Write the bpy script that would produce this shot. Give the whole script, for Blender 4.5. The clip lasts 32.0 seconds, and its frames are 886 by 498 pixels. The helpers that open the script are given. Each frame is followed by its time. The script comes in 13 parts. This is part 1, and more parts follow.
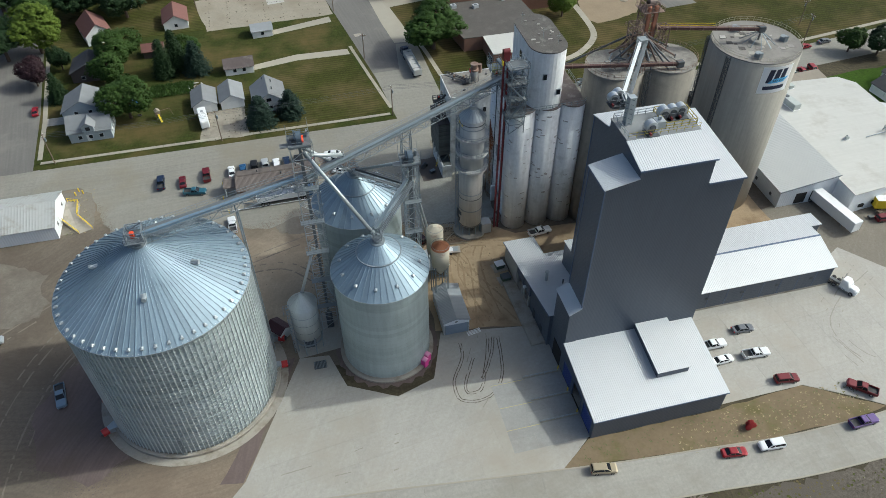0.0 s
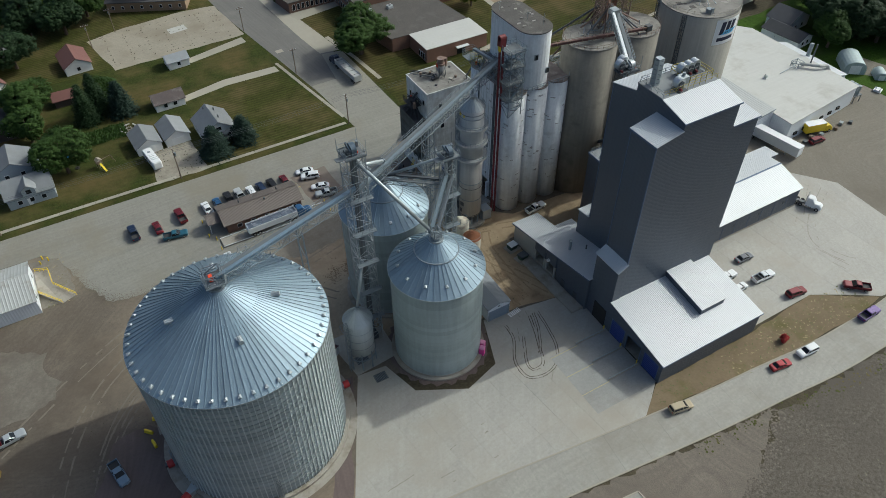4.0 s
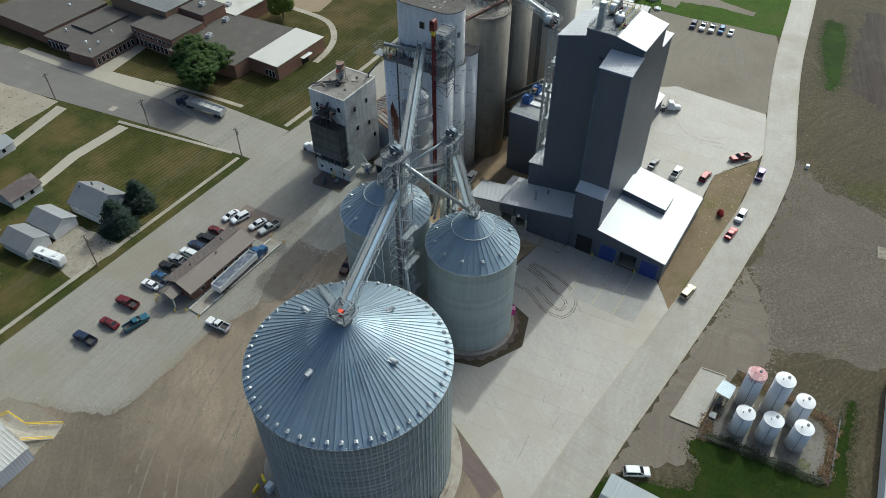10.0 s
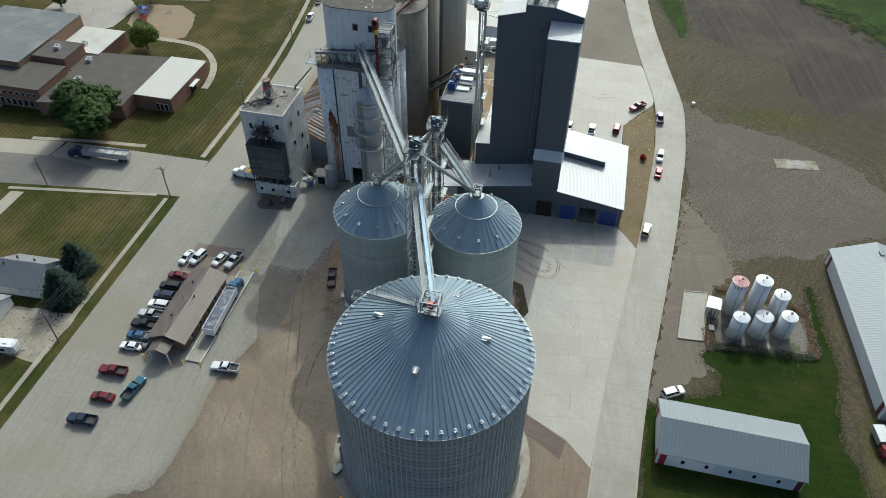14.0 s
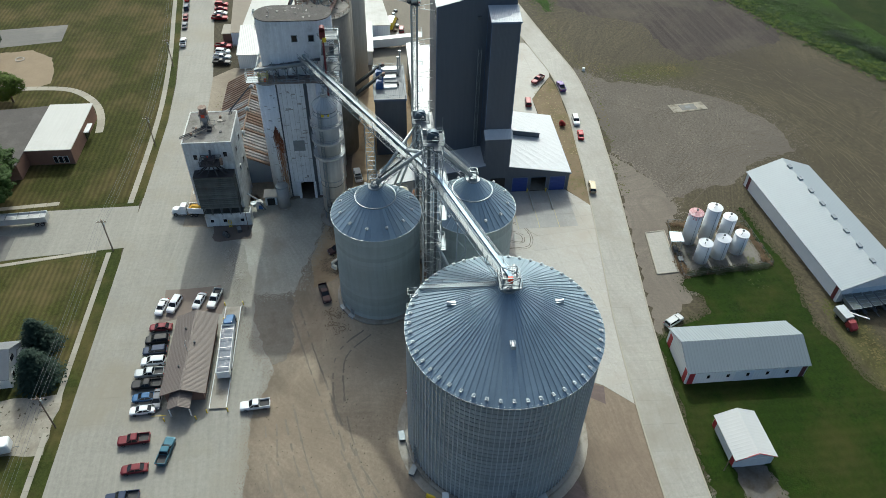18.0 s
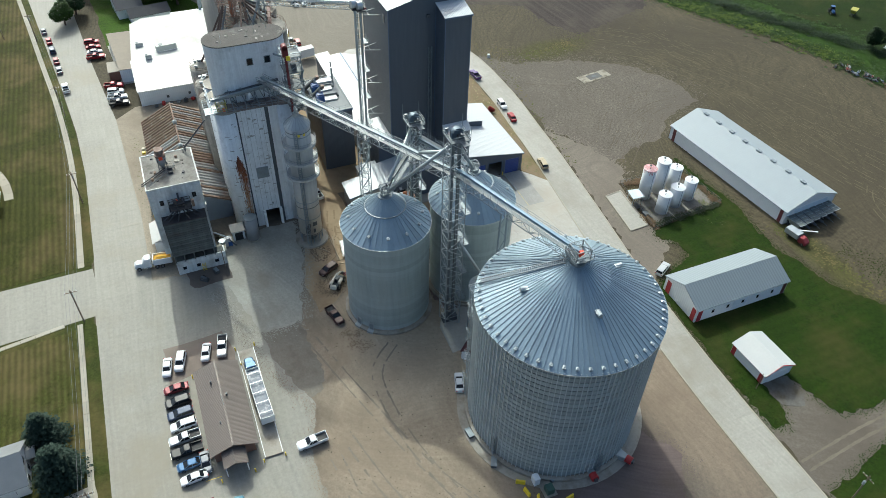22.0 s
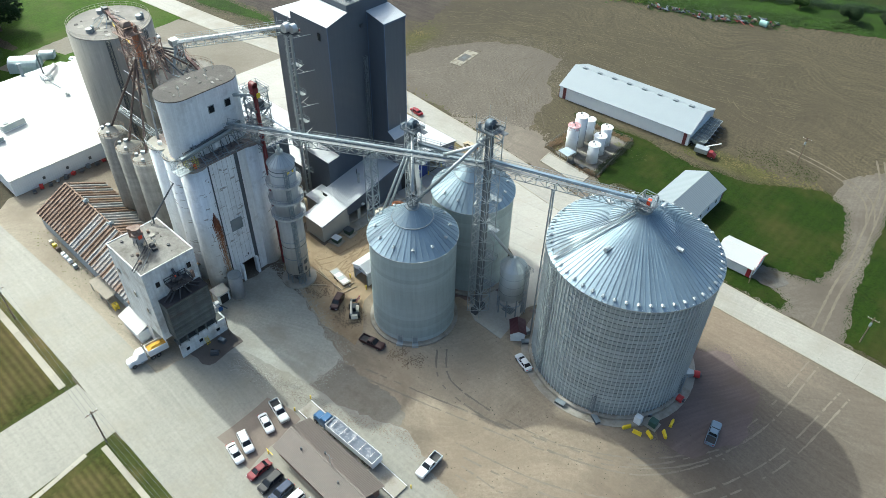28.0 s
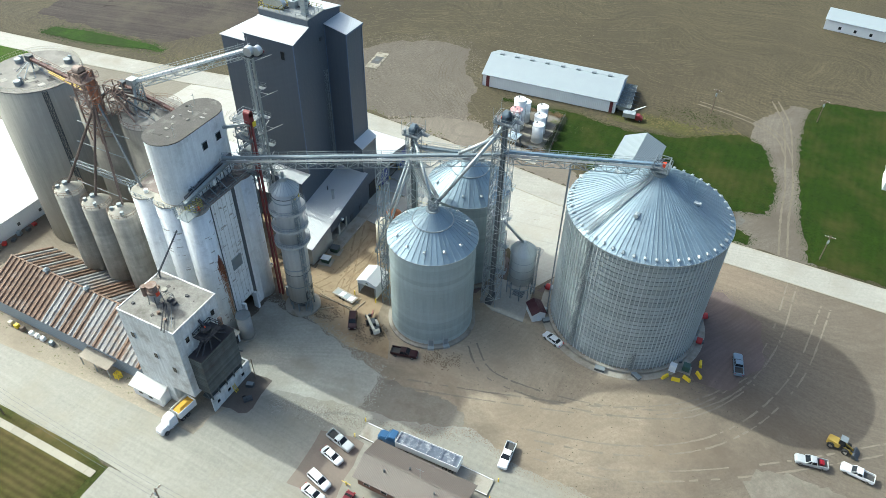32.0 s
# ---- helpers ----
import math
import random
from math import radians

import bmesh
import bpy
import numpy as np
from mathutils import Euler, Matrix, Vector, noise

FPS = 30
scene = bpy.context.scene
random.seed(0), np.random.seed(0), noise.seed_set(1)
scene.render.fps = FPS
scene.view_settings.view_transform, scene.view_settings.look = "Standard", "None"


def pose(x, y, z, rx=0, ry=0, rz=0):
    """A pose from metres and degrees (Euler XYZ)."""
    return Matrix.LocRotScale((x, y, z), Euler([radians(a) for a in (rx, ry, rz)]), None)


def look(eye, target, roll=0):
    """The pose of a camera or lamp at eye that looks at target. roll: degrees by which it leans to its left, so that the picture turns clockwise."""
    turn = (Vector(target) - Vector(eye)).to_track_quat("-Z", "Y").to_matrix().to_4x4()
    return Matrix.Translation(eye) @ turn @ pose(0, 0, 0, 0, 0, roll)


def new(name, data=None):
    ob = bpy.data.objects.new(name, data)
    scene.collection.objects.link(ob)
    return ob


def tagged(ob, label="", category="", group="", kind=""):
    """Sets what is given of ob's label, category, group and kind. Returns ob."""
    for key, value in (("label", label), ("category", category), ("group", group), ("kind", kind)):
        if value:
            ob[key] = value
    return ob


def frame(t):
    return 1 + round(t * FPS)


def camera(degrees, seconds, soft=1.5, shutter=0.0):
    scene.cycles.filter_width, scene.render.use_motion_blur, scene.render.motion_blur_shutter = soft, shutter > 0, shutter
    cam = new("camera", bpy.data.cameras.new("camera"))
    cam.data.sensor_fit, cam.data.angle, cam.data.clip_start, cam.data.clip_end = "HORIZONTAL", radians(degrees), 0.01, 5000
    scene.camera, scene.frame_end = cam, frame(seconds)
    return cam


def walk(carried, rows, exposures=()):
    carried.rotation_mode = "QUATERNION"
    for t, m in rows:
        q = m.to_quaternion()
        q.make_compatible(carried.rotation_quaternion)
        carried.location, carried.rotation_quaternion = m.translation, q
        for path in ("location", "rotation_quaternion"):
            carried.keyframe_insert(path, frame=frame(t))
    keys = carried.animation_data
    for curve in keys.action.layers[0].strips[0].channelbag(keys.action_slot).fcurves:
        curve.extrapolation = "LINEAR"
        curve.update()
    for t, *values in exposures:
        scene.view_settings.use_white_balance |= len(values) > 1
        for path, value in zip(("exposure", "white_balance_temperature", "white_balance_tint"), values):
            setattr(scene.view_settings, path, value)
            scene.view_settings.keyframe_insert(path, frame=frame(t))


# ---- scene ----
cam = camera(63.2, 32.0, 0.5)
METRES, EYE, TILT, LEAN, TURN = 291.91, 122.0, 0.0, 0.0, -13.7
ROWS = [
    (0.0, 0.0, 0.0, 0.0, -0.19, -44.64, 0.19),
    (0.5, -0.0159, -0.0007, -0.0002, -1.36, -44.57, 0.22),
    (1.0, -0.0317, -0.0009, -0.0003, -3.07, -44.54, 0.25),
    (1.5, -0.0475, -0.0008, -0.0004, -5.2, -44.49, 0.27),
    (2.0, -0.0634, -0.0001, -0.0005, -7.36, -44.48, 0.3),
    (2.5, -0.0792, 0.0011, -0.0005, -9.56, -44.47, 0.31),
    (3.0, -0.0951, 0.0028, -0.0008, -11.76, -44.44, 0.31),
    (3.5, -0.111, 0.005, -0.0007, -14.0, -44.42, 0.31),
    (5.5, -0.1735, 0.0197, -0.0009, -22.97, -44.36, 0.24),
    (6.0, -0.1889, 0.0247, -0.001, -25.23, -44.31, 0.19),
    (6.5, -0.2041, 0.0304, -0.0012, -27.52, -44.28, 0.16),
    (7.0, -0.2192, 0.0366, -0.0014, -29.86, -44.22, 0.13),
    (7.5, -0.2338, 0.0433, -0.0014, -32.29, -44.19, 0.11),
    (8.0, -0.2479, 0.0506, -0.0015, -34.66, -44.16, 0.09),
    (8.5, -0.2615, 0.0586, -0.0013, -37.1, -44.17, 0.1),
    (9.0, -0.2754, 0.0671, -0.0013, -39.51, -44.14, 0.06),
    (9.5, -0.2884, 0.0761, -0.0014, -41.9, -44.1, 0.03),
    (10.0, -0.3014, 0.0858, -0.0015, -44.34, -44.07, -0.0),
    (10.5, -0.314, 0.0958, -0.0016, -46.72, -44.02, -0.04),
    (11.0, -0.3261, 0.1068, -0.0017, -48.2, -43.99, -0.08),
    (11.5, -0.3374, 0.118, -0.0023, -48.62, -43.9, -0.11),
    (12.0, -0.3484, 0.1288, -0.0027, -50.81, -43.81, -0.14),
    (12.5, -0.3591, 0.1405, -0.0023, -54.8, -43.83, -0.17),
    (13.0, -0.3698, 0.1527, -0.0023, -58.04, -43.79, -0.3),
    (13.5, -0.38, 0.165, -0.0024, -61.19, -43.71, -0.43),
    (15.5, -0.4134, 0.2195, -0.0044, -67.93, -43.41, -0.8),
    (16.0, -0.4207, 0.2334, -0.0045, -70.82, -43.31, -0.86),
    (16.5, -0.4277, 0.2483, -0.0045, -74.1, -43.25, -0.94),
    (17.0, -0.4332, 0.2633, -0.0045, -76.73, -43.2, -1.01),
    (17.5, -0.4386, 0.2783, -0.0048, -79.33, -43.09, -1.05),
    (18.0, -0.4417, 0.2925, -0.0044, -81.7, -43.1, -1.08),
    (18.5, -0.4451, 0.3079, -0.0047, -84.29, -43.01, -1.1),
    (19.0, -0.4475, 0.3234, -0.0048, -86.49, -42.96, -1.13),
    (19.5, -0.4492, 0.3389, -0.0049, -88.37, -42.92, -1.16),
    (20.0, -0.45, 0.3545, -0.0055, -90.09, -42.84, -1.19),
    (20.5, -0.4503, 0.3701, -0.006, -91.82, -42.76, -1.2),
    (21.0, -0.4496, 0.3855, -0.0062, -93.54, -42.71, -1.23),
    (21.5, -0.4483, 0.401, -0.0064, -95.98, -42.66, -1.27),
    (22.0, -0.4463, 0.4164, -0.0063, -98.88, -42.63, -1.26),
    (22.5, -0.4438, 0.4321, -0.0066, -101.12, -42.57, -1.27),
    (23.0, -0.4411, 0.447, -0.0067, -103.08, -42.52, -1.25),
    (23.5, -0.4376, 0.4619, -0.0069, -105.07, -42.47, -1.25),
    (24.0, -0.4333, 0.4762, -0.0067, -107.07, -42.49, -1.21),
    (24.5, -0.4291, 0.4906, -0.007, -109.09, -42.42, -1.2),
    (25.0, -0.4241, 0.5047, -0.0072, -111.1, -42.39, -1.19),
    (25.5, -0.4187, 0.5184, -0.0072, -113.13, -42.38, -1.16),
    (27.5, -0.3942, 0.5708, -0.0068, -121.2, -42.24, -0.9),
    (28.0, -0.3861, 0.5841, -0.0069, -123.28, -42.22, -0.92),
    (28.5, -0.3775, 0.5969, -0.007, -125.33, -42.21, -0.92),
    (29.0, -0.3686, 0.6094, -0.0072, -127.37, -42.2, -0.93),
    (29.5, -0.3594, 0.6213, -0.0072, -129.4, -42.2, -0.93),
    (30.0, -0.3498, 0.6331, -0.0074, -131.4, -42.19, -0.94),
    (30.5, -0.34, 0.6444, -0.0074, -133.4, -42.16, -0.93),
    (31.0, -0.3297, 0.6554, -0.0066, -135.42, -42.15, -0.95),
    (31.5, -0.3192, 0.6661, -0.006, -137.43, -42.13, -0.98),
    (32.0, -0.3085, 0.6765, -0.0052, -139.47, -42.12, -0.97),
]
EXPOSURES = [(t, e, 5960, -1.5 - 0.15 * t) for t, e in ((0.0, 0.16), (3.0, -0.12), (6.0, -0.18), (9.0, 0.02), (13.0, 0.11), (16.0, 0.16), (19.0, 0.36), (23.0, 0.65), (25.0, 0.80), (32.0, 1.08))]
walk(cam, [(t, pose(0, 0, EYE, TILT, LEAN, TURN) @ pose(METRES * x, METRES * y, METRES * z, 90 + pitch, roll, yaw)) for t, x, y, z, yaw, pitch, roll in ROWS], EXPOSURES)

# ---- world and sun ----
SUN_UP, SUN_WAY = 40.0, -3.0            # elevation, heading of the sun from +x towards +y
world = bpy.data.worlds.new("world")
scene.world = world
world.use_nodes = True
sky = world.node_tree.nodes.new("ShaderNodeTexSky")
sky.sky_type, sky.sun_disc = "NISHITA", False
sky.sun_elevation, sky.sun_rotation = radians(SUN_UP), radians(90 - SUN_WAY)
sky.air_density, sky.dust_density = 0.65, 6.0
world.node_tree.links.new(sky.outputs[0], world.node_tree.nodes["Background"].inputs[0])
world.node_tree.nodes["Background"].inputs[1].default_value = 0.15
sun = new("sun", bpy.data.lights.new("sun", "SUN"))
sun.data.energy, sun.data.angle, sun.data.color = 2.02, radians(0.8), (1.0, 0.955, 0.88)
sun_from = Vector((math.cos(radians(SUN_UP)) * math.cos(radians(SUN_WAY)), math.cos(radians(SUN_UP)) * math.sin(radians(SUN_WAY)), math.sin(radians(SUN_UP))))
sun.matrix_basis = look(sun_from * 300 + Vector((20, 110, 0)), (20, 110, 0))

# ---- materials ----
def mat(name, color, rough=0.7, metal=0.0, spread=0.25, scale=0.6, fine=6.0, bump=0.0, dirt=None, dirt_amount=0.0, dirt_scale=0.15,
        ribs=None, rib_depth=0.0, vary=0.0, spec=0.5, streaks=(), swirl=0.0, patches=(), grit=0.0, grit_scale=1.6):
    """Paint, concrete, soil, metal: mottled at two scales, with stains and optional ribs along 'x', 'y', 'z' or on upright walls."""
    m = bpy.data.materials.new(name)
    m.use_nodes = True
    nt = m.node_tree
    n, l = nt.nodes, nt.links
    b = n["Principled BSDF"]
    b.inputs["Roughness"].default_value, b.inputs["Metallic"].default_value = rough, metal
    b.inputs["Specular IOR Level"].default_value = spec
    geo = n.new("ShaderNodeNewGeometry")

    def tex(sc, detail=4.0, ro=0.6):
        t = n.new("ShaderNodeTexNoise")
        t.inputs["Scale"].default_value, t.inputs["Detail"].default_value, t.inputs["Roughness"].default_value = sc, detail, ro
        l.new(geo.outputs["Position"], t.inputs["Vector"])
        return t.outputs["Fac"]

    def math_node(op, a, c, clamp=False):
        t = n.new("ShaderNodeMath")
        t.operation, t.use_clamp = op, clamp
        for i, v in enumerate((a, c)):
            if isinstance(v, (int, float)):
                t.inputs[i].default_value = v
            else:
                l.new(v, t.inputs[i])
        return t.outputs[0]

    both = math_node("ADD", math_node("MULTIPLY", tex(scale), 0.6), math_node("MULTIPLY", tex(fine, 3.0), 0.4))
    value = math_node("ADD", math_node("MULTIPLY", math_node("SUBTRACT", both, 0.5), 2.6 * spread), 1.0)
    if grit:                                          # clods, stones and crumbs
        value = math_node("ADD", value, math_node("MULTIPLY", math_node("SUBTRACT", tex(grit_scale, 8.0, 0.8), 0.5), 2.6 * grit))
    if vary:
        info = n.new("ShaderNodeObjectInfo")
        value = math_node("ADD", value, math_node("MULTIPLY", math_node("SUBTRACT", info.outputs["Random"], 0.5), 2 * vary))
    place = geo.outputs["Position"]
    if swirl:                                         # bends the marks, by so many metres
        w, c, add = n.new("ShaderNodeTexNoise"), n.new("ShaderNodeVectorMath"), n.new("ShaderNodeVectorMath")
        w.inputs["Scale"].default_value, w.inputs["Detail"].default_value = 0.016, 1.5
        l.new(place, w.inputs["Vector"])
        c.operation = "MULTIPLY"
        c.inputs[1].default_value = (2.0 * swirl, 2.0 * swirl, 0)
        l.new(w.outputs["Color"], c.inputs[0])
        l.new(place, add.inputs[0])
        l.new(c.outputs[0], add.inputs[1])
        place = add.outputs[0]
    for angle, width, length, amount in streaks:      # long marks that run one way: wheel tracks, tillage, run-off
        mp, t = n.new("ShaderNodeMapping"), n.new("ShaderNodeTexNoise")
        if angle == "down":
            mp.inputs["Scale"].default_value = (1 / width, 1 / width, 1 / length)
        else:
            mp.vector_type = "TEXTURE"
            mp.inputs["Rotation"].default_value = (0, 0, radians(angle))
            mp.inputs["Scale"].default_value = (length, width, 1)
        t.inputs["Scale"].default_value, t.inputs["Detail"].default_value = 1.0, 3.0
        l.new(place, mp.inputs["Vector"])
        l.new(mp.outputs[0], t.inputs["Vector"])
        value = math_node("MULTIPLY", value, math_node("ADD", math_node("MULTIPLY", math_node("SUBTRACT", t.outputs["Fac"], 0.5), 2.6 * amount), 1.0))
    mix = n.new("ShaderNodeMix")
    mix.data_type, mix.blend_type = "RGBA", "MULTIPLY"
    mix.inputs["Factor"].default_value = 1.0
    mix.inputs["A"].default_value = (*color, 1)
    l.new(value, mix.inputs["B"])
    out = mix.outputs["Result"]
    if dirt:
        d = n.new("ShaderNodeMix")
        d.data_type = "RGBA"
        ramp = n.new("ShaderNodeMapRange")
        ramp.inputs[1].default_value, ramp.inputs[2].default_value = 0.62 - 0.3 * dirt_amount, 0.78 - 0.2 * dirt_amount
        ramp.inputs[4].default_value = min(1.0, 0.5 + dirt_amount)
        l.new(tex(dirt_scale, 6.0, 0.65), ramp.inputs[0])
        l.new(ramp.outputs[0], d.inputs["Factor"])
        l.new(out, d.inputs["A"])
        d.inputs["B"].default_value = (*dirt, 1)
        out = d.outputs["Result"]
    for tone, cx, cy, rx, ry in patches:              # broad spots of other soil, one to lift shade, with a soft, uneven rim
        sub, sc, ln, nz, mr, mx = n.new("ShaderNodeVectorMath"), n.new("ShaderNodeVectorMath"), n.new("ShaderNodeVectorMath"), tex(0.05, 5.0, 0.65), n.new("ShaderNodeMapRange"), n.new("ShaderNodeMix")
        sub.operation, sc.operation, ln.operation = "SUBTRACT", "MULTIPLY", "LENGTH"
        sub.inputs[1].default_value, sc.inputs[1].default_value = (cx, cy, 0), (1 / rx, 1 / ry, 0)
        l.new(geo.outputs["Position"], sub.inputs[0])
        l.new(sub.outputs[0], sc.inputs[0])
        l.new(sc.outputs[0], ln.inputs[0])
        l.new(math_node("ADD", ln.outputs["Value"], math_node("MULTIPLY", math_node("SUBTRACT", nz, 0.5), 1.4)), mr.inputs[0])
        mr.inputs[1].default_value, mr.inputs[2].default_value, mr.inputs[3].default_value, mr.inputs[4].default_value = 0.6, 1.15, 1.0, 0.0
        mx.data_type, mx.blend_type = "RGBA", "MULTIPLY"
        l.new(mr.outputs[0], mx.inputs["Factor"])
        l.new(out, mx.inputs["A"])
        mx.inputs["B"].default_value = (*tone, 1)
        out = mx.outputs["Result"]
    l.new(out, b.inputs["Base Color"])
    rv = math_node("ADD", math_node("MULTIPLY", math_node("SUBTRACT", both, 0.5), 0.35), rough, True)
    l.new(rv, b.inputs["Roughness"])
    height = None
    if ribs:
        axis, period = ribs
        sep = n.new("ShaderNodeSeparateXYZ")
        l.new(geo.outputs["Position"], sep.inputs[0])
        if axis == "wall":
            sn = n.new("ShaderNodeSeparateXYZ")
            l.new(geo.outputs["Normal"], sn.inputs[0])
            c = math_node("ADD", math_node("MULTIPLY", sep.outputs[0], math_node("ABSOLUTE", sn.outputs[1], 0)),
                          math_node("MULTIPLY", sep.outputs[1], math_node("ABSOLUTE", sn.outputs[0], 0)))
        else:
            c = sep.outputs["xyz".index(axis)]
        wave = math_node("SINE", math_node("MULTIPLY", c, 2 * math.pi / period), 0)
        height = math_node("POWER", math_node("ADD", math_node("MULTIPLY", wave, 0.5), 0.5), 3.0)
    if bump or height is not None:
        bn = n.new("ShaderNodeBump")
        bn.inputs["Strength"].default_value = 1.0
        bn.inputs["Distance"].default_value = rib_depth if height is not None else bump
        l.new(height if height is not None else tex(fine * 2, 5.0), bn.inputs["Height"])
        l.new(bn.outputs[0], b.inputs["Normal"])
    return m


def grass_mat(name, color, dry, dry_amount=0.5, stripes=0.0, way="x", period=1.6):
    m = mat(name, color, 0.9, spread=0.6, scale=0.25, fine=3.4, bump=0.10, dirt=dry, dirt_amount=dry_amount, dirt_scale=0.06, spec=0.1, grit=0.8, grit_scale=1.5)
    if stripes:
        n, l = m.node_tree.nodes, m.node_tree.links
        b = n["Principled BSDF"]
        src = b.inputs["Base Color"].links[0].from_socket
        geo, sep, w, s, k = n.new("ShaderNodeNewGeometry"), n.new("ShaderNodeSeparateXYZ"), n.new("ShaderNodeTexWave"), n.new("ShaderNodeMix"), n.new("ShaderNodeMapRange")
        w.bands_direction = way.upper()
        w.inputs["Scale"].default_value = 0.31 / period
        w.inputs["Distortion"].default_value, w.inputs["Detail"].default_value = 0.9, 2.0
        l.new(geo.outputs["Position"], w.inputs["Vector"])
        l.new(w.outputs["Fac"], k.inputs[0])
        k.inputs[3].default_value, k.inputs[4].default_value = 1.0 - stripes, 1.0 + stripes
        s.data_type, s.blend_type = "RGBA", "MULTIPLY"
        s.inputs["Factor"].default_value = 1.0
        l.new(src, s.inputs["A"])
        l.new(k.outputs[0], s.inputs["B"])
        l.new(s.outputs["Result"], b.inputs["Base Color"])
    return m


GALV = mat("galvanised_steel", (0.41, 0.445, 0.46), 0.47, 0.55, 0.22, 0.35, 2.5, vary=0.10)
GALV_WALL = mat("galvanised_wall", (0.375, 0.425, 0.43), 0.52, 0.35, 0.22, 0.25, 1.5, ribs=("z", 0.28), rib_depth=0.045, vary=0.12, streaks=(("down", 0.8, 6.0, 0.16),))
GALV_GREY = mat("weathered_galvanised_wall", (0.375, 0.44, 0.445), 0.55, 0.3, 0.14, 0.12, 1.2, ribs=("z", 0.11), rib_depth=0.015, vary=0.10, streaks=(("down", 0.7, 8.0, 0.14),))
GALV_ROOF = mat("blue_grey_galvanised_roof", (0.255, 0.330, 0.388), 0.50, 0.45, 0.20, 0.35, 2.5, vary=0.12)
GRATE = mat("walkway_grating", (0.17, 0.185, 0.195), 0.6, 0.4, 0.3, 1.0, 8.0)
STEEL = mat("structural_steel", (0.26, 0.295, 0.315), 0.5, 0.4, 0.25, 1.0, 8.0)
STEEL_DARK = mat("dark_steel", (0.10, 0.11, 0.12), 0.55, 0.4, 0.3, 1.0, 8.0)
DARK_PANEL = mat("charcoal_wall_panel", (0.080, 0.097, 0.124), 0.45, 0.0, 0.12, 0.2, 3.0, ribs=("wall", 0.30), rib_depth=0.012, streaks=(("down", 0.5, 12.0, 0.10),))
ROOF_X = mat("pale_ribbed_roof_a", (0.54, 0.56, 0.58), 0.45, 0.1, 0.06, 0.3, 3.0, ribs=("x", 0.40), rib_depth=0.04)
ROOF_Y = mat("pale_ribbed_roof_b", (0.54, 0.56, 0.58), 0.45, 0.1, 0.06, 0.3, 3.0, ribs=("y", 0.40), rib_depth=0.04)
TRIM = mat("blue_grey_trim", (0.10, 0.14, 0.22), 0.5)
TRIM_WHITE = mat("white_trim", (0.72, 0.74, 0.75), 0.5)
BLUE_DOOR = mat("blue_door", (0.025, 0.05, 0.22), 0.45, ribs=("z", 0.5), rib_depth=0.03)
# near-black: interior shade put into the colour of openings; also some roof patches
DARKNESS = mat("shade_and_patch_black", (0.02, 0.02, 0.02), 0.9)
CONC_WHITE = mat("white_painted_concrete", (0.77, 0.785, 0.79), 0.75, 0, 0.10, 0.15, 1.2, 0.02, dirt=(0.52, 0.525, 0.515), dirt_amount=0.24, dirt_scale=0.35, grit=0.10, grit_scale=1.2, streaks=(("down", 0.6, 9.0, 0.13), ("down", 0.15, 4.0, 0.08)))
CONC_SILO = mat("weathered_silo_concrete", (0.325, 0.31, 0.27), 0.85, 0, 0.14, 0.10, 1.0, 0.02, dirt=(0.31, 0.285, 0.245), dirt_amount=0.3, dirt_scale=0.10, grit=0.10, grit_scale=0.9, streaks=(("down", 1.0, 14.0, 0.16), ("down", 0.3, 7.0, 0.12)))
CONC_DARK = mat("dark_silo_concrete", (0.27, 0.255, 0.225), 0.85, 0, 0.2, 0.2, 1.2, 0.02, dirt=(0.36, 0.35, 0.33), dirt_amount=0.2, dirt_scale=0.2, grit=0.25, grit_scale=0.8, streaks=(("down", 0.8, 9.0, 0.3), ("down", 40.0, 1.4, 0.22)))
CONC = mat("foundation_concrete", (0.34, 0.315, 0.27), 0.85, 0, 0.25, 0.3, 3.0, 0.02, dirt=(0.20, 0.17, 0.13), dirt_amount=0.5, dirt_scale=0.3)
TAR = mat("gravel_tar_roof", (0.092, 0.085, 0.078), 0.95, 0, 0.5, 0.4, 4.0, 0.03, dirt=(0.25, 0.24, 0.22), dirt_amount=0.2, grit=0.4, grit_scale=2.0, dirt_scale=0.45)
RED = mat("red_paint", (0.42, 0.03, 0.03), 0.5)
ORANGE = mat("orange_paint", (0.75, 0.08, 0.03), 0.5)
YELLOW = mat("safety_yellow", (0.75, 0.55, 0.03), 0.5)
BLUE = mat("blue_paint", (0.03, 0.10, 0.30), 0.5)
MAROON = mat("maroon_metal", (0.06, 0.018, 0.025), 0.5, ribs=("y", 0.3), rib_depth=0.02)
WHITE = mat("white_paint", (0.76, 0.77, 0.77), 0.5, spread=0.08)
WHITE_SIDING = mat("white_siding", (0.72, 0.73, 0.73), 0.6, spread=0.08, ribs=("z", 0.22), rib_depth=0.02)
WHITE_WALL = mat("white_wall_panel", (0.70, 0.73, 0.76), 0.55, spread=0.08, ribs=("wall", 0.6), rib_depth=0.03)
MEMBRANE = mat("white_roof_membrane", (0.49, 0.485, 0.455), 0.7, spread=0.10, scale=0.08, fine=0.8, dirt=(0.38, 0.36, 0.32), dirt_amount=0.3, dirt_scale=0.12, streaks=((0, 0.5, 12.0, 0.06),))
RUSTY = mat("rusted_roof", (0.26, 0.255, 0.25), 0.75, 0.0, 0.25, 0.3, 3.0, dirt=(0.235, 0.15, 0.10), dirt_amount=0.35, dirt_scale=0.2, vary=0.15, streaks=((90, 0.5, 6.0, 0.3),))
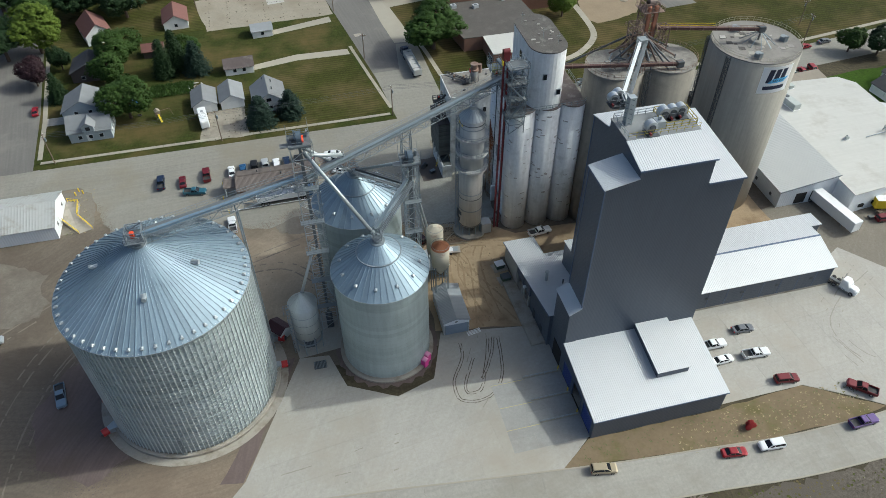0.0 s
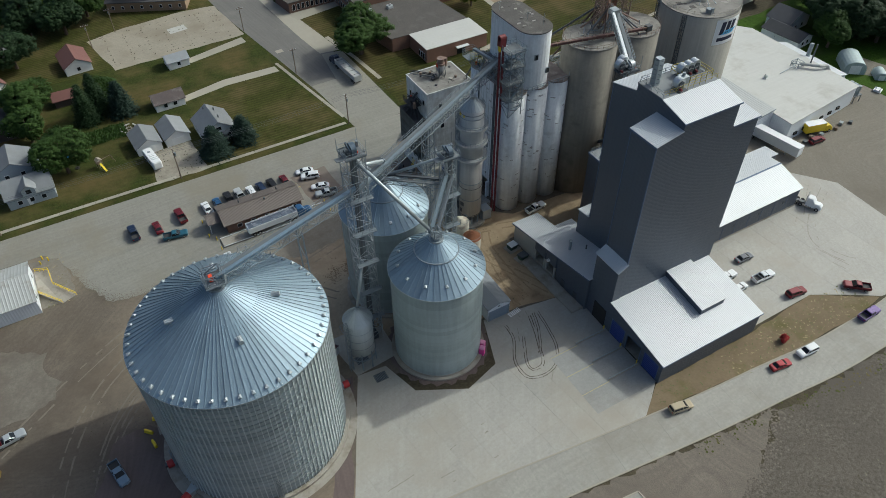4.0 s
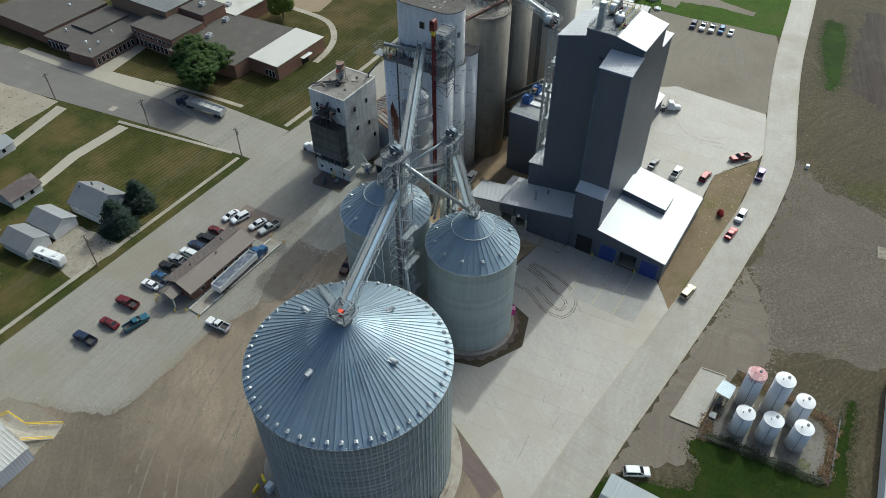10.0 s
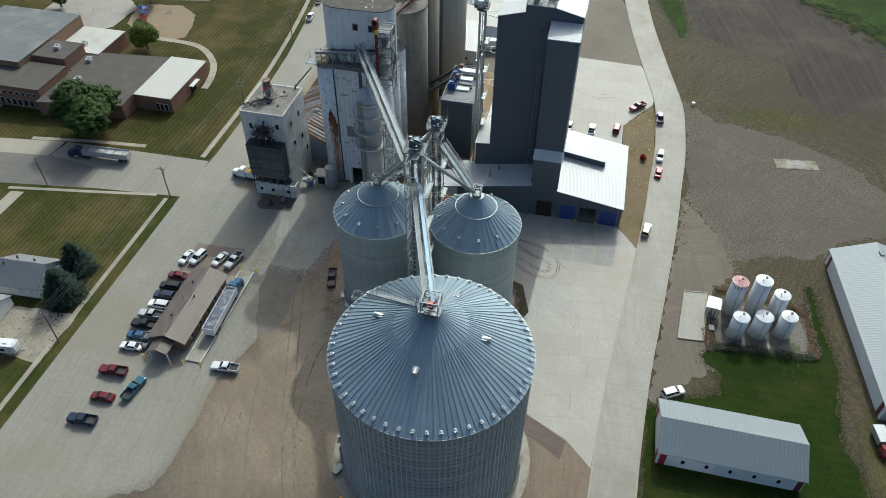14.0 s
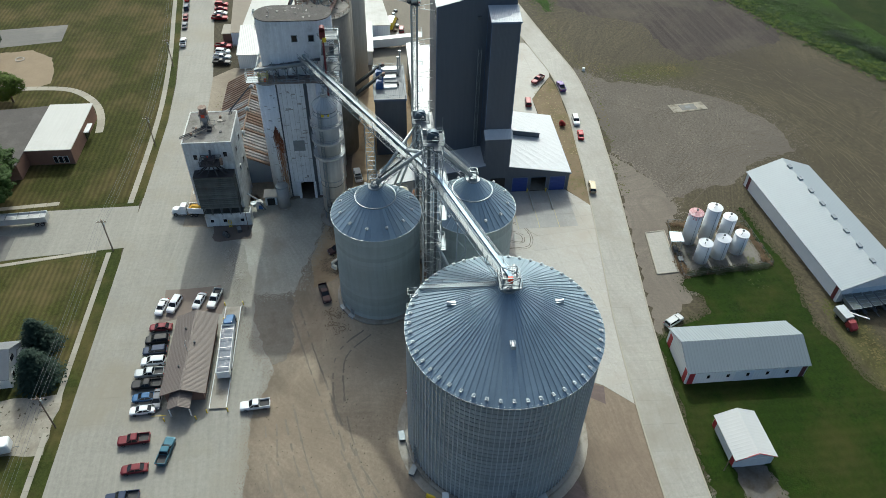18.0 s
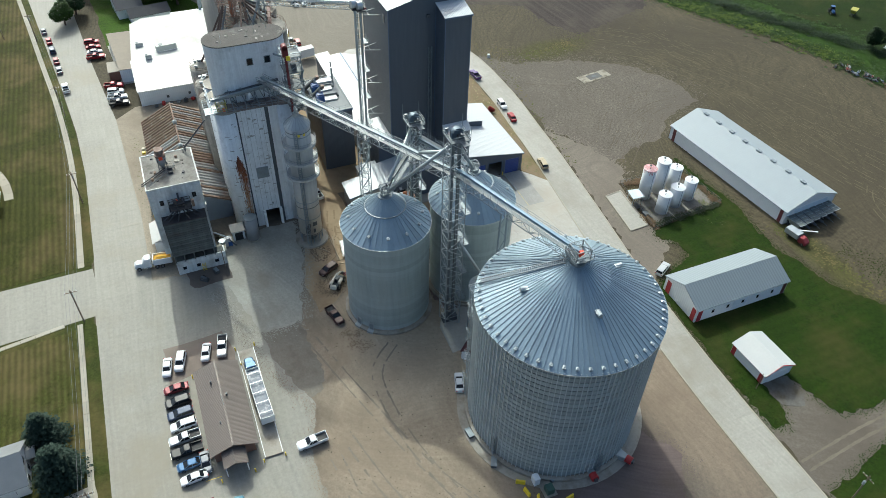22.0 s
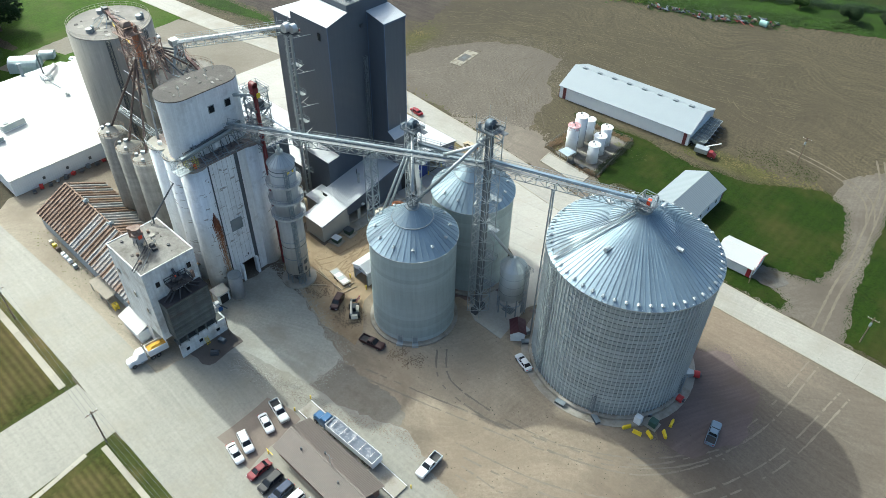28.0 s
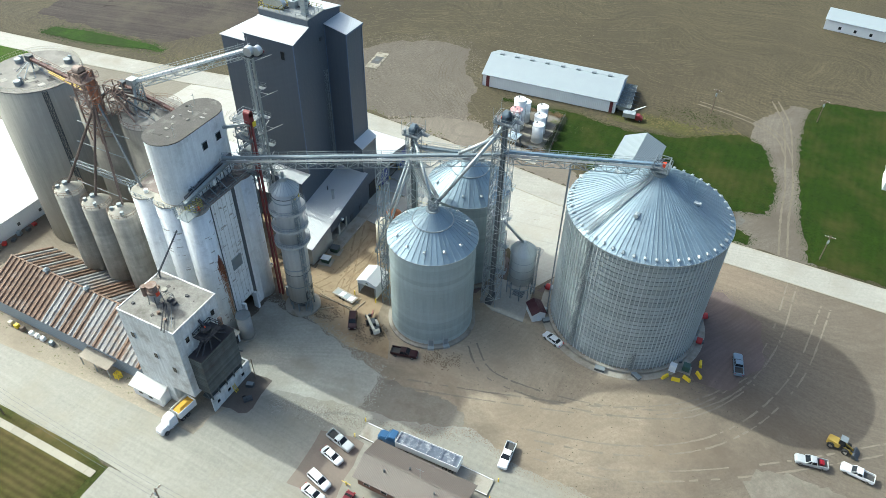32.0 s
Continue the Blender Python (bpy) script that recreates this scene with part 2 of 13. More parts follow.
RUSTY_RED = mat("deep_rusted_roof", (0.185, 0.120, 0.085), 0.8, 0.1, 0.3, 0.3, 3.0, vary=0.16, dirt=(0.33, 0.30, 0.27), dirt_amount=0.25, dirt_scale=0.3, streaks=((90, 0.4, 5.0, 0.3),))
BROWN_ROOF = mat("brown_metal_roof", (0.145, 0.12, 0.105), 0.5, 0.1, 0.12, 0.3, 3.0, ribs=("x", 0.3), rib_depth=0.03)
SHINGLE = mat("grey_shingles", (0.20, 0.21, 0.22), 0.9, 0, 0.25, 0.5, 7.0, 0.03, vary=0.2)
SHINGLE_DARK = mat("dark_shingles", (0.07, 0.07, 0.075), 0.9, 0, 0.3, 0.5, 7.0, 0.03, vary=0.2)
SHINGLE_RED = mat("red_brown_shingles", (0.16, 0.075, 0.065), 0.9, 0, 0.25, 0.5, 7.0, 0.03)
BRICK = mat("brown_brick", (0.22, 0.125, 0.09), 0.9, 0, 0.3, 0.6, 9.0, 0.02, vary=0.1)
GLASS = mat("dark_glass", (0.015, 0.018, 0.022), 0.12, 0, 0.1, 1, 4, spec=0.35)
RUBBER = mat("tyre_rubber", (0.02, 0.02, 0.02), 0.85)
WOOD_POLE = mat("pole_wood", (0.16, 0.12, 0.09), 0.9, fine=12)
BARK = mat("bark", (0.09, 0.065, 0.05), 0.95, fine=10, bump=0.03)
CHROME, BED_LINER = mat("bumper_chrome", (0.55, 0.56, 0.57), 0.25, 0.9), mat("bed_liner", (0.05, 0.05, 0.05), 0.8)


# ---- mesh tools ----
class Geo:
    """Vertices and faces, gathered for one mesh."""

    def __init__(self):
        self.v, self.f = [], []

    def add(self, vs, fs):
        k = len(self.v)
        self.v += [tuple(p) for p in vs]
        self.f += [tuple(i + k for i in q) for q in fs]
        return self

    def box(self, x0, y0, z0, x1, y1, z1):
        return self.add([(x0, y0, z0), (x1, y0, z0), (x1, y1, z0), (x0, y1, z0), (x0, y0, z1), (x1, y0, z1), (x1, y1, z1), (x0, y1, z1)],
                        [(0, 3, 2, 1), (4, 5, 6, 7), (0, 1, 5, 4), (1, 2, 6, 5), (2, 3, 7, 6), (3, 0, 4, 7)])

    def hexa(self, low, high):
        """A solid between two loops of equal length, both anticlockwise from above."""
        n = len(low)
        fs = [tuple(reversed(range(n))), tuple(range(n, 2 * n))]
        fs += [(i, (i + 1) % n, n + (i + 1) % n, n + i) for i in range(n)]
        return self.add(list(low) + list(high), fs)

    def prism(self, poly, z0, z1):
        return self.hexa([(x, y, z0) for x, y in poly], [(x, y, z1) for x, y in poly])

    def slab(self, top, thick):
        """A sloping sheet: its upper loop, with a thickness downwards."""
        return self.hexa([(x, y, z - thick) for x, y, z in top], top)

    def cyl(self, cx, cy, r, z0, z1, n=24, r1=None, cap=True):
        r1 = r if r1 is None else r1
        a = [2 * math.pi * i / n for i in range(n)]
        lo = [(cx + r * math.cos(q), cy + r * math.sin(q), z0) for q in a]
        if r1 == 0:
            fs = [(i, (i + 1) % n, n) for i in range(n)] + ([tuple(reversed(range(n)))] if cap else [])
            return self.add(lo + [(cx, cy, z1)], fs)
        hi = [(cx + r1 * math.cos(q), cy + r1 * math.sin(q), z1) for q in a]
        fs = [(i, (i + 1) % n, n + (i + 1) % n, n + i) for i in range(n)]
        if cap:
            fs += [tuple(reversed(range(n))), tuple(range(n, 2 * n))]
        return self.add(lo + hi, fs)

    def ring(self, cx, cy, r0, r1, z0, z1, n=32):
        vs, fs = [], []
        for i in range(n):
            q = 2 * math.pi * i / n
            c, s = math.cos(q), math.sin(q)
            vs += [(cx + r0 * c, cy + r0 * s, z0), (cx + r1 * c, cy + r1 * s, z0), (cx + r1 * c, cy + r1 * s, z1), (cx + r0 * c, cy + r0 * s, z1)]
        for i in range(n):
            j = (i + 1) % n
            for k in range(4):
                fs.append((4 * i + k, 4 * j + k, 4 * j + (k + 1) % 4, 4 * i + (k + 1) % 4))
        return self.add(vs, [tuple(reversed(q)) for q in fs])

    def beam(self, p, q, w, h=None):
        """A straight bar of square or oblong section from p to q."""
        p, q = Vector(p), Vector(q)
        d = (q - p).normalized()
        up = Vector((0, 0, 1)) if abs(d.z) < 0.95 else Vector((1, 0, 0))
        s = d.cross(up).normalized() * (w / 2)
        u = s.cross(d).normalized() * ((h or w) / 2)
        vs = [p - s - u, p + s - u, p + s + u, p - s + u, q - s - u, q + s - u, q + s + u, q - s + u]
        return self.add(vs, [(3, 2, 1, 0), (4, 5, 6, 7), (0, 1, 5, 4), (1, 2, 6, 5), (2, 3, 7, 6), (3, 0, 4, 7)])

    def tube(self, p, q, r, n=8, r1=None):
        p, q = Vector(p), Vector(q)
        d = (q - p).normalized()
        up = Vector((0, 0, 1)) if abs(d.z) < 0.95 else Vector((1, 0, 0))
        s = d.cross(up).normalized()
        u = s.cross(d).normalized()
        r1 = r if r1 is None else r1
        vs = [p + (s * math.cos(2 * math.pi * i / n) + u * math.sin(2 * math.pi * i / n)) * r for i in range(n)]
        vs += [q + (s * math.cos(2 * math.pi * i / n) + u * math.sin(2 * math.pi * i / n)) * r1 for i in range(n)]
        return self.add(vs, [tuple(range(n)), tuple(reversed(range(n, 2 * n)))] + [(i, n + i, n + (i + 1) % n, (i + 1) % n) for i in range(n)])

    def gable(self, x0, y0, x1, y1, z, eave, ridge, along="x", over=0.0):
        """The closed body of a gabled house, without the roof sheets."""
        if along == "x":
            m = (y0 + y1) / 2
            vs = [(x0, y0, z), (x1, y0, z), (x1, y1, z), (x0, y1, z), (x0, y0, eave), (x1, y0, eave), (x1, y1, eave), (x0, y1, eave), (x0, m, ridge), (x1, m, ridge)]
            return self.add(vs, [(3, 2, 1, 0), (0, 1, 5, 4), (2, 3, 7, 6), (1, 2, 6, 9, 5), (3, 0, 4, 8, 7), (4, 5, 9, 8), (6, 7, 8, 9)])
        m = (x0 + x1) / 2
        vs = [(x0, y0, z), (x1, y0, z), (x1, y1, z), (x0, y1, z), (x0, y0, eave), (x1, y0, eave), (x1, y1, eave), (x0, y1, eave), (m, y0, ridge), (m, y1, ridge)]
        return self.add(vs, [(3, 2, 1, 0), (1, 2, 6, 5), (3, 0, 4, 7), (0, 1, 5, 8, 4), (2, 3, 7, 9, 6), (5, 6, 9, 8), (7, 4, 8, 9)])

    def mesh(self, name, smooth=False):
        m = bpy.data.meshes.new(name)
        m.from_pydata(self.v, [], self.f)
        if smooth:
            m.polygons.foreach_set("use_smooth", [len(q) == 4 for q in self.f])
        m.update()
        return m


def thing(name, label, category, x=0.0, y=0.0, z=0.0, yaw=0.0, group="", kind=""):
    ob = new(name)
    ob.empty_display_size = 0.5
    ob.matrix_basis = pose(x, y, z, 0, 0, yaw)
    return tagged(ob, label, category, group, kind)


def part(name, geo, material, parent=None, label="", world=True, at=None, smooth=False):
    """One mesh object under a thing or part. world: the geometry is in world coordinates, else in the parent's."""
    data = geo.mesh(name, smooth) if isinstance(geo, Geo) else geo
    if not data.materials:
        data.materials.append(material)
    ob = new(name, data)
    if data.materials[0] is not material:
        ob.material_slots[0].link = "OBJECT"
        ob.material_slots[0].material = material
    if parent:
        ob.parent = parent
        if world:
            up, m = parent, Matrix()
            while up:
                m = up.matrix_basis @ m if up is parent else up.matrix_basis @ up_inv @ m
                up_inv, up = up.matrix_parent_inverse, up.parent
            ob.matrix_parent_inverse = m.inverted()
    if at is not None:
        ob.matrix_basis = at
    if label:
        ob["label"] = label
    return ob


def solid(name, geo, material, label, category, kind="", group="", smooth=False):
    """A thing of one mesh."""
    return tagged(part(name, geo, material, smooth=smooth), label, category, group, kind)


def railing(g, poly, z, h=1.1, w=0.05, closed=True):
    n = len(poly)
    for i in range(n if closed else n - 1):
        (xa, ya), (xb, yb) = poly[i], poly[(i + 1) % n]
        for zz in (z + h, z + h * 0.5):
            g.beam((xa, ya, zz), (xb, yb, zz), w)
        m = max(1, round(math.hypot(xb - xa, yb - ya) / 1.5))
        for k in range(m + 1):
            x, y = xa + (xb - xa) * k / m, ya + (yb - ya) * k / m
            g.beam((x, y, z), (x, y, z + h), w)
    return g


def rect(cx, cy, a, b):
    return [(cx - a, cy - b), (cx + a, cy - b), (cx + a, cy + b), (cx - a, cy + b)]


def lattice(g, p, q, size, step, w, faces=4):
    """Chords and diagonals of a square truss from p to q."""
    p, q = Vector(p), Vector(q)
    d = q - p
    n = max(1, round(d.length / step))
    up = Vector((0, 0, 1)) if abs(d.normalized().z) < 0.95 else Vector((0, 1, 0))
    s = d.cross(up).normalized() * (size / 2)
    u = s.cross(d).normalized() * (size / 2)
    c = [s + u, u - s, -s - u, s - u]
    for k in range(4):
        g.beam(p + c[k], q + c[k], w * 1.4)
    for i in range(n):
        a, b = p + d * (i / n), p + d * ((i + 1) / n)
        for k in range(faces):
            j = (k + 1) % 4
            g.beam(a + c[k], b + c[j], w) if (i + k) % 2 else g.beam(a + c[j], b + c[k], w)
            g.beam(b + c[k], b + c[j], w)
    return g


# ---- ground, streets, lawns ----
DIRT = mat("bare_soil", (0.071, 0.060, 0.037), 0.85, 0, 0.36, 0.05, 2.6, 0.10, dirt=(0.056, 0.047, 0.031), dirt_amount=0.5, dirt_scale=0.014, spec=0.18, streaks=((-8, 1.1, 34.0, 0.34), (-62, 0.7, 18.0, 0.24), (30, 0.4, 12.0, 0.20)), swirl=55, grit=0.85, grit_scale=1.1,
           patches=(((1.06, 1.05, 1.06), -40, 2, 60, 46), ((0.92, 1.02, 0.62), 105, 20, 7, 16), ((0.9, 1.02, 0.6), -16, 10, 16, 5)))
PACKED = mat("packed_pale_soil", (0.172, 0.149, 0.124), 0.85, 0, 0.34, 0.05, 2.6, 0.06, dirt=(0.132, 0.112, 0.092), dirt_amount=0.55, dirt_scale=0.025, spec=0.18, streaks=((-14, 0.7, 26.0, 0.20), (40, 0.5, 14.0, 0.14)), swirl=45, grit=0.42)
# the patch at (-3, 117) lightens the soil to lift the grey bin's shade
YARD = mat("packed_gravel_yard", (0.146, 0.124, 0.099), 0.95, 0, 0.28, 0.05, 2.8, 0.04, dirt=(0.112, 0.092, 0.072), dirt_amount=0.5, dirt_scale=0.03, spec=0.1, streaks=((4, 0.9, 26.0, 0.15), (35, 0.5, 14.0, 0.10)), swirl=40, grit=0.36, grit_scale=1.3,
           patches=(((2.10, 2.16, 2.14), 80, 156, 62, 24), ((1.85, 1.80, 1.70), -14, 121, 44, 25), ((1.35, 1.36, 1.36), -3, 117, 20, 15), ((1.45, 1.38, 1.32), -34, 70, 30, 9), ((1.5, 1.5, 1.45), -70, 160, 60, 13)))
LOT = mat("grey_gravel_lot", (0.215, 0.195, 0.162), 0.95, 0, 0.2, 0.07, 2.0, 0.03, dirt=(0.165, 0.145, 0.118), dirt_amount=0.45, dirt_scale=0.035, spec=0.1, streaks=((20, 0.8, 10.0, 0.08), (75, 0.5, 7.0, 0.08)), swirl=35, grit=0.25, grit_scale=1.3)
SLAB = mat("pale_concrete_paving", (0.302, 0.290, 0.259), 0.68, 0, 0.16, 0.10, 2.8, 0.01, dirt=(0.225, 0.205, 0.168), dirt_amount=0.5, dirt_scale=0.04, vary=0.035, streaks=((8, 0.6, 18.0, 0.10), (98, 0.5, 12.0, 0.06)), swirl=20, grit=0.26, grit_scale=1.5)
TAN_LOT = mat("tan_lot_concrete", (0.30, 0.268, 0.212), 0.92, 0, 0.2, 0.10, 2.6, 0.01, dirt=(0.235, 0.205, 0.155), dirt_amount=0.5, dirt_scale=0.06, grit=0.3, grit_scale=1.2)
APRON_SLAB = mat("apron_concrete", (0.355, 0.341, 0.308), 0.66, 0, 0.14, 0.08, 2.8, 0.01, dirt=(0.330, 0.300, 0.250), dirt_amount=0.5, dirt_scale=0.05, vary=0.03, streaks=((60, 0.9, 22.0, 0.07), (20, 0.6, 14.0, 0.05)), swirl=18, grit=0.22, grit_scale=1.5)
STREET = mat("street_concrete", (0.237, 0.226, 0.195), 0.7, 0, 0.18, 0.10, 2.6, 0.01, dirt=(0.220, 0.197, 0.150), dirt_amount=0.45, dirt_scale=0.04, vary=0.03, streaks=((0, 0.7, 26.0, 0.13), (90, 0.5, 10.0, 0.05)), swirl=6, grit=0.3, grit_scale=1.2)
ASPHALT = mat("worn_asphalt", (0.150, 0.143, 0.132), 0.92, 0, 0.16, 0.12, 2.5, 0.01, dirt=(0.21, 0.20, 0.175), dirt_amount=0.4, dirt_scale=0.06, streaks=((97, 0.6, 20.0, 0.14),), swirl=3, grit=0.16, grit_scale=1.4)
WALKWAY = mat("sidewalk_concrete", (0.33, 0.305, 0.25), 0.9, 0, 0.16, 0.3, 3.0, 0.01, vary=0.08)
LAWN = grass_mat("mown_lawn", (0.040, 0.050, 0.012), (0.105, 0.083, 0.033), 0.6, 0.03, "y", 1.8)
LAWN_DRY = grass_mat("dry_mown_lawn", (0.048, 0.052, 0.013), (0.102, 0.082, 0.035), 0.62, 0.18, "y", 1.2)
LAWN_SCHOOL = grass_mat("school_lawn", (0.042, 0.045, 0.011), (0.095, 0.074, 0.031), 0.60, 0.18, "y", 1.4)
LAWN_GREEN = grass_mat("lush_lawn", (0.0165, 0.0325, 0.0038), (0.040, 0.043, 0.011), 0.5, 0.05, "x", 2.2)
ROUGH = grass_mat("rough_grass", (0.070, 0.078, 0.022), (0.155, 0.120, 0.058), 0.5)
DITCH = grass_mat("ditch_grass", (0.027, 0.056, 0.008), (0.018, 0.032, 0.008), 0.6)
LAWN_BRIGHT = grass_mat("bright_lawn", (0.044, 0.085, 0.010), (0.066, 0.088, 0.022), 0.45, 0.03, "x", 2.2)
FIELD = mat("grey_brown_gravel_field", (0.118, 0.103, 0.084), 0.85, 0, 0.34, 0.08, 2.8, 0.08, dirt=(0.104, 0.091, 0.075), dirt_amount=0.6, dirt_scale=0.03, spec=0.18, streaks=((-45, 0.8, 22.0, 0.16), (20, 0.5, 14.0, 0.12)), swirl=45, grit=1.2, grit_scale=1.6)
TILLED = mat("dark_tilled_soil", (0.046, 0.037, 0.033), 0.85, 0, 0.36, 0.06, 2.6, 0.10, dirt=(0.078, 0.066, 0.050), dirt_amount=0.5, dirt_scale=0.035, spec=0.18, streaks=((10, 1.6, 60.0, 0.5), (14, 0.6, 24.0, 0.3)), swirl=5, grit=0.5, grit_scale=1.1)


def sheet(name, poly, top, material, label, category, thick=0.06):
    return solid(name, Geo().prism(poly, top - thick, top), material, label, category, "structure")


def ragged(poly, step=4.0, amount=0.7, seed=1):
    """The outline of a patch, with an uneven edge."""
    out, rnd = [], random.Random(seed)
    for i, (x, y) in enumerate(poly):
        x1, y1 = poly[(i + 1) % len(poly)]
        n = max(1, round(math.hypot(x1 - x, y1 - y) / step))
        for k in range(n):
            out.append((x + (x1 - x) * k / n + rnd.uniform(-amount, amount), y + (y1 - y) * k / n + rnd.uniform(-amount, amount)))
    return out


g = Geo()
N = 40
for i in range(N + 1):
    for j in range(N + 1):
        g.v.append((-900 + 1900 * i / N, -900 + 2000 * j / N, 0.0))
g.f = [(i * (N + 1) + j, (i + 1) * (N + 1) + j, (i + 1) * (N + 1) + j + 1, i * (N + 1) + j + 1) for i in range(N) for j in range(N)]
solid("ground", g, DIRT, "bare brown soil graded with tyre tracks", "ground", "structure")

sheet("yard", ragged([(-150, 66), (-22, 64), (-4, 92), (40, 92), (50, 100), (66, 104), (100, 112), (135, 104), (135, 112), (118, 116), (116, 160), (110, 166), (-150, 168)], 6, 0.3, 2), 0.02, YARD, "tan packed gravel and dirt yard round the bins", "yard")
sheet("gravel_lot", ragged([(104, 90), (126, 60), (168, 65), (182, 70), (178, 116), (140, 120), (104, 112)], 6, 0.6, 3), 0.03, LOT, "grey gravel parking lot", "parking lot")
# street along the row of houses, and the two streets that meet it
main_street = sheet("street_main", [(-220, 165.5), (15, 165.5), (34, 163.5), (60, 163.5), (110, 166), (150, 171), (250, 181), (400, 194), (400, 215), (250, 196), (178, 186.4), (132, 180.2), (107, 177.2), (85, 175.8), (46, 175.6), (36, 176), (29, 176.3), (-220, 176.2)], 0.05, STREET, "pale concrete street with cracked joints", "street")
sheet("street_side", [(29.6, 176), (45.0, 177), (44.7, 197), (40.7, 227), (36.5, 262), (28, 330), (12, 330), (18, 262), (24.2, 221), (27.3, 199)], 0.058, ASPHALT, "worn grey asphalt side street", "street")
sheet("street_corner", [(29.4, 175), (45.2, 176), (44.4, 219), (37.4, 220), (35.3, 203.4), (27.0, 203.2)], 0.066, STREET, "pale concrete street mouth", "street")
sheet("street_west", [(-93, 176), (-71.5, 176), (-73.5, 205), (-77.5, 241), (-83, 300), (-104, 300), (-97, 240)], 0.067, ASPHALT, "patched grey asphalt street under trees", "street")

# concrete road that bends past the mill
ROAD = [(300, 84), (232, 70.2), (165, 61.8), (128, 55.4), (106, 51.2), (90, 50.6), (78, 50.8), (64, 52.0), (48, 53.2), (21, 56.2), (-5, 59.2), (-36, 61.0), (-80, 61.2), (-240, 62)]
road = thing("road", "long pale concrete road with a curb", "road", 40, 55, 0, kind="structure")


def offset(line, d):
    out = []
    for i, (x, y) in enumerate(line):
        (xa, ya), (xb, yb) = line[max(0, i - 1)], line[min(len(line) - 1, i + 1)]
        k = math.hypot(xb - xa, yb - ya)
        out.append((x - (yb - ya) / k * d, y + (xb - xa) / k * d))
    return out


def dense(line, step):
    """The line, rounded and cut into even steps."""
    pts = [Vector(p) for p in line]
    out = []
    for i in range(len(pts) - 1):
        a, b, c, d = pts[max(0, i - 1)], pts[i], pts[i + 1], pts[min(len(pts) - 1, i + 2)]
        n = max(1, round((c - b).length / step))
        for k in range(n):
            t = k / n
            out.append(tuple(0.5 * (2 * b + (c - a) * t + (2 * a - 5 * b + 4 * c - d) * t * t + (3 * b - a - 3 * c + d) * t ** 3)))
    return out + [line[-1]]


ROAD_LINE = dense(ROAD, 5.0)
ROAD_SIDE = [offset(ROAD_LINE, d) for d in (-4.0, 0.0, 4.0)]
for d in (-4.15, 4.15):
    edge, g = offset(ROAD_LINE, d), Geo()
    for i in range(len(edge) - 1):
        g.beam((*edge[i], 0.06), (*edge[i + 1], 0.06), 0.3, 0.16)
    part("curb", g, WALKWAY, road)

APRON = [(-7.6, 95.6), (-20, 70.2), (-25, 65.0), (-4, 63.2), (21, 60.2), (36, 57.6), (44.2, 64), (44.2, 86), (44.0, 100), (41, 92.5), (22.6, 95.2), (18.5, 84.0), (10.5, 81.5), (1.0, 86.5), (-1.5, 95)]
apron = sheet("apron", APRON, 0.036, WALKWAY, "wide pale concrete apron with tyre marks", "pavement")
PARKING = [(71.5, 64.2), (90.3, 64.4), (97.2, 60.4), (104, 56.0), (111, 55.2), (127.6, 60), (129, 88), (121.5, 97.5), (112, 92), (111.5, 87.5), (72, 87.5)]
parking = sheet("parking_slab", PARKING, 0.036, WALKWAY, "new pale concrete parking slab", "pavement")
sheet("dirt_strip", ragged([(37, 58.6), (44, 63.4), (71.4, 63.4), (90, 64.2), (97, 60.2), (103.6, 56.0), (96, 55.2), (78, 55.0), (60, 56.4)], 3, 0.25, 5), 0.07, mat("dry_weedy_dirt", (0.20, 0.155, 0.10), 0.95, 0, 0.35, 0.15, 1.5, 0.05, dirt=(0.13, 0.12, 0.05), dirt_amount=0.4, dirt_scale=0.12, spec=0.1), "dry weedy dirt strip", "dirt")
sheet("dirt_yard", ragged([(42, 126), (33, 128), (22, 131), (12, 130), (14, 126), (21, 120), (22, 96), (40.5, 93), (43.4, 100), (42, 114), (52, 114), (52, 103), (62, 103.2), (84, 103.2), (108, 103.2), (112, 108), (111, 121), (92, 121), (64, 121), (48, 121)], 3, 0.4, 6), 0.045, mat("churned_dirt", (0.34, 0.26, 0.17), 0.95, 0, 0.3, 0.15, 1.2, 0.08, dirt=(0.21, 0.15, 0.095), dirt_amount=0.5, dirt_scale=0.15, spec=0.1), "churned brown dirt behind the bins", "dirt")
sheet("office_slab", ragged([(-58, 165.9), (-53.6, 158), (-51.0, 149.5), (-47, 141.6), (-36, 140.4), (-22, 141.0), (-11, 137.2), (-5.8, 139.5), (2, 142.5), (14, 144), (28, 147.5), (36.0, 158.5), (36, 165.9)], 1.5, 0.4, 31), 0.055, STREET, "pale concrete lot round the office", "pavement")
sheet("asphalt_patch", ragged([(8.5, 150), (14.8, 151.5), (14.2, 163.5), (4.0, 163.5), (5, 158), (6, 150)], 3, 0.3, 7), 0.075, mat("red_brown_gravel", (0.19, 0.155, 0.13), 0.95, 0, 0.3, 0.3, 3.0, 0.03), "red-brown gravel patch beside the office", "gravel")
OLD_PAVING = mat("old_grey_paving", (0.335, 0.325, 0.285), 0.9, 0, 0.2, 0.1, 2.0, 0.01, dirt=(0.245, 0.228, 0.19), dirt_amount=0.5, dirt_scale=0.08, grit=0.34, streaks=((30, 0.7, 12.0, 0.12),), swirl=20)
sheet("old_asphalt", ragged([(45.5, 146), (45.5, 128), (33, 128.5), (26, 130.6), (18, 133), (12, 134.4), (11, 140), (12, 147), (28, 150.6), (36, 152)], 1.2, 0.55, 8), 0.05, OLD_PAVING, "old stained grey paving before the elevator", "pavement")
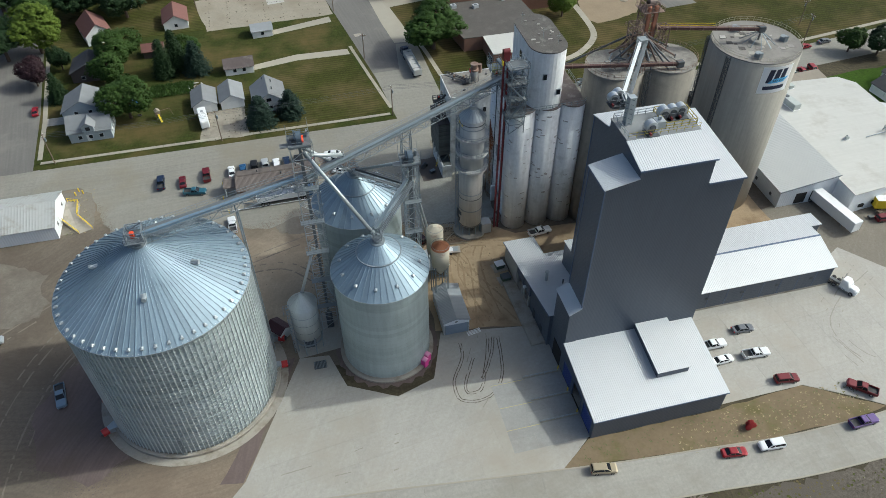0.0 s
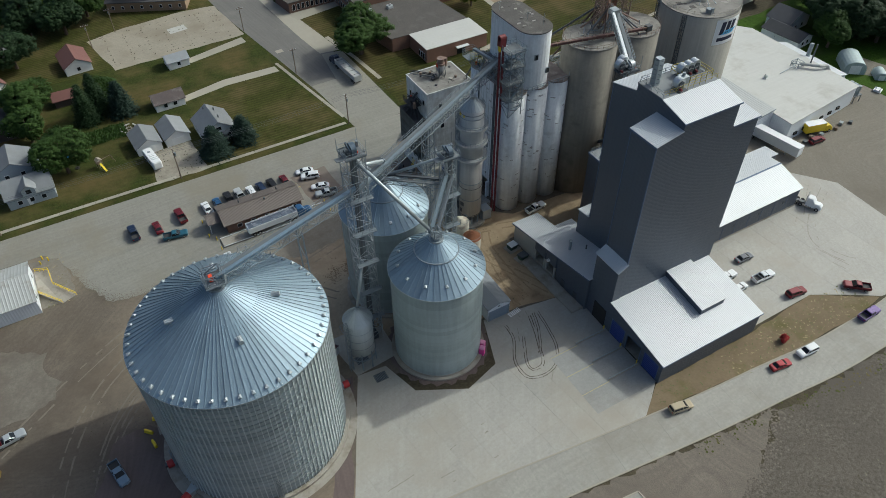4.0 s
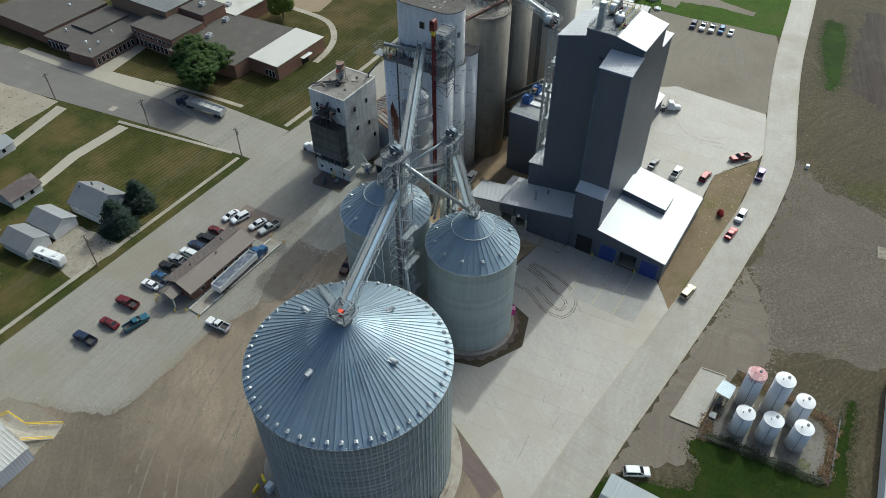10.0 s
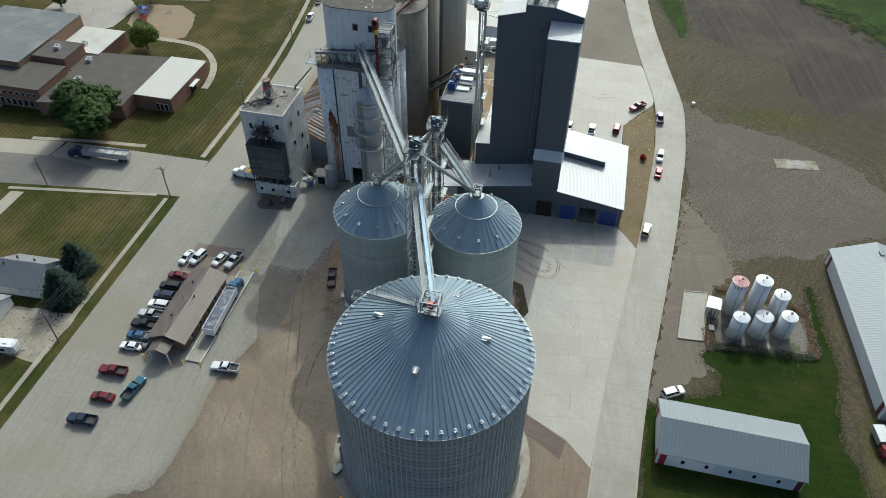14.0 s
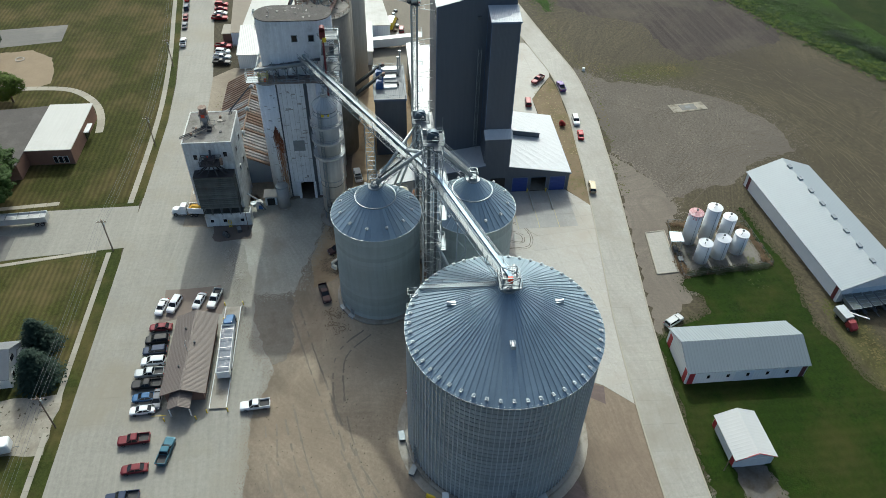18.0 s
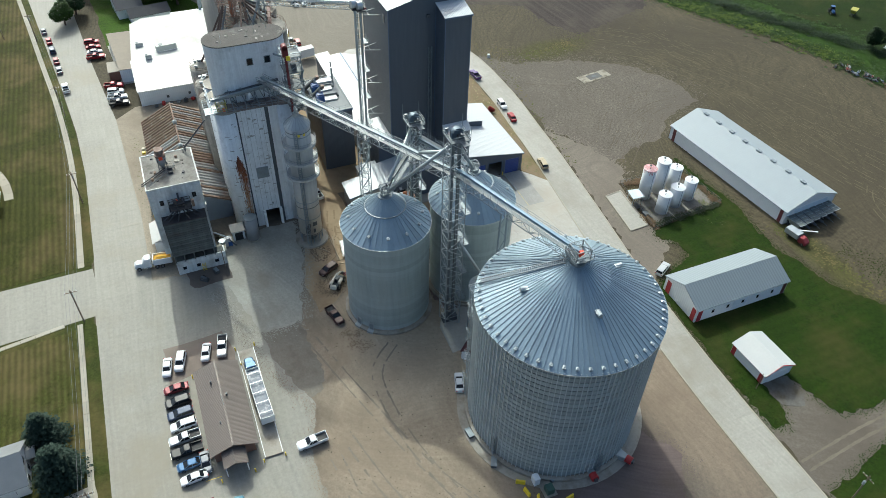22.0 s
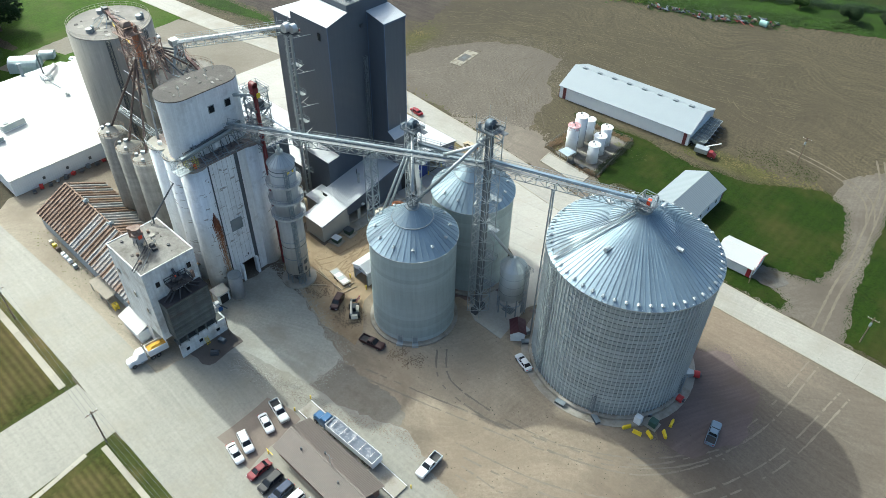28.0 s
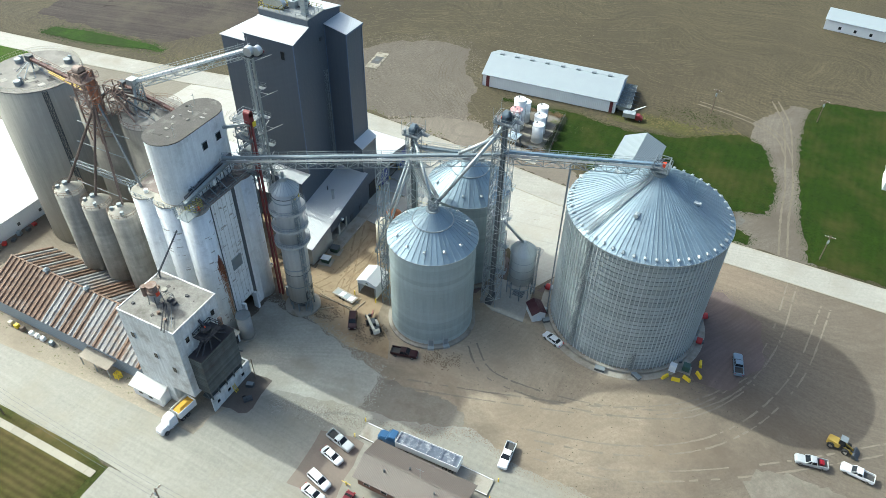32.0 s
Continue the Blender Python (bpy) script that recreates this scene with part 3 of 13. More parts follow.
sheet("cracked_asphalt", ragged([(13.5, 134.2), (6, 134.8), (-1, 133.6), (-7, 134.6), (-9.6, 137.4), (-9.2, 140.8), (-2, 143.6), (6, 145.6), (13.5, 147.0)], 1.0, 0.55, 81), 0.046, mat("cracked_brown_asphalt", (0.190, 0.170, 0.142), 0.92, 0, 0.28, 0.25, 2.6, 0.02, dirt=(0.145, 0.122, 0.098), dirt_amount=0.55, dirt_scale=0.25, grit=0.35), "cracked brown-grey asphalt at the edge of the yard", "pavement")

PINK = mat("pink_crushed_stone", (0.150, 0.118, 0.110), 0.95, 0, 0.3, 0.1, 2.2, 0.04, dirt=(0.125, 0.100, 0.082), dirt_amount=0.5, dirt_scale=0.06, spec=0.1, streaks=((70, 0.7, 12.0, 0.2),), swirl=25)
sheet("pink_gravel", ragged([(-39, 82), (-48, 76), (-57, 82), (-60, 93), (-54, 105), (-47, 106), (-44, 100), (-46, 92)], 2.5, 0.7, 33), 0.04, PINK, "pinkish crushed stone round the large bin", "gravel")
sheet("pink_gravel", ragged([(-8.6, 96), (-20.4, 70), (-24.5, 71), (-17, 83), (-11.6, 90), (-11, 96)], 2.0, 0.35, 34), 0.045, PINK, "pinkish crushed stone beside the apron", "gravel")
sheet("dirt_ring", ragged([(10.8 + (10.7 + 0.5 * math.sin(3 * k)) * math.cos(2 * math.pi * k / 48), 94.7 + (10.7 + 0.5 * math.sin(3 * k)) * math.sin(2 * math.pi * k / 48)) for k in range(48)], 1, 0.2, 35), 0.056, PINK, "pinkish gravel ring round a grey bin", "gravel")
sheet("gravel_island", ragged([(-67, 146.8), (-53.4, 147.6), (-53.6, 157), (-55, 162.4), (-58, 164), (-67, 164)], 2, 0.3, 36), 0.065, LOT, "gravel island with weeds before the shed", "gravel")
GRAVEL_BAY = ragged([(60, 47.4), (40, 49.4), (20, 51.8), (-2, 54.2), (-8, 54.4), (3, 43), (9, 31), (20, 40.5), (24, 42), (34, 36), (48, 40)], 1.2, 0.7, 37)
sheet("gravel_bay", GRAVEL_BAY, 0.012, PACKED, "pale packed gravel between road and tanks", "gravel")
LANE_DIRT = mat("grey_tan_lane_dirt", (0.132, 0.116, 0.096), 0.9, 0, 0.34, 0.05, 2.6, 0.06, dirt=(0.098, 0.084, 0.068), dirt_amount=0.55, dirt_scale=0.04, spec=0.15, streaks=((80, 0.7, 22.0, 0.22), (40, 0.5, 14.0, 0.14)), swirl=20, grit=0.5)
sheet("barn_drive", ragged([(-40.2, 50.8), (-40.4, 44.4), (-45, 43.6), (-47.5, 46), (-46.5, 50.2)], 1.5, 0.5, 38), 0.079, mat("grey_drive_gravel", (0.135, 0.128, 0.118), 0.95, 0, 0.34, 0.15, 2.6, 0.04, dirt=(0.09, 0.078, 0.058), dirt_amount=0.5, dirt_scale=0.15, grit=0.4, spec=0.1), "grey gravel drive before the small barn", "dirt")
sheet("farm_lane", ragged([(-41, 56.5), (-40, 44), (-50, 40), (-52, 26), (-49, 17), (-42, 5), (-42, -6), (-52, -22), (-60, -22), (-58, 2), (-61, 30), (-67, 56.5)], 1.5, 0.6, 39), 0.03, LANE_DIRT, "tan dirt farm lane", "lane")
sheet("town_grass", [(-300, 176.4), (30, 176.6), (46, 176.2), (97, 176.8), (132, 180.6), (400, 211), (400, 460), (-300, 460)], 0.025, LAWN, "patchy green grass of the town", "lawn", 0.02)
sheet("play_court", [(142.6, 284.3), (150.6, 222.4), (138.0, 221.3), (133.0, 247.2), (131.6, 268.0)], 0.086, ASPHALT, "dark asphalt play court", "court")
sheet("school_lot", ragged([(127.6, 277), (132.2, 251.5), (126.6, 244.5), (110.7, 245.2), (101, 252), (101, 277)], 3, 0.3, 47), 0.09, SLAB, "cracked pale concrete lot behind the school", "parking lot")
sheet("play_ground", ragged([(129.2, 245.7), (132.0, 229.0), (126.0, 221.0), (117.2, 217.7), (109.5, 216.9), (106.0, 221.0), (108.5, 233.7), (114.2, 241.6)], 2, 0.3, 48), 0.094, mat("play_sand", (0.27, 0.215, 0.15), 0.95, 0, 0.25, 0.2, 3.0, 0.03, spec=0.1), "sandy playground bed", "playground")
sheet("broken_concrete", ragged([(-69.8, 138.8), (-62.2, 133.8), (-63.6, 130.2), (-60.8, 124.6), (-62.5, 121.2), (-66.7, 119.4), (-75, 119), (-110, 125), (-110, 143), (-78, 142)], 1.2, 0.5, 43), 0.045, mat("broken_pale_paving", (0.185, 0.165, 0.135), 0.92, 0, 0.3, 0.2, 2.6, 0.02, dirt=(0.125, 0.105, 0.082), dirt_amount=0.6, dirt_scale=0.12, grit=0.4), "broken patches of pale concrete", "pavement")
SHED_LAWN = [(33.4, 19.3), (27.2, 19.9), (20.5, 20.5), (11.6, 20.2), (10.2, 34.0), (9.0, 42.6), (6.4, 44.3), (3.3, 41.2), (1.4, 40.0), (-2.5, 41.0), (-9, 54.8), (-34, 55.8), (-47, 56.0), (-50.4, 55.2), (-50.2, 52.3), (-46, 50.7), (-41.0, 50.6), (-41.2, 44.4), (-46, 42.7), (-51.6, 41.2), (-53.2, 35), (-53, 26.5), (-51, 18.5), (-46.8, 8.0), (-41, 4.2), (-37, 5.5), (-30, 10.5), (-22, 15.4), (-14.8, 16.2), (-10.7, 18.4), (-1.9, 18.4), (1.3, 18.0), (8.3, 16.4), (19.7, 17.9), (30.9, 18.6)]
lawns = [
    ("lawn_corner", [(-18, 179.9), (26.6, 180.2), (23.5, 203), (20.6, 221), (-14, 204), (-18, 200)], LAWN_DRY, "mown lawn with dry brown stripes"),
    ("lawn_houses", [(-69.8, 180.0), (-18, 179.9), (-18, 200), (-14, 204), (20.6, 221), (17, 245), (-60, 243), (-74, 240)], LAWN, "patchy green lawn round the houses"),
    ("lawn_back", [(-77, 245), (16.6, 247), (13, 265), (8, 300), (-80, 300)], LAWN_DRY, "dry lawn behind the houses"),
    ("lawn_school", [(46.8, 179.3), (74, 179.3), (97, 180.3), (125, 183.0), (153, 186.8), (185, 191.1), (300, 206), (300, 330), (32, 330), (40.2, 262), (43.6, 227)], LAWN_SCHOOL, "wide dry lawn round the school"),
    ("verge_corner", [(-69.6, 175.9), (-40, 176.0), (24, 176.0), (26.6, 176.3), (27.8, 177.2), (26.4, 178.7), (-69.8, 178.7)], LAWN, "narrow grass verge along the street"),
    ("verge_school", [(46.4, 176.4), (48.5, 175.5), (85, 175.8), (107, 177.4), (132, 180.4), (178, 186.6), (178, 188.6), (153, 185.2), (125, 181.4), (97, 178.7), (74, 177.8), (46.6, 177.8)], LAWN, "narrow grass verge along the street"),
    ("lawn_sheds", ragged(SHED_LAWN, 0.9, 0.5, 9), LAWN_GREEN, "lush green lawn round the sheds"),
    ("lawn_east", ragged([(-56.4, -12), (-56.6, 2.2), (-58, 17.6), (-59.8, 31.4), (-61.3, 41.3), (-63, 48), (-64.6, 55.4), (-260, 56), (-260, -60), (-79, -32), (-61.4, -28.8), (-57.4, -22)], 1.2, 0.5, 10), LAWN_GREEN, "deep green lawn beyond the lane"),
    ("lawn_far", ragged([(180, 66), (203, 70), (240, 74), (330, 95), (330, 180), (150, 164), (166, 130), (176, 116)], 5, 0.6, 11), LAWN_BRIGHT, "green lawn beyond the gravel lot"),
    ("ditch", ragged([(210, 6), (160, -27), (126, -40), (94.8, -56.4), (84.8, -63.3), (70.1, -67.6), (51.3, -71.4), (40.5, -76.2), (21.6, -82.7), (13.9, -89.2), (-30, -112), (-120, -150), (-120, -190), (-30, -152), (29.4, -117), (49.6, -105), (71.6, -95), (93, -86), (136, -72), (240, -60)], 2.0, 1.0, 12), DITCH, "overgrown green ditch"),
    ("verge_road", ragged([(201.3, 56.8), (200.5, 51.2), (187.1, 47.7), (158.3, 44.8), (151.6, 46.4), (161.8, 49.4), (181.6, 54.8)], 0.9, 0.22, 13), DITCH, "bright green verge along the road"),
    # grass beyond the ditch is coloured darker, with its shade in the base tone
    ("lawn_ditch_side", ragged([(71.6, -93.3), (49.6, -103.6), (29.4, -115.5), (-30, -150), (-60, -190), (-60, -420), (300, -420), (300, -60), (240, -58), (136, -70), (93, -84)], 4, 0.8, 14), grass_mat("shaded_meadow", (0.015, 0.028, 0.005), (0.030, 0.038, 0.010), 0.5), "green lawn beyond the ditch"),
]
for k, (name, poly, material, label) in enumerate(lawns):
    sheet(name, poly, 0.06 + 0.004 * (k % 4), material, label, "lawn")


# tufts that fray the edges of the grass
def fringe(name, label, poly, material, per_metre, reach, z, seed, big=1.0, category="grass"):
    g, rnd = Geo(), random.Random(seed)
    for (xa, ya), (xb, yb) in zip(poly, poly[1:] + poly[:1]):
        L = math.hypot(xb - xa, yb - ya)
        if (xb, yb) == tuple(poly[0]) and L > 20:     # an open line
            continue
        for k in range(int(L * per_metre * 3.5)):
            t, o = rnd.random(), rnd.gauss(0, reach)
            x, y = xa + (xb - xa) * t - (yb - ya) / L * o, ya + (yb - ya) * t + (xb - xa) / L * o
            r, n = big * rnd.uniform(0.08, 0.34), 6
            g.add([(x + r * rnd.uniform(0.5, 1.1) * math.cos(2 * math.pi * i / n), y + r * rnd.uniform(0.5, 1.1) * math.sin(2 * math.pi * i / n), z + 0.0004 * (k % 60)) for i in range(n)], [tuple(range(n))])
    solid(name, g, material, label, category, "stuff")


fringe("grass_fringe", "frayed tufts along the lawn's edge", SHED_LAWN, LAWN_GREEN, 12.0, 0.8, 0.042, 61, 0.5)
fringe("grass_fringe", "frayed tufts along the far lawn", [(-57.4, -22), (-56.4, -12), (-56.6, 2.2), (-58, 17.6), (-59.8, 31.4), (-61.3, 41.3), (-63, 48), (-64.6, 55.4), (-120, 56)], LAWN_GREEN, 9.0, 0.7, 0.042, 62, 0.5)
fringe("grass_fringe", "rough tufts along the road verge", [(165, 52.5), (128, 46), (106, 43.6), (88, 43.4), (74, 44.8), (60, 46.5), (40, 48.8)], ROUGH, 1.0, 1.0, 0.012, 63)
fringe("grass_fringe", "overgrown tufts along the ditch", [(210, 6), (160, -27), (126, -40), (94.8, -56.4), (84.8, -63.3), (70.1, -67.6), (51.3, -71.4), (40.5, -76.2), (21.6, -82.7)], DITCH, 4.0, 1.6, 0.03, 64)
fringe("grass_fringe", "patches of weeds on the bare soil", [(101.4, 33.1), (105.5, 21.5), (105.5, 11.5)], ROUGH, 4.0, 1.4, 0.012, 65)
fringe("grass_fringe", "patches of weeds beside the shed", [(0, 13), (-12, 9), (-26, 8), (-40, 4)], ROUGH, 6.0, 1.8, 0.012, 66)
fringe("gravel_fringe", "crumbled edge of pale gravel", [(60, 47.4), (48, 40), (34, 36), (24, 42)], PACKED, 6.0, 1.6, 0.014, 67)

# grey gravel along the road, dark tilled soil beyond it
GRAVEL_EDGE = [(109.8, 46.0), (100, 38), (97.4, 26.3), (94.7, 16.2), (85.1, 0.9), (70.5, -7.6), (57.9, -7.3), (51.4, 10.0), (44, 15.4), (42, 26), (36, 40), (48, 40), (60, 46)]
sheet("gravel_field", ragged(GRAVEL_EDGE + [(90, 46), (106, 47)], 1.5, 0.9, 71), 0.007, FIELD, "grey-brown pebbly gravel beside the road", "gravel")
fringe("gravel_fringe", "pebbles strewn along the gravel's edge", GRAVEL_EDGE[:9], FIELD, 11.0, 4.5, 0.008, 72, 0.8, "gravel")
TILL_EDGE = [(215, 46), (173.8, 43.5), (156.0, 41.4), (147.6, 29.8), (140.3, 13.8), (121.0, 10.6), (111.6, 4.8), (115.4, -8.4), (122.6, -30.9), (130, -37)]
sheet("tilled_soil", ragged(TILL_EDGE + [(160, -26), (225, 10)], 1.5, 1.0, 73), 0.009, TILLED, "dark tilled soil with furrows", "soil")
fringe("soil_fringe", "dark clods along the tilled soil's edge", TILL_EDGE, TILLED, 9.0, 4.5, 0.010, 74, 0.9, "soil")
fringe("grass_fringe", "green tufts along the road verge", [(201.3, 56.8), (200.5, 51.2), (187.1, 47.7), (158.3, 44.8), (151.6, 46.4), (161.8, 49.4), (181.6, 54.8)], DITCH, 5.0, 1.1, 0.03, 75)
fringe("grass_fringe", "thin weeds between gravel and tilled soil", [(112.2, 43.1), (103.1, 30.0), (106.9, 9.2), (110, 2)], ROUGH, 3.0, 2.6, 0.012, 76)

sheet("lot_patch", [(24.8, 228.0), (27.2, 228.2), (27.0, 230.2), (24.6, 230.0)], 0.088, WALKWAY, "small pale concrete patch at the curb", "pavement")
fringe("gravel_fringe", "pink stones strewn round the large bin", [(-39, 82), (-48, 76), (-57, 82), (-60, 93), (-54, 105), (-47, 106), (-44, 100)], PINK, 14.0, 1.4, 0.026, 78, 0.45, "gravel")
fringe("gravel_fringe", "crumbled grey edge of the old paving", [(45.5, 128), (33, 128.5), (26, 130.6), (18, 133), (12, 134.4), (11, 140), (12, 147), (28, 150.6)], OLD_PAVING, 22.0, 1.3, 0.051, 83, 0.5, "gravel")
fringe("soil_fringe", "tan crumbs along the yard's paving", [(-19, 130), (-15, 135), (-10, 139.5), (2, 145), (14, 147.4), (28, 150.6)], YARD, 16.0, 1.0, 0.056, 79, 0.38, "soil")
fringe("soil_fringe", "tan crumbs along the office lot", [(-53.6, 158), (-51.0, 149.5), (-47, 141.6), (-36, 140.4), (-22, 141.0), (-11, 137.2)], YARD, 18.0, 0.9, 0.060, 80, 0.38, "soil")
fringe("grass_fringe", "dark weeds on the soil beside the lane", [(-14.5, 3.9), (-24.3, -1.1), (-36.0, 1.0)], LAWN_GREEN, 7.0, 2.4, 0.012, 81, 0.8)


# ---- grain bins ----
STIFF = mat("bright_stiffener", (0.54, 0.58, 0.59), 0.5, 0.3, 0.12, 0.4, 3.0, vary=0.08)


def grain_bin(cx, cy, r, eave, top, panels, rings, stiff, wall, foot, label, step=False, hub=1.3, vent_r=None):
    """A corrugated steel bin: foundation, wall rings, upright stiffeners, roof panels, caps and vents."""
    th = thing("grain_bin", label, "grain bin", cx, cy)
    part("foundation", Geo().cyl(cx, cy, r + foot, 0.0, 0.9 if stiff else 0.5, 72).cyl(cx, cy, r + 0.12, 0.4, 0.9, 72), CONC, th, "pale concrete ring footing", smooth=True)
    h = (eave - 0.9) / rings
    gap = 0.13 if stiff else 0.06
    ring = Geo().cyl(0, 0, r, 0, h - gap, 96, cap=False).cyl(0, 0, r - (0.10 if stiff else 0.008), h - gap, h, 96, cap=False)
    if stiff:
        ring.ring(0, 0, r - 0.11, r + 0.05, h - 0.24, h - gap, 96)
    ring = ring.mesh("wall_ring", True)
    for k in range(rings):
        part("wall_ring", ring, wall, th, at=pose(0, 0, 0.9 + k * h, 0, 0, 3.7 * k), world=False)
    if stiff:
        bar = Geo().box(r - 0.02, -0.065, 0.9, r + 0.18, 0.065, eave).mesh("stiffener")
        for k in range(stiff):
            part("stiffener", bar, STIFF, th, at=pose(0, 0, 0, 0, 0, 360 * k / stiff), world=False)
    # one roof panel with a raised seam
    a = math.pi / panels
    s = (top - eave) / (r - hub)
    out, zo = r + 0.35, eave - 0.35 * s + 0.05

    def at(rad, ang, dz=0.0):
        return (rad * math.cos(ang), rad * math.sin(ang), top - (rad - hub) * s + 0.05 + dz)
    mid = hub + 0.30 * (out - hub)
    half = []
    for start in (hub, mid):                          # every second seam ends at the lap half way up
        g = Geo().add([at(hub, -a), at(mid, -a), at(mid, a), at(hub, a)], [(0, 1, 2, 3)])
        g.add([at(mid - 0.06, -a, -0.008), at(out, -a, -0.008), at(out, a, -0.008), at(mid - 0.06, a, -0.008)], [(0, 1, 2, 3)])
        g.add([at(mid, -a), at(mid, -a, -0.008), at(mid, a, -0.008), at(mid, a)], [(0, 1, 2, 3)])
        g.beam(at(start, -a, 0.02), at(out, -a, 0.02), 0.085, 0.15 if r > 12 else 0.11)
        half.append(g.mesh("roof_panel"))
    for k in range(panels):
        part("roof_panel", half[k % 2], GALV_ROOF, th, at=pose(0, 0, 0, 0, 0, 360 * (k + 0.5) / panels), world=False)
    part("eave_ring", Geo().ring(cx, cy, r - 0.05, r + 0.38, zo - 0.12, zo, 96), GALV, th)
    if step:
        rs, zs = r * 0.46, top - (r * 0.46 - hub) * s + 0.16
        part("roof_collar", Geo().ring(cx, cy, rs - 0.12, rs + 0.12, zs - 0.1, zs + 0.06, 64), STEEL, th)
        part("upper_roof", Geo().cyl(cx, cy, rs, zs - 0.02, top + 0.35, 48, hub, False), GALV_ROOF, th)
        for k in range(22):
            q = 2 * math.pi * k / 22
            part("upper_seam", Geo().beam((cx + rs * math.cos(q), cy + rs * math.sin(q), zs), (cx + hub * math.cos(q), cy + hub * math.sin(q), top + 0.37), 0.07, 0.08), GALV_ROOF, th)
    part("roof_cap", Geo().cyl(cx, cy, hub + 0.1, top - 0.1, top + 0.5, 32).cyl(cx, cy, hub * 0.7, top + 0.5, top + 1.1, 24), STEEL, th, "short steel collar on the peak")
    n = 48 if r > 12 else 12
    vent = Geo().box(-0.3, -0.24, 0.0, 0.3, 0.24, 0.34).add([(-0.3, -0.24, 0.34), (0.36, -0.3, 0.26), (0.36, 0.3, 0.26), (-0.3, 0.24, 0.34), (0, 0, 0.5)], [(0, 1, 4), (1, 2, 4), (2, 3, 4), (3, 0, 4)]).mesh("roof_vent")
    rv = r - 0.5 if r > 12 else r - 1.5
    for k in range(n):
        q = 2 * math.pi * (k + 0.5) / n
        part("roof_vent", vent, GALV, th, at=pose(rv * math.cos(q), rv * math.sin(q), top - (rv - hub) * s + 0.08, 0, 0, math.degrees(q)), world=False)
    return th, s


big_bin, big_slope = grain_bin(-28.5, 94.4, 16.1, 31.0, 39.6, 96, 27, 120, GALV_WALL, 0.75, "very large galvanised corrugated grain bin with a conical roof")
grain_bin(9.6, 114.7, 9.0, 24.7, 30.6, 44, 22, 0, GALV_GREY, 0.8, "grey corrugated steel grain bin with a stepped conical roof", True)
grain_bin(10.8, 94.7, 9.0, 24.2, 30.4, 44, 22, 0, GALV_GREY, 0.8, "grey corrugated steel grain bin beside the concrete apron", True)

for ang in (116, 136):                                # galvanised hatch frames at the first grey bin's foot
    th = thing("bin_hatch", "galvanised hatch frame at the foot of a grey bin", "hatch", 9.6 + 9.15 * math.cos(radians(ang)), 114.7 + 9.15 * math.sin(radians(ang)), 0.5, ang)
    for y in (-0.55, 0.55):
        part("post", Geo().beam((0.05, y, 0), (0.05, y, 2.4), 0.14), GALV, th, world=False)
    part("lintel", Geo().beam((0.05, -0.55, 1.9), (0.05, 0.55, 1.9), 0.12), GALV, th, world=False)
    part("hatch_plate", Geo().box(-0.12, -0.48, 0.1, 0.02, 0.48, 1.8), STEEL, th, world=False)
    part("step", Geo().box(0.1, -0.7, 0.0, 0.9, 0.7, 0.12).box(0.75, -0.7, -0.5, 0.9, 0.7, 0.0), GALV, th, world=False)
th = thing("hatch_walk", "low steel walk between two bin hatches", "platform", 4.2, 122.2, 0.3, 126 + 90)
part("deck", Geo().box(-1.1, -0.35, 0.0, 1.1, 0.35, 0.12), STEEL, th, world=False)
for x in (-0.9, 0.9):
    part("post", Geo().beam((x, 0, -0.3), (x, 0, 0.0), 0.14), STEEL, th, world=False)

# hopper bin on legs
hop = thing("hopper_bin", "small galvanised hopper bin on steel legs", "grain bin", -4.9, 98.7)
HOPPER_STEEL = mat("ribbed_hopper_steel", (0.44, 0.47, 0.475), 0.5, 0.25, 0.15, 0.4, 3.0, ribs=("wall", 0.5), rib_depth=0.03, streaks=(("down", 0.5, 6.0, 0.12),))
part("shell", Geo().cyl(-4.9, 98.7, 2.8, 4.6, 13.6, 40), HOPPER_STEEL, hop, smooth=True)
part("hopper_cone", Geo().cyl(-4.9, 98.7, 0.4, 2.2, 4.6, 32, 2.8), GALV, hop, smooth=True)
part("roof", Geo().cyl(-4.9, 98.7, 3.0, 13.6, 16.0, 32, 0.4), GALV, hop)
for k in range(8):
    q = math.pi * (k + 0.5) / 4
    part("leg", Geo().beam((-4.9 + 2.8 * math.cos(q), 98.7 + 2.8 * math.sin(q), 0), (-4.9 + 2.8 * math.cos(q), 98.7 + 2.8 * math.sin(q), 5.2), 0.22), STEEL, hop)
part("hoop", Geo().ring(-4.9, 98.7, 2.75, 2.95, 3.2, 3.4, 32), STEEL, hop)
for k in range(20):
    q = math.pi * k / 10
    part("roof_seam", Geo().beam((-4.9 + 3.0 * math.cos(q), 98.7 + 3.0 * math.sin(q), 13.62), (-4.9 + 0.4 * math.cos(q), 98.7 + 0.4 * math.sin(q), 16.02), 0.06, 0.07), GALV, hop)
for z in (6.8, 9.1, 11.4):
    part("band", Geo().ring(-4.9, 98.7, 2.79, 2.84, z, z + 0.08, 40), STEEL, hop)
part("caged_ladder", railing(lattice(Geo(), (-7.9, 97.6, 0.1), (-7.9, 97.6, 14.4), 0.7, 0.9, 0.06), rect(-7.9, 97.6, 0.9, 0.9), 12.6), STEEL, hop)

# ---- feed mill tower ----
mill = thing("feed_mill", "tall charcoal metal-clad feed mill tower with pale ribbed roofs", "mill", 60, 84)
g = Geo()
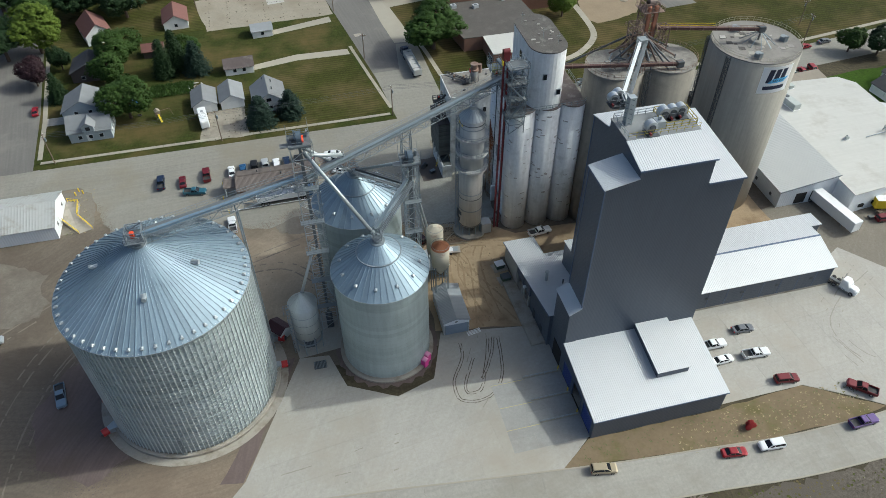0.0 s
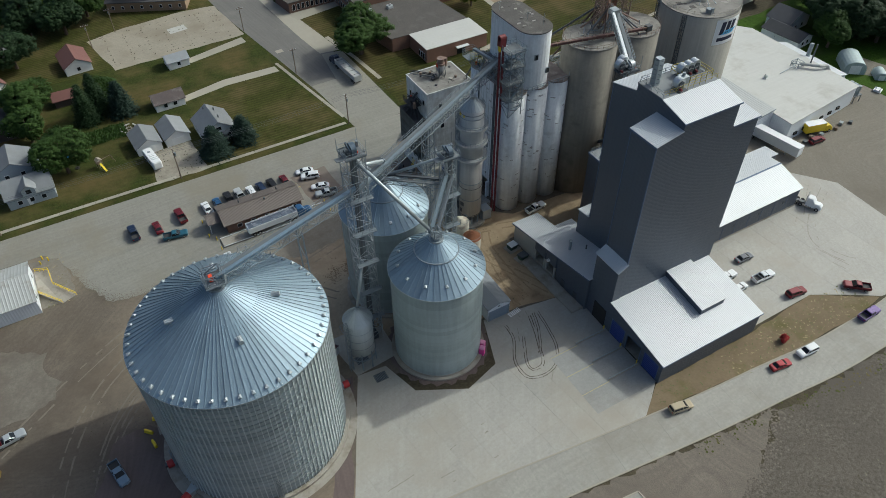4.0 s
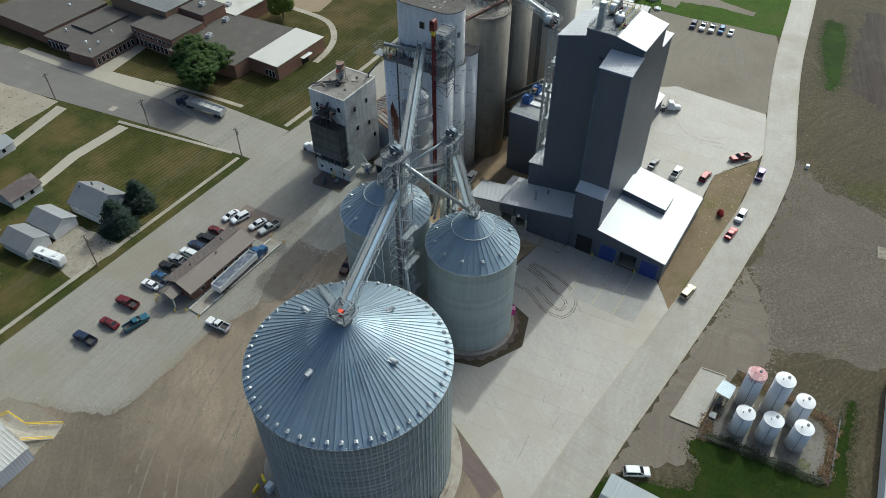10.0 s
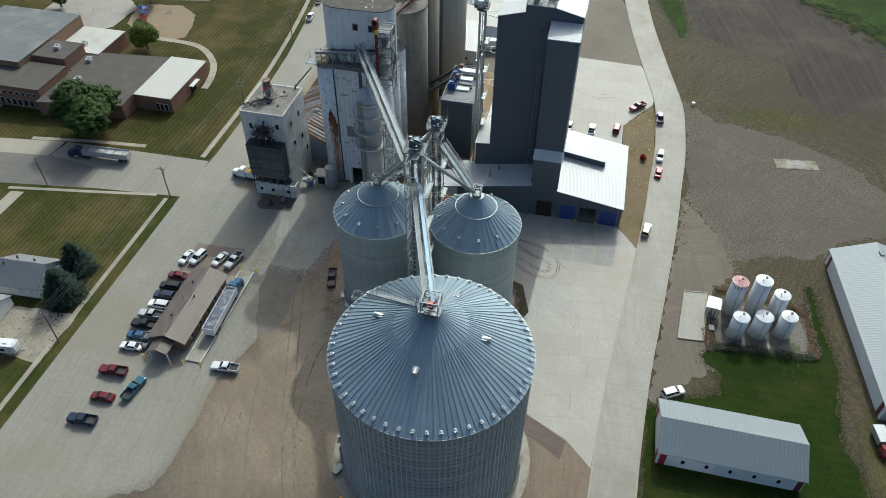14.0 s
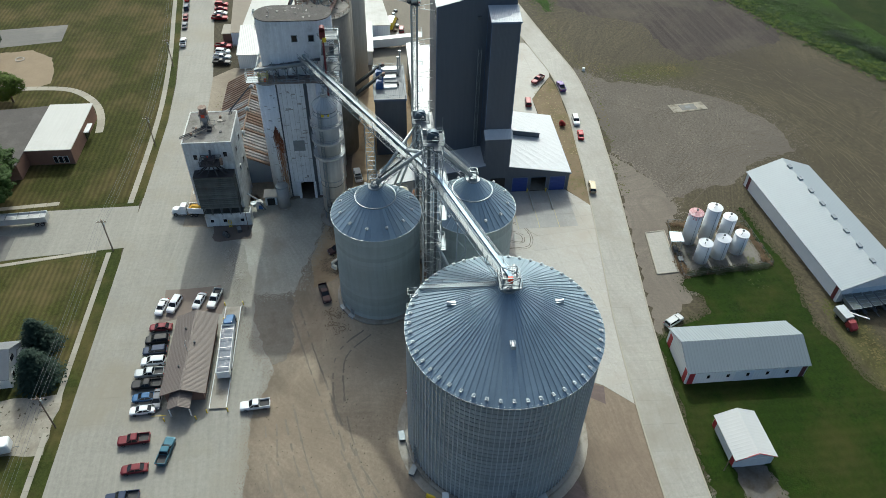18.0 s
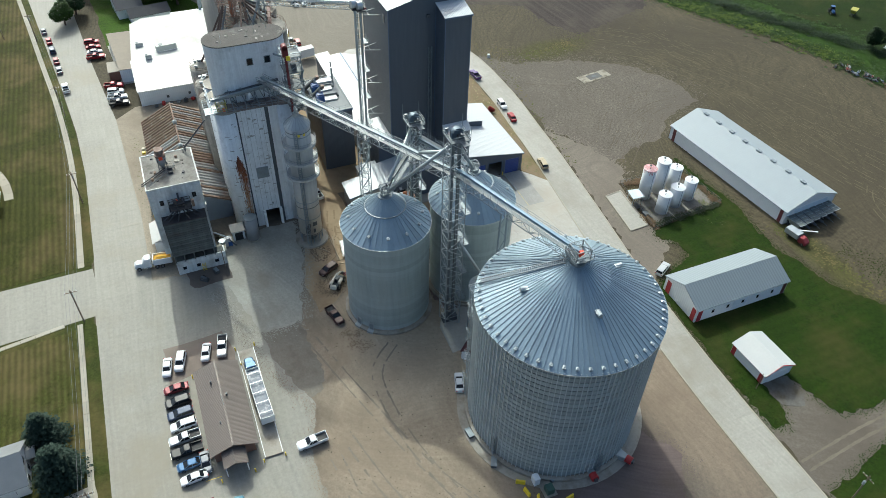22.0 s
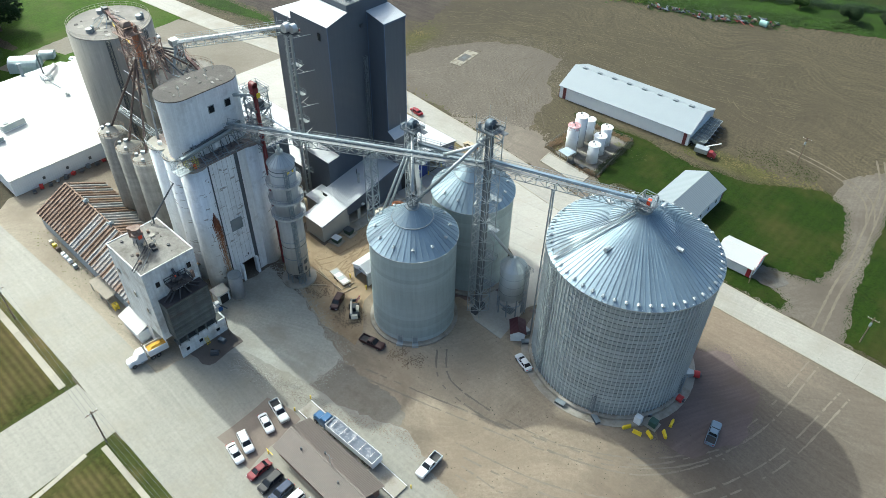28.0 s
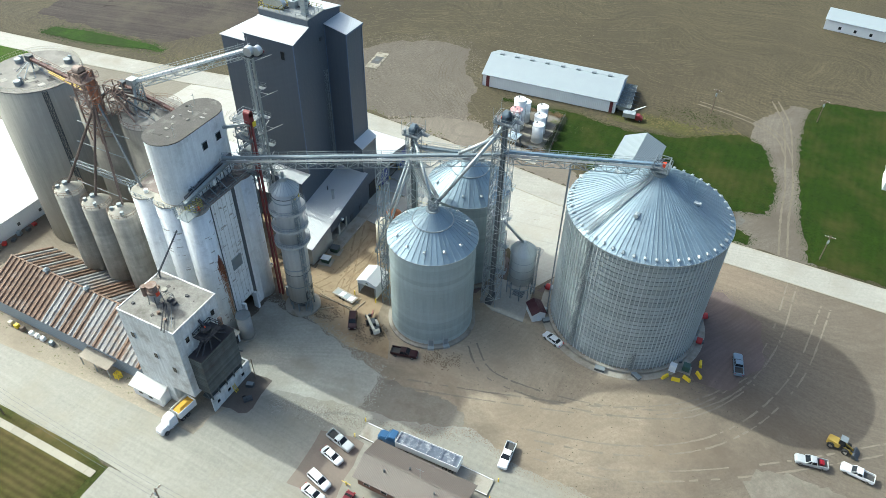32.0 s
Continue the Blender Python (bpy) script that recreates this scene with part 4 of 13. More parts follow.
# west-east profile with the penthouse step, extruded from x 52.1 to 65.3
prof = [(80.0, 0.0), (98.6, 0.0), (98.6, 48.6), (92.6, 50.2), (92.6, 51.7), (86.0, 51.7), (80.0, 50.3)]
g.add([(52.1, y, z) for y, z in prof] + [(65.3, y, z) for y, z in prof],
      [tuple(range(7)), tuple(reversed(range(7, 14)))] + [(i, 7 + i, 7 + (i + 1) % 7, (i + 1) % 7) for i in range(7)])
part("core_wall", g, DARK_PANEL, mill)
part("east_wall", Geo().hexa([(65.3, 80.0, 0), (72.0, 80.0, 0), (72.0, 98.6, 0), (65.3, 98.6, 0)], [(65.3, 80.0, 45.2), (72.0, 80.0, 45.2), (72.0, 98.6, 46.6), (65.3, 98.6, 46.6)]), DARK_PANEL, mill)
part("west_wall", Geo().hexa([(46.4, 80.01, 0), (52.1, 80.01, 0), (52.1, 86.6, 0), (46.4, 86.6, 0)], [(46.4, 80.01, 47.4), (52.1, 80.01, 48.7), (52.1, 86.6, 48.7), (46.4, 86.6, 47.4)]), DARK_PANEL, mill)
part("foot_wall", Geo().hexa([(44.2, 79.9, 0), (46.4, 79.9, 0), (46.4, 86.6, 0), (44.2, 86.6, 0)], [(44.2, 79.9, 17.2), (46.4, 79.9, 18.6), (46.4, 86.6, 18.6), (44.2, 86.6, 17.2)]), DARK_PANEL, mill)
part("north_wall", Geo().box(52.1, 98.6, 0, 62.2, 102.2, 13.9), DARK_PANEL, mill)
part("link_wall", Geo().box(62.2, 98.6, 0, 72, 102.6, 7.75), DARK_PANEL, mill)
E = 0.25
part("roof", Geo().slab([(52.1 - E, 80 - E, 50.42), (65.3 + E, 80 - E, 50.42), (65.3 + E, 86, 51.9), (52.1 - E, 86, 51.9)], 0.14), ROOF_X, mill, "white ribbed metal roof")
part("roof", Geo().slab([(52.1 - E, 92.6, 50.35), (65.3 + E, 92.6, 50.35), (65.3 + E, 98.6 + E, 48.72), (52.1 - E, 98.6 + E, 48.72)], 0.14), ROOF_X, mill)
part("roof", Geo().slab([(65.3, 80 - E, 45.36), (72 + E, 80 - E, 45.36), (72 + E, 98.6 + E, 46.76), (65.3, 98.6 + E, 46.76)], 0.14), ROOF_X, mill)
part("roof", Geo().slab([(46.4 - E, 80 - E, 47.5), (52.1, 80 - E, 48.85), (52.1, 86.6 + E, 48.85), (46.4 - E, 86.6 + E, 47.5)], 0.14), ROOF_Y, mill)
part("roof", Geo().slab([(44.2 - E, 79.9 - E, 17.3), (46.4, 79.9 - E, 18.75), (46.4, 86.6 + E, 18.75), (44.2 - E, 86.6 + E, 17.3)], 0.14), ROOF_Y, mill)
part("roof", Geo().slab([(52.1 - E, 98.6, 14.5), (62.4, 98.6, 14.5), (62.4, 102.2 + E, 14.05), (52.1 - E, 102.2 + E, 14.05)], 0.14), ROOF_X, mill)
part("roof", Geo().slab([(62.4, 98.6, 8.2), (72, 98.6, 8.2), (72, 102.9, 7.9), (62.4, 102.9, 7.9)], 0.14), ROOF_X, mill)
part("penthouse_deck", Geo().box(52.0, 86.05, 51.7, 65.4, 92.7, 51.9), mat("grey_deck_plate", (0.22, 0.23, 0.235), 0.8, 0, 0.2, 0.5, 3.0), mill, "grey flat equipment deck")
# low truck bay on the south side
bay = thing("truck_bay", "low charcoal truck bay with a white ribbed roof and overhead doors", "building", 58, 72)


def wall_holes(g, axis, c, thick, a0, a1, z0, z1, holes):
    """A wall along y (axis x) with holes (from, to, sill, head), as piers, sills and lintels."""
    edges = sorted(holes)
    at = a0

    def blk(p, q, zl, zh):
        if q - p > 0.01 and zh - zl > 0.01:
            if axis == "x":
                g.box(c, p, zl, c + thick, q, zh)
            else:
                g.box(p, c, zl, q, c + thick, zh)
    for h0, h1, s, t in edges:
        blk(at, h0, z0, z1)
        blk(h0, h1, z0, s)
        blk(h0, h1, t, z1)
        at = h1
    blk(at, a1, z0, z1)
    return g


DOORS = [(64.4, 68.5, 0.0, 4.6), (69.6, 73.7, 0.0, 4.6), (74.6, 78.6, 0.0, 4.6)]
cuts = sorted(DOORS)
top_z = max(d[3] for d in cuts)
part("lintel", Geo().box(44.2, 63.4, top_z, 44.5, 79.9, 5.9), DARK_PANEL, bay)
edge = 63.4
for d0, d1, z0, z1 in cuts + [(79.9, 79.9, 0, 0)]:
    if d0 - edge > 0.05:
        part("pier", Geo().box(44.2, edge, 0, 44.5, d0, top_z), DARK_PANEL, bay)
    edge = d1
part("west_gable", Geo().add([(44.2, 63.4, 5.9), (44.5, 63.4, 5.9), (44.5, 79.9, 5.9), (44.2, 79.9, 5.9), (44.2, 79.9, 8.5), (44.5, 79.9, 8.5)], [(0, 3, 4), (1, 5, 2), (0, 4, 5, 1), (2, 5, 4, 3)]), DARK_PANEL, bay)
part("south_wall", Geo().box(44.5, 63.4, 0, 71.3, 63.7, 5.85), DARK_PANEL, bay)
part("east_wall", Geo().hexa([(71.0, 63.7, 0), (71.3, 63.7, 0), (71.3, 79.9, 0), (71.0, 79.9, 0)], [(71.0, 63.7, 5.9), (71.3, 63.7, 5.9), (71.3, 79.9, 8.5), (71.0, 79.9, 8.5)]), DARK_PANEL, bay)
part("roof", Geo().slab([(43.9, 63.1, 5.95), (71.6, 63.1, 5.95), (71.6, 80, 8.7), (43.9, 80, 8.7)], 0.16), ROOF_X, bay, "white ribbed metal roof")
part("bay_floor", Geo().box(44.5, 63.7, 0.02, 71, 79.9, 0.08), CONC, bay)
part("roof_box", Geo().hexa([(59.0, 69.0, 6.5), (65.6, 69.0, 6.5), (65.6, 79.9, 6.5), (59.0, 79.9, 6.5)], [(59.0, 69.0, 8.5), (65.6, 69.0, 8.5), (65.6, 79.9, 10.2), (59.0, 79.9, 10.2)]), DARK_PANEL, bay)
part("roof_box_lid", Geo().slab([(58.8, 68.8, 8.62), (65.8, 68.8, 8.62), (65.8, 79.95, 10.36), (58.8, 79.95, 10.36)], 0.12), ROOF_X, bay)
for k, (y0, y1, s, t) in enumerate(DOORS):
    f = part("door_frame", Geo().box(44.12, y0 - 0.12, 0, 44.3, y0, t).box(44.12, y1, 0, 44.3, y1 + 0.12, t).box(44.12, y0 - 0.12, t, 44.3, y1 + 0.12, t + 0.14), TRIM, bay)
    if k != 1:
        part("overhead_door", Geo().box(44.26, y0, 0.05, 44.34, y1, t), BLUE_DOOR, bay, "closed blue sectional door")
# sheet on the solid wall, painted near-black as the doorway's inside shade
part("scale_door", Geo().box(44.1, 80.7, 0.05, 44.26, 84.6, 4.8), DARKNESS, mill, "near-black sheet for the shade inside a drive-through doorway")

# annex west of the tower
annex = thing("annex", "low metal annex with a pale ribbed lean-to roof", "building", 48, 100)
ANNEX_PALE = mat("pale_grey_siding", (0.34, 0.34, 0.32), 0.6, 0, 0.12, 0.3, 3.0, ribs=("wall", 0.3), rib_depth=0.03)


def annex_top(y):
    return 9.7 - (y - 86.6) * 0.166


for y0, y1, xa, m_ in ((86.6, 97.4, 43.5, DARK_PANEL), (97.4, 101.0, 43.1, DARK_PANEL), (101.0, 105.0, 42.9, DARK_PANEL), (105.0, 113.2, 42.7, ANNEX_PALE)):
    xb, bay_in = (52.1 if y1 < 106 else 49.2), 97 < y0 < 102
    za, zb = annex_top(y0), annex_top(y1)
    if not bay_in:
        part("wall", Geo().hexa([(xa, y0, 0), (xb, y0, 0), (xb, y1, 0), (xa, y1, 0)], [(xa, y0, za), (xb, y0, za), (xb, y1, zb), (xa, y1, zb)]), m_, annex)
    else:
        # bay's rear wall coloured near-black to give the recess its shade
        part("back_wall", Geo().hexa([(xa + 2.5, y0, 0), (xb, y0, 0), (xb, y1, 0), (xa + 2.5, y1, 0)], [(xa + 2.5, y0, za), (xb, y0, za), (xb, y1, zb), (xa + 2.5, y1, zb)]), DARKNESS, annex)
        part("dock_wall", Geo().box(xa, y0, 0, xa + 2.5, y1, 0.9), CONC, annex)
        part("lintel", Geo().hexa([(xa, y0, 3.7), (xa + 2.5, y0, 3.7), (xa + 2.5, y1, 3.7), (xa, y1, 3.7)], [(xa, y0, za), (xa + 2.5, y0, za), (xa + 2.5, y1, zb), (xa, y1, zb)]), m_, annex)
        for y in (y0 + 0.25, y1 - 0.25):
            part("door_jamb", Geo().box(xa - 0.06, y - 0.25, 0, xa + 0.3, y + 0.25, 3.7), ANNEX_PALE, annex, "pale door jamb")
part("roof", Geo().slab([(43.1, 86.3, 9.95), (52.1, 86.3, 9.95), (52.1, 105.3, annex_top(105.3) + 0.2), (42.35, 105.3, annex_top(105.3) + 0.2)], 0.14), ROOF_X, annex, "pale ribbed metal roof")
part("low_roof", Geo().slab([(42.35, 105.3, annex_top(105.3) + 0.2), (49.5, 105.3, annex_top(105.3) + 0.2), (49.5, 113.6, annex_top(113.6) + 0.2), (42.2, 113.6, annex_top(113.6) + 0.2)], 0.14), ROOF_X, annex, "pale ribbed metal roof")
part("rear_roof", Geo().slab([(49.5, 102.4, 5.6), (55.6, 102.4, 5.6), (55.6, 108.0, 5.1), (49.5, 108.0, 5.1)], 0.14), ROOF_X, annex)
part("rear_wall", Geo().box(49.3, 102.4, 0, 55.4, 107.8, 4.9), ANNEX_PALE, annex)
for y in (90.2, 94.6):
    part("side_door", Geo().box(43.38, y - 0.6, 0.0, 43.55, y + 0.6, 2.2), STEEL_DARK, annex)
part("wall_lamp", Geo().box(42.5, 99.4, 4.3, 43.1, 100.0, 4.7), WHITE, annex, "white wall lamp")
# grey equipment house between annex and silos
hut = thing("equipment_house", "charcoal metal equipment house with pipes on its grey roof", "building", 72, 110)
part("wall", Geo().box(63.5, 105.5, 0, 81.2, 114.0, 17.7), DARK_PANEL, hut)
part("roof_deck", Geo().box(63.4, 105.4, 17.7, 81.3, 114.1, 17.95), mat("dull_grey_deck", (0.27, 0.285, 0.30), 0.85, 0, 0.15, 0.4, 3.0, ribs=("y", 0.5), rib_depth=0.02), hut, "dull grey flat metal roof")
part("roof_curb", Geo().box(63.3, 105.3, 17.55, 81.4, 105.4, 18.1).box(63.3, 114.1, 17.55, 81.4, 114.2, 18.1).box(63.3, 105.4, 17.55, 63.4, 114.1, 18.1).box(81.3, 105.4, 17.55, 81.4, 114.1, 18.1), TRIM, hut)

# warehouse east of the tower: a shallow gable with a notch at its far corner
wh = thing("warehouse", "long low charcoal warehouse with a white ribbed roof", "warehouse", 92, 92)
part("wall", Geo().hexa([(72.0, 87.5, 0), (111.6, 87.5, 0), (111.6, 95.2, 0), (72.0, 95.2, 0)], [(72.0, 87.5, 6.0), (111.6, 87.5, 6.0), (111.6, 95.2, 8.2), (72.0, 95.2, 8.2)]), DARK_PANEL, wh)
part("back_wall", Geo().hexa([(72.0, 95.2, 0), (111.6, 95.2, 0), (111.6, 102.6, 0), (72.0, 102.6, 0)], [(72.0, 95.2, 8.2), (111.6, 95.2, 8.2), (111.6, 102.6, 7.65), (72.0, 102.6, 7.65)]), DARK_PANEL, wh)
part("end_wall", Geo().hexa([(111.6, 98.7, 0), (114.4, 98.7, 0), (114.4, 102.6, 0), (111.6, 102.6, 0)], [(111.6, 98.7, 7.9), (114.4, 98.7, 7.9), (114.4, 102.6, 7.6), (111.6, 102.6, 7.6)]), DARK_PANEL, wh)
part("roof", Geo().slab([(72.0, 87.1, 6.1), (111.9, 87.1, 6.1), (111.9, 95.2, 8.45), (72.0, 95.2, 8.45)], 0.16), ROOF_X, wh, "white ribbed metal roof")
part("back_roof", Geo().slab([(72.0, 95.2, 8.45), (111.9, 95.2, 8.45), (111.9, 102.9, 7.9), (72.0, 102.9, 7.9)], 0.16), ROOF_X, wh)
part("end_roof", Geo().slab([(111.9, 98.5, 8.2), (114.8, 98.5, 8.2), (114.8, 102.9, 7.88), (111.9, 102.9, 7.88)], 0.16), ROOF_X, wh)
part("ridge_cap", Geo().box(72.0, 95.0, 8.44, 111.9, 95.4, 8.52), TRIM, wh)
part("base_strip", Geo().box(72.0, 87.38, 0, 111.7, 87.5, 0.5).box(111.6, 87.5, 0, 111.7, 98.6, 0.5), CONC, wh, "pale concrete base")
for k in range(8):
    part("panel_joint", Geo().box(76.5 + 4.4 * k, 87.44, 0.5, 76.62 + 4.4 * k, 87.5, 6.0), TRIM, wh)
for k in range(4):
    part("wall_vent", Geo().box(80.2 + 8.6 * k, 87.36, 3.2, 80.9 + 8.6 * k, 87.5, 3.8), STEEL_DARK, wh, "small dark wall vent")

# ---- concrete elevator ----
elev = thing("grain_elevator", "white-painted concrete grain elevator of joined round silos", "grain elevator", 54, 132)
TOP = 33.6
for y in (125.6, 138.6):
    for x in (48.6, 54.4, 60.2):
        part("silo", Geo().cyl(x, y, 2.95, 0, TOP, 40), CONC_WHITE, elev, smooth=True)
for y0, y1, z0 in ((127.6, 130.7, 0.0), (134.2, 136.8, 0.0), (130.7, 134.2, 4.6)):
    part("front_wall", Geo().box(46.4, y0, z0, 46.8, y1, TOP), CONC_WHITE, elev, "flat white concrete wall")
part("core_wall", Geo().box(46.8, 127.6, 4.6, 62.6, 136.8, TOP), CONC_WHITE, elev, "flat white concrete wall")
part("base_wall", Geo().box(52.0, 127.6, 0, 62.6, 136.8, 4.6), CONC_WHITE, elev)
# end of the drive-through, its shade painted as near-black
part("drive_door", Geo().box(51.7, 130.7, 0, 52.0, 134.2, 4.6), DARKNESS, elev, "near-black end sheet for the shade inside the drive-through")
part("door_pier", Geo().box(45.4, 130.2, 0, 46.4, 130.8, 4.8), CONC_WHITE, elev)
part("door_pier", Geo().box(45.4, 134.2, 0, 46.4, 134.8, 4.8), CONC_WHITE, elev)
deck_poly = [(47.2, 122.7), (61.6, 122.7), (63.1, 124.2), (63.1, 140.0), (61.6, 141.5), (47.2, 141.5), (45.7, 140.0), (45.7, 124.2)]
DECK = mat("grimy_roof_deck", (0.20, 0.165, 0.15), 0.95, 0, 0.35, 0.5, 4.0, 0.04, dirt=(0.36, 0.34, 0.31), dirt_amount=0.35, dirt_scale=0.5)
part("deck", Geo().box(46.1, 125.6, TOP, 62.8, 138.6, TOP + 0.3), DECK, elev, "grimy brown roof deck")
for k, y in enumerate((125.6, 138.6)):
    for j, x in enumerate((48.6, 54.4, 60.2)):
        part("silo_cap", Geo().cyl(x, y, 3.05, TOP, TOP + 0.27 - 0.01 * (j + k), 40), CONC_SILO if k else DECK, elev, "dusty concrete silo cap")
        if k:
            part("cap_hatch", Geo().cyl(x - 0.6, y + 0.7, 0.42, TOP + 0.25, TOP + 1.0, 14), TRIM_WHITE, elev, "small white roof fan")


def stadium(cx, y0, y1, r, n=16):
    return [(cx + r * math.cos(math.pi * (1 + i / n)), y0 + r + r * math.sin(math.pi * (1 + i / n))) for i in range(n + 1)] + [(cx + r * math.cos(math.pi * i / n), y1 - r + r * math.sin(math.pi * i / n)) for i in range(n + 1)]


part("headhouse", Geo().prism(stadium(53.5, 122.8, 140.2, 4.0), TOP + 0.3, 47.3), CONC_WHITE, elev, "white rounded headhouse")
part("headhouse_roof", Geo().prism(stadium(53.5, 122.7, 140.3, 4.1), 47.3, 47.5), TAR, elev, "dark gravelled roof")
# gaps beside the front wall: strips proud of it, their shade painted dark
for y in (130.0, 136.9):
    part("dark_strip", Geo().box(46.25, y - 0.4, 0, 46.42, y + 0.4, TOP - 0.2), mat("seam_shade", (0.09, 0.10, 0.11), 0.8), elev, "dark strip painted as the shade of a wall seam")
for y, z in ((127.6, 43.2), (131.4, 43.2), (134.6, 36.4), (137.2, 36.2)):
    w = part("window", Geo().box(49.40, y - 0.7, z - 0.85, 49.58, y + 0.7, z + 0.85), STEEL, elev)
    part("pane", Geo().box(49.34, y - 0.55, z - 0.7, 49.42, y + 0.55, z + 0.7), GLASS, w)
for x, z in ((52.0, 42.0), (55.4, 38.0)):
    w = part("window", Geo().box(x - 0.45, 122.86, z - 0.65, x + 0.45, 123.1, z + 0.65), STEEL, elev)
    part("pane", Geo().box(x - 0.36, 122.8, z - 0.55, x + 0.36, 122.88, z + 0.55), GLASS, w)
# rust run-off on the corner silo: fine overlapping streaks, dark red at their head and orange below
rnd = random.Random(4)
RUSTS = [mat("rust_" + nm, c, 0.9, 0, 0.5, 0.5, 4.0, streaks=(("down", 1.0, 10.0, 0.3),)) for nm, c in (("head", (0.135, 0.047, 0.028)), ("run", (0.24, 0.095, 0.045)), ("tail", (0.44, 0.28, 0.17)))]
strips = [Geo(), Geo(), Geo()]
for k in range(300):
    u = rnd.gauss(0, 0.6)
    head = 22.8 - abs(u + 0.2) * 3 - rnd.uniform(0, 1.5) if k % 5 < 2 else rnd.uniform(6, 21)
    fall = rnd.uniform(1.5, 5.5)
    w, n = rnd.uniform(0.006, 0.020), 5
    for j in range(n):
        z1, z0 = head - fall * j / n, head - fall * (j + 1) / n
        if z0 < 1.0:
            break
        mid = 22.8 - (z0 + z1) / 2
        tone = 0 if mid < 3.5 + rnd.uniform(-1.5, 4) else 1 if mid < 12 + rnd.uniform(-4, 5) else 2
        c = math.radians(190) + u * 0.36 * (1 - 0.026 * mid) + 0.0085 * mid + rnd.uniform(-0.004, 0.004)
        w0, w1, r = w * (1 - j / n * 0.6), w * (1 - (j + 1) / n * 0.6), 2.962 + 0.006 * tone + 0.00008 * k
        strips[tone].add([(48.6 + r * math.cos(q), 138.6 + r * math.sin(q), zz) for q, zz in ((c - w1, z0), (c + w1, z0), (c + w0, z1), (c - w0, z1))], [(0, 1, 2, 3)])
for g, m_ in zip(strips, RUSTS):
    tagged(part("rust_run", g, m_, elev), "orange-brown rust run-off", kind="stuff")
# patches of bare concrete where the paint has flaked
FLAKE = mat("bare_concrete_flake", (0.40, 0.39, 0.37), 0.9, spread=0.35)
for k in range(200):
    g = Geo()
    if k % 6:
        x, y = rnd.choice([(48.6, 125.6), (54.4, 125.6), (60.2, 125.6), (54.4, 125.6), (48.6, 138.6), (54.4, 138.6), (48.6, 138.6)])
        a = math.radians(rnd.uniform(150, 250) if x < 50 and y > 130 else rnd.uniform(190, 330) if y < 130 else rnd.uniform(60, 140))
        z, da, dz, n = rnd.uniform(3, 32), rnd.uniform(0.04, 0.20), rnd.uniform(0.07, 0.26) * (1.7 if y < 130 and rnd.random() < 0.3 else 1.0), 5
        up = [(x + 2.97 * math.cos(a + da * (2 * i / n - 1)), y + 2.97 * math.sin(a + da * (2 * i / n - 1)), z + dz * (0.4 + 0.6 * rnd.random())) for i in range(n + 1)]
        dn = [(px, py, z - dz * (0.2 + 0.8 * rnd.random())) for px, py, pz in up]
    else:
        y, z, n = rnd.uniform(130.8, 136.0), rnd.uniform(6, 32), 4
        w_, dz = rnd.uniform(0.2, 0.7), rnd.uniform(0.08, 0.3)
        up = [(46.385, y + w_ * (1 - 2 * i / n), z + dz * (0.4 + 0.6 * rnd.random())) for i in range(n + 1)]
        dn = [(px, py, z - dz * (0.2 + 0.8 * rnd.random())) for px, py, pz in up]
    g.add(up + dn, [(i, n + 1 + i, n + 2 + i, i + 1) for i in range(n)])
    part("paint_flake", g, FLAKE, elev)
for y in (131.2, 132.3, 133.4, 134.6, 135.7):         # joints left by the boards of the casting
    part("form_joint", Geo().box(46.37, y - 0.03, 4.8, 46.41, y + 0.03, TOP - 0.4), FLAKE, elev)
th = thing("door_plate", "small white plate with a dark mark beside the elevator door", "sign", 46.3, 132.1, 6.1)
part("plate", Geo().box(46.28, 131.7, 6.1, 46.36, 132.5, 7.0), WHITE, th)
part("mark", Geo().box(46.25, 131.95, 6.25, 46.28, 132.25, 6.85), STEEL_DARK, th, "dark bar")
part("steel_shutter", Geo().box(46.2, 131.8, 14.6, 46.42, 134.6, 17.6), STEEL, elev, "grey louvred opening")

# dryer tower
PALE_STEEL = mat("pale_dryer_steel", (0.46, 0.465, 0.46), 0.55, 0.2, 0.14, 0.3, 2.0, ribs=("z", 0.5), rib_depth=0.01, streaks=(("down", 0.6, 8.0, 0.14),))
dry = thing("grain_dryer", "tall round steel grain dryer with three walkway rings", "grain dryer", 37.3, 125.2)
part("shell", Geo().cyl(37.3, 125.2, 2.75, 3.0, 20.0, 40), mat("dusty_steel", (0.45, 0.43, 0.39), 0.6, 0.2, 0.2, 0.3, 2.0, streaks=(("down", 0.6, 8.0, 0.2),)), dry, "dusty tan lower shell", smooth=True)
part("upper_shell", Geo().cyl(37.3, 125.2, 2.74, 20.0, 33.4, 40), PALE_STEEL, dry, smooth=True)
part("emblem", Geo().hexa([(34.52, 126.0, 31.6), (34.72, 126.0, 31.6), (34.86, 124.2, 31.6), (34.66, 124.2, 31.6)][::-1], [(34.52, 126.0, 32.3), (34.72, 126.0, 32.3), (34.86, 124.2, 32.3), (34.66, 124.2, 32.3)][::-1]), YELLOW, dry, "small yellow emblem")
part("base", Geo().cyl(37.3, 125.2, 4.0, 0, 0.5, 40), CONC, dry)
part("cone_roof", Geo().cyl(37.3, 125.2, 2.95, 33.4, 35.6, 40, 0.5), GALV, dry)
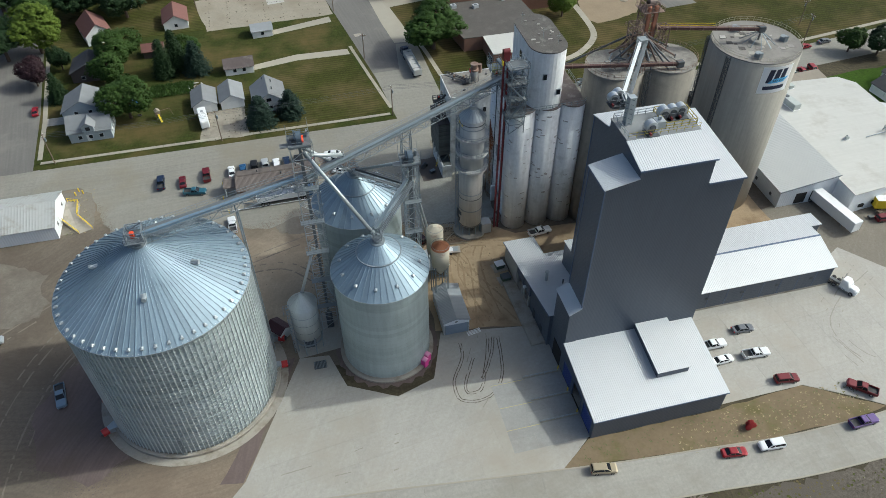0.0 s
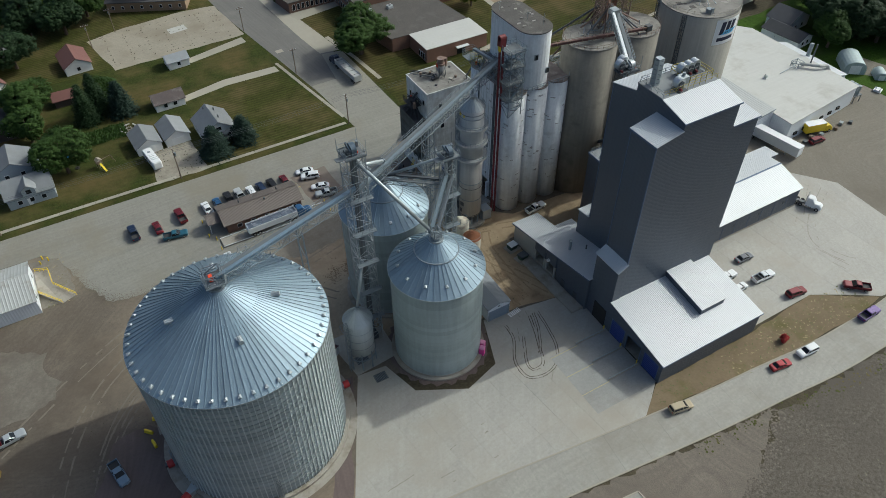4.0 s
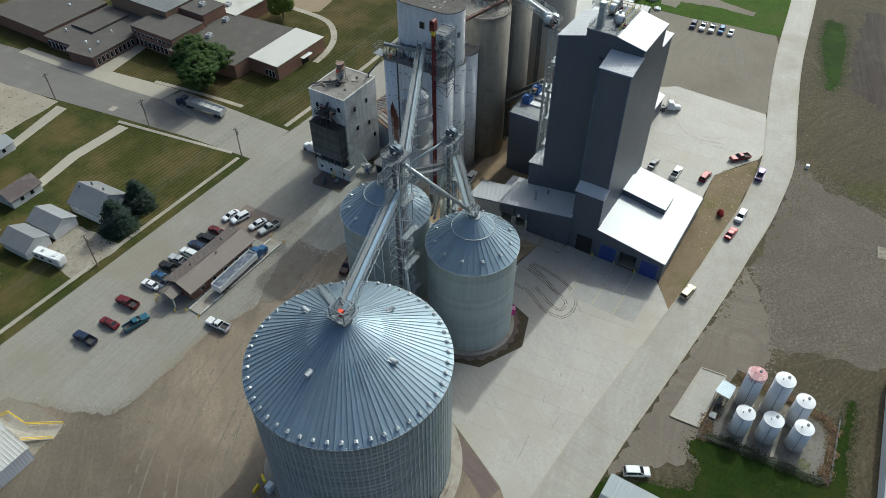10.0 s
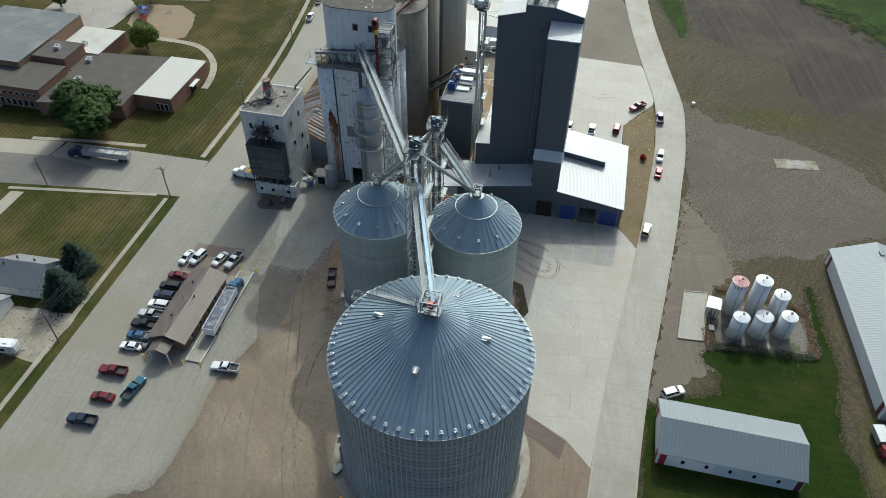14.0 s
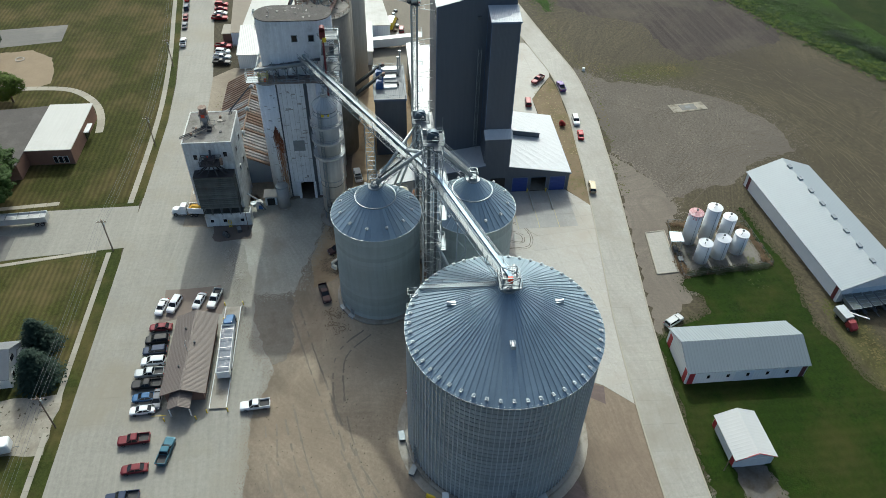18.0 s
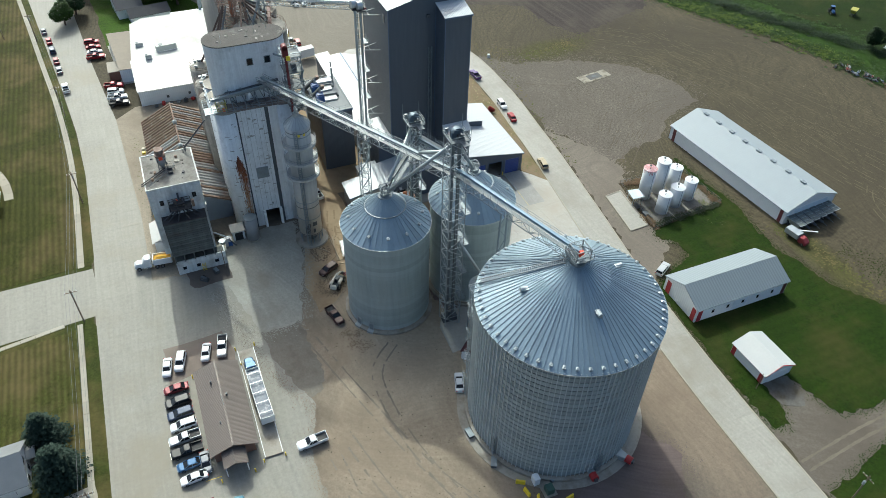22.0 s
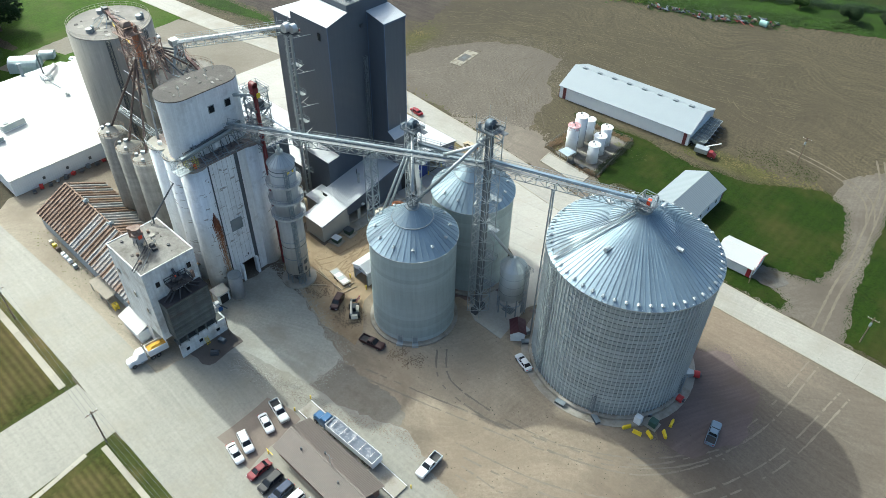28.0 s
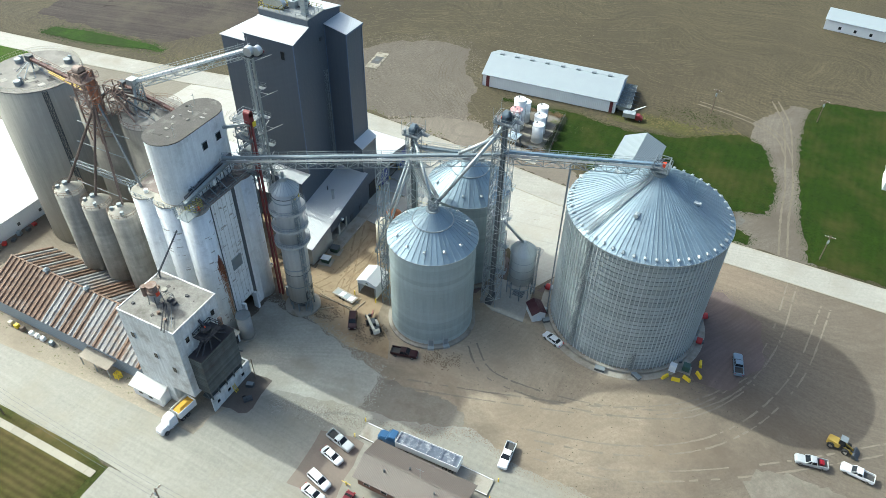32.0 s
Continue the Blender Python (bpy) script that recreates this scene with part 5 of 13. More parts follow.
for k in range(20):
    q = math.pi * k / 10
    part("roof_seam", Geo().beam((37.3 + 2.95 * math.cos(q), 125.2 + 2.95 * math.sin(q), 33.42), (37.3 + 0.5 * math.cos(q), 125.2 + 0.5 * math.sin(q), 35.62), 0.06, 0.07), STEEL, dry)
part("peak_collar", Geo().cyl(37.3, 125.2, 0.75, 35.3, 36.1, 20).cyl(37.3, 125.2, 0.3, 36.1, 37.4, 14), GALV, dry)
for z in (20.0, 24.2, 28.4):
    part("plenum_ring", Geo().ring(37.3, 125.2, 2.74, 3.75, z, z + 0.5, 40), PALE_STEEL, dry, "bright steel plenum ring")
    g = Geo()
    for zz in (0.95, 1.45):
        g.ring(37.3, 125.2, 3.68, 3.73, z + zz, z + zz + 0.06, 40)
    for k in range(20):
        a = math.pi * k / 10
        g.beam((37.3 + 3.70 * math.cos(a), 125.2 + 3.70 * math.sin(a), z + 0.5), (37.3 + 3.70 * math.cos(a), 125.2 + 3.70 * math.sin(a), z + 1.5), 0.05)
    part("guard_rail", g, STEEL, dry)
for z in (3.2, 11.5, 32.2):
    part("band", Geo().ring(37.3, 125.2, 2.70, 2.80, z, z + 0.14, 40), STEEL_DARK, dry, "dark joint band")
for q, z in ((200, 6.6), (188, 6.6), (165, 6.4), (188, 4.6)):
    q = math.radians(q)
    c, o, u = Vector((37.3 + 2.74 * math.cos(q), 125.2 + 2.74 * math.sin(q), z)), Vector((math.cos(q), math.sin(q), 0)), Vector((-math.sin(q), math.cos(q), 0))
    part("louvre", Geo().hexa([tuple(c + u * s_ * 0.28 + o * d_ - Vector((0, 0, 0.55))) for s_, d_ in ((-1, 0), (-1, 0.06), (1, 0.06), (1, 0))][::-1], [tuple(c + u * s_ * 0.28 + o * d_ + Vector((0, 0, 0.55))) for s_, d_ in ((-1, 0), (-1, 0.06), (1, 0.06), (1, 0))][::-1]), STEEL_DARK, dry, "dark louvre")
part("boot", Geo().cyl(37.3, 125.2, 1.1, 0.5, 3.0, 20, 2.5), STEEL_DARK, dry, "dark discharge cone")
part("patch_plate", Geo().box(34.42, 125.8, 4.2, 34.6, 126.9, 6.4), STEEL_DARK, dry, "dark service door")

# grey concrete silos
RUSTED_RAIL = mat("rusty_rail", (0.24, 0.17, 0.13), 0.8, 0.2, 0.3)
for x, z in ((83.2, 26.4), (75.6, 25.8), (68.0, 26.2)):
    s = thing("small_silo", "dark grey concrete silo with a capped top", "silo", x, 139.8, group="small silos in a row")
    part("shell", Geo().cyl(x, 139.8, 3.0, 0, z, 36), CONC_DARK, s, smooth=True)
    part("dome", Geo().cyl(x, 139.8, 3.0, z, z + 1.5, 36, 0.6), CONC_SILO, s)
    part("hatch", Geo().cyl(x + 0.3, 140, 0.5, z + 1.2, z + 2.1, 16), STEEL, s)
    part("cap_vent", Geo().cyl(x - 1.4, 141.2, 0.38, z + 0.5, z + 1.35, 14), STEEL, s, "small grey vent")
    part("cap_vent", Geo().cyl(x + 1.6, 141.0, 0.38, z + 0.5, z + 1.35, 14), STEEL, s, "small grey vent")
    g = Geo()
    for zz in (0.55, 1.1):
        g.ring(x, 139.8, 2.92, 2.97, z + zz, z + zz + 0.06, 32)
    for k in range(12):
        a = math.pi * k / 6
        g.beam((x + 2.94 * math.cos(a), 139.8 + 2.94 * math.sin(a), z), (x + 2.94 * math.cos(a), 139.8 + 2.94 * math.sin(a), z + 1.15), 0.06)
    part("guard_rail", g, RUSTED_RAIL, s)
CONC_TWIN = mat("brown_grey_silo_concrete", (0.24, 0.22, 0.185), 0.88, 0, 0.22, 0.2, 1.4, 0.03, dirt=(0.16, 0.145, 0.12), dirt_amount=0.4, dirt_scale=0.2, streaks=(("down", 0.8, 10.0, 0.2),))
twin = thing("silo_block", "pair of joined round grey concrete silos", "silo", 75.0, 125.3)
TWINS = ((68.9, 125.4, 6.35), (81.1, 125.2, 6.35))
TWIN_ROOF = mat("stained_concrete_roof", (0.255, 0.24, 0.215), 0.92, 0, 0.3, 0.3, 2.5, 0.02, dirt=(0.135, 0.12, 0.105), dirt_amount=0.5, dirt_scale=0.25, grit=0.5, grit_scale=0.9)
for k, (x, y, r) in enumerate(TWINS):
    part("shell", Geo().cyl(x, y, r, 0, 41.0, 64), CONC_TWIN, twin, smooth=True)
    part("roof", Geo().cyl(x, y, r + 0.08, 41.0, 41.24 - 0.006 * k, 64), TWIN_ROOF, twin)
part("core", Geo().box(72.6, 121.9, 0, 77.4, 128.7, 40.98), CONC_TWIN, twin)
part("core_roof", Geo().box(72.4, 121.6, 41.0, 77.6, 129.0, 41.22), TWIN_ROOF, twin)
big = thing("round_silo", "huge round grey concrete silo with a railed roof", "silo", 102.4, 125.3)
part("shell", Geo().cyl(102.4, 125.3, 9.8, 0, 42.0, 80), CONC_SILO, big, smooth=True)
part("roof", Geo().cyl(102.4, 125.3, 9.7, 42.0, 42.2, 64), mat("weathered_silo_roof", (0.24, 0.225, 0.205), 0.95, 0, 0.3, 0.25, 2.5, 0.02, dirt=(0.15, 0.14, 0.125), dirt_amount=0.4, dirt_scale=0.2), big)

# old mill with the dark loading shed
old = thing("old_mill", "old white concrete mill house with a tarred flat roof", "mill", 45, 153)
DIRTY_WHITE = mat("stained_white_concrete", (0.66, 0.675, 0.665), 0.8, 0, 0.2, 0.3, 1.5, 0.02, dirt=(0.42, 0.41, 0.385), dirt_amount=0.5, dirt_scale=0.3, grit=0.22, grit_scale=1.0, streaks=(("down", 0.5, 6.0, 0.28),))
part("wall", Geo().box(38.2, 147.8, 5.0, 51.5, 159.0, 23.4).box(43.6, 147.8, 0, 51.5, 159.0, 5.0).box(38.2, 147.8, 0, 43.6, 148.4, 5.0), DIRTY_WHITE, old)
part("parapet", Geo().box(38.1, 147.7, 23.4, 51.6, 147.95, 23.6).box(38.1, 158.85, 23.4, 51.6, 159.1, 23.6).box(38.1, 147.95, 23.4, 38.35, 158.85, 23.6).box(51.35, 147.95, 23.4, 51.6, 158.85, 23.6), DIRTY_WHITE, old)
part("roof", Geo().box(38.4, 148.0, 23.4, 51.3, 158.8, 23.5), mat("worn_flat_roof", (0.24, 0.23, 0.21), 0.95, 0, 0.5, 0.35, 3.0, 0.02, dirt=(0.14, 0.13, 0.115), dirt_amount=0.6, dirt_scale=0.35, grit=0.5, grit_scale=0.8), old, "worn grey flat roof")
for y, z in ((149.6, 20.2), (150.4, 12.0), (156.6, 19.6)):
    w = part("window", Geo().box(38.08, y - 0.55, z - 0.8, 38.3, y + 0.55, z + 0.8), DIRTY_WHITE, old)
    part("pane", Geo().box(38.03, y - 0.42, z - 0.65, 38.1, y + 0.42, z + 0.65), GLASS, w)
for x, z in ((49.5, 17.5), (45.0, 14.0), (41.0, 12.0)):
    w = part("window", Geo().box(x - 0.55, 158.9, z - 0.8, x + 0.55, 159.12, z + 0.8), DIRTY_WHITE, old)
    part("pane", Geo().box(x - 0.42, 159.1, z - 0.65, x + 0.42, 159.17, z + 0.65), GLASS, w)
for x, z in ((42.0, 19.0), (47.0, 19.0), (42.5, 13.0), (47.5, 12.0), (49.5, 7.0)):
    w = part("window", Geo().box(x - 0.55, 147.68, z - 0.8, x + 0.55, 147.9, z + 0.8), DIRTY_WHITE, old)
    part("pane", Geo().box(x - 0.42, 147.63, z - 0.65, x + 0.42, 147.7, z + 0.65), GLASS, w)
dk = thing("loading_shed", "dark slatted wooden shed overhanging the loading bay", "shed", 36.8, 153)
SLAT = mat("tarred_boards", (0.100, 0.110, 0.105), 0.85, spread=0.4, scale=0.6, fine=5.0, vary=0.25, dirt=(0.10, 0.070, 0.052), dirt_amount=0.15, dirt_scale=0.5, streaks=(("down", 1.2, 6.0, 0.3),))
part("frame", Geo().box(35.3, 148.4, 6.2, 38.15, 157.4, 15.6), mat("dark_board_core", (0.03, 0.03, 0.03), 0.9), dk)
for k in range(16):
    z = 6.2 + 0.59 * k
    part("slat", Geo().box(35.16, 148.25, z, 35.32, 157.55, z + 0.5), SLAT, dk)
    part("slat", Geo().box(35.32, 157.4, z, 38.15, 157.56, z + 0.5), SLAT, dk)
    part("slat", Geo().box(35.32, 148.24, z, 38.15, 148.4, z + 0.5), SLAT, dk)
part("roof", Geo().box(35.1, 148.2, 15.6, 38.18, 157.6, 15.8), mat("tarred_shed_roof", (0.050, 0.045, 0.046), 0.9, 0, 0.4, 0.8, 4.0), dk, "dark tarred roof")
for y in (148.5, 150.8, 153.0, 155.2, 157.2):
    part("post", Geo().beam((35.5, y, 3.9), (35.5, y, 6.2), 0.22), SLAT, dk)
    part("post", Geo().beam((36.2, y, 3.9), (37.8, y, 6.2), 0.18), SLAT, dk)
base = thing("loading_bay", "low white concrete bay wall under the dark shed", "building", 37, 152)
part("wall", wall_holes(Geo(), "x", 35.7, 0.3, 146.2, 157.4, 0, 3.9, [(148.0, 148.9, 1.2, 2.2), (152.2, 153.1, 1.2, 2.2), (155.4, 156.2, 1.2, 2.2)]).box(36.0, 146.2, 0, 38.2, 146.5, 3.9), DIRTY_WHITE, base)
part("deck", Geo().box(36.0, 146.5, 3.5, 38.15, 157.3, 3.8), SLAT, base)
for y in (148.0, 152.2, 155.4):
    part("pane", Geo().box(35.85, y, 1.2, 35.9, y + 0.9, 2.2), GLASS, base)
yl = thing("step_ladder", "yellow step ladder leaning on the white bay wall", "ladder", 35.3, 151.6)
for y in (151.2, 151.9):
    part("stile", Geo().beam((35.0, y, 0.05), (35.66, y, 2.0), 0.09), YELLOW, yl)
for k in range(5):
    part("rung", Geo().beam((35.06 + 0.13 * k, 151.2, 0.3 + 0.36 * k), (35.06 + 0.13 * k, 151.9, 0.3 + 0.36 * k), 0.07), YELLOW, yl)
sp = thing("distributor", "dark spout distributor with a railed stand above the loading shed", "spout", 36.8, 153, 15.8)
OILY = mat("oily_black_steel", (0.050, 0.050, 0.055), 0.6, 0.2, 0.4, 1.0, 6.0)
part("hub", Geo().cyl(36.9, 153, 0.6, 18.3, 20.0, 14, 1.0).cyl(36.9, 153, 0.25, 17.6, 18.3, 10, 0.6), OILY, sp, "black funnel hub")
for k in range(10):
    a = 2 * math.pi * (k + 0.5) / 10
    part("strut", Geo().tube((36.9 + 0.5 * math.cos(a), 153 + 0.6 * math.sin(a), 18.4), (36.7 + 1.35 * math.cos(a), 153 + 4.0 * math.sin(a), 15.85), 0.15, 8), OILY, sp, "black spout leg")
part("platform", Geo().prism(rect(36.6, 153.0, 1.4, 2.3), 18.8, 18.9), OILY, sp)
part("guard_rail", railing(Geo(), rect(36.6, 153.0, 1.4, 2.3), 18.9, 1.2, 0.09), OILY, sp)
part("motor", Geo().box(36.2, 153.6, 19.9, 37.0, 154.3, 20.6).tube((36.4, 152.2, 19.6), (37.4, 152.2, 20.4), 0.3, 10), OILY, sp)
part("warning_light", Geo().cyl(36.5, 153.4, 0.14, 20.6, 20.95, 10), ORANGE, sp, "small red lamp")
part("spout", Geo().beam((36.9, 153, 20.0), (38.2, 153.0, 21.4), 0.4), OILY, sp)
part("chute_box", Geo().box(35.5, 150.0, 18.9, 36.1, 150.6, 20.6), RUSTED_RAIL, sp, "rusty chute box")
cy = thing("cyclone", "rusty dust cyclone on the mill roof", "cyclone", 46.0, 154.5, 23.5)
RUSTY_DRUM = mat("rusty_drum_steel", (0.20, 0.13, 0.10), 0.8, 0, 0.5, 0.8, 4.0, dirt=(0.34, 0.30, 0.27), dirt_amount=0.4, dirt_scale=0.6)
part("drum", Geo().cyl(46.0, 154.5, 1.05, 25.0, 26.4, 24).cyl(46.0, 154.5, 0.35, 23.5, 25.0, 20, 1.05), mat("dull_cyclone_steel", (0.33, 0.33, 0.33), 0.6, 0.2, 0.3), cy, "dull grey lower drum")
part("rusty_band", Geo().cyl(46.0, 154.5, 1.12, 26.4, 26.9, 24).cyl(46.0, 154.5, 0.85, 26.9, 28.0, 20).cyl(46.0, 154.5, 1.0, 28.0, 28.25, 20), RUSTY_DRUM, cy, "rust-brown upper drum")
part("orange_panel", Geo().box(44.82, 154.1, 26.0, 44.95, 154.9, 26.8), ORANGE, cy, "faded orange panel")
part("side_drum", Geo().cyl(47.6, 155.0, 0.55, 25.4, 27.6, 16).tube((46.9, 154.8, 26.8), (47.5, 155.0, 26.8), 0.4, 10), RUSTY_DRUM, cy)
for k in range(4):
    q = math.pi * (k + 0.5) / 2
    part("leg", Geo().beam((46.0 + 1.3 * math.cos(q), 154.5 + 1.3 * math.sin(q), 23.5), (46.0 + 1.1 * math.cos(q), 154.5 + 1.1 * math.sin(q), 26.0), 0.12), STEEL_DARK, cy)
part("guard_rail", railing(Geo(), rect(44.9, 153.4, 0.9, 1.2), 23.6, 1.1, 0.06), STEEL_DARK, cy)
part("blower", Geo().tube((43.4, 153.2, 24.1), (44.2, 153.2, 24.1), 0.55, 14).box(42.6, 152.8, 23.5, 43.4, 153.7, 24.1), OILY, cy, "black blower")
for d in (0.0, 0.7):
    part("pipe", Geo().tube((44.6 - d, 154.2, 24.0), (40.2 - d, 159.6, 23.95), 0.12), OILY, cy, "black pipe over the roof edge")
for x, y, r in ((42.4, 150.6, 0.35), (49.8, 156.6, 0.3), (47.2, 151.4, 0.55), (41.0, 156.2, 0.25)):
    part("roof_curb", Geo().cyl(x, y, r, 23.45, 23.75, 14), CONC_SILO if r > 0.5 else OILY, old, "round roof curb")
lh = thing("lean_to", "small white lean-to hut beside the mill", "shed", 49.3, 159.9)
part("wall", Geo().box(45.6, 159.02, 0, 53.0, 161.3, 3.0), WHITE_SIDING, lh)
part("roof", Geo().slab([(45.3, 158.9, 4.2), (45.3, 161.8, 3.1), (53.4, 161.8, 3.1), (53.4, 158.9, 4.2)][::-1], 0.14), mat("worn_white_roof", (0.50, 0.50, 0.48), 0.7, 0, 0.12, 0.3, 3.0), lh)
part("window", Geo().box(48, 161.28, 1.2, 48.9, 161.36, 2.1).box(50.6, 161.28, 1.2, 51.5, 161.36, 2.1), GLASS, lh)
tk = thing("storage_tank", "weathered steel tank beside the elevator door", "tank", 42.6, 138.6)
part("shell", Geo().cyl(42.6, 138.6, 1.55, 0.3, 6.6, 24), mat("weathered_tank", (0.34, 0.35, 0.36), 0.7, 0.3, 0.3), tk, smooth=True)
part("lid", Geo().cyl(42.6, 138.6, 1.6, 6.6, 6.75, 24), STEEL, tk)
part("plinth", Geo().cyl(42.6, 138.6, 1.9, 0, 0.3, 24), CONC, tk)
pd = thing("pit_shed", "low grey receiving shed with a flat pale roof", "shed", 44.4, 141.8)
part("wall", Geo().box(43.0, 140.5, 0, 43.15, 143.4, 2.9).box(43.15, 140.5, 0, 45.6, 140.65, 2.9).box(43.15, 143.25, 0, 45.6, 143.4, 2.9), DIRTY_WHITE, pd)
part("canopy", Geo().slab([(42.7, 140.3, 3.0), (45.7, 140.3, 3.3), (45.7, 143.7, 3.3), (42.7, 143.7, 3.0)], 0.14), mat("dull_pale_roof", (0.42, 0.41, 0.37), 0.8, spread=0.3), pd)
# opening drawn as a near-black sheet on the wall, shade in its colour
part("opening", Geo().box(42.94, 141.0, 0.1, 43.02, 142.9, 2.4), DARKNESS, pd)
mc = thing("grain_cleaner", "old white and blue grain cleaner with pipes", "machine", 41.7, 144.6)
part("body", Geo().box(40.9, 143.9, 0.6, 42.5, 145.6, 2.4).box(41.2, 144.2, 2.4, 42.2, 145.2, 2.9), mat("chipped_white_paint", (0.55, 0.56, 0.56), 0.7, 0, 0.35, 0.8, 4.0, dirt=(0.22, 0.16, 0.12), dirt_amount=0.35, dirt_scale=0.9), mc, "chipped white casing")
part("side_panel", Geo().box(40.8, 143.95, 0.7, 40.9, 144.9, 1.9), BLUE, mc, "faded blue panel")
part("hopper", Geo().cyl(41.7, 146.2, 0.3, 1.0, 2.2, 12, 0.85), STEEL, mc)
for dx in (-0.7, 0.7):
    for dy in (-0.7, 0.7):
        part("leg", Geo().beam((41.7 + dx, 144.75 + dy, 0), (41.7 + dx, 144.75 + dy, 0.7), 0.12), STEEL_DARK, mc)
part("pipe", Geo().tube((42.0, 145.0, 2.9), (42.6, 147.6, 4.6), 0.18, 10), GALV, mc)
part("pipe", Geo().tube((41.1, 144.4, 2.4), (40.2, 143.2, 1.0), 0.16, 10), STEEL_DARK, mc)
cr = thing("scrap_crates", "pale crates and boards stacked beside the mill", "crates", 45.4, 146.2)
for x, y, w, h in ((44.6, 145.4, 0.8, 1.1), (46.0, 146.4, 0.7, 0.8), (45.2, 147.0, 0.55, 0.6)):
    part("crate", Geo().box(x - w, y - w * 0.7, 0.0, x + w, y + w * 0.7, h).box(x - w - 0.04, y - w * 0.7 - 0.04, h - 0.12, x + w + 0.04, y + w * 0.7 + 0.04, h), mat("pale_crate_board", (0.40, 0.35, 0.27), 0.85, vary=0.2), cr)

# rusty shed
rs = thing("rusty_shed", "long metal shed with a rust-streaked ribbed roof", "shed", 76, 151)
part("wall", Geo().gable(53, 141.5, 97.5, 158.3, 0, 5.0, 9.3, "x"), mat("blue_grey_siding", (0.26, 0.30, 0.34), 0.6, spread=0.2, ribs=("x", 0.5), rib_depth=0.03), rs)
rnd = random.Random(12)
WIDTH = 45.4 / 34
strip = Geo().add([(0, 0, 0), (0.58, 0, 0), (0.68, 0, 0.26), (1.08, 0, 0.26), (1.18, 0, 0), (WIDTH, 0, 0), (0, 1, 0), (0.58, 1, 0), (0.68, 1, 0.26), (1.08, 1, 0.26), (1.18, 1, 0), (WIDTH, 1, 0)],
                  [(i, i + 1, i + 7, i + 6) for i in range(5)] + [(0, 5, 4, 3, 2, 1), (6, 7, 8, 9, 10, 11)]).mesh("roof_sheet")
run, drop = 8.9, 4.5
for k in range(34):
    m_ = RUSTY_RED if k > 20 or (k * 7) % 9 < 2 or 14 < k < 17 else RUSTY
    for s in (1, -1):
        if s < 0 and rnd.random() < 0.2:
            m_ = RUSTY_RED if m_ is RUSTY else RUSTY
        x = 52.5 + WIDTH * k + (0 if s > 0 else WIDTH)
        a_ = math.degrees(math.atan2(drop, run))
        part("roof_sheet", strip, m_, rs, world=False, at=rs.matrix_basis.inverted() @ pose(x, 149.9, 9.42, -a_, 0, 0 if s > 0 else 180) @ Matrix.Diagonal((1, math.hypot(run, drop), 1, 1)))
part("ridge_cap", Geo().beam((52.5, 149.9, 9.6), (97.9, 149.9, 9.6), 0.34, 0.10), RUSTY_RED, rs)
# scale office
off = thing("scale_office", "long low scale office with a brown metal roof", "office", -7.4, 154)
part("wall", Geo().gable(-17, 150.4, 2.4, 157.8, 0, 3.2, 4.6, "x"), BRICK, off)
part("roof_sheet", Geo().slab([(-17.8, 149.7, 3.15), (3.0, 149.7, 3.15), (3.0, 154.1, 4.85), (-17.8, 154.1, 4.85)], 0.14), BROWN_ROOF, off)
part("roof_sheet", Geo().slab([(-17.8, 154.1, 4.85), (3.0, 154.1, 4.85), (3.0, 158.5, 3.15), (-17.8, 158.5, 3.15)], 0.14), BROWN_ROOF, off)


def pole_shed(name, label, cx, cy, length, width, eave, ridge, yaw, roof, wall):
    th = thing(name, label, "shed", cx, cy, 0, yaw)
    L, W = length / 2, width / 2
    part("wall", Geo().gable(-L, -W, L, W, 0, eave, ridge, "x"), wall, th, world=False)
    k = (ridge - eave) / W
    for s in (-1, 1):
        o = W + 0.35
        top = [(-L - 0.3, 0, ridge + 0.12), (L + 0.3, 0, ridge + 0.12), (L + 0.3, s * o, eave - 0.35 * k + 0.12), (-L - 0.3, s * o, eave - 0.35 * k + 0.12)]
        part("roof_sheet", Geo().slab(top if s > 0 else top[::-1], 0.1), roof, th, world=False)
    return th


SHED_ROOF = mat("pale_shed_roof", (0.285, 0.325, 0.355), 0.55, 0.0, 0.08, 0.3, 3.0, ribs=("x", 0.7), rib_depth=0.012)
SHED_ROOF_Y = mat("grey_shed_roof", (0.19, 0.225, 0.25), 0.55, 0.0, 0.10, 0.3, 3.0, ribs=("y", 0.7), rib_depth=0.04)
SHED_WHITE = mat("white_shed_roof", (0.46, 0.47, 0.47), 0.5, 0.0, 0.08, 0.3, 3.0, ribs=("x", 0.7), rib_depth=0.010)
shed_long = pole_shed("machine_shed", "long white machine shed with small vents along the ridge", 21.5, 3.5, 44.5, 18.0, 4.2, 7.6, 4.8, SHED_ROOF, WHITE_WALL)
shed_mid = pole_shed("pole_barn", "white pole barn with a grey ribbed roof and red corner doors", -15.3, 40.6, 25.6, 11.6, 4.0, 6.6, 90, SHED_ROOF_Y, WHITE_WALL)
shed_small = pole_shed("pole_barn", "small white pole barn with red trim", -35.5, 47.2, 9.4, 7.6, 2.9, 4.5, 2, SHED_WHITE, WHITE_WALL)
shed_west = pole_shed("pole_barn", "low pale grey shed with a worn metal roof", -72, 153.2, 22, 13.6, 4.0, 6.4, 0, mat("old_shed_roof", (0.46, 0.47, 0.45), 0.6, 0.2, 0.15, 0.2, 2.0, ribs=("x", 0.7), rib_depth=0.04, dirt=(0.33, 0.30, 0.25), dirt_amount=0.4, dirt_scale=0.3), WHITE_WALL)

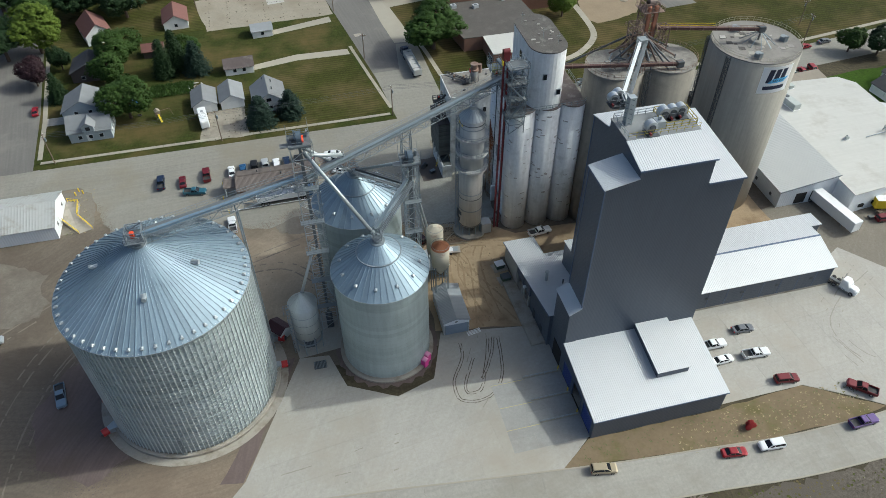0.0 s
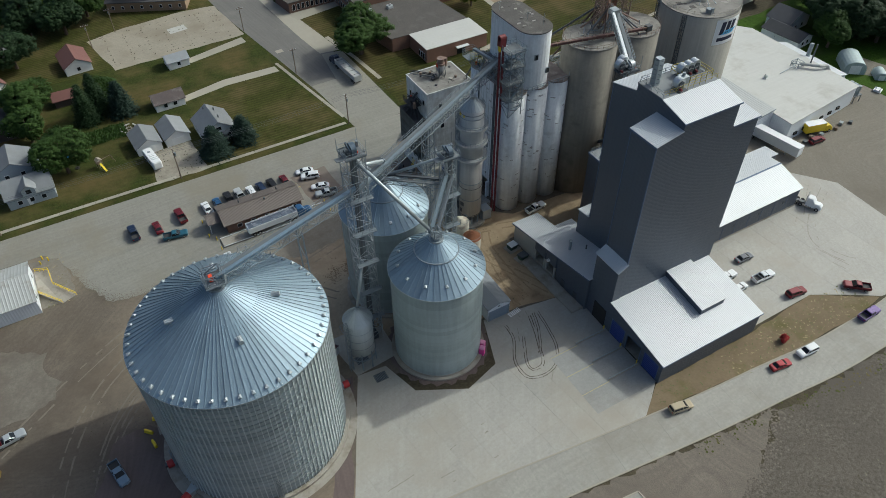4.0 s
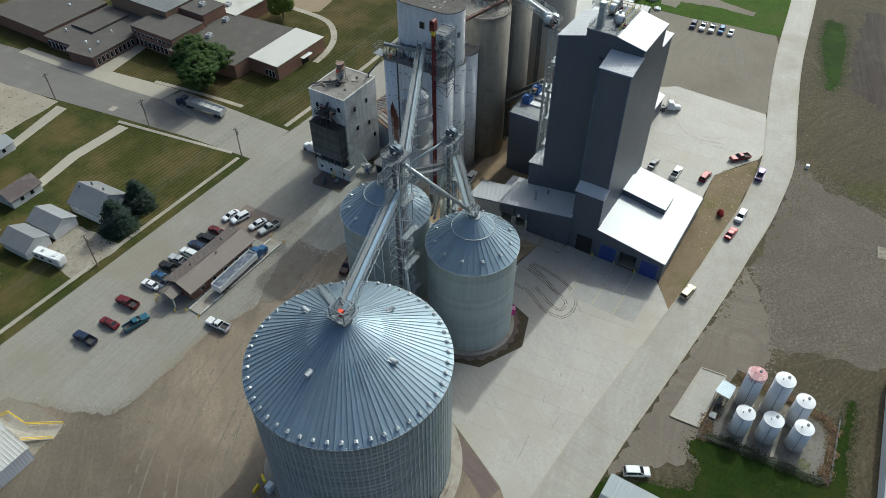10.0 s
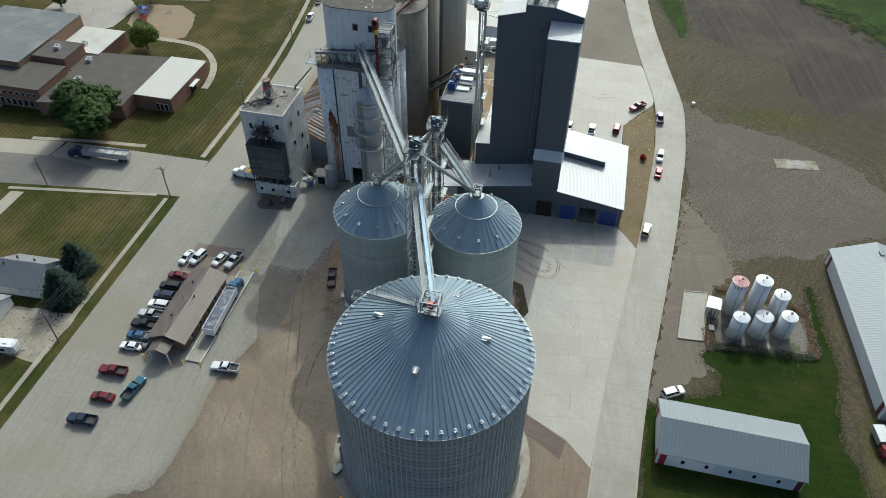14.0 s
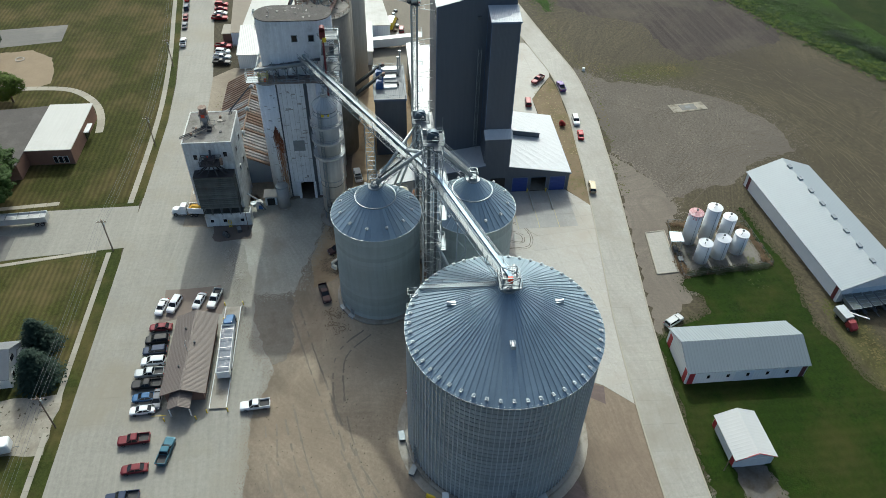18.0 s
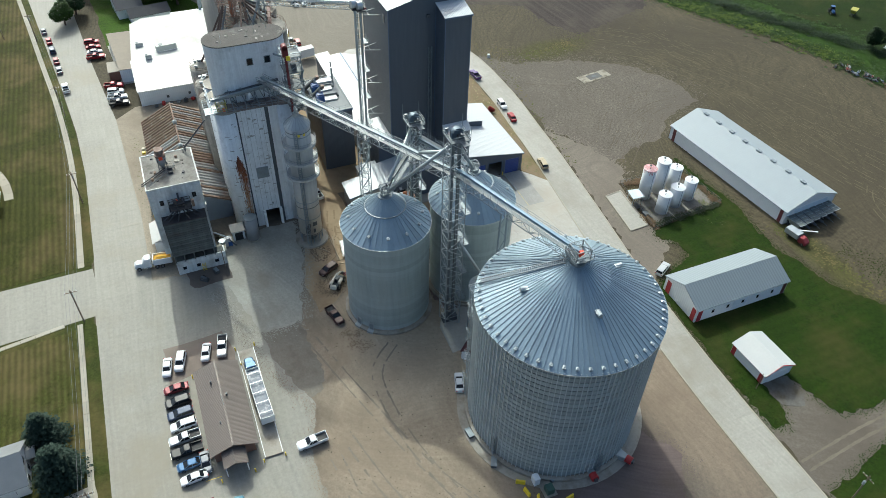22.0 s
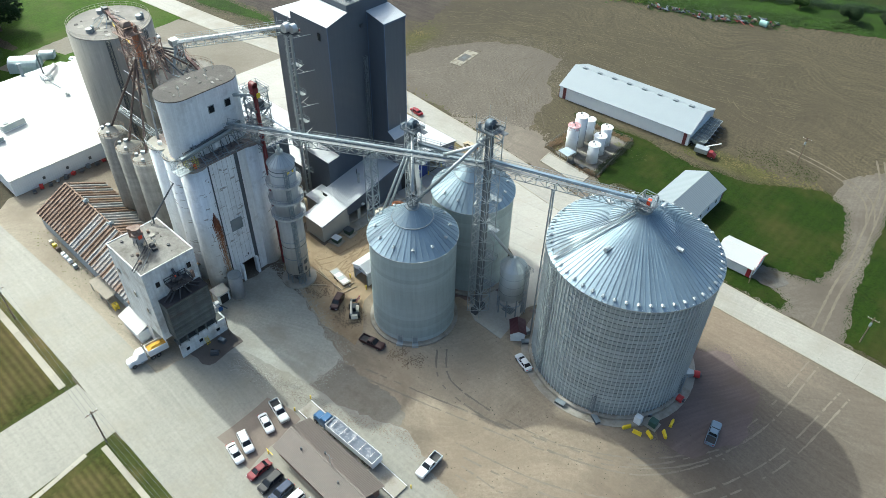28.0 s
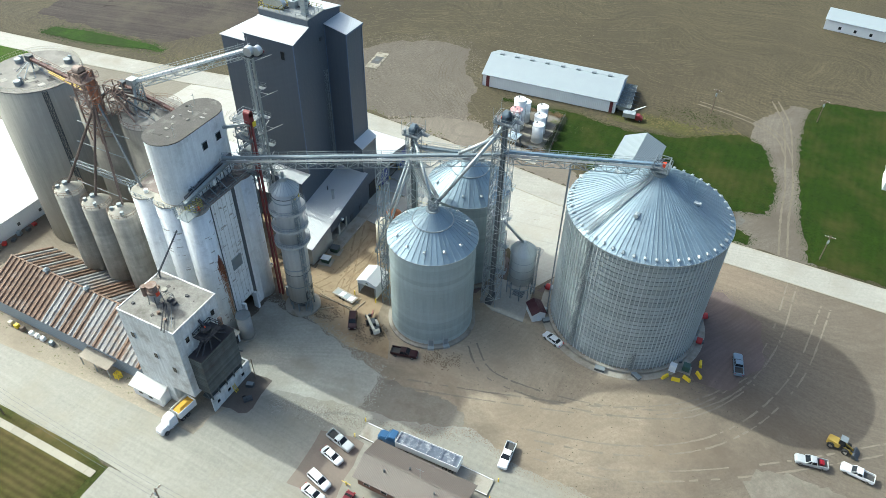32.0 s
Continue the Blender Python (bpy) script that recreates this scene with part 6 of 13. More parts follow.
# plant buildings east of the silos
pl = thing("plant_building", "white plant building with a broad membrane roof", "building", 140, 132)
part("wall", Geo().prism([(131, 107.5), (163.3, 111.2), (163.3, 152), (160, 156), (131, 158)], 0, 6.3), WHITE_WALL, pl)
part("roof", Geo().prism([(130.8, 107.2), (163.6, 110.9), (163.6, 152.2), (160.2, 156.3), (130.8, 158.2)], 6.3, 6.5), MEMBRANE, pl)
part("side_roof", Geo().slab([(163.6, 118.0, 6.2), (169.4, 118.6, 4.6), (169.4, 142.0, 4.6), (163.6, 142.0, 6.2)], 0.12), ROOF_X, pl, "pale blue-grey metal side roof")
part("side_wall", Geo().hexa([(163.3, 118.4, 0), (169.0, 119.0, 0), (169.0, 141.6, 0), (163.3, 141.6, 0)], [(163.3, 118.4, 6.0), (169.0, 119.0, 4.5), (169.0, 141.6, 4.5), (163.3, 141.6, 6.0)]), WHITE_WALL, pl)
pl2 = thing("plant_wing", "white metal wing with a shallow sloped roof", "building", 123, 136)
part("wall", Geo().hexa([(115.2, 114, 0), (131, 114, 0), (131, 158, 0), (115.2, 158, 0)], [(115.2, 114, 5.0), (131, 114, 7.4), (131, 158, 7.4), (115.2, 158, 5.0)]), WHITE_WALL, pl2)
part("roof", Geo().slab([(114.8, 113.7, 5.15), (131.2, 113.7, 7.6), (131.2, 158.3, 7.6), (114.8, 158.3, 5.15)], 0.15), mat("pale_sloped_roof", (0.47, 0.475, 0.465), 0.5, 0.1, 0.08, 0.2, 2.0, ribs=("y", 0.6), rib_depth=0.04), pl2, "pale sloped metal roof")

# school
SCHOOL_ROOF = mat("dark_gravel_roof", (0.085, 0.077, 0.070), 0.95, 0, 0.3, 0.3, 4.0, 0.02, dirt=(0.12, 0.11, 0.10), dirt_amount=0.3, dirt_scale=0.2, grit=0.3, grit_scale=2.0)
sch = thing("school", "low brown brick school with flat roofs", "school", 75, 225)
part("wing", Geo().box(65, 197, 0, 88, 209, 4.8), BRICK, sch)
part("wing_roof", Geo().box(64.8, 196.8, 4.8, 88.2, 209, 5.0), MEMBRANE, sch, "white membrane roof")
part("hall", Geo().prism([(58.6, 209.1), (87.5, 209.1), (85.0, 232.2), (83.4, 236.2), (72.9, 236.2), (72.9, 234.7), (54.6, 234.7)], 0, 4.7), BRICK, sch)
part("hall_roof", Geo().prism([(58.3, 209.05), (87.7, 209.05), (85.2, 232.1), (83.4, 236.1), (72.8, 236.1), (72.8, 234.8), (54.3, 234.8)], 4.7, 4.9), SCHOOL_ROOF, sch)
part("block", Geo().box(57, 234.9, 0, 71.2, 254.6, 7.0), BRICK, sch)
part("block_roof", Geo().box(56.8, 234.8, 7.0, 71.4, 254.8, 7.2), SCHOOL_ROOF, sch)
part("tower_block", Geo().box(73.0, 236.4, 0, 83.2, 247.4, 8.4), BRICK, sch)
part("tower_block_roof", Geo().box(72.8, 236.2, 8.4, 83.4, 247.6, 8.6), SCHOOL_ROOF, sch)
part("court_block", Geo().box(71.4, 234.9, 0, 72.9, 247.6, 4.6).box(71.5, 247.0, 0, 72.8, 247.9, 4.6), BRICK, sch)
part("gym", Geo().box(67.2, 248, 0, 100, 277, 9.0), mat("tan_brown_brick", (0.27, 0.175, 0.115), 0.9, 0, 0.25, 0.6, 9.0, 0.02), sch, "tan brick gymnasium")
part("gym_roof", Geo().box(67.0, 247.8, 9.0, 100.2, 277.2, 9.2), mat("stained_grey_roof", (0.135, 0.145, 0.152), 0.8, 0, 0.2, 0.2, 2.0, 0.01, dirt=(0.20, 0.205, 0.205), dirt_amount=0.5, dirt_scale=0.12, streaks=((80, 1.0, 8.0, 0.2),)), sch, "stained blue-grey gym roof")
part("link", Geo().box(83.6, 232.4, 0, 99.6, 247.7, 5.0), BRICK, sch)
part("link_roof", Geo().box(83.5, 232.2, 5.0, 99.8, 247.75, 5.2), MEMBRANE, sch, "white membrane roof")
LOW = [(39.0, 252.8), (56.8, 253.6), (56.8, 255.2), (66.8, 255.2), (66.8, 278.6), (40.0, 278.4), (40.6, 265.0), (37.6, 263.6)]
# low wing takes a darkened copy of BRICK, shade put into the colour
part("low_wing", Geo().prism(LOW, 0, 3.9), mat("brown_brick_shade_tone", (0.16, 0.095, 0.072), 0.9, 0, 0.3, 0.6, 9.0, 0.02), sch)
part("low_wing_roof", Geo().prism([(38.6, 252.4), (56.9, 253.2), (56.9, 255.1), (66.9, 255.1), (66.9, 278.7), (39.6, 278.7), (40.2, 265.4), (37.1, 263.8)], 3.9, 4.2), SCHOOL_ROOF, sch)
part("raised_roof", Geo().box(49.4, 265.4, 4.2, 64.8, 276.4, 4.9), SCHOOL_ROOF, sch)
part("rear_wing", Geo().box(41.0, 279.0, 0, 66.8, 310, 4.8), BRICK, sch)
part("rear_wing_roof", Geo().box(40.4, 278.9, 4.8, 67.0, 310.2, 5.05), SCHOOL_ROOF, sch)


# ---- legs, bridges and spouts ----
HOOD = mat("blue_grey_hood", (0.10, 0.135, 0.17), 0.5, 0.3)
TRUNK_GREY = mat("grey_trunk", (0.15, 0.165, 0.175), 0.55, 0.4)


HEAD_DECK = mat("dark_grating", (0.16, 0.175, 0.185), 0.7, 0.2, 0.3, 1.0, 8.0)
BRIGHT_STEEL = mat("bright_galvanised_lattice", (0.38, 0.41, 0.42), 0.5, 0.3, 0.2, 1.0, 6.0)


def leg_tower(name, label, cx, cy, top, size, hood, motor=ORANGE, landings=4, trunk=TRUNK_GREY, half=0.26, slim=False):
    """A lattice tower with two trunks, landings, a head platform and a hooded drive."""
    th = thing(name, label, "elevator leg", cx, cy)
    if slim:                                          # two round trunks tied by short rungs, held off the mill by brackets
        for k in range(int(top / 1.5)):
            part("rung", Geo().beam((cx, cy - 0.7, 1.5 * k + 1), (cx, cy + 0.7, 1.5 * k + 1), 0.09), BRIGHT_STEEL, th)
        for k in range(5):
            z = 9.0 * k + 9
            part("wall_bracket", Geo().beam((cx - 0.4, cy, z), (cx - 2.0, 98.6, z), 0.12).beam((cx + 0.4, cy, z), (cx + 2.0, 98.6, z), 0.12).beam((cx - 1.2, 101.0, z), (cx + 1.2, 101.0, z), 0.1), BRIGHT_STEEL, th)
    else:
        part("lattice", lattice(Geo(), (cx, cy, 0), (cx, cy, top - 3), size, 2.6, 0.095), BRIGHT_STEEL, th)
    for dy in (-0.75, 0.75):
        part("leg_trunk", Geo().box(cx - half, cy + dy * 0.9 - half, 0, cx + half, cy + dy * 0.9 + half, top - 1.8), trunk, th, "square elevator trunk")
    part("boot", Geo().box(cx - 0.7, cy - 1.6, 0, cx + 0.7, cy + 1.6, 1.6), STEEL_DARK, th)
    for k in range(landings):
        z = (top - 4) * (k + 1) / (landings + 1)
        part("landing", railing(Geo().prism(rect(cx, cy - size / 2 - 0.35, size / 2 + 0.5, 0.6), z, z + 0.08), rect(cx, cy - size / 2 - 0.35, size / 2 + 0.5, 0.6), z), STEEL, th)
    a = min(size / 2 + 0.55, 1.9)
    part("head_platform", Geo().prism(rect(cx, cy, a, a), top - 3.0, top - 2.85), HEAD_DECK, th, "dark steel grating")
    part("guard_rail", railing(Geo(), rect(cx, cy, a, a), top - 2.85), STEEL, th)
    for y in (cy - a, cy + a - 0.05):
        part("toe_board", Geo().box(cx - a, y, top - 2.85, cx + a, y + 0.05, top - 2.55), STEEL, th)
    part("side_bracket", Geo().prism(rect(cx - a - 0.7, cy - 0.6, 0.7, 0.6), top - 3.0, top - 2.9), HEAD_DECK, th)
    part("drive_guard", Geo().beam((cx - 0.6, cy - 0.9, top - 1.9), (cx - 0.6, cy + 0.9, top - 1.2), 0.25, 0.7), hood, th, "belt guard")
    part("control_box", Geo().box(cx + a - 0.5, cy + a - 0.9, top - 2.8, cx + a - 0.2, cy + a - 0.3, top - 1.7), STEEL, th)
    for sx, sy in ((-1, -1), (1, -1), (1, 1), (-1, 1)):
        part("davit_post", Geo().beam((cx + sx * a, cy + sy * a, top - 2.85), (cx + sx * a, cy + sy * a, top + (0.5 if sx > 0 else -0.4)), 0.06), STEEL, th)
    g = Geo()
    n = 12
    prof = [(1.1 * math.cos(math.pi * i / n), 0.1 + 0.9 * math.sin(math.pi * i / n)) for i in range(n + 1)] + [(-1.1, -0.9), (1.1, -0.9)]
    g.add([(cx - 0.4, cy + u, top - 1.9 + v) for u, v in prof] + [(cx + 0.55, cy + u, top - 1.9 + v) for u, v in prof],
          [tuple(range(len(prof))), tuple(reversed(range(len(prof), 2 * len(prof))))] + [(i, len(prof) + i, len(prof) + (i + 1) % len(prof), (i + 1) % len(prof)) for i in range(len(prof))])
    part("head_hood", g, hood, th, "rounded drive hood")
    part("gearbox", Geo().tube((cx - 1.5, cy - 0.4, top - 1.8), (cx - 0.4, cy - 0.4, top - 1.8), 0.28, 12).box(cx - 1.2, cy - 1.0, top - 2.6, cx - 0.45, cy + 0.1, top - 2.0), STEEL_DARK, th)
    part("motor", Geo().tube((cx + 0.6, cy - 0.9, top - 2.4), (cx + 0.6, cy + 0.1, top - 2.4), 0.26, 12).box(cx + 0.56, cy + 0.1, top - 2.6, cx + 0.9, cy + 0.5, top - 2.0), motor, th, "orange-red drive motor")
    part("ladder", lattice(Geo(), (cx + size / 2 + 0.3, cy, 0.5), (cx + size / 2 + 0.3, cy, top - 3), 0.5, 0.9, 0.05), STEEL, th)
    return th


COVER = mat("weathered_conveyor_cover", (0.22, 0.27, 0.30), 0.55, 0.35, 0.2, 0.4, 4.0)


def bridge(name, label, p, q, w=1.7, cover=None):
    """A truss bridge that carries a covered conveyor and a railed walkway."""
    p, q = Vector(p), Vector(q)
    cover = cover or COVER
    th = thing(name, label, "conveyor", *p)
    d = (q - p).normalized()
    s = d.cross(Vector((0, 0, 1))).normalized()
    part("truss", lattice(Geo(), p - Vector((0, 0, 0.6)), q - Vector((0, 0, 0.6)), w, 2.0, 0.075), STEEL, th)
    part("conveyor_cover", Geo().beam(p - s * 0.35 + Vector((0, 0, 0.55)), q - s * 0.35 + Vector((0, 0, 0.45)), 0.62, 0.5), cover, th, "pale metal conveyor cover")
    part("walkway", Geo().beam(p + s * 0.75 + Vector((0, 0, 0.3)), q + s * 0.75 + Vector((0, 0, 0.3)), 0.75, 0.06), GRATE, th)
    g, n = Geo(), max(2, round((q - p).length / 1.8))
    for o in (1.12, -0.85):
        a, b = p + s * o, q + s * o
        for z in (0.85, 1.35):
            g.beam(a + Vector((0, 0, z)), b + Vector((0, 0, z)), 0.055)
        for k in range(n + 1):
            c = a + (b - a) * (k / n)
            g.beam(c + Vector((0, 0, 0.3)), c + Vector((0, 0, 1.35)), 0.055)
    part("guard_rail", g, STEEL, th)
    return th


def spout(label, p, q, r=0.28, name="spout"):
    th = thing(name, label, "spout", *p)
    part("pipe", Geo().tube(p, q, r, 10), GALV, th, smooth=True)
    d = (Vector(q) - Vector(p))
    part("flange", Geo().tube(Vector(p) + d * 0.02, Vector(p) + d * 0.03, r * 1.5, 10), STEEL, th)
    part("flange", Geo().tube(Vector(p) + d * 0.96, Vector(p) + d * 0.98, r * 1.5, 10), STEEL, th)
    return th


leg_tower("main_leg", "tall lattice bucket elevator tower with a hooded head", -0.1, 104.0, 51.2, 3.4, HOOD, landings=5)
leg_tower("second_leg", "lattice bucket elevator tower behind the bins", 19.2, 104.8, 43.0, 2.4, HOOD, STEEL_DARK)
leg_tower("mill_leg", "slender lattice bucket elevator beside the mill", 60.2, 103.4, 49.6, 1.9, GALV, ORANGE, 5, GALV, 0.24, True)
bridge("bridge_conveyor", "long galvanised truss conveyor bridge from the elevator", (47.5, 130.0, 39.4), (0.0, 104.0, 40.0))
bridge("bridge_conveyor", "galvanised truss conveyor bridge to the large bin", (0.0, 104.0, 40.6), (-28.4, 94.5, 41.2), cover=mat("blue_grey_cover", (0.20, 0.29, 0.38), 0.45, 0.3))
bridge("roof_conveyor", "inclined galvanised conveyor above the silos", (60.4, 104.0, 47.6), (73.2, 123.6, 46.4), 1.2, TRIM_WHITE)
bridge("bin_conveyor", "short walkway conveyor between bin roof and leg", (9.8, 113.6, 32.4), (18.6, 105.8, 33.0), 1.1, STEEL_DARK)
bridge("bin_conveyor", "short walkway conveyor between bin roof and leg", (11.0, 95.8, 32.0), (18.8, 103.8, 36.0), 1.1)
spout("long galvanised spout to a grey bin", (0.4, 104.6, 46.6), (9.3, 114.2, 32.0), 0.34)
spout("long galvanised spout to a grey bin", (0.4, 103.4, 46.6), (10.4, 95.2, 32.0), 0.34)
spout("long galvanised spout onto the bridge conveyor", (0.6, 104.4, 45.0), (7.5, 108.2, 41.0), 0.34)
spout("galvanised spout to the hopper bin", (-0.8, 103.0, 24.0), (-4.6, 99.0, 16.0), 0.3)
spout("galvanised spout down to the ground", (18.6, 104.6, 38.0), (23.8, 112.0, 12.0), 0.26)
spout("galvanised spout down to the ground", (19.0, 105.2, 38.0), (24.6, 113.2, 12.0), 0.26)
spout("galvanised spout to a grey bin", (18.8, 105.4, 39.5), (10.4, 113.8, 32.6), 0.3)
for (x, y, z) in ((9.6, 114.7, 30.6), (10.8, 94.7, 30.4)):
    g = lattice(Geo(), (x, y, z + 0.8), (x, y, z + 2.8), 1.4, 1.0, 0.09)
    railing(g, rect(x, y, 0.9, 0.9), z + 1.4)
    part("peak_frame", g, STEEL, thing("peak_platform", "small railed steel platform on a bin peak", "platform", x, y, z))
th = thing("conveyor_platform", "railed conveyor drive frame on the large bin's peak", "platform", -28.5, 94.4, 40.0)
part("frame", lattice(Geo(), (-28.5, 94.4, 40.2), (-28.5, 94.4, 43.0), 2.6, 1.4, 0.12), STEEL, th)
part("guard_rail", railing(Geo().prism(rect(-28.5, 94.4, 1.7, 1.7), 41.0, 41.08), rect(-28.5, 94.4, 1.7, 1.7), 41.1), STEEL, th)
part("motor", Geo().box(-29.2, 94.0, 41.3, -28.6, 94.7, 42.3), ORANGE, th, "orange drive motor")
# bridge supports
th = thing("support_tower", "lattice support tower under the conveyor bridge", "tower", 20.6, 115.3)
part("lattice", lattice(Geo(), (20.6, 115.3, 0), (20.6, 115.3, 38.2), 1.9, 2.4, 0.095), STEEL, th)
th = thing("support_bent", "slender two-legged steel bent under the conveyor bridge", "tower", -12.6, 99.9)
g = Geo()
for s in (-1, 1):
    g.beam((-12.6 - s * 0.3, 99.9 + s * 1.2, 0), (-12.6 - s * 0.25, 99.9 + s * 0.75, 39.6), 0.22)
for k in range(12):
    z = 1 + 3.2 * k
    g.beam((-12.9, 101.0, z), (-12.35, 98.9, z + 3.2), 0.09) if k % 2 else g.beam((-12.35, 98.9, z), (-12.9, 101.0, z + 3.2), 0.09)
part("bent", g, STEEL, th)

# stair and vents on the large bin's roof, ladder and cages on its wall
a = math.atan2(108.0 - 94.4, -19.2 + 28.5)
ca, sa = math.cos(a), math.sin(a)
g, P0, P1 = Geo(), Vector((-28.5 + 2 * ca, 94.4 + 2 * sa, 39.5)), Vector((-28.5 + 16.0 * ca, 94.4 + 16.0 * sa, 31.5))
for s in (-0.5, 0.5):
    o = Vector((-sa * s, ca * s, 0))
    g.beam(P0 + o, P1 + o, 0.10, 0.2)
    g.beam(P0 + o + Vector((0, 0, 1.0)), P1 + o + Vector((0, 0, 1.0)), 0.06)
    for k in range(15):
        c = P0 + (P1 - P0) * (k / 14) + o
        g.beam(c, c + Vector((0, 0, 1.0)), 0.05)
for k in range(46):
    c = P0 + (P1 - P0) * (k / 45)
    g.beam(c + Vector((-sa * 0.5, ca * 0.5, 0.1)), c - Vector((-sa * 0.5, ca * 0.5, -0.1)), 0.14, 0.05)
part("roof_stair", g, STEEL, big_bin, "galvanised stair up the roof")
g = Geo()
q = a + 0.12
for k in range(9):
    z0, z1 = 1.2 + 3.3 * k, 4.5 + 3.3 * k
    qq = q + (0.035 if k % 2 else 0.0)
    b = Vector((-28.5 + 16.5 * math.cos(qq), 94.4 + 16.5 * math.sin(qq), 0))
    lattice(g, b + Vector((0, 0, z0)), b + Vector((0, 0, z1)), 0.7, 0.6, 0.05)
    railing(g, rect(b.x, b.y, 0.8, 0.8), z1)
part("caged_ladder", g, STEEL, big_bin, "caged ladder with small landings")
for (x, y, z) in ((-27.4, 103.0, 36.0), (-28.4, 86.0, 36.0), (-36.6, 94.8, 35.9), (-20.6, 92.0, 36.0)):
    d = Vector((x + 28.5, y - 94.4, 0)).normalized()
    rr = math.hypot(x + 28.5, y - 94.4)
    zz = 39.6 - (rr - 1.3) * big_slope + 0.1
    c = Vector((x, y, zz))
    part("exhaust_vent", Geo().tube(c - d * 0.4, c + d * 0.9 + Vector((0, 0, 0.15)), 0.42, 10).beam(c - d * 0.5 + Vector((0, 0, 0.1)), c + d * 0.3, 0.9, 0.5), GALV, big_bin, "gooseneck roof exhaust")
for ang in (1.95, 3.2, 4.6):
    b = Vector((-28.5 + 16.2 * math.cos(ang), 94.4 + 16.2 * math.sin(ang), 0))
    o = Vector((math.cos(ang), math.sin(ang), 0))
    part("wall_ladder", lattice(Geo(), b + Vector((0, 0, 0.8)) + o * 0.2, b + Vector((0, 0, 6.0)) + o * 0.2, 0.6, 0.6, 0.06), STEEL, big_bin)

# red leg and its frame on the elevator's south-west corner
DEEP_RED = mat("deep_red_paint", (0.155, 0.020, 0.024), 0.55, spread=0.3)
th = thing("red_leg", "red bucket elevator leg with a galvanised access frame", "elevator leg", 43.8, 124.6)
for dx in (-0.5, 0.5):
    part("leg_trunk", Geo().box(43.8 + dx * 0.9 - 0.18, 124.35, 0, 43.8 + dx * 0.9 + 0.18, 124.75, 46.4), DEEP_RED, th, "red trunk")
part("head_hood", Geo().box(43.1, 124.0, 46.2, 44.5, 125.2, 48.2).tube((43.1, 124.6, 48.2), (44.5, 124.6, 48.2), 0.6, 14), DEEP_RED, th)
part("warning_plate", Geo().box(42.9, 123.8, 45.4, 43.1, 124.6, 46.4), YELLOW, th, "small yellow plate")
part("access_frame", lattice(Geo(), (45.9, 123.0, 30.0), (45.9, 123.0, 46.2), 3.4, 2.2, 0.12), STEEL, th)
for z in (34.0, 38.0, 42.0, 45.6):
    part("landing", Geo().prism(rect(45.7, 123.2, 2.2, 2.0), z, z + 0.08), HEAD_DECK, th, "steel grating landing")
    part("guard_rail", railing(Geo(), rect(45.7, 123.2, 2.2, 2.0), z), STEEL, th)
part("stair", Geo().beam((44.2, 121.4, 34.1), (47.6, 121.4, 38.0), 0.5, 0.16).beam((47.4, 121.2, 38.1), (44.0, 121.2, 42.0), 0.5, 0.16), STEEL, th, "steep steel stair")
part("drive", Geo().box(44.2, 122.4, 42.2, 45.6, 123.4, 43.6).tube((45.6, 123.0, 42.8), (46.4, 123, 42.8), 0.4, 10), STEEL_DARK, th)
part("cross_spout", Geo().beam((44.4, 124.8, 45.8), (49.4, 126.0, 44.2), 0.5), GALV, th)
# conveyor and rails on the elevator's deck
th = thing("deck_conveyor", "grey conveyor along the elevator's deck", "conveyor", 47.2, 132, 34)
part("trough", Geo().beam((48.2, 126.5, 37.8), (47.6, 141.2, 36.6), 0.7, 0.6), STEEL, th)
g = Geo()
for k in range(7):
    y = 127.5 + 2.1 * k
    g.beam((47.9, y, 34.0), (48.4, y, 37.4), 0.12).beam((49.2, y, 34.0), (48.0, y + 1, 37.2), 0.1)
part("trestle", g, STEEL_DARK, th)
g = Geo()
railing(g, [(x, y) for x, y in deck_poly], 33.9, 1.1, 0.07)
part("guard_rail", g, STEEL, elev)
part("landing_cage", railing(railing(Geo().box(45.6, 140.2, 34.4, 48.4, 143.2, 34.5), rect(47.0, 141.7, 1.4, 1.5), 34.5), rect(47, 141.7, 1.4, 1.5), 35.6), STEEL, elev)
rnd = random.Random(21)
RUBBLE = mat("roof_rubble", (0.30, 0.28, 0.26), 0.9, spread=0.4, vary=0.4)
for k in range(34):                                   # planks, braces and scrap on the deck
    x, y, q = rnd.uniform(46.6, 49.0), rnd.uniform(124.6, 139.6), rnd.uniform(0, math.pi)
    L = rnd.uniform(0.6, 2.2)
    part("deck_scrap", Geo().beam((x, y, 34.0), (x + L * math.cos(q) * 0.5, y + L * math.sin(q), 34.05 + rnd.choice((0.0, 0.0, 0.9))), rnd.uniform(0.10, 0.26), 0.14), rnd.choice((RUBBLE, STEEL, STEEL_DARK)), elev)
for y in (128.4, 131.2, 134.0, 136.8):
    part("knee_brace", Geo().beam((46.4, y, 33.9), (49.3, y + 0.5, 37.6), 0.16), STEEL, elev, "slanted conveyor brace")
part("deck_trough", Geo().beam((48.9, 126.0, 38.2), (48.9, 139.6, 36.4), 0.55, 0.5), STEEL_DARK, elev, "dark conveyor trough along the headhouse")
part("control_box", Geo().box(47.6, 132.6, 35.6, 48.0, 133.3, 36.8), WHITE, elev, "white control box")
part("yellow_cage", railing(railing(Geo(), rect(47.4, 139.4, 1.3, 1.0), 34.0, 1.1, 0.08), rect(47.4, 139.4, 1.3, 1.0), 35.2, 1.1, 0.06), mat("faded_yellow", (0.42, 0.40, 0.10), 0.6), elev, "faded yellow cage")
part("fuel_can", Geo().cyl(46.8, 139.0, 0.3, 33.9, 34.7, 12), ORANGE, elev, "orange drum")
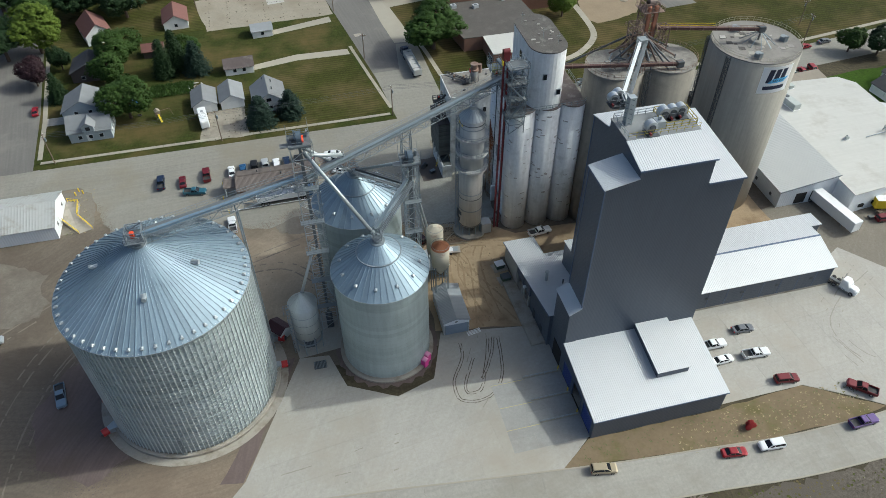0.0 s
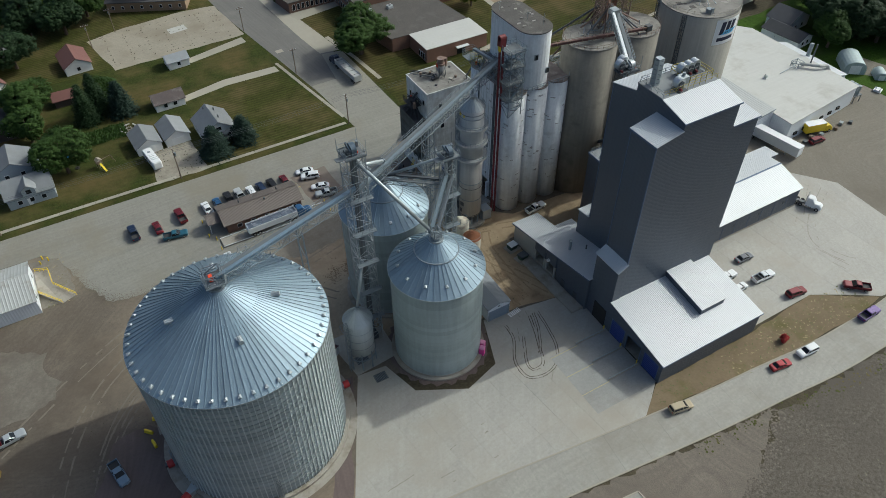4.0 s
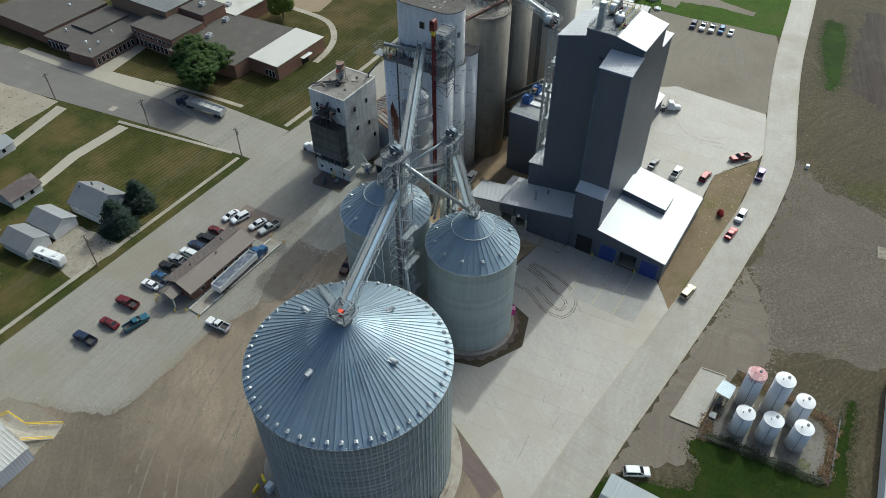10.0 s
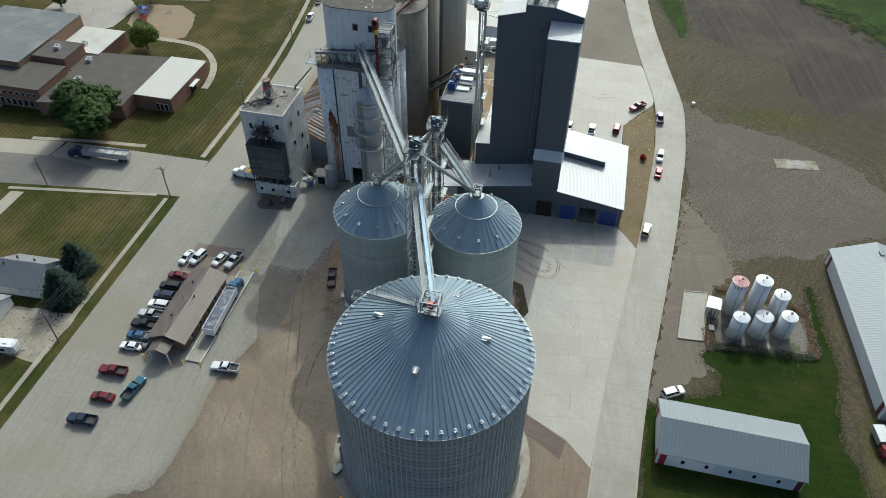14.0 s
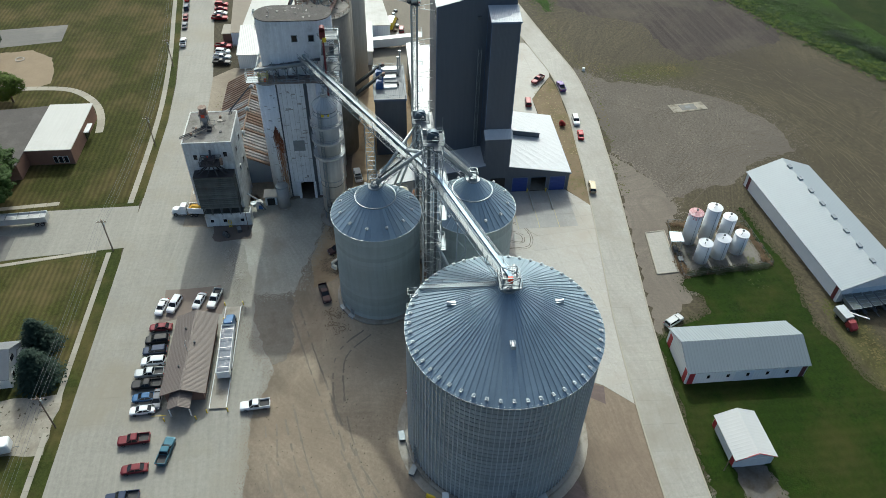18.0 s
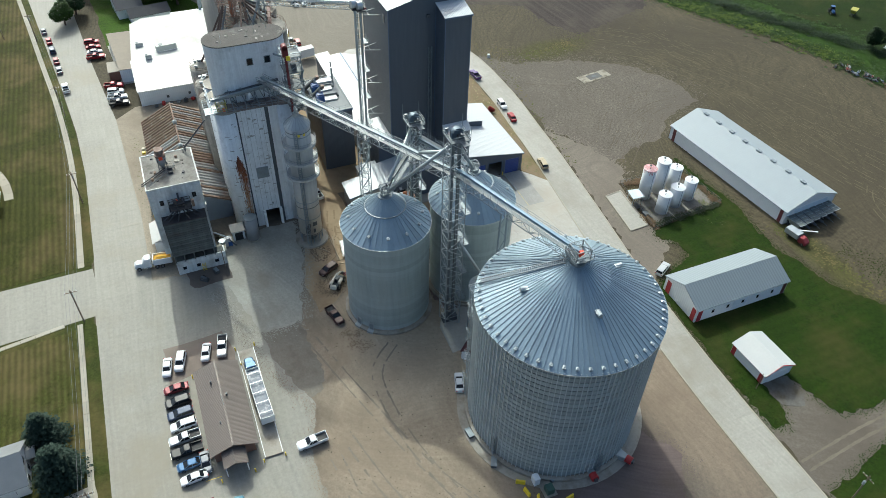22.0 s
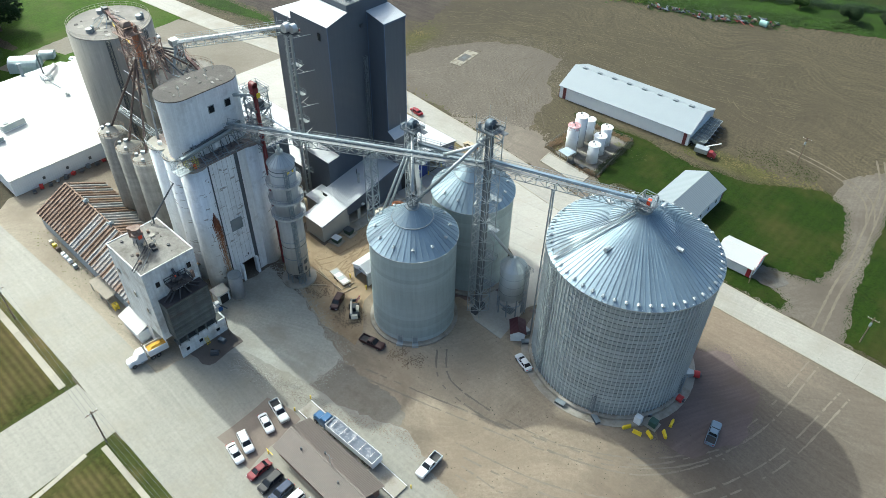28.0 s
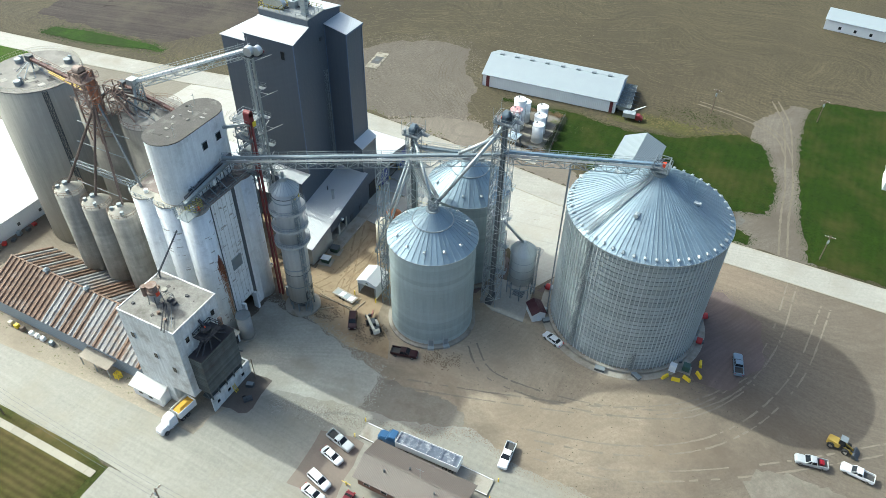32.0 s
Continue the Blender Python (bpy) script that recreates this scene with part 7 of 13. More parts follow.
for k in range(15):                                   # loose slabs and patches on the headhouse roof
    x, y = rnd.uniform(50.6, 56.4), rnd.uniform(125.0, 138.2)
    w, d = rnd.uniform(0.12, 0.6), rnd.uniform(0.08, 0.35)
    part("roof_patch", Geo().prism([(x - w, y - d * 0.6), (x + w * 0.7, y - d), (x + w, y + d * 0.5), (x - w * 0.4, y + d)], 47.5, 47.5 + rnd.uniform(0.02, 0.18)), rnd.choice((RUBBLE, RUBBLE, CONC_SILO, TAR, DARKNESS)), elev)
for x, y in ((53.2, 129.0), (51.0, 136.5), (55.4, 126.0)):
    part("aerial", Geo().beam((x, y, 47.5), (x, y, 50.0), 0.05).beam((x - 0.5, y, 49.4), (x + 0.5, y, 49.4), 0.04), STEEL, elev)
for k in range(38):                                   # boards, pipes and scrap on the silo block
    x, y, q = rnd.uniform(64.6, 82.4), rnd.uniform(121.6, 128.8), rnd.uniform(0, math.pi)
    L = rnd.uniform(0.8, 4.0)
    part("roof_scrap", Geo().beam((x, y, 41.4), (x + L * math.cos(q), y + L * math.sin(q) * 0.6, 41.4 + rnd.choice((0.0, 0.0, 0.7, 1.4))), rnd.uniform(0.10, 0.30), 0.16), rnd.choice((RUBBLE, STEEL, RUBBLE, STEEL_DARK)), twin)
for k in range(30):
    x, y = 102.4 + rnd.uniform(-6.5, 6.5), 125.3 + rnd.uniform(-6.5, 6.5)
    w = rnd.uniform(0.2, 0.9)
    part("roof_patch", Geo().prism([(x - w, y - w * 0.6), (x + w * 0.7, y - w), (x + w, y + w * 0.5), (x - w * 0.4, y + w)], 42.2, 42.2 + rnd.uniform(0.02, 0.1)), rnd.choice((RUBBLE, CONC_SILO, TAR)), big)
# head frame above the silo block: leg, distributor and spouts
th = thing("head_frame", "rusty head frame with a distributor and many spouts", "elevator leg", 77.0, 130.4, 41.2)
BROWN_PIPE = mat("brown_pipe", (0.10, 0.07, 0.06), 0.7)
RUSTED = mat("rusted_frame", (0.24, 0.17, 0.14), 0.75, 0.3, 0.4, 1.0, 6.0)
part("lattice", lattice(Geo(), (78.0, 131.6, 36.0), (78.0, 131.6, 51.5), 3.0, 2.0, 0.16), RUSTED, th)
part("wing_frame", lattice(Geo(), (74.0, 128.6, 41.3), (74.0, 128.6, 48.4), 2.4, 1.8, 0.12), RUSTED, th)
part("wing_frame", lattice(Geo(), (80.6, 128.8, 41.3), (80.6, 128.8, 47.0), 2.2, 1.8, 0.12), RUSTED, th)
part("leg_trunk", Geo().box(77.0, 129.8, 41.2, 77.7, 130.5, 51).box(78.6, 129.8, 41.2, 79.3, 130.5, 51), mat("orange_rust", (0.34, 0.15, 0.09), 0.8, spread=0.4), th, "rust-orange trunk")
part("head_hood", Geo().tube((77.5, 131.6, 51.5), (79.1, 131.6, 51.5), 0.95, 16).box(77.5, 130.7, 50.2, 79.1, 132.5, 51.4), mat("grey_rust_hood", (0.27, 0.21, 0.18), 0.7, 0.2, 0.5), th, "grey hood with rust")
part("guard_rail", railing(railing(Geo().prism(rect(78.2, 131.6, 2.4, 2.2), 49.8, 49.9), rect(78.2, 131.6, 2.4, 2.2), 49.9), rect(77.4, 130.8, 3.2, 3.0), 45.2), RUSTED, th)
for k, (x, y, z) in enumerate(((69.0, 121.5, 41.5), (81.5, 121.0, 41.5), (70.0, 128.0, 41.5), (82.0, 128.0, 41.5), (75.0, 119.0, 41.5), (73.0, 124.0, 41.5), (78.0, 122.0, 41.5), (66.5, 126.0, 41.5), (84.5, 124.5, 41.5), (71.5, 118.5, 41.5), (79.5, 118.0, 41.5), (67.5, 130.5, 41.5), (76.5, 125.0, 41.5), (85.0, 130.0, 41.5))):
    part("spout", Geo().tube((75.4 + 0.25 * (k % 4), 128.2 - 0.2 * (k % 3), 46.4 - 0.25 * (k % 3)), (x * 0.8 + 15.2, y * 0.75 + 31.8, z), 0.2, 8), (BROWN_PIPE, STEEL_DARK, RUSTED)[k % 3], th)
for x, z in ((83.2, 27.9), (75.6, 27.3), (68.0, 27.7)):
    part("long_spout", Geo().tube((76.4, 132.2, 44.6), (x, 139.4, z), 0.26, 8), BROWN_PIPE, th, "long brown pipe")
part("long_spout", Geo().tube((75.8, 131.6, 44.6), (61.5, 138.6, 34.0), 0.26, 8), STEEL_DARK, th)
g = Geo()
for z in (28.0, 32.0, 36.0, 40.0):
    lattice(g, (66, 137.2 - (z - 28) * 0.25, z - 1), (84, 137.2 - (z - 28) * 0.25, z - 1), 0.9, 3.0, 0.09) if z == 32.0 else g.beam((68, 138 - (z - 28) * 0.4, z), (82, 138 - (z - 28) * 0.4, z), 0.12)
part("pipe_brace", g, STEEL, th)
th = thing("conveyor_bent", "steel bent that carries the conveyor end above the silos", "tower", 73.2, 123.6, 41.2)
part("bent", lattice(Geo(), (73.2, 123.6, 41.2), (73.2, 123.6, 46.4), 1.4, 1.7, 0.12).tube((73.4, 123.8, 46.4), (72.4, 126.2, 41.4), 0.3), STEEL, th)
part("head_hood", Geo().box(72.6, 123.2, 46.2, 74.4, 125.0, 47.4), GALV, th)
PIPE_RED = mat("red_brown_conveyor", (0.115, 0.055, 0.050), 0.75, 0, 0.45, 0.6, 4.0, dirt=(0.22, 0.18, 0.15), dirt_amount=0.3, dirt_scale=0.6)


def drag_conveyor(label, p, q, w, yellow=False):
    """A slim enclosed drag conveyor on trestle feet, with a light rail beside it."""
    p, q = Vector(p), Vector(q)
    th = thing("gallery", label, "conveyor", *p)
    d = (q - p).normalized()
    o = d.cross(Vector((0, 0, 1))).normalized()
    part("trough", Geo().beam(p, q, w, w * 0.8), PIPE_RED, th, "red-brown conveyor trough")
    n = max(2, round((q - p).length / 3.0))
    for k in range(n):
        c = p + (q - p) * ((k + 0.5) / n)
        part("joint_flange", Geo().beam(c - d * 0.05, c + d * 0.05, w * 1.3, w * 1.1), RUSTED_RAIL, th)
    for h in (0.6, 1.1):
        part("rail", Geo().beam(p + o * 0.6 + Vector((0, 0, h)), q + o * 0.6 + Vector((0, 0, h)), 0.06), YELLOW if yellow else RUSTED_RAIL, th)
    part("drive_box", Geo().box(q.x - 0.7, q.y - 0.6, q.z - 0.6, q.x + 0.7, q.y + 0.6, q.z + 0.7), STEEL_DARK, th, "dark drive housing")


drag_conveyor("rust-brown conveyor to the round silo", (79.6, 129.6, 46.2), (102.6, 125.2, 45.2), 0.75)
drag_conveyor("rust-brown conveyor from the elevator along the silo tops", (57.2, 125.1, 42.5), (81.4, 120.5, 42.3), 0.7)
th = thing("yellow_walk", "yellow-railed walkway beside the silo conveyor", "walkway", 84.0, 129.6, 45.6)
part("deck", Geo().beam((81.0, 130.2, 45.6), (93.0, 127.9, 45.2), 0.7, 0.08), RUSTED_RAIL, th)
part("rail", Geo().beam((81.0, 130.6, 46.6), (93.0, 128.3, 46.2), 0.1).beam((81.0, 130.6, 46.1), (93.0, 128.3, 45.7), 0.1), YELLOW, th)
# tops of the round silo and the silo block
g = Geo()
railing(g, [(102.4 + 9.6 * math.cos(2 * math.pi * k / 40), 125.3 + 9.6 * math.sin(2 * math.pi * k / 40)) for k in range(40)], 42.2, 1.1, 0.05)
part("guard_rail", g, mat("pale_rusty_rail", (0.33, 0.31, 0.25), 0.7, 0.1, 0.3), big)
for x, y, r in TWINS:
    part("guard_rail", railing(Geo(), [(x + r * math.cos(2 * math.pi * k / 28), y + r * math.sin(2 * math.pi * k / 28)) for k in range(28)], 41.25, 1.1, 0.05), RUSTED_RAIL, twin)
for k in range(10):
    a2 = math.pi * k / 5
    part("roof_strut", Geo().beam((102.6, 125.2, 44.8), (102.6 + 3.8 * math.cos(a2), 125.2 + 3.8 * math.sin(a2), 42.2), 0.14), STEEL, big, "slanted roof strut")
part("roof_post", Geo().beam((102.6, 125.2, 44.6), (102.6, 125.2, 42.2), 0.3), STEEL_DARK, big)
part("roof_hatch", Geo().cyl(102.6, 125.2, 1.9, 42.2, 42.7, 20, 1.5), CONC_SILO, big)
for x, y in ((100.4, 131.2), (99.0, 119.2), (108.4, 124.4)):
    part("roof_fan", Geo().cyl(x, y, 0.75, 42.2, 43.2, 16).box(x - 0.4, y - 1.1, 42.2, x + 0.4, y - 0.7, 43.6), STEEL, big)
for ang in (150, 205):
    b = Vector((102.4 + 10.0 * math.cos(radians(ang)), 125.3 + 10.0 * math.sin(radians(ang)), 0))
    part("wall_ladder", lattice(Geo(), b, b + Vector((0, 0, 42)), 0.7, 1.2, 0.08), STEEL_DARK, big)
part("wall_ladder", lattice(Geo(), (74.6, 120.6, 0), (74.6, 120.6, 41), 0.8, 1.2, 0.07), STEEL_DARK, twin)
# sign plate on the round silo
def curved(g, a0, a1, z0, z1, r, slant=0.0, n=6):
    up, dn = [], []
    for i in range(n + 1):
        q0 = radians(a0 + (a1 - a0) * i / n)
        q1 = radians(a0 + slant + (a1 - a0) * i / n)
        dn.append((102.4 + r * math.cos(q0), 125.3 + r * math.sin(q0), z0 + 6.3))
        up.append((102.4 + r * math.cos(q1), 125.3 + r * math.sin(q1), z1 + 6.3))
    return g.add(dn + up, [(i, i + 1, n + 2 + i, n + 1 + i) for i in range(n)])


SIGN_A, SIGN_B = -110.0, -67.0
plate = tagged(part("silo_sign", curved(Geo(), SIGN_A, SIGN_B, 28.7, 35.2, 9.86, n=18), WHITE), "white sign plate with a dark logo on the silo", "sign")
INK, SKY_BLUE = mat("dark_blue_ink", (0.015, 0.02, 0.05), 0.6), mat("light_blue_ink", (0.12, 0.42, 0.70), 0.6)
for k in range(3):
    part("logo_shape", curved(Geo(), SIGN_A + 7.0 + 9.2 * k, SIGN_A + 14.0 + 9.2 * k, 31.3, 34.5, 9.89, 2.4), INK, plate, "dark slanted block")
part("logo_swoosh", curved(Geo(), SIGN_A + 10, SIGN_A + 33, 31.2, 32.3, 9.92, 7.0), SKY_BLUE, plate, "light blue slanted stripe")
part("logo_bar", curved(Geo(), SIGN_A + 6, SIGN_A + 36, 29.6, 30.5, 9.89, n=10), INK, plate, "dark bar")

# penthouse equipment on the mill
th = thing("stack", "square galvanised exhaust stack on the mill", "exhaust stack", 54.0, 90.6, 51.9)
part("shaft", Geo().box(53.4, 90.0, 51.9, 54.6, 91.2, 57.2), GALV, th)
for k in range(6):
    part("band", Geo().ring(54.0, 90.6, 0.86, 0.95, 52.4 + 0.9 * k, 52.5 + 0.9 * k, 4), STEEL, th, "flange")


def blower(x, y, z, yaw, motor=ORANGE):
    th = thing("blower_fan", "shiny galvanised centrifugal blower with a red drive motor", "blower", x, y, z, yaw, "blowers on the mill")
    n, prof = 18, []
    for i in range(n):
        q = 2 * math.pi * i / n
        prof.append(((1.0 + 0.10 * i / n) * math.cos(q), 1.25 + (1.0 + 0.10 * i / n) * math.sin(q)))
    g = Geo().add([(u, -0.62, v) for u, v in prof] + [(u, 0.62, v) for u, v in prof], [tuple(range(n)), tuple(reversed(range(n, 2 * n)))] + [(i, n + i, n + (i + 1) % n, (i + 1) % n) for i in range(n)])
    part("scroll", g, BRIGHT, th, "shiny scroll casing", world=False)
    part("outlet", Geo().box(0.2, -0.5, 0.2, 1.15, 0.5, 0.9), GALV, th, world=False)
    part("inlet_ring", Geo().tube((0, -0.80, 1.25), (0, -0.62, 1.25), 0.55, 16), STEEL_DARK, th, world=False)
    part("drive_motor", Geo().tube((-0.5, -1.5, 0.5), (-0.5, -0.8, 0.5), 0.22, 12), DEEP_RED, th, "red drive motor", world=False)
    part("belt_guard", Geo().box(-0.8, -0.98, 0.25, 0.3, -0.82, 1.2), STEEL_DARK, th, world=False)
    part("base_frame", Geo().box(-1.0, -1.5, 0, 1.15, 0.7, 0.12), STEEL_DARK, th, world=False)


BRIGHT = mat("bright_sheet_steel", (0.58, 0.60, 0.61), 0.35, 0.7, 0.15, 1.0, 6.0)
for x, y, z in ((56.6, 87.4, 51.9), (60.4, 90.6, 51.9), (62.0, 90.7, 51.9), (63.6, 90.8, 51.9), (57.8, 103.6, 47.0), (59.2, 104.6, 47.0)):
    blower(x, y, z, 0)
th = thing("filter_box", "galvanised filter box on the mill deck", "machine", 58.4, 88.4, 51.9)
part("box", Geo().box(57.8, 87.6, 51.9, 59.4, 89.2, 53.4), GALV, th)
part("duct", Geo().tube((58.6, 88.4, 53.4), (58.6, 88.4, 54.0), 0.3, 12), STEEL, th)
part("guard_rail", railing(railing(Geo(), [(59.6, 87.6), (65.2, 87.6), (65.2, 92.4), (59.6, 92.4)], 51.9, 1.2, 0.1), [(52.3, 86.4), (65.2, 86.4)], 51.9, 1.1, 0.06, False), mat("dull_yellow_rail", (0.34, 0.29, 0.07), 0.6), mill, "dull yellow deck railing")
g = railing(Geo(), [(52.3, 86.4), (52.3, 92.4), (59.6, 92.4)], 51.9, 1.1, 0.07, False)
part("guard_rail", g, STEEL, mill)
part("vent_hood", Geo().box(51.6, 88.3, 45.6, 52.1, 89.1, 46.3), STEEL_DARK, mill)
part("wall_ladder", lattice(Geo(), (51.8, 88.2, 9.5), (51.8, 88.2, 38.0), 0.8, 1.3, 0.07), STEEL, mill, "galvanised wall ladder")
for z, x in ((45.4, 55.2),):
    w = part("window", Geo().box(x - 0.55, 98.6, z - 1.0, x + 0.55, 98.68, z + 1.0), STEEL_DARK, mill)
    part("pane", Geo().box(x - 0.45, 98.68, z - 0.9, x + 0.45, 98.72, z + 0.9), GLASS, w)
part("corner_trim", Geo().box(46.3, 79.95, 18.7, 46.5, 80.15, 47.3).box(46.3, 86.5, 18.7, 46.5, 86.68, 47.3), TRIM, mill, "blue corner trim")
part("corner_trim", Geo().box(52.0, 98.5, 14.6, 52.2, 98.68, 48.5).box(51.98, 86.62, 9.3, 52.14, 86.76, 48.6), TRIM, mill)
part("eave_trim", Geo().box(51.8, 79.68, 50.1, 65.6, 79.78, 50.4).box(65.3, 79.68, 45.0, 72.3, 79.78, 45.3).box(46.1, 79.68, 47.1, 46.2, 86.9, 47.42), TRIM, mill)
part("eave_trim", Geo().box(43.86, 63.02, 5.62, 71.6, 63.1, 5.9).box(43.8, 63.1, 5.6, 43.88, 63.5, 5.9), TRIM, bay)
# annex doors, stack and walkway
part("flue", Geo().cyl(46.6, 97.4, 0.32, 7.8, 10.6, 14).cyl(46.6, 97.4, 0.45, 10.6, 10.8, 14), GALV, annex, "round galvanised roof flue")
part("eave_trim", Geo().beam((43.05, 86.3, 9.75), (42.15, 113.6, 5.2), 0.1, 0.24), TRIM, annex)
part("roof_pipe", Geo().cyl(49.6, 95.4, 0.16, 8.2, 9.6, 10), STEEL_DARK, annex)
part("dock_walk", Geo().hexa([(40.4, 87.0, 0.0), (43.5, 87.0, 0.0), (42.6, 106, 0.0), (39.8, 106, 0.0)], [(40.4, 87.0, 0.5), (43.5, 87.0, 0.5), (42.6, 106, 0.5), (39.8, 106, 0.5)]), CONC, annex)
g = Geo()
railing(g, [(63.7, 105.7), (81.0, 105.7), (81.0, 113.8), (63.7, 113.8)], 17.95, 1.1, 0.06)
part("guard_rail", g, STEEL, hut)
for x in (69.9, 75.2):
    part("roof_unit", Geo().box(x - 1.1, 111.4, 17.95, x + 1.3, 113.4, 19.9).box(x - 0.7, 111.7, 19.9, x + 0.9, 113.1, 20.2), BLUE, hut, "blue roof unit")
    part("elbow_duct", Geo().tube((x + 0.6, 112.2, 19.9), (x + 1.3, 112.0, 21.0), 0.4, 10).tube((x + 1.3, 112.0, 21.0), (x + 1.9, 111.2, 20.4), 0.4, 10), GALV, hut, "bent galvanised duct")
    part("chute", Geo().beam((x + 1.3, 111.4, 21.2), (x + 1.3, 120.0, 14.6), 0.85, 0.7), STEEL_DARK, hut, "dark slanted conveyor chute")
    part("chute_cap", Geo().box(x + 0.8, 110.8, 20.9, x + 1.8, 111.6, 21.7), RUSTED, hut, "rust-red conveyor head")
    part("pipe_run", Geo().tube((x + 1.6, 111.0, 18.5), (x + 1.4, 107.3, 18.5), 0.28, 10).tube((x + 1.4, 107.3, 18.5), (x + 0.4, 107.3, 18.3), 0.28, 10), STEEL_DARK, hut, "dark bent pipe across the roof")
    part("pipe_tray", Geo().box(x - 0.9, 107.8, 17.95, x + 0.7, 111.2, 18.35), TRIM_WHITE, hut, "pale roof duct")
part("pipe_tray", Geo().box(78.6, 106.6, 17.95, 80.6, 112.6, 18.4), TRIM_WHITE, hut, "pale roof duct")
for x, y in ((76.1, 107.1), (79.6, 106.4)):
    part("vent_pipe", Geo().tube((x, y, 17.9), (x, y, 23.4), 0.22).cyl(x, y, 0.36, 23.4, 23.7, 12), GALV, hut, "slim tall vent pipe")
# dryer details
part("access_ladder", lattice(Geo(), (34.3, 126.4, 0.5), (34.3, 126.4, 33.0), 0.7, 1.0, 0.06), STEEL, dry)
for k in range(10):
    a2 = 2 * math.pi * k / 10
    part("leg", Geo().beam((37.3 + 2.6 * math.cos(a2), 125.2 + 2.6 * math.sin(a2), 0.5), (37.3 + 2.6 * math.cos(a2), 125.2 + 2.6 * math.sin(a2), 3.2), 0.2), STEEL, dry)
part("burner", Geo().box(39.6, 122.4, 0.5, 42.0, 125.0, 3.4), GALV, dry, "square burner housing")
for z in (8.0, 13.0, 31.2):
    part("band", Geo().ring(37.3, 125.2, 2.72, 2.84, z, z + 0.15, 40), STEEL, dry)


# ---- vehicles ----
def car_paint(name, color, metal=0.3):
    m = mat(name, color, 0.38, metal, 0.06, 2.0, 20.0)
    m.node_tree.nodes["Principled BSDF"].inputs["Coat Weight"].default_value = 0.12
    return m


PAINT = {k: car_paint(k + "_car_paint", c, 0.0 if k == "white" else 0.25) for k, c in {
    "white": (0.72, 0.73, 0.74), "silver": (0.45, 0.47, 0.48), "black": (0.02, 0.02, 0.022), "navy": (0.02, 0.035, 0.075), "blue": (0.03, 0.10, 0.22),
    "teal": (0.03, 0.12, 0.17), "red": (0.25, 0.008, 0.018), "maroon": (0.14, 0.012, 0.02), "wine": (0.028, 0.006, 0.010), "beige": (0.38, 0.32, 0.22), "grey": (0.14, 0.15, 0.17), "purple": (0.10, 0.06, 0.20), "steel": (0.20, 0.27, 0.34)}.items()}
LAMP_CLEAR, LAMP_RED = mat("headlamp_lens", (0.65, 0.67, 0.68), 0.15), mat("tail_lamp_lens", (0.40, 0.01, 0.01), 0.2)


def stack(g, levels):
    """Loops with cut corners, one above the other: (z, rear, front, half width, cut)."""
    loops = []
    for z, a, b, w, c in levels:
        loops.append([(a + c, -w, z), (b - c, -w, z), (b, -w + c, z), (b, w - c, z), (b - c, w, z), (a + c, w, z), (a, w - c, z), (a, -w + c, z)])
    k = len(g.v)
    for q in loops:
        g.v += q
    for i in range(len(loops) - 1):
        for j in range(8):
            g.f.append((k + 8 * i + j, k + 8 * i + (j + 1) % 8, k + 8 * i + 8 + (j + 1) % 8, k + 8 * i + 8 + j))
    g.f += [tuple(k + j for j in reversed(range(8))), tuple(k + 8 * (len(loops) - 1) + j for j in range(8))]
    return g


def wheel_geo(r, w):
    return Geo().tube((0, -w / 2, 0), (0, w / 2, 0), r, 18)


VEHICLE = {}


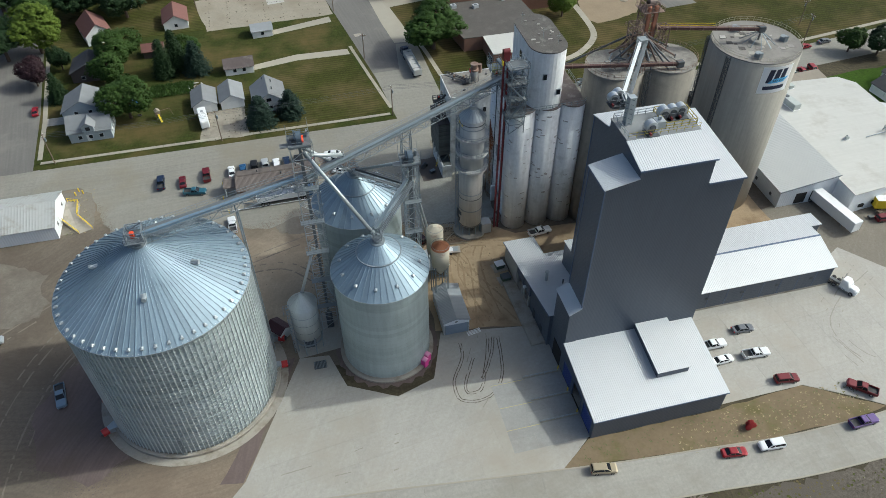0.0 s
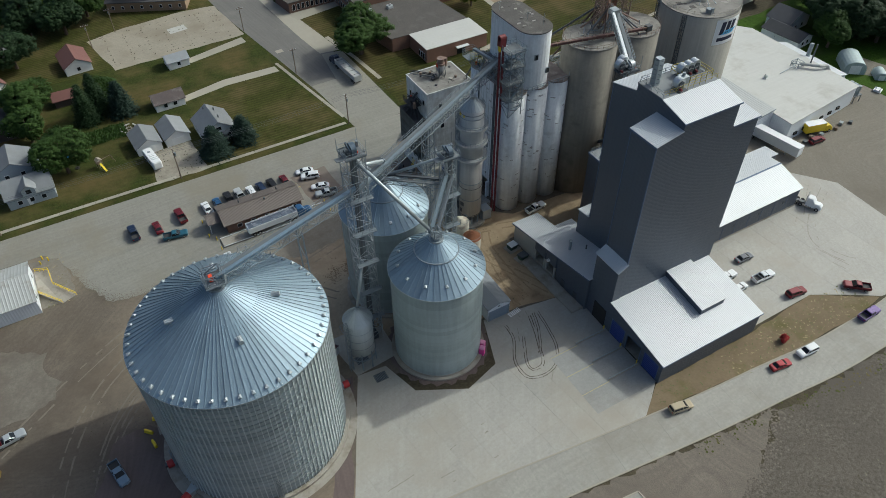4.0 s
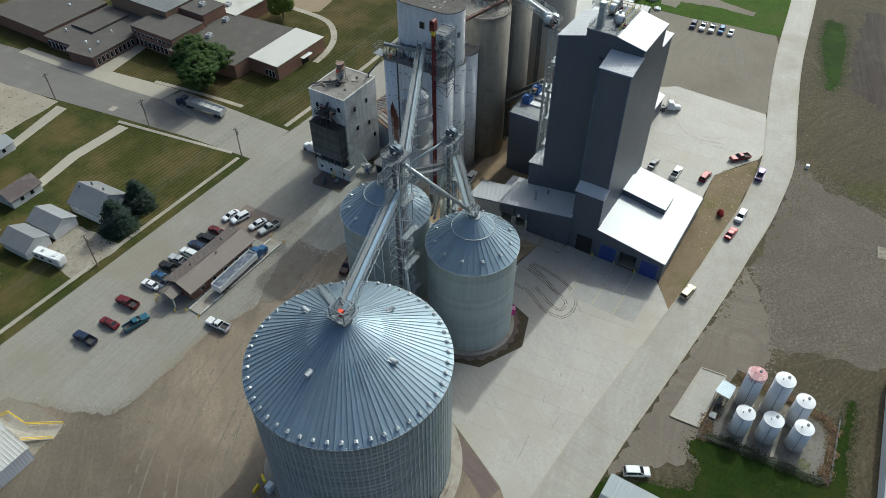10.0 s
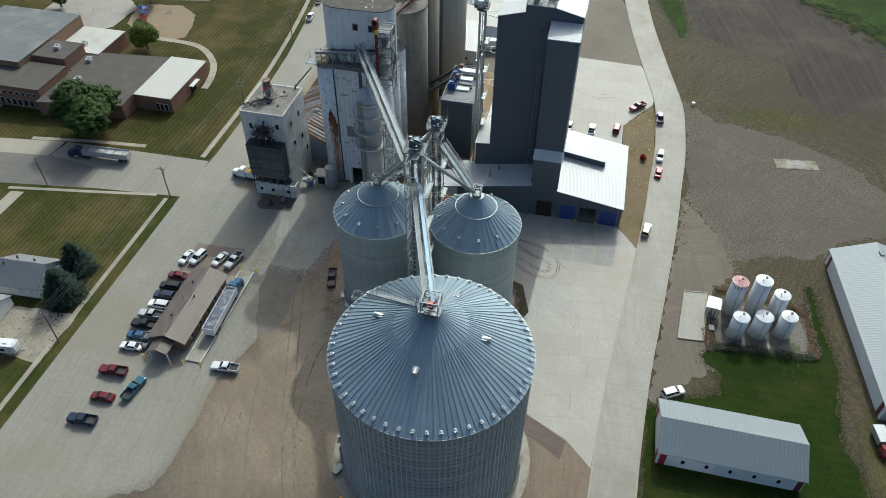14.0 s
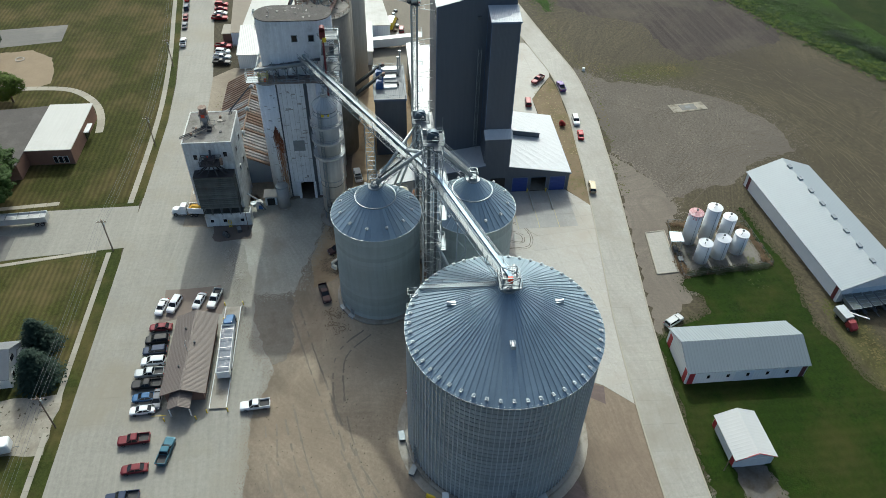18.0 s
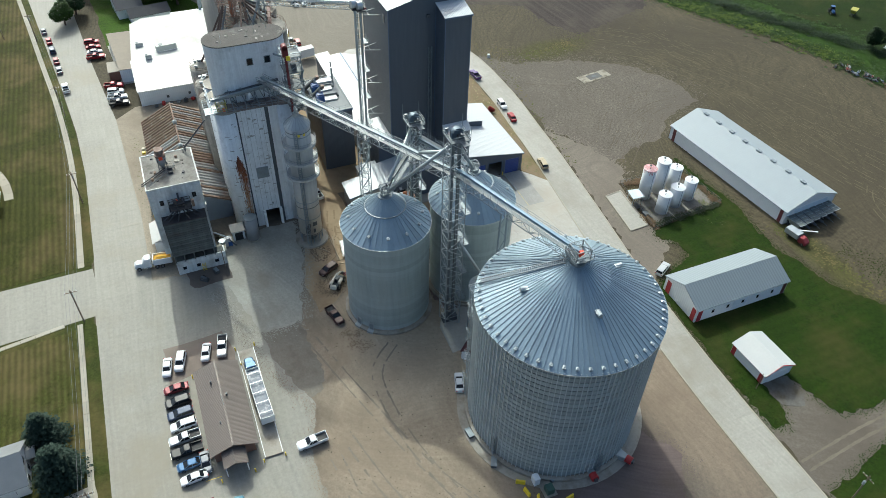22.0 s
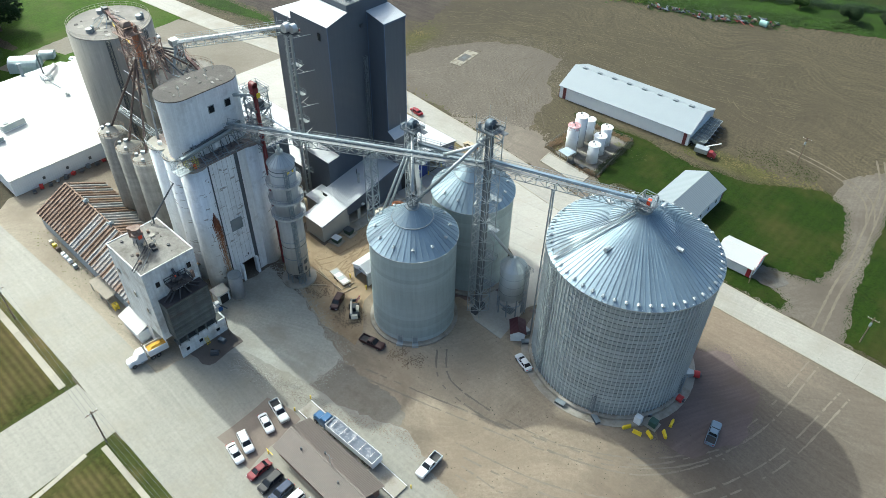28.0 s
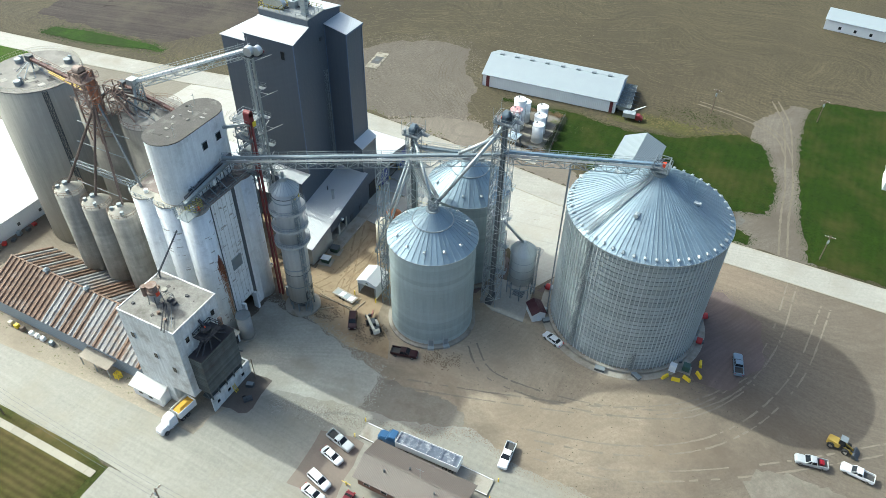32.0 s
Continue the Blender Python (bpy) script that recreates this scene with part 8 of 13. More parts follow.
def vehicle_meshes(kind):
    if kind in VEHICLE:
        return VEHICLE[kind]
    d = {}
    if kind == "pickup":
        L, W = 2.92, 0.98
        body = stack(Geo(), [(0.38, -L, L - 0.05, 0.90, 0.15), (0.62, -L, L, W, 0.2), (0.80, -L, L, W, 0.2)])
        stack(body, [(0.80, 1.15, L - 0.02, W - 0.02, 0.2), (1.06, 1.10, L - 0.06, W - 0.05, 0.25), (1.16, 1.05, L - 0.35, W - 0.14, 0.25)])
        stack(body, [(0.80, -0.95, 1.2, W - 0.02, 0.05), (1.14, -0.95, 1.2, W - 0.05, 0.05)])
        body.box(-L, -W, 0.8, -0.95, -W + 0.1, 1.28).box(-L, W - 0.1, 0.8, -0.95, W, 1.28).box(-L, -W + 0.1, 0.8, -L + 0.08, W - 0.1, 1.26)
        d["glass"] = stack(Geo(), [(1.14, -0.93, 1.18, W - 0.08, 0.1), (1.72, -0.72, 0.42, W - 0.24, 0.12)])
        roof = stack(Geo(), [(1.70, -0.78, 0.44, W - 0.22, 0.12), (1.80, -0.66, 0.30, W - 0.30, 0.15)])
        d["bed"] = Geo().box(-L + 0.08, -W + 0.1, 0.8, -0.97, W - 0.1, 0.86)
        axles, pill = (-1.85, 1.85), [(-0.93, -0.72), (0.25, 0.0), (1.18, 0.42)]
    elif kind == "suv":
        L, W = 2.45, 0.95
        body = stack(Geo(), [(0.32, -L, L - 0.05, 0.88, 0.15), (0.6, -L - 0.03, L, W, 0.2), (0.95, -L, L - 0.04, W, 0.22), (1.10, -L + 0.05, L - 0.35, W - 0.08, 0.25)])
        d["glass"] = stack(Geo(), [(1.08, -L + 0.08, 1.25, W - 0.08, 0.12), (1.66, -L + 0.32, 0.45, W - 0.22, 0.14)])
        roof = stack(Geo(), [(1.64, -L + 0.27, 0.48, W - 0.2, 0.14), (1.74, -L + 0.4, 0.32, W - 0.28, 0.15)])
        axles, pill = (-1.45, 1.5), [(-L + 0.1, -L + 0.32), (0.0, -0.2), (1.25, 0.45)]
    else:
        L, W = 2.4, 0.90
        body = stack(Geo(), [(0.28, -L, L - 0.05, 0.82, 0.18), (0.52, -L - 0.02, L, W, 0.25), (0.80, -L + 0.02, L - 0.06, W, 0.28), (0.95, -L + 0.15, L - 0.4, W - 0.08, 0.3)])
        d["glass"] = stack(Geo(), [(0.93, -1.75, 1.25, W - 0.1, 0.15), (1.36, -1.05, 0.42, W - 0.25, 0.15)])
        roof = stack(Geo(), [(1.34, -1.10, 0.46, W - 0.23, 0.15), (1.43, -0.95, 0.30, W - 0.30, 0.18)])
        axles, pill = (-1.42, 1.45), [(-1.75, -1.05), (-0.2, -0.3), (1.25, 0.42)]
    z0, z1 = (1.14, 1.72) if kind == "pickup" else (1.08, 1.66) if kind == "suv" else (0.93, 1.36)
    for a, b in pill:
        for s in (-1, 1):
            d["pillar%d%d" % (pill.index((a, b)), s + 1)] = Geo().beam((a, s * (W - 0.09), z0), (b, s * (W - 0.23), z1), 0.09)
    d["body"], d["roof"] = body, roof
    d = {k: q.mesh("vehicle_" + k) for k, q in d.items()}
    d["axles"], d["size"] = axles, (L, W)
    VEHICLE[kind] = d
    return d


TYRE, RIM = wheel_geo(0.36, 0.24).mesh("tyre"), wheel_geo(0.21, 0.26).mesh("rim")
LENS = Geo().box(-0.05, -0.16, -0.07, 0.05, 0.16, 0.07).mesh("lens")


def car(kind, color, x, y, yaw, label, z=0.06, group="parked vehicles"):
    d = vehicle_meshes(kind)
    name = {"pickup": "pickup_truck", "suv": "suv", "sedan": "car"}[kind]
    th = thing(name, label, {"pickup": "pickup", "suv": "suv", "sedan": "car"}[kind], x, y, z, yaw, group)
    L, W = d["size"]
    part("body", d["body"], PAINT[color], th, world=False)
    part("window_glass", d["glass"], GLASS, th, "dark glass", world=False)
    part("roof", d["roof"], PAINT[color], th, world=False)
    for key in d:
        if key.startswith("pillar"):
            part("pillar", d[key], PAINT[color], th, world=False)
    if "bed" in d:
        part("bed_floor", d["bed"], BED_LINER, th, "dark bed liner", world=False)
    for a in d["axles"]:
        for s in (-1, 1):
            w = part("wheel", TYRE, RUBBER, th, at=pose(a, s * (W - 0.10), 0.36), world=False)
            part("rim", RIM, CHROME, w, at=pose(0, 0, 0), world=False)
    hz = 0.78 if kind != "sedan" else 0.66
    for s in (-1, 1):
        part("headlight", LENS, LAMP_CLEAR, th, at=pose(L - 0.06, s * (W - 0.32), hz), world=False)
        part("tail_light", LENS, LAMP_RED, th, at=pose(-L + 0.02, s * (W - 0.24), hz + 0.15), world=False)
    part("bumper", Geo().box(L - 0.1, -W + 0.2, 0.42, L + 0.06, W - 0.2, 0.58), CHROME if kind == "pickup" else PAINT[color], th, world=False)
    return th


CARS = [
    ("pickup", "navy", -37.4, 161.7, 93, "dark navy pickup truck on the office lot"), ("pickup", "maroon", -25.6, 162.2, 94, "dark red pickup truck with an open bed"),
    ("sedan", "maroon", -31.8, 160.8, 94, "dark red sedan on the office lot"), ("pickup", "teal", -28.6, 155.8, -10, "teal pickup truck with a dark bed"),
    ("sedan", "white", -19.0, 162.0, 94, "white sedan beside the office"), ("sedan", "blue", -16.0, 162.2, 93, "bright blue sedan beside the office"),
    ("pickup", "black", -12.9, 162.4, 92, "black pickup truck beside the office"), ("pickup", "silver", -10.0, 162.4, 93, "silver pickup truck beside the office"),
    ("suv", "white", -7.0, 162.2, 92, "white suv beside the office"), ("suv", "navy", -4.2, 162.4, 93, "dark blue suv beside the office"),
    ("suv", "black", -1.2, 162.5, 93, "black suv beside the office"), ("sedan", "maroon", 2.3, 162.4, 91, "dark red car beside the office"),
    ("sedan", "white", 8.4, 163.4, 170, "white sedan on the gravel patch"), ("suv", "white", 8.9, 160.7, 165, "white suv on the gravel patch"),
    ("sedan", "white", 9.6, 155.4, 166, "small white car at the office corner"), ("pickup", "silver", 9.9, 152.0, 168, "pale silver pickup truck at the office corner"),
    ("sedan", "grey", -16.6, 159.6, 180, "small grey car behind the porch"), ("pickup", "white", -19.6, 140.3, 94, "white pickup truck with a black bed cover"),
    ("pickup", "wine", 9.6, 127.4, 194, "dark maroon pickup truck on the dirt"), ("suv", "wine", 24.3, 124.7, 118, "dark wine-red suv on the churned dirt"),
    ("sedan", "white", -17.2, 109.0, -20, "white hatchback beside the large bin"), ("pickup", "steel", -54.7, 97.4, -78, "steel-blue pickup truck with a black bed"),
    ("pickup", "silver", -71.2, 115.0, 10, "silver-grey pickup truck on the gravel"), ("pickup", "white", -79.2, 113.5, -6, "white pickup truck on the gravel"),
    ("suv", "beige", 43.9, 56.6, -10, "beige suv on the concrete road"), ("sedan", "red", 68.8, 53.9, -8, "bright red car on the roadside"),
    ("suv", "white", 76.4, 53.6, 176, "white suv on the roadside"), ("pickup", "purple", 96.3, 53.8, 2, "purple-blue pickup truck on the roadside"),
    ("pickup", "maroon", 101.0, 60.6, 137, "dark red pickup truck on the slab edge"), ("suv", "maroon", 87.6, 66.2, -7, "maroon suv on the parking slab"),
    ("sedan", "grey", 85.8, 80.0, -2, "dark grey sedan on the parking slab"), ("pickup", "white", 85.0, 73.4, -3, "white pickup truck with a dark bed"),
    ("pickup", "white", 77.4, 77.6, 0, "white pickup truck beside the mill"), ("sedan", "white", 77.4, 73.6, 3, "white sedan beside the mill"),
    ("suv", "navy", 170.8, 96.4, 184, "dark blue suv in the gravel lot"), ("pickup", "white", 171.3, 93.1, 184, "white pickup truck in the gravel lot"), ("pickup", "silver", 171.7, 89.9, 184, "silver pickup truck in the gravel lot"),
    ("suv", "blue", 172.1, 86.7, 183, "blue suv in the gravel lot"), ("sedan", "white", 172.3, 83.4, 183, "white car in the gravel lot"),
    ("pickup", "white", 133.6, 179.2, 6, "white pickup truck at the curb"), ("sedan", "grey", 146.6, 180.8, 6, "grey car at the curb"), ("sedan", "maroon", 153.6, 181.6, 6, "maroon car at the curb"), ("suv", "navy", 161.8, 182.6, 6, "dark blue suv at the curb"), ("sedan", "red", 169.5, 183.6, 6, "red car at the curb"),
    ("pickup", "red", 152.0, 169.2, -95, "red pickup truck before the plant"), ("sedan", "silver", 156.0, 169.4, -95, "silver car before the plant"), ("sedan", "red", 159.8, 169.7, -95, "red car before the plant"), ("suv", "red", 163.6, 170.0, -95, "red suv before the plant"),
    ("pickup", "black", 118.7, 164.2, -98, "black and white pickup truck before the plant"), ("pickup", "white", 122.4, 164.5, -98, "white pickup truck before the plant"), ("suv", "white", 126.2, 164.8, -98, "white van before the plant"), ("pickup", "red", 130.2, 165.0, -98, "red pickup truck before the plant"),
    ("pickup", "white", 53.6, 119.6, 7, "white flatbed pickup truck beside the silos"), 
    ("sedan", "red", -74.9, 205.6, 99, "bright red car on the side street"), ("suv", "maroon", 139.0, 103.2, -4, "dark red car beside the plant"),
    ("suv", "silver", -4.6, 50.2, -60, "silver car behind the barn"), ("sedan", "grey", 178, 185.2, 6, "dark car at the curb"),
]
for kind, color, x, y, yaw, label in CARS:
    car(kind, color, x, y, yaw, label)


th = thing("tool_box", "red tool box in a silver pickup's bed", "tool box", -72.9, 114.7, 0.95, 10)
part("box", Geo().box(-0.35, -0.5, 0.0, 0.35, 0.5, 0.5), PAINT["red"], th, world=False)
part("lid", Geo().box(-0.37, -0.52, 0.5, 0.37, 0.52, 0.58), PAINT["red"], th, world=False)


def big_wheel(th, x, y, r=0.5, w=0.3, z=None):
    o = part("wheel", wheel_geo(r, w), RUBBER, th, at=pose(x, y, r if z is None else z), world=False)
    part("rim", wheel_geo(r * 0.55, w + 0.03), CHROME, o, world=False)


def tractor(th, paint, x0=0.0):
    """A truck tractor whose nose points along +x, front bumper at x0."""
    part("chassis", Geo().box(x0 - 6.6, -0.45, 0.6, x0 - 0.3, 0.45, 0.95), STEEL_DARK, th, world=False)
    part("hood", stack(Geo(), [(0.6, x0 - 2.0, x0, 1.0, 0.25), (1.5, x0 - 2.0, x0 - 0.05, 0.95, 0.3), (1.9, x0 - 2.0, x0 - 0.5, 0.75, 0.3)]), paint, th, world=False)
    part("cab", stack(Geo(), [(0.7, x0 - 3.9, x0 - 1.9, 1.15, 0.1), (2.0, x0 - 3.9, x0 - 1.85, 1.15, 0.1), (2.9, x0 - 3.9, x0 - 2.4, 1.02, 0.2), (3.05, x0 - 3.8, x0 - 2.6, 0.9, 0.2)]), paint, th, world=False)
    part("windshield", Geo().add([(x0 - 1.88, -0.9, 2.05), (x0 - 1.88, 0.9, 2.05), (x0 - 2.36, 0.8, 2.8), (x0 - 2.36, -0.8, 2.8)], [(0, 1, 2, 3)]), GLASS, th, world=False)
    for s in (-1, 1):
        part("exhaust_pipe", Geo().tube((x0 - 4.1, s * 0.9, 0.9), (x0 - 4.1, s * 0.9, 3.6), 0.08), CHROME, th, world=False)
        part("fuel_tank", Geo().tube((x0 - 3.7, s * 0.95, 0.65), (x0 - 2.3, s * 0.95, 0.65), 0.32, 12), CHROME, th, world=False)
        big_wheel(th, x0 - 1.0, s * 1.0)
        big_wheel(th, x0 - 5.0, s * 0.95, w=0.55)
        big_wheel(th, x0 - 6.2, s * 0.95, w=0.55)


def hopper_trailer(th, x0, length, paint, load=None, open_top=True):
    """An open grain trailer behind x0."""
    x1, w = x0 - length, 1.28
    for s in (-1, 1):
        part("side_wall", Geo().box(x1, s * w - 0.05, 1.3, x0, s * w + 0.05, 2.9), paint, th, world=False)
        part("hopper_slope", Geo().add([(x1 + 1, s * 1.2, 1.3), (x0 - 1, s * 1.2, 1.3), (x0 - 2.5, s * 0.3, 0.6), (x1 + 2.5, s * 0.3, 0.6)], [(0, 1, 2, 3), (3, 2, 1, 0)]), paint, th, world=False)
    part("front_wall", Geo().box(x0, -w, 1.3, x0 + 0.08, w, 2.9), paint, th, world=False)
    part("rear_wall", Geo().box(x1 - 0.08, -w, 1.0, x1, w, 2.9), paint, th, world=False)
    part("floor", Geo().box(x1, -w + 0.05, 1.2, x0, w - 0.05, 1.4), STEEL, th, world=False)
    for k in range(5):
        xx = x1 + length * (k + 0.5) / 5
        part("roof_bow", Geo().beam((xx, -w, 2.9), (xx, w, 2.9), 0.1), CHROME, th, world=False)
    if load:
        part("tarp", Geo().box(x1 + 0.1, -w + 0.06, 2.2, x0 - 0.1, w - 0.06, 2.5), load, th, world=False)
    for k in (0, 1):
        for s in (-1, 1):
            big_wheel(th, x1 + 1.2 + 1.3 * k, s * 0.98, w=0.5)


ts = thing("grain_truck", "blue truck tractor with an open silver grain trailer on the scale", "truck", 3.9, 147.6, 0.35, 2)
tractor(ts, PAINT["blue"])
hopper_trailer(ts, -4.2, 12.6, WHITE, mat("blue_tarp", (0.11, 0.13, 0.17), 0.5, spread=0.5, scale=0.5, fine=2, dirt=(0.5, 0.5, 0.5), dirt_amount=0.4, dirt_scale=0.5))
ts = thing("grain_truck", "dark truck tractor with a long silver grain trailer in the street", "truck", 38.9, 215.0, 0.06, 94)
tractor(ts, PAINT["navy"])
hopper_trailer(ts, -5.0, 13.2, mat("dull_aluminium", (0.55, 0.57, 0.58), 0.4, 0.6), mat("grey_tarp", (0.42, 0.42, 0.41), 0.7))
ts = thing("dump_truck", "white truck with a box of yellow grain backing under the mill", "truck", 41.5, 166.7, 0.06, 84)
tractor(ts, WHITE)
part("grain_box", Geo().box(-8.6, -1.2, 1.1, -4.4, -1.1, 2.8).box(-8.6, 1.1, 1.1, -4.4, 1.2, 2.8).box(-8.6, -1.1, 1.1, -8.5, 1.1, 2.8).box(-4.5, -1.1, 1.1, -4.4, 1.1, 2.8).box(-8.5, -1.1, 1.1, -4.5, 1.1, 1.3), WHITE, ts, world=False)
part("grain_load", Geo().hexa([(-8.5, -1.1, 2.2), (-4.5, -1.1, 2.2), (-4.5, 1.1, 2.2), (-8.5, 1.1, 2.2)], [(-7.5, -0.4, 2.9), (-5.5, -0.4, 2.9), (-5.5, 0.4, 2.9), (-7.5, 0.4, 2.9)]), mat("yellow_grain", (0.62, 0.36, 0.05), 0.9, fine=14), ts, "heap of yellow grain", world=False)
ts = thing("truck_tractor", "white truck tractor on the concrete slab", "truck", 115.9, 82.6, 0.06, -66)
tractor(ts, WHITE)
ts = thing("box_trailer", "long white box trailer beside the plant", "trailer", 126.8, 108.4, 0.04, -81)
part("box", Geo().box(-8.1, -1.28, 1.1, 8.1, 1.28, 4.0), WHITE, ts, world=False)
part("chassis", Geo().box(-8.0, -0.5, 0.8, 8.0, 0.5, 1.1), STEEL_DARK, ts, world=False)
for k in (-6.8, -5.6):
    for s in (-1, 1):
        big_wheel(ts, k, s * 1.0, w=0.5)
for s in (-1, 1):
    part("landing_leg", Geo().box(4.5, s * 0.8 - 0.08, 0, 4.66, s * 0.8 + 0.08, 1.1), STEEL, ts, world=False)
ts = thing("box_truck", "yellow box truck beside the plant", "truck", 143.0, 106.6, 0.04, -14)
part("cargo_box", Geo().box(-4.6, -1.2, 1.0, 1.6, 1.2, 3.5), YELLOW, ts, world=False)
part("box_top", Geo().box(-4.6, -1.2, 3.5, 1.6, 1.2, 3.56), WHITE, ts, "white box top", world=False)
part("cab", stack(Geo(), [(0.6, 1.7, 4.4, 1.05, 0.2), (1.4, 1.7, 4.4, 1.05, 0.25), (2.4, 1.8, 3.3, 0.95, 0.2)]), YELLOW, ts, world=False)
part("windshield", Geo().add([(4.1, -0.85, 1.5), (4.1, 0.85, 1.5), (3.4, 0.8, 2.3), (3.4, -0.8, 2.3)], [(0, 1, 2, 3)]), GLASS, ts, world=False)
for a in (-3.2, 3.3):
    for s in (-1, 1):
        big_wheel(ts, a, s * 1.0)
ts = thing("camper_trailer", "white camper trailer in the driveway", "camper", -26.0, 188.4, 0.1, 98)
part("shell", stack(Geo(), [(0.7, -4.2, 4.2, 1.2, 0.2), (1.0, -4.3, 4.3, 1.25, 0.3), (2.6, -4.3, 4.0, 1.25, 0.3), (2.9, -4.1, 3.6, 1.1, 0.3)]), WHITE, ts, world=False)
for k in (-2.2, 0.4, 2.2):
    part("window", Geo().box(k, -1.28, 1.6, k + 1.0, -1.24, 2.2).box(k, 1.24, 1.6, k + 1.0, 1.28, 2.2), GLASS, ts, world=False)
part("roof_vent", Geo().box(-2.6, -0.4, 2.85, -1.8, 0.4, 3.1), TRIM_WHITE, ts, world=False)
part("roof_vent", Geo().box(1.2, -0.4, 2.85, 1.9, 0.4, 3.0), STEEL, ts, world=False)
part("hitch", Geo().beam((-4.3, 0, 0.6), (-5.4, 0, 0.6), 0.12), STEEL_DARK, ts, world=False)
for s in (-1, 1):
    big_wheel(ts, 0.4, s * 1.05, 0.36, 0.22)
ts = thing("telehandler", "cream telehandler with a long boom on the dirt", "loader", 19.4, 123.9, 0.05, -41)
CREAM_BOOM = mat("cream_boom_paint", (0.60, 0.57, 0.49), 0.6)
part("chassis", stack(Geo(), [(0.6, -2.2, 2.0, 0.8, 0.2), (1.3, -2.2, 1.8, 0.8, 0.3)]), STEEL_DARK, ts, "dark grey chassis", world=False)
part("cab", stack(Geo(), [(1.2, -0.8, 0.7, 0.42, 0.1), (2.3, -0.7, 0.4, 0.36, 0.1)]), GLASS, ts, world=False)
part("cab_roof", Geo().box(-0.75, -0.42, 2.3, 0.45, 0.42, 2.38), STEEL_DARK, ts, world=False)
part("engine_cover", stack(Geo(), [(1.2, -0.9, 1.0, 0.35, 0.1), (1.7, -0.8, 0.8, 0.3, 0.1)]), CREAM_BOOM, ts, world=False).location.y -= 0.75
part("counterweight", stack(Geo(), [(0.7, -2.6, -1.9, 0.75, 0.1), (1.6, -2.5, -1.9, 0.7, 0.15)]), CREAM_BOOM, ts, "cream counterweight", world=False)
part("boom", Geo().beam((-2.3, 0.62, 2.0), (1.6, 0.62, 1.7), 0.5).beam((1.6, 0.62, 1.7), (3.0, 0.5, 1.2), 0.36), CREAM_BOOM, ts, "cream boom", world=False)
part("fork_carriage", Geo().box(3.0, -0.6, 0.3, 3.2, 0.9, 1.2).box(3.2, -0.4, 0.3, 4.2, -0.25, 0.38).box(3.2, 0.5, 0.3, 4.2, 0.65, 0.38), STEEL_DARK, ts, world=False)
for a in (-1.4, 1.4):
    for s in (-1, 1):
        big_wheel(ts, a, s * 0.98, 0.66, 0.42)
LOADER_YELLOW = mat("dusty_loader_yellow", (0.36, 0.25, 0.05), 0.6, spread=0.3)
ts = thing("wheel_loader", "yellow wheel loader on the gravel", "loader", -75.8, 108.6, 0.04, 170)
part("rear_frame", stack(Geo(), [(0.6, -2.4, 0.0, 0.85, 0.2), (1.7, -2.4, 0.0, 0.8, 0.25)]), LOADER_YELLOW, ts, world=False)
part("cab", stack(Geo(), [(1.5, -0.6, 0.7, 0.7, 0.1), (2.9, -0.5, 0.5, 0.6, 0.1)]), GLASS, ts, world=False)
part("cab_roof", Geo().box(-0.6, -0.7, 2.9, 0.7, 0.7, 3.0), STEEL, ts, "grey cab roof", world=False)
part("lift_arm", Geo().beam((0.6, -0.5, 1.4), (2.6, -0.5, 0.5), 0.2, 0.3).beam((0.6, 0.5, 1.4), (2.6, 0.5, 0.5), 0.2, 0.3), LOADER_YELLOW, ts, world=False)
part("bucket", Geo().hexa([(2.4, -1.2, 0.1), (3.6, -1.2, 0.1), (3.6, 1.2, 0.1), (2.4, 1.2, 0.1)], [(2.4, -1.2, 1.1), (2.7, -1.2, 1.1), (2.7, 1.2, 1.1), (2.4, 1.2, 1.1)]), STEEL_DARK, ts, world=False)
for a in (-1.5, 1.2):
    for s in (-1, 1):
        big_wheel(ts, a, s * 0.95, 0.65, 0.45)


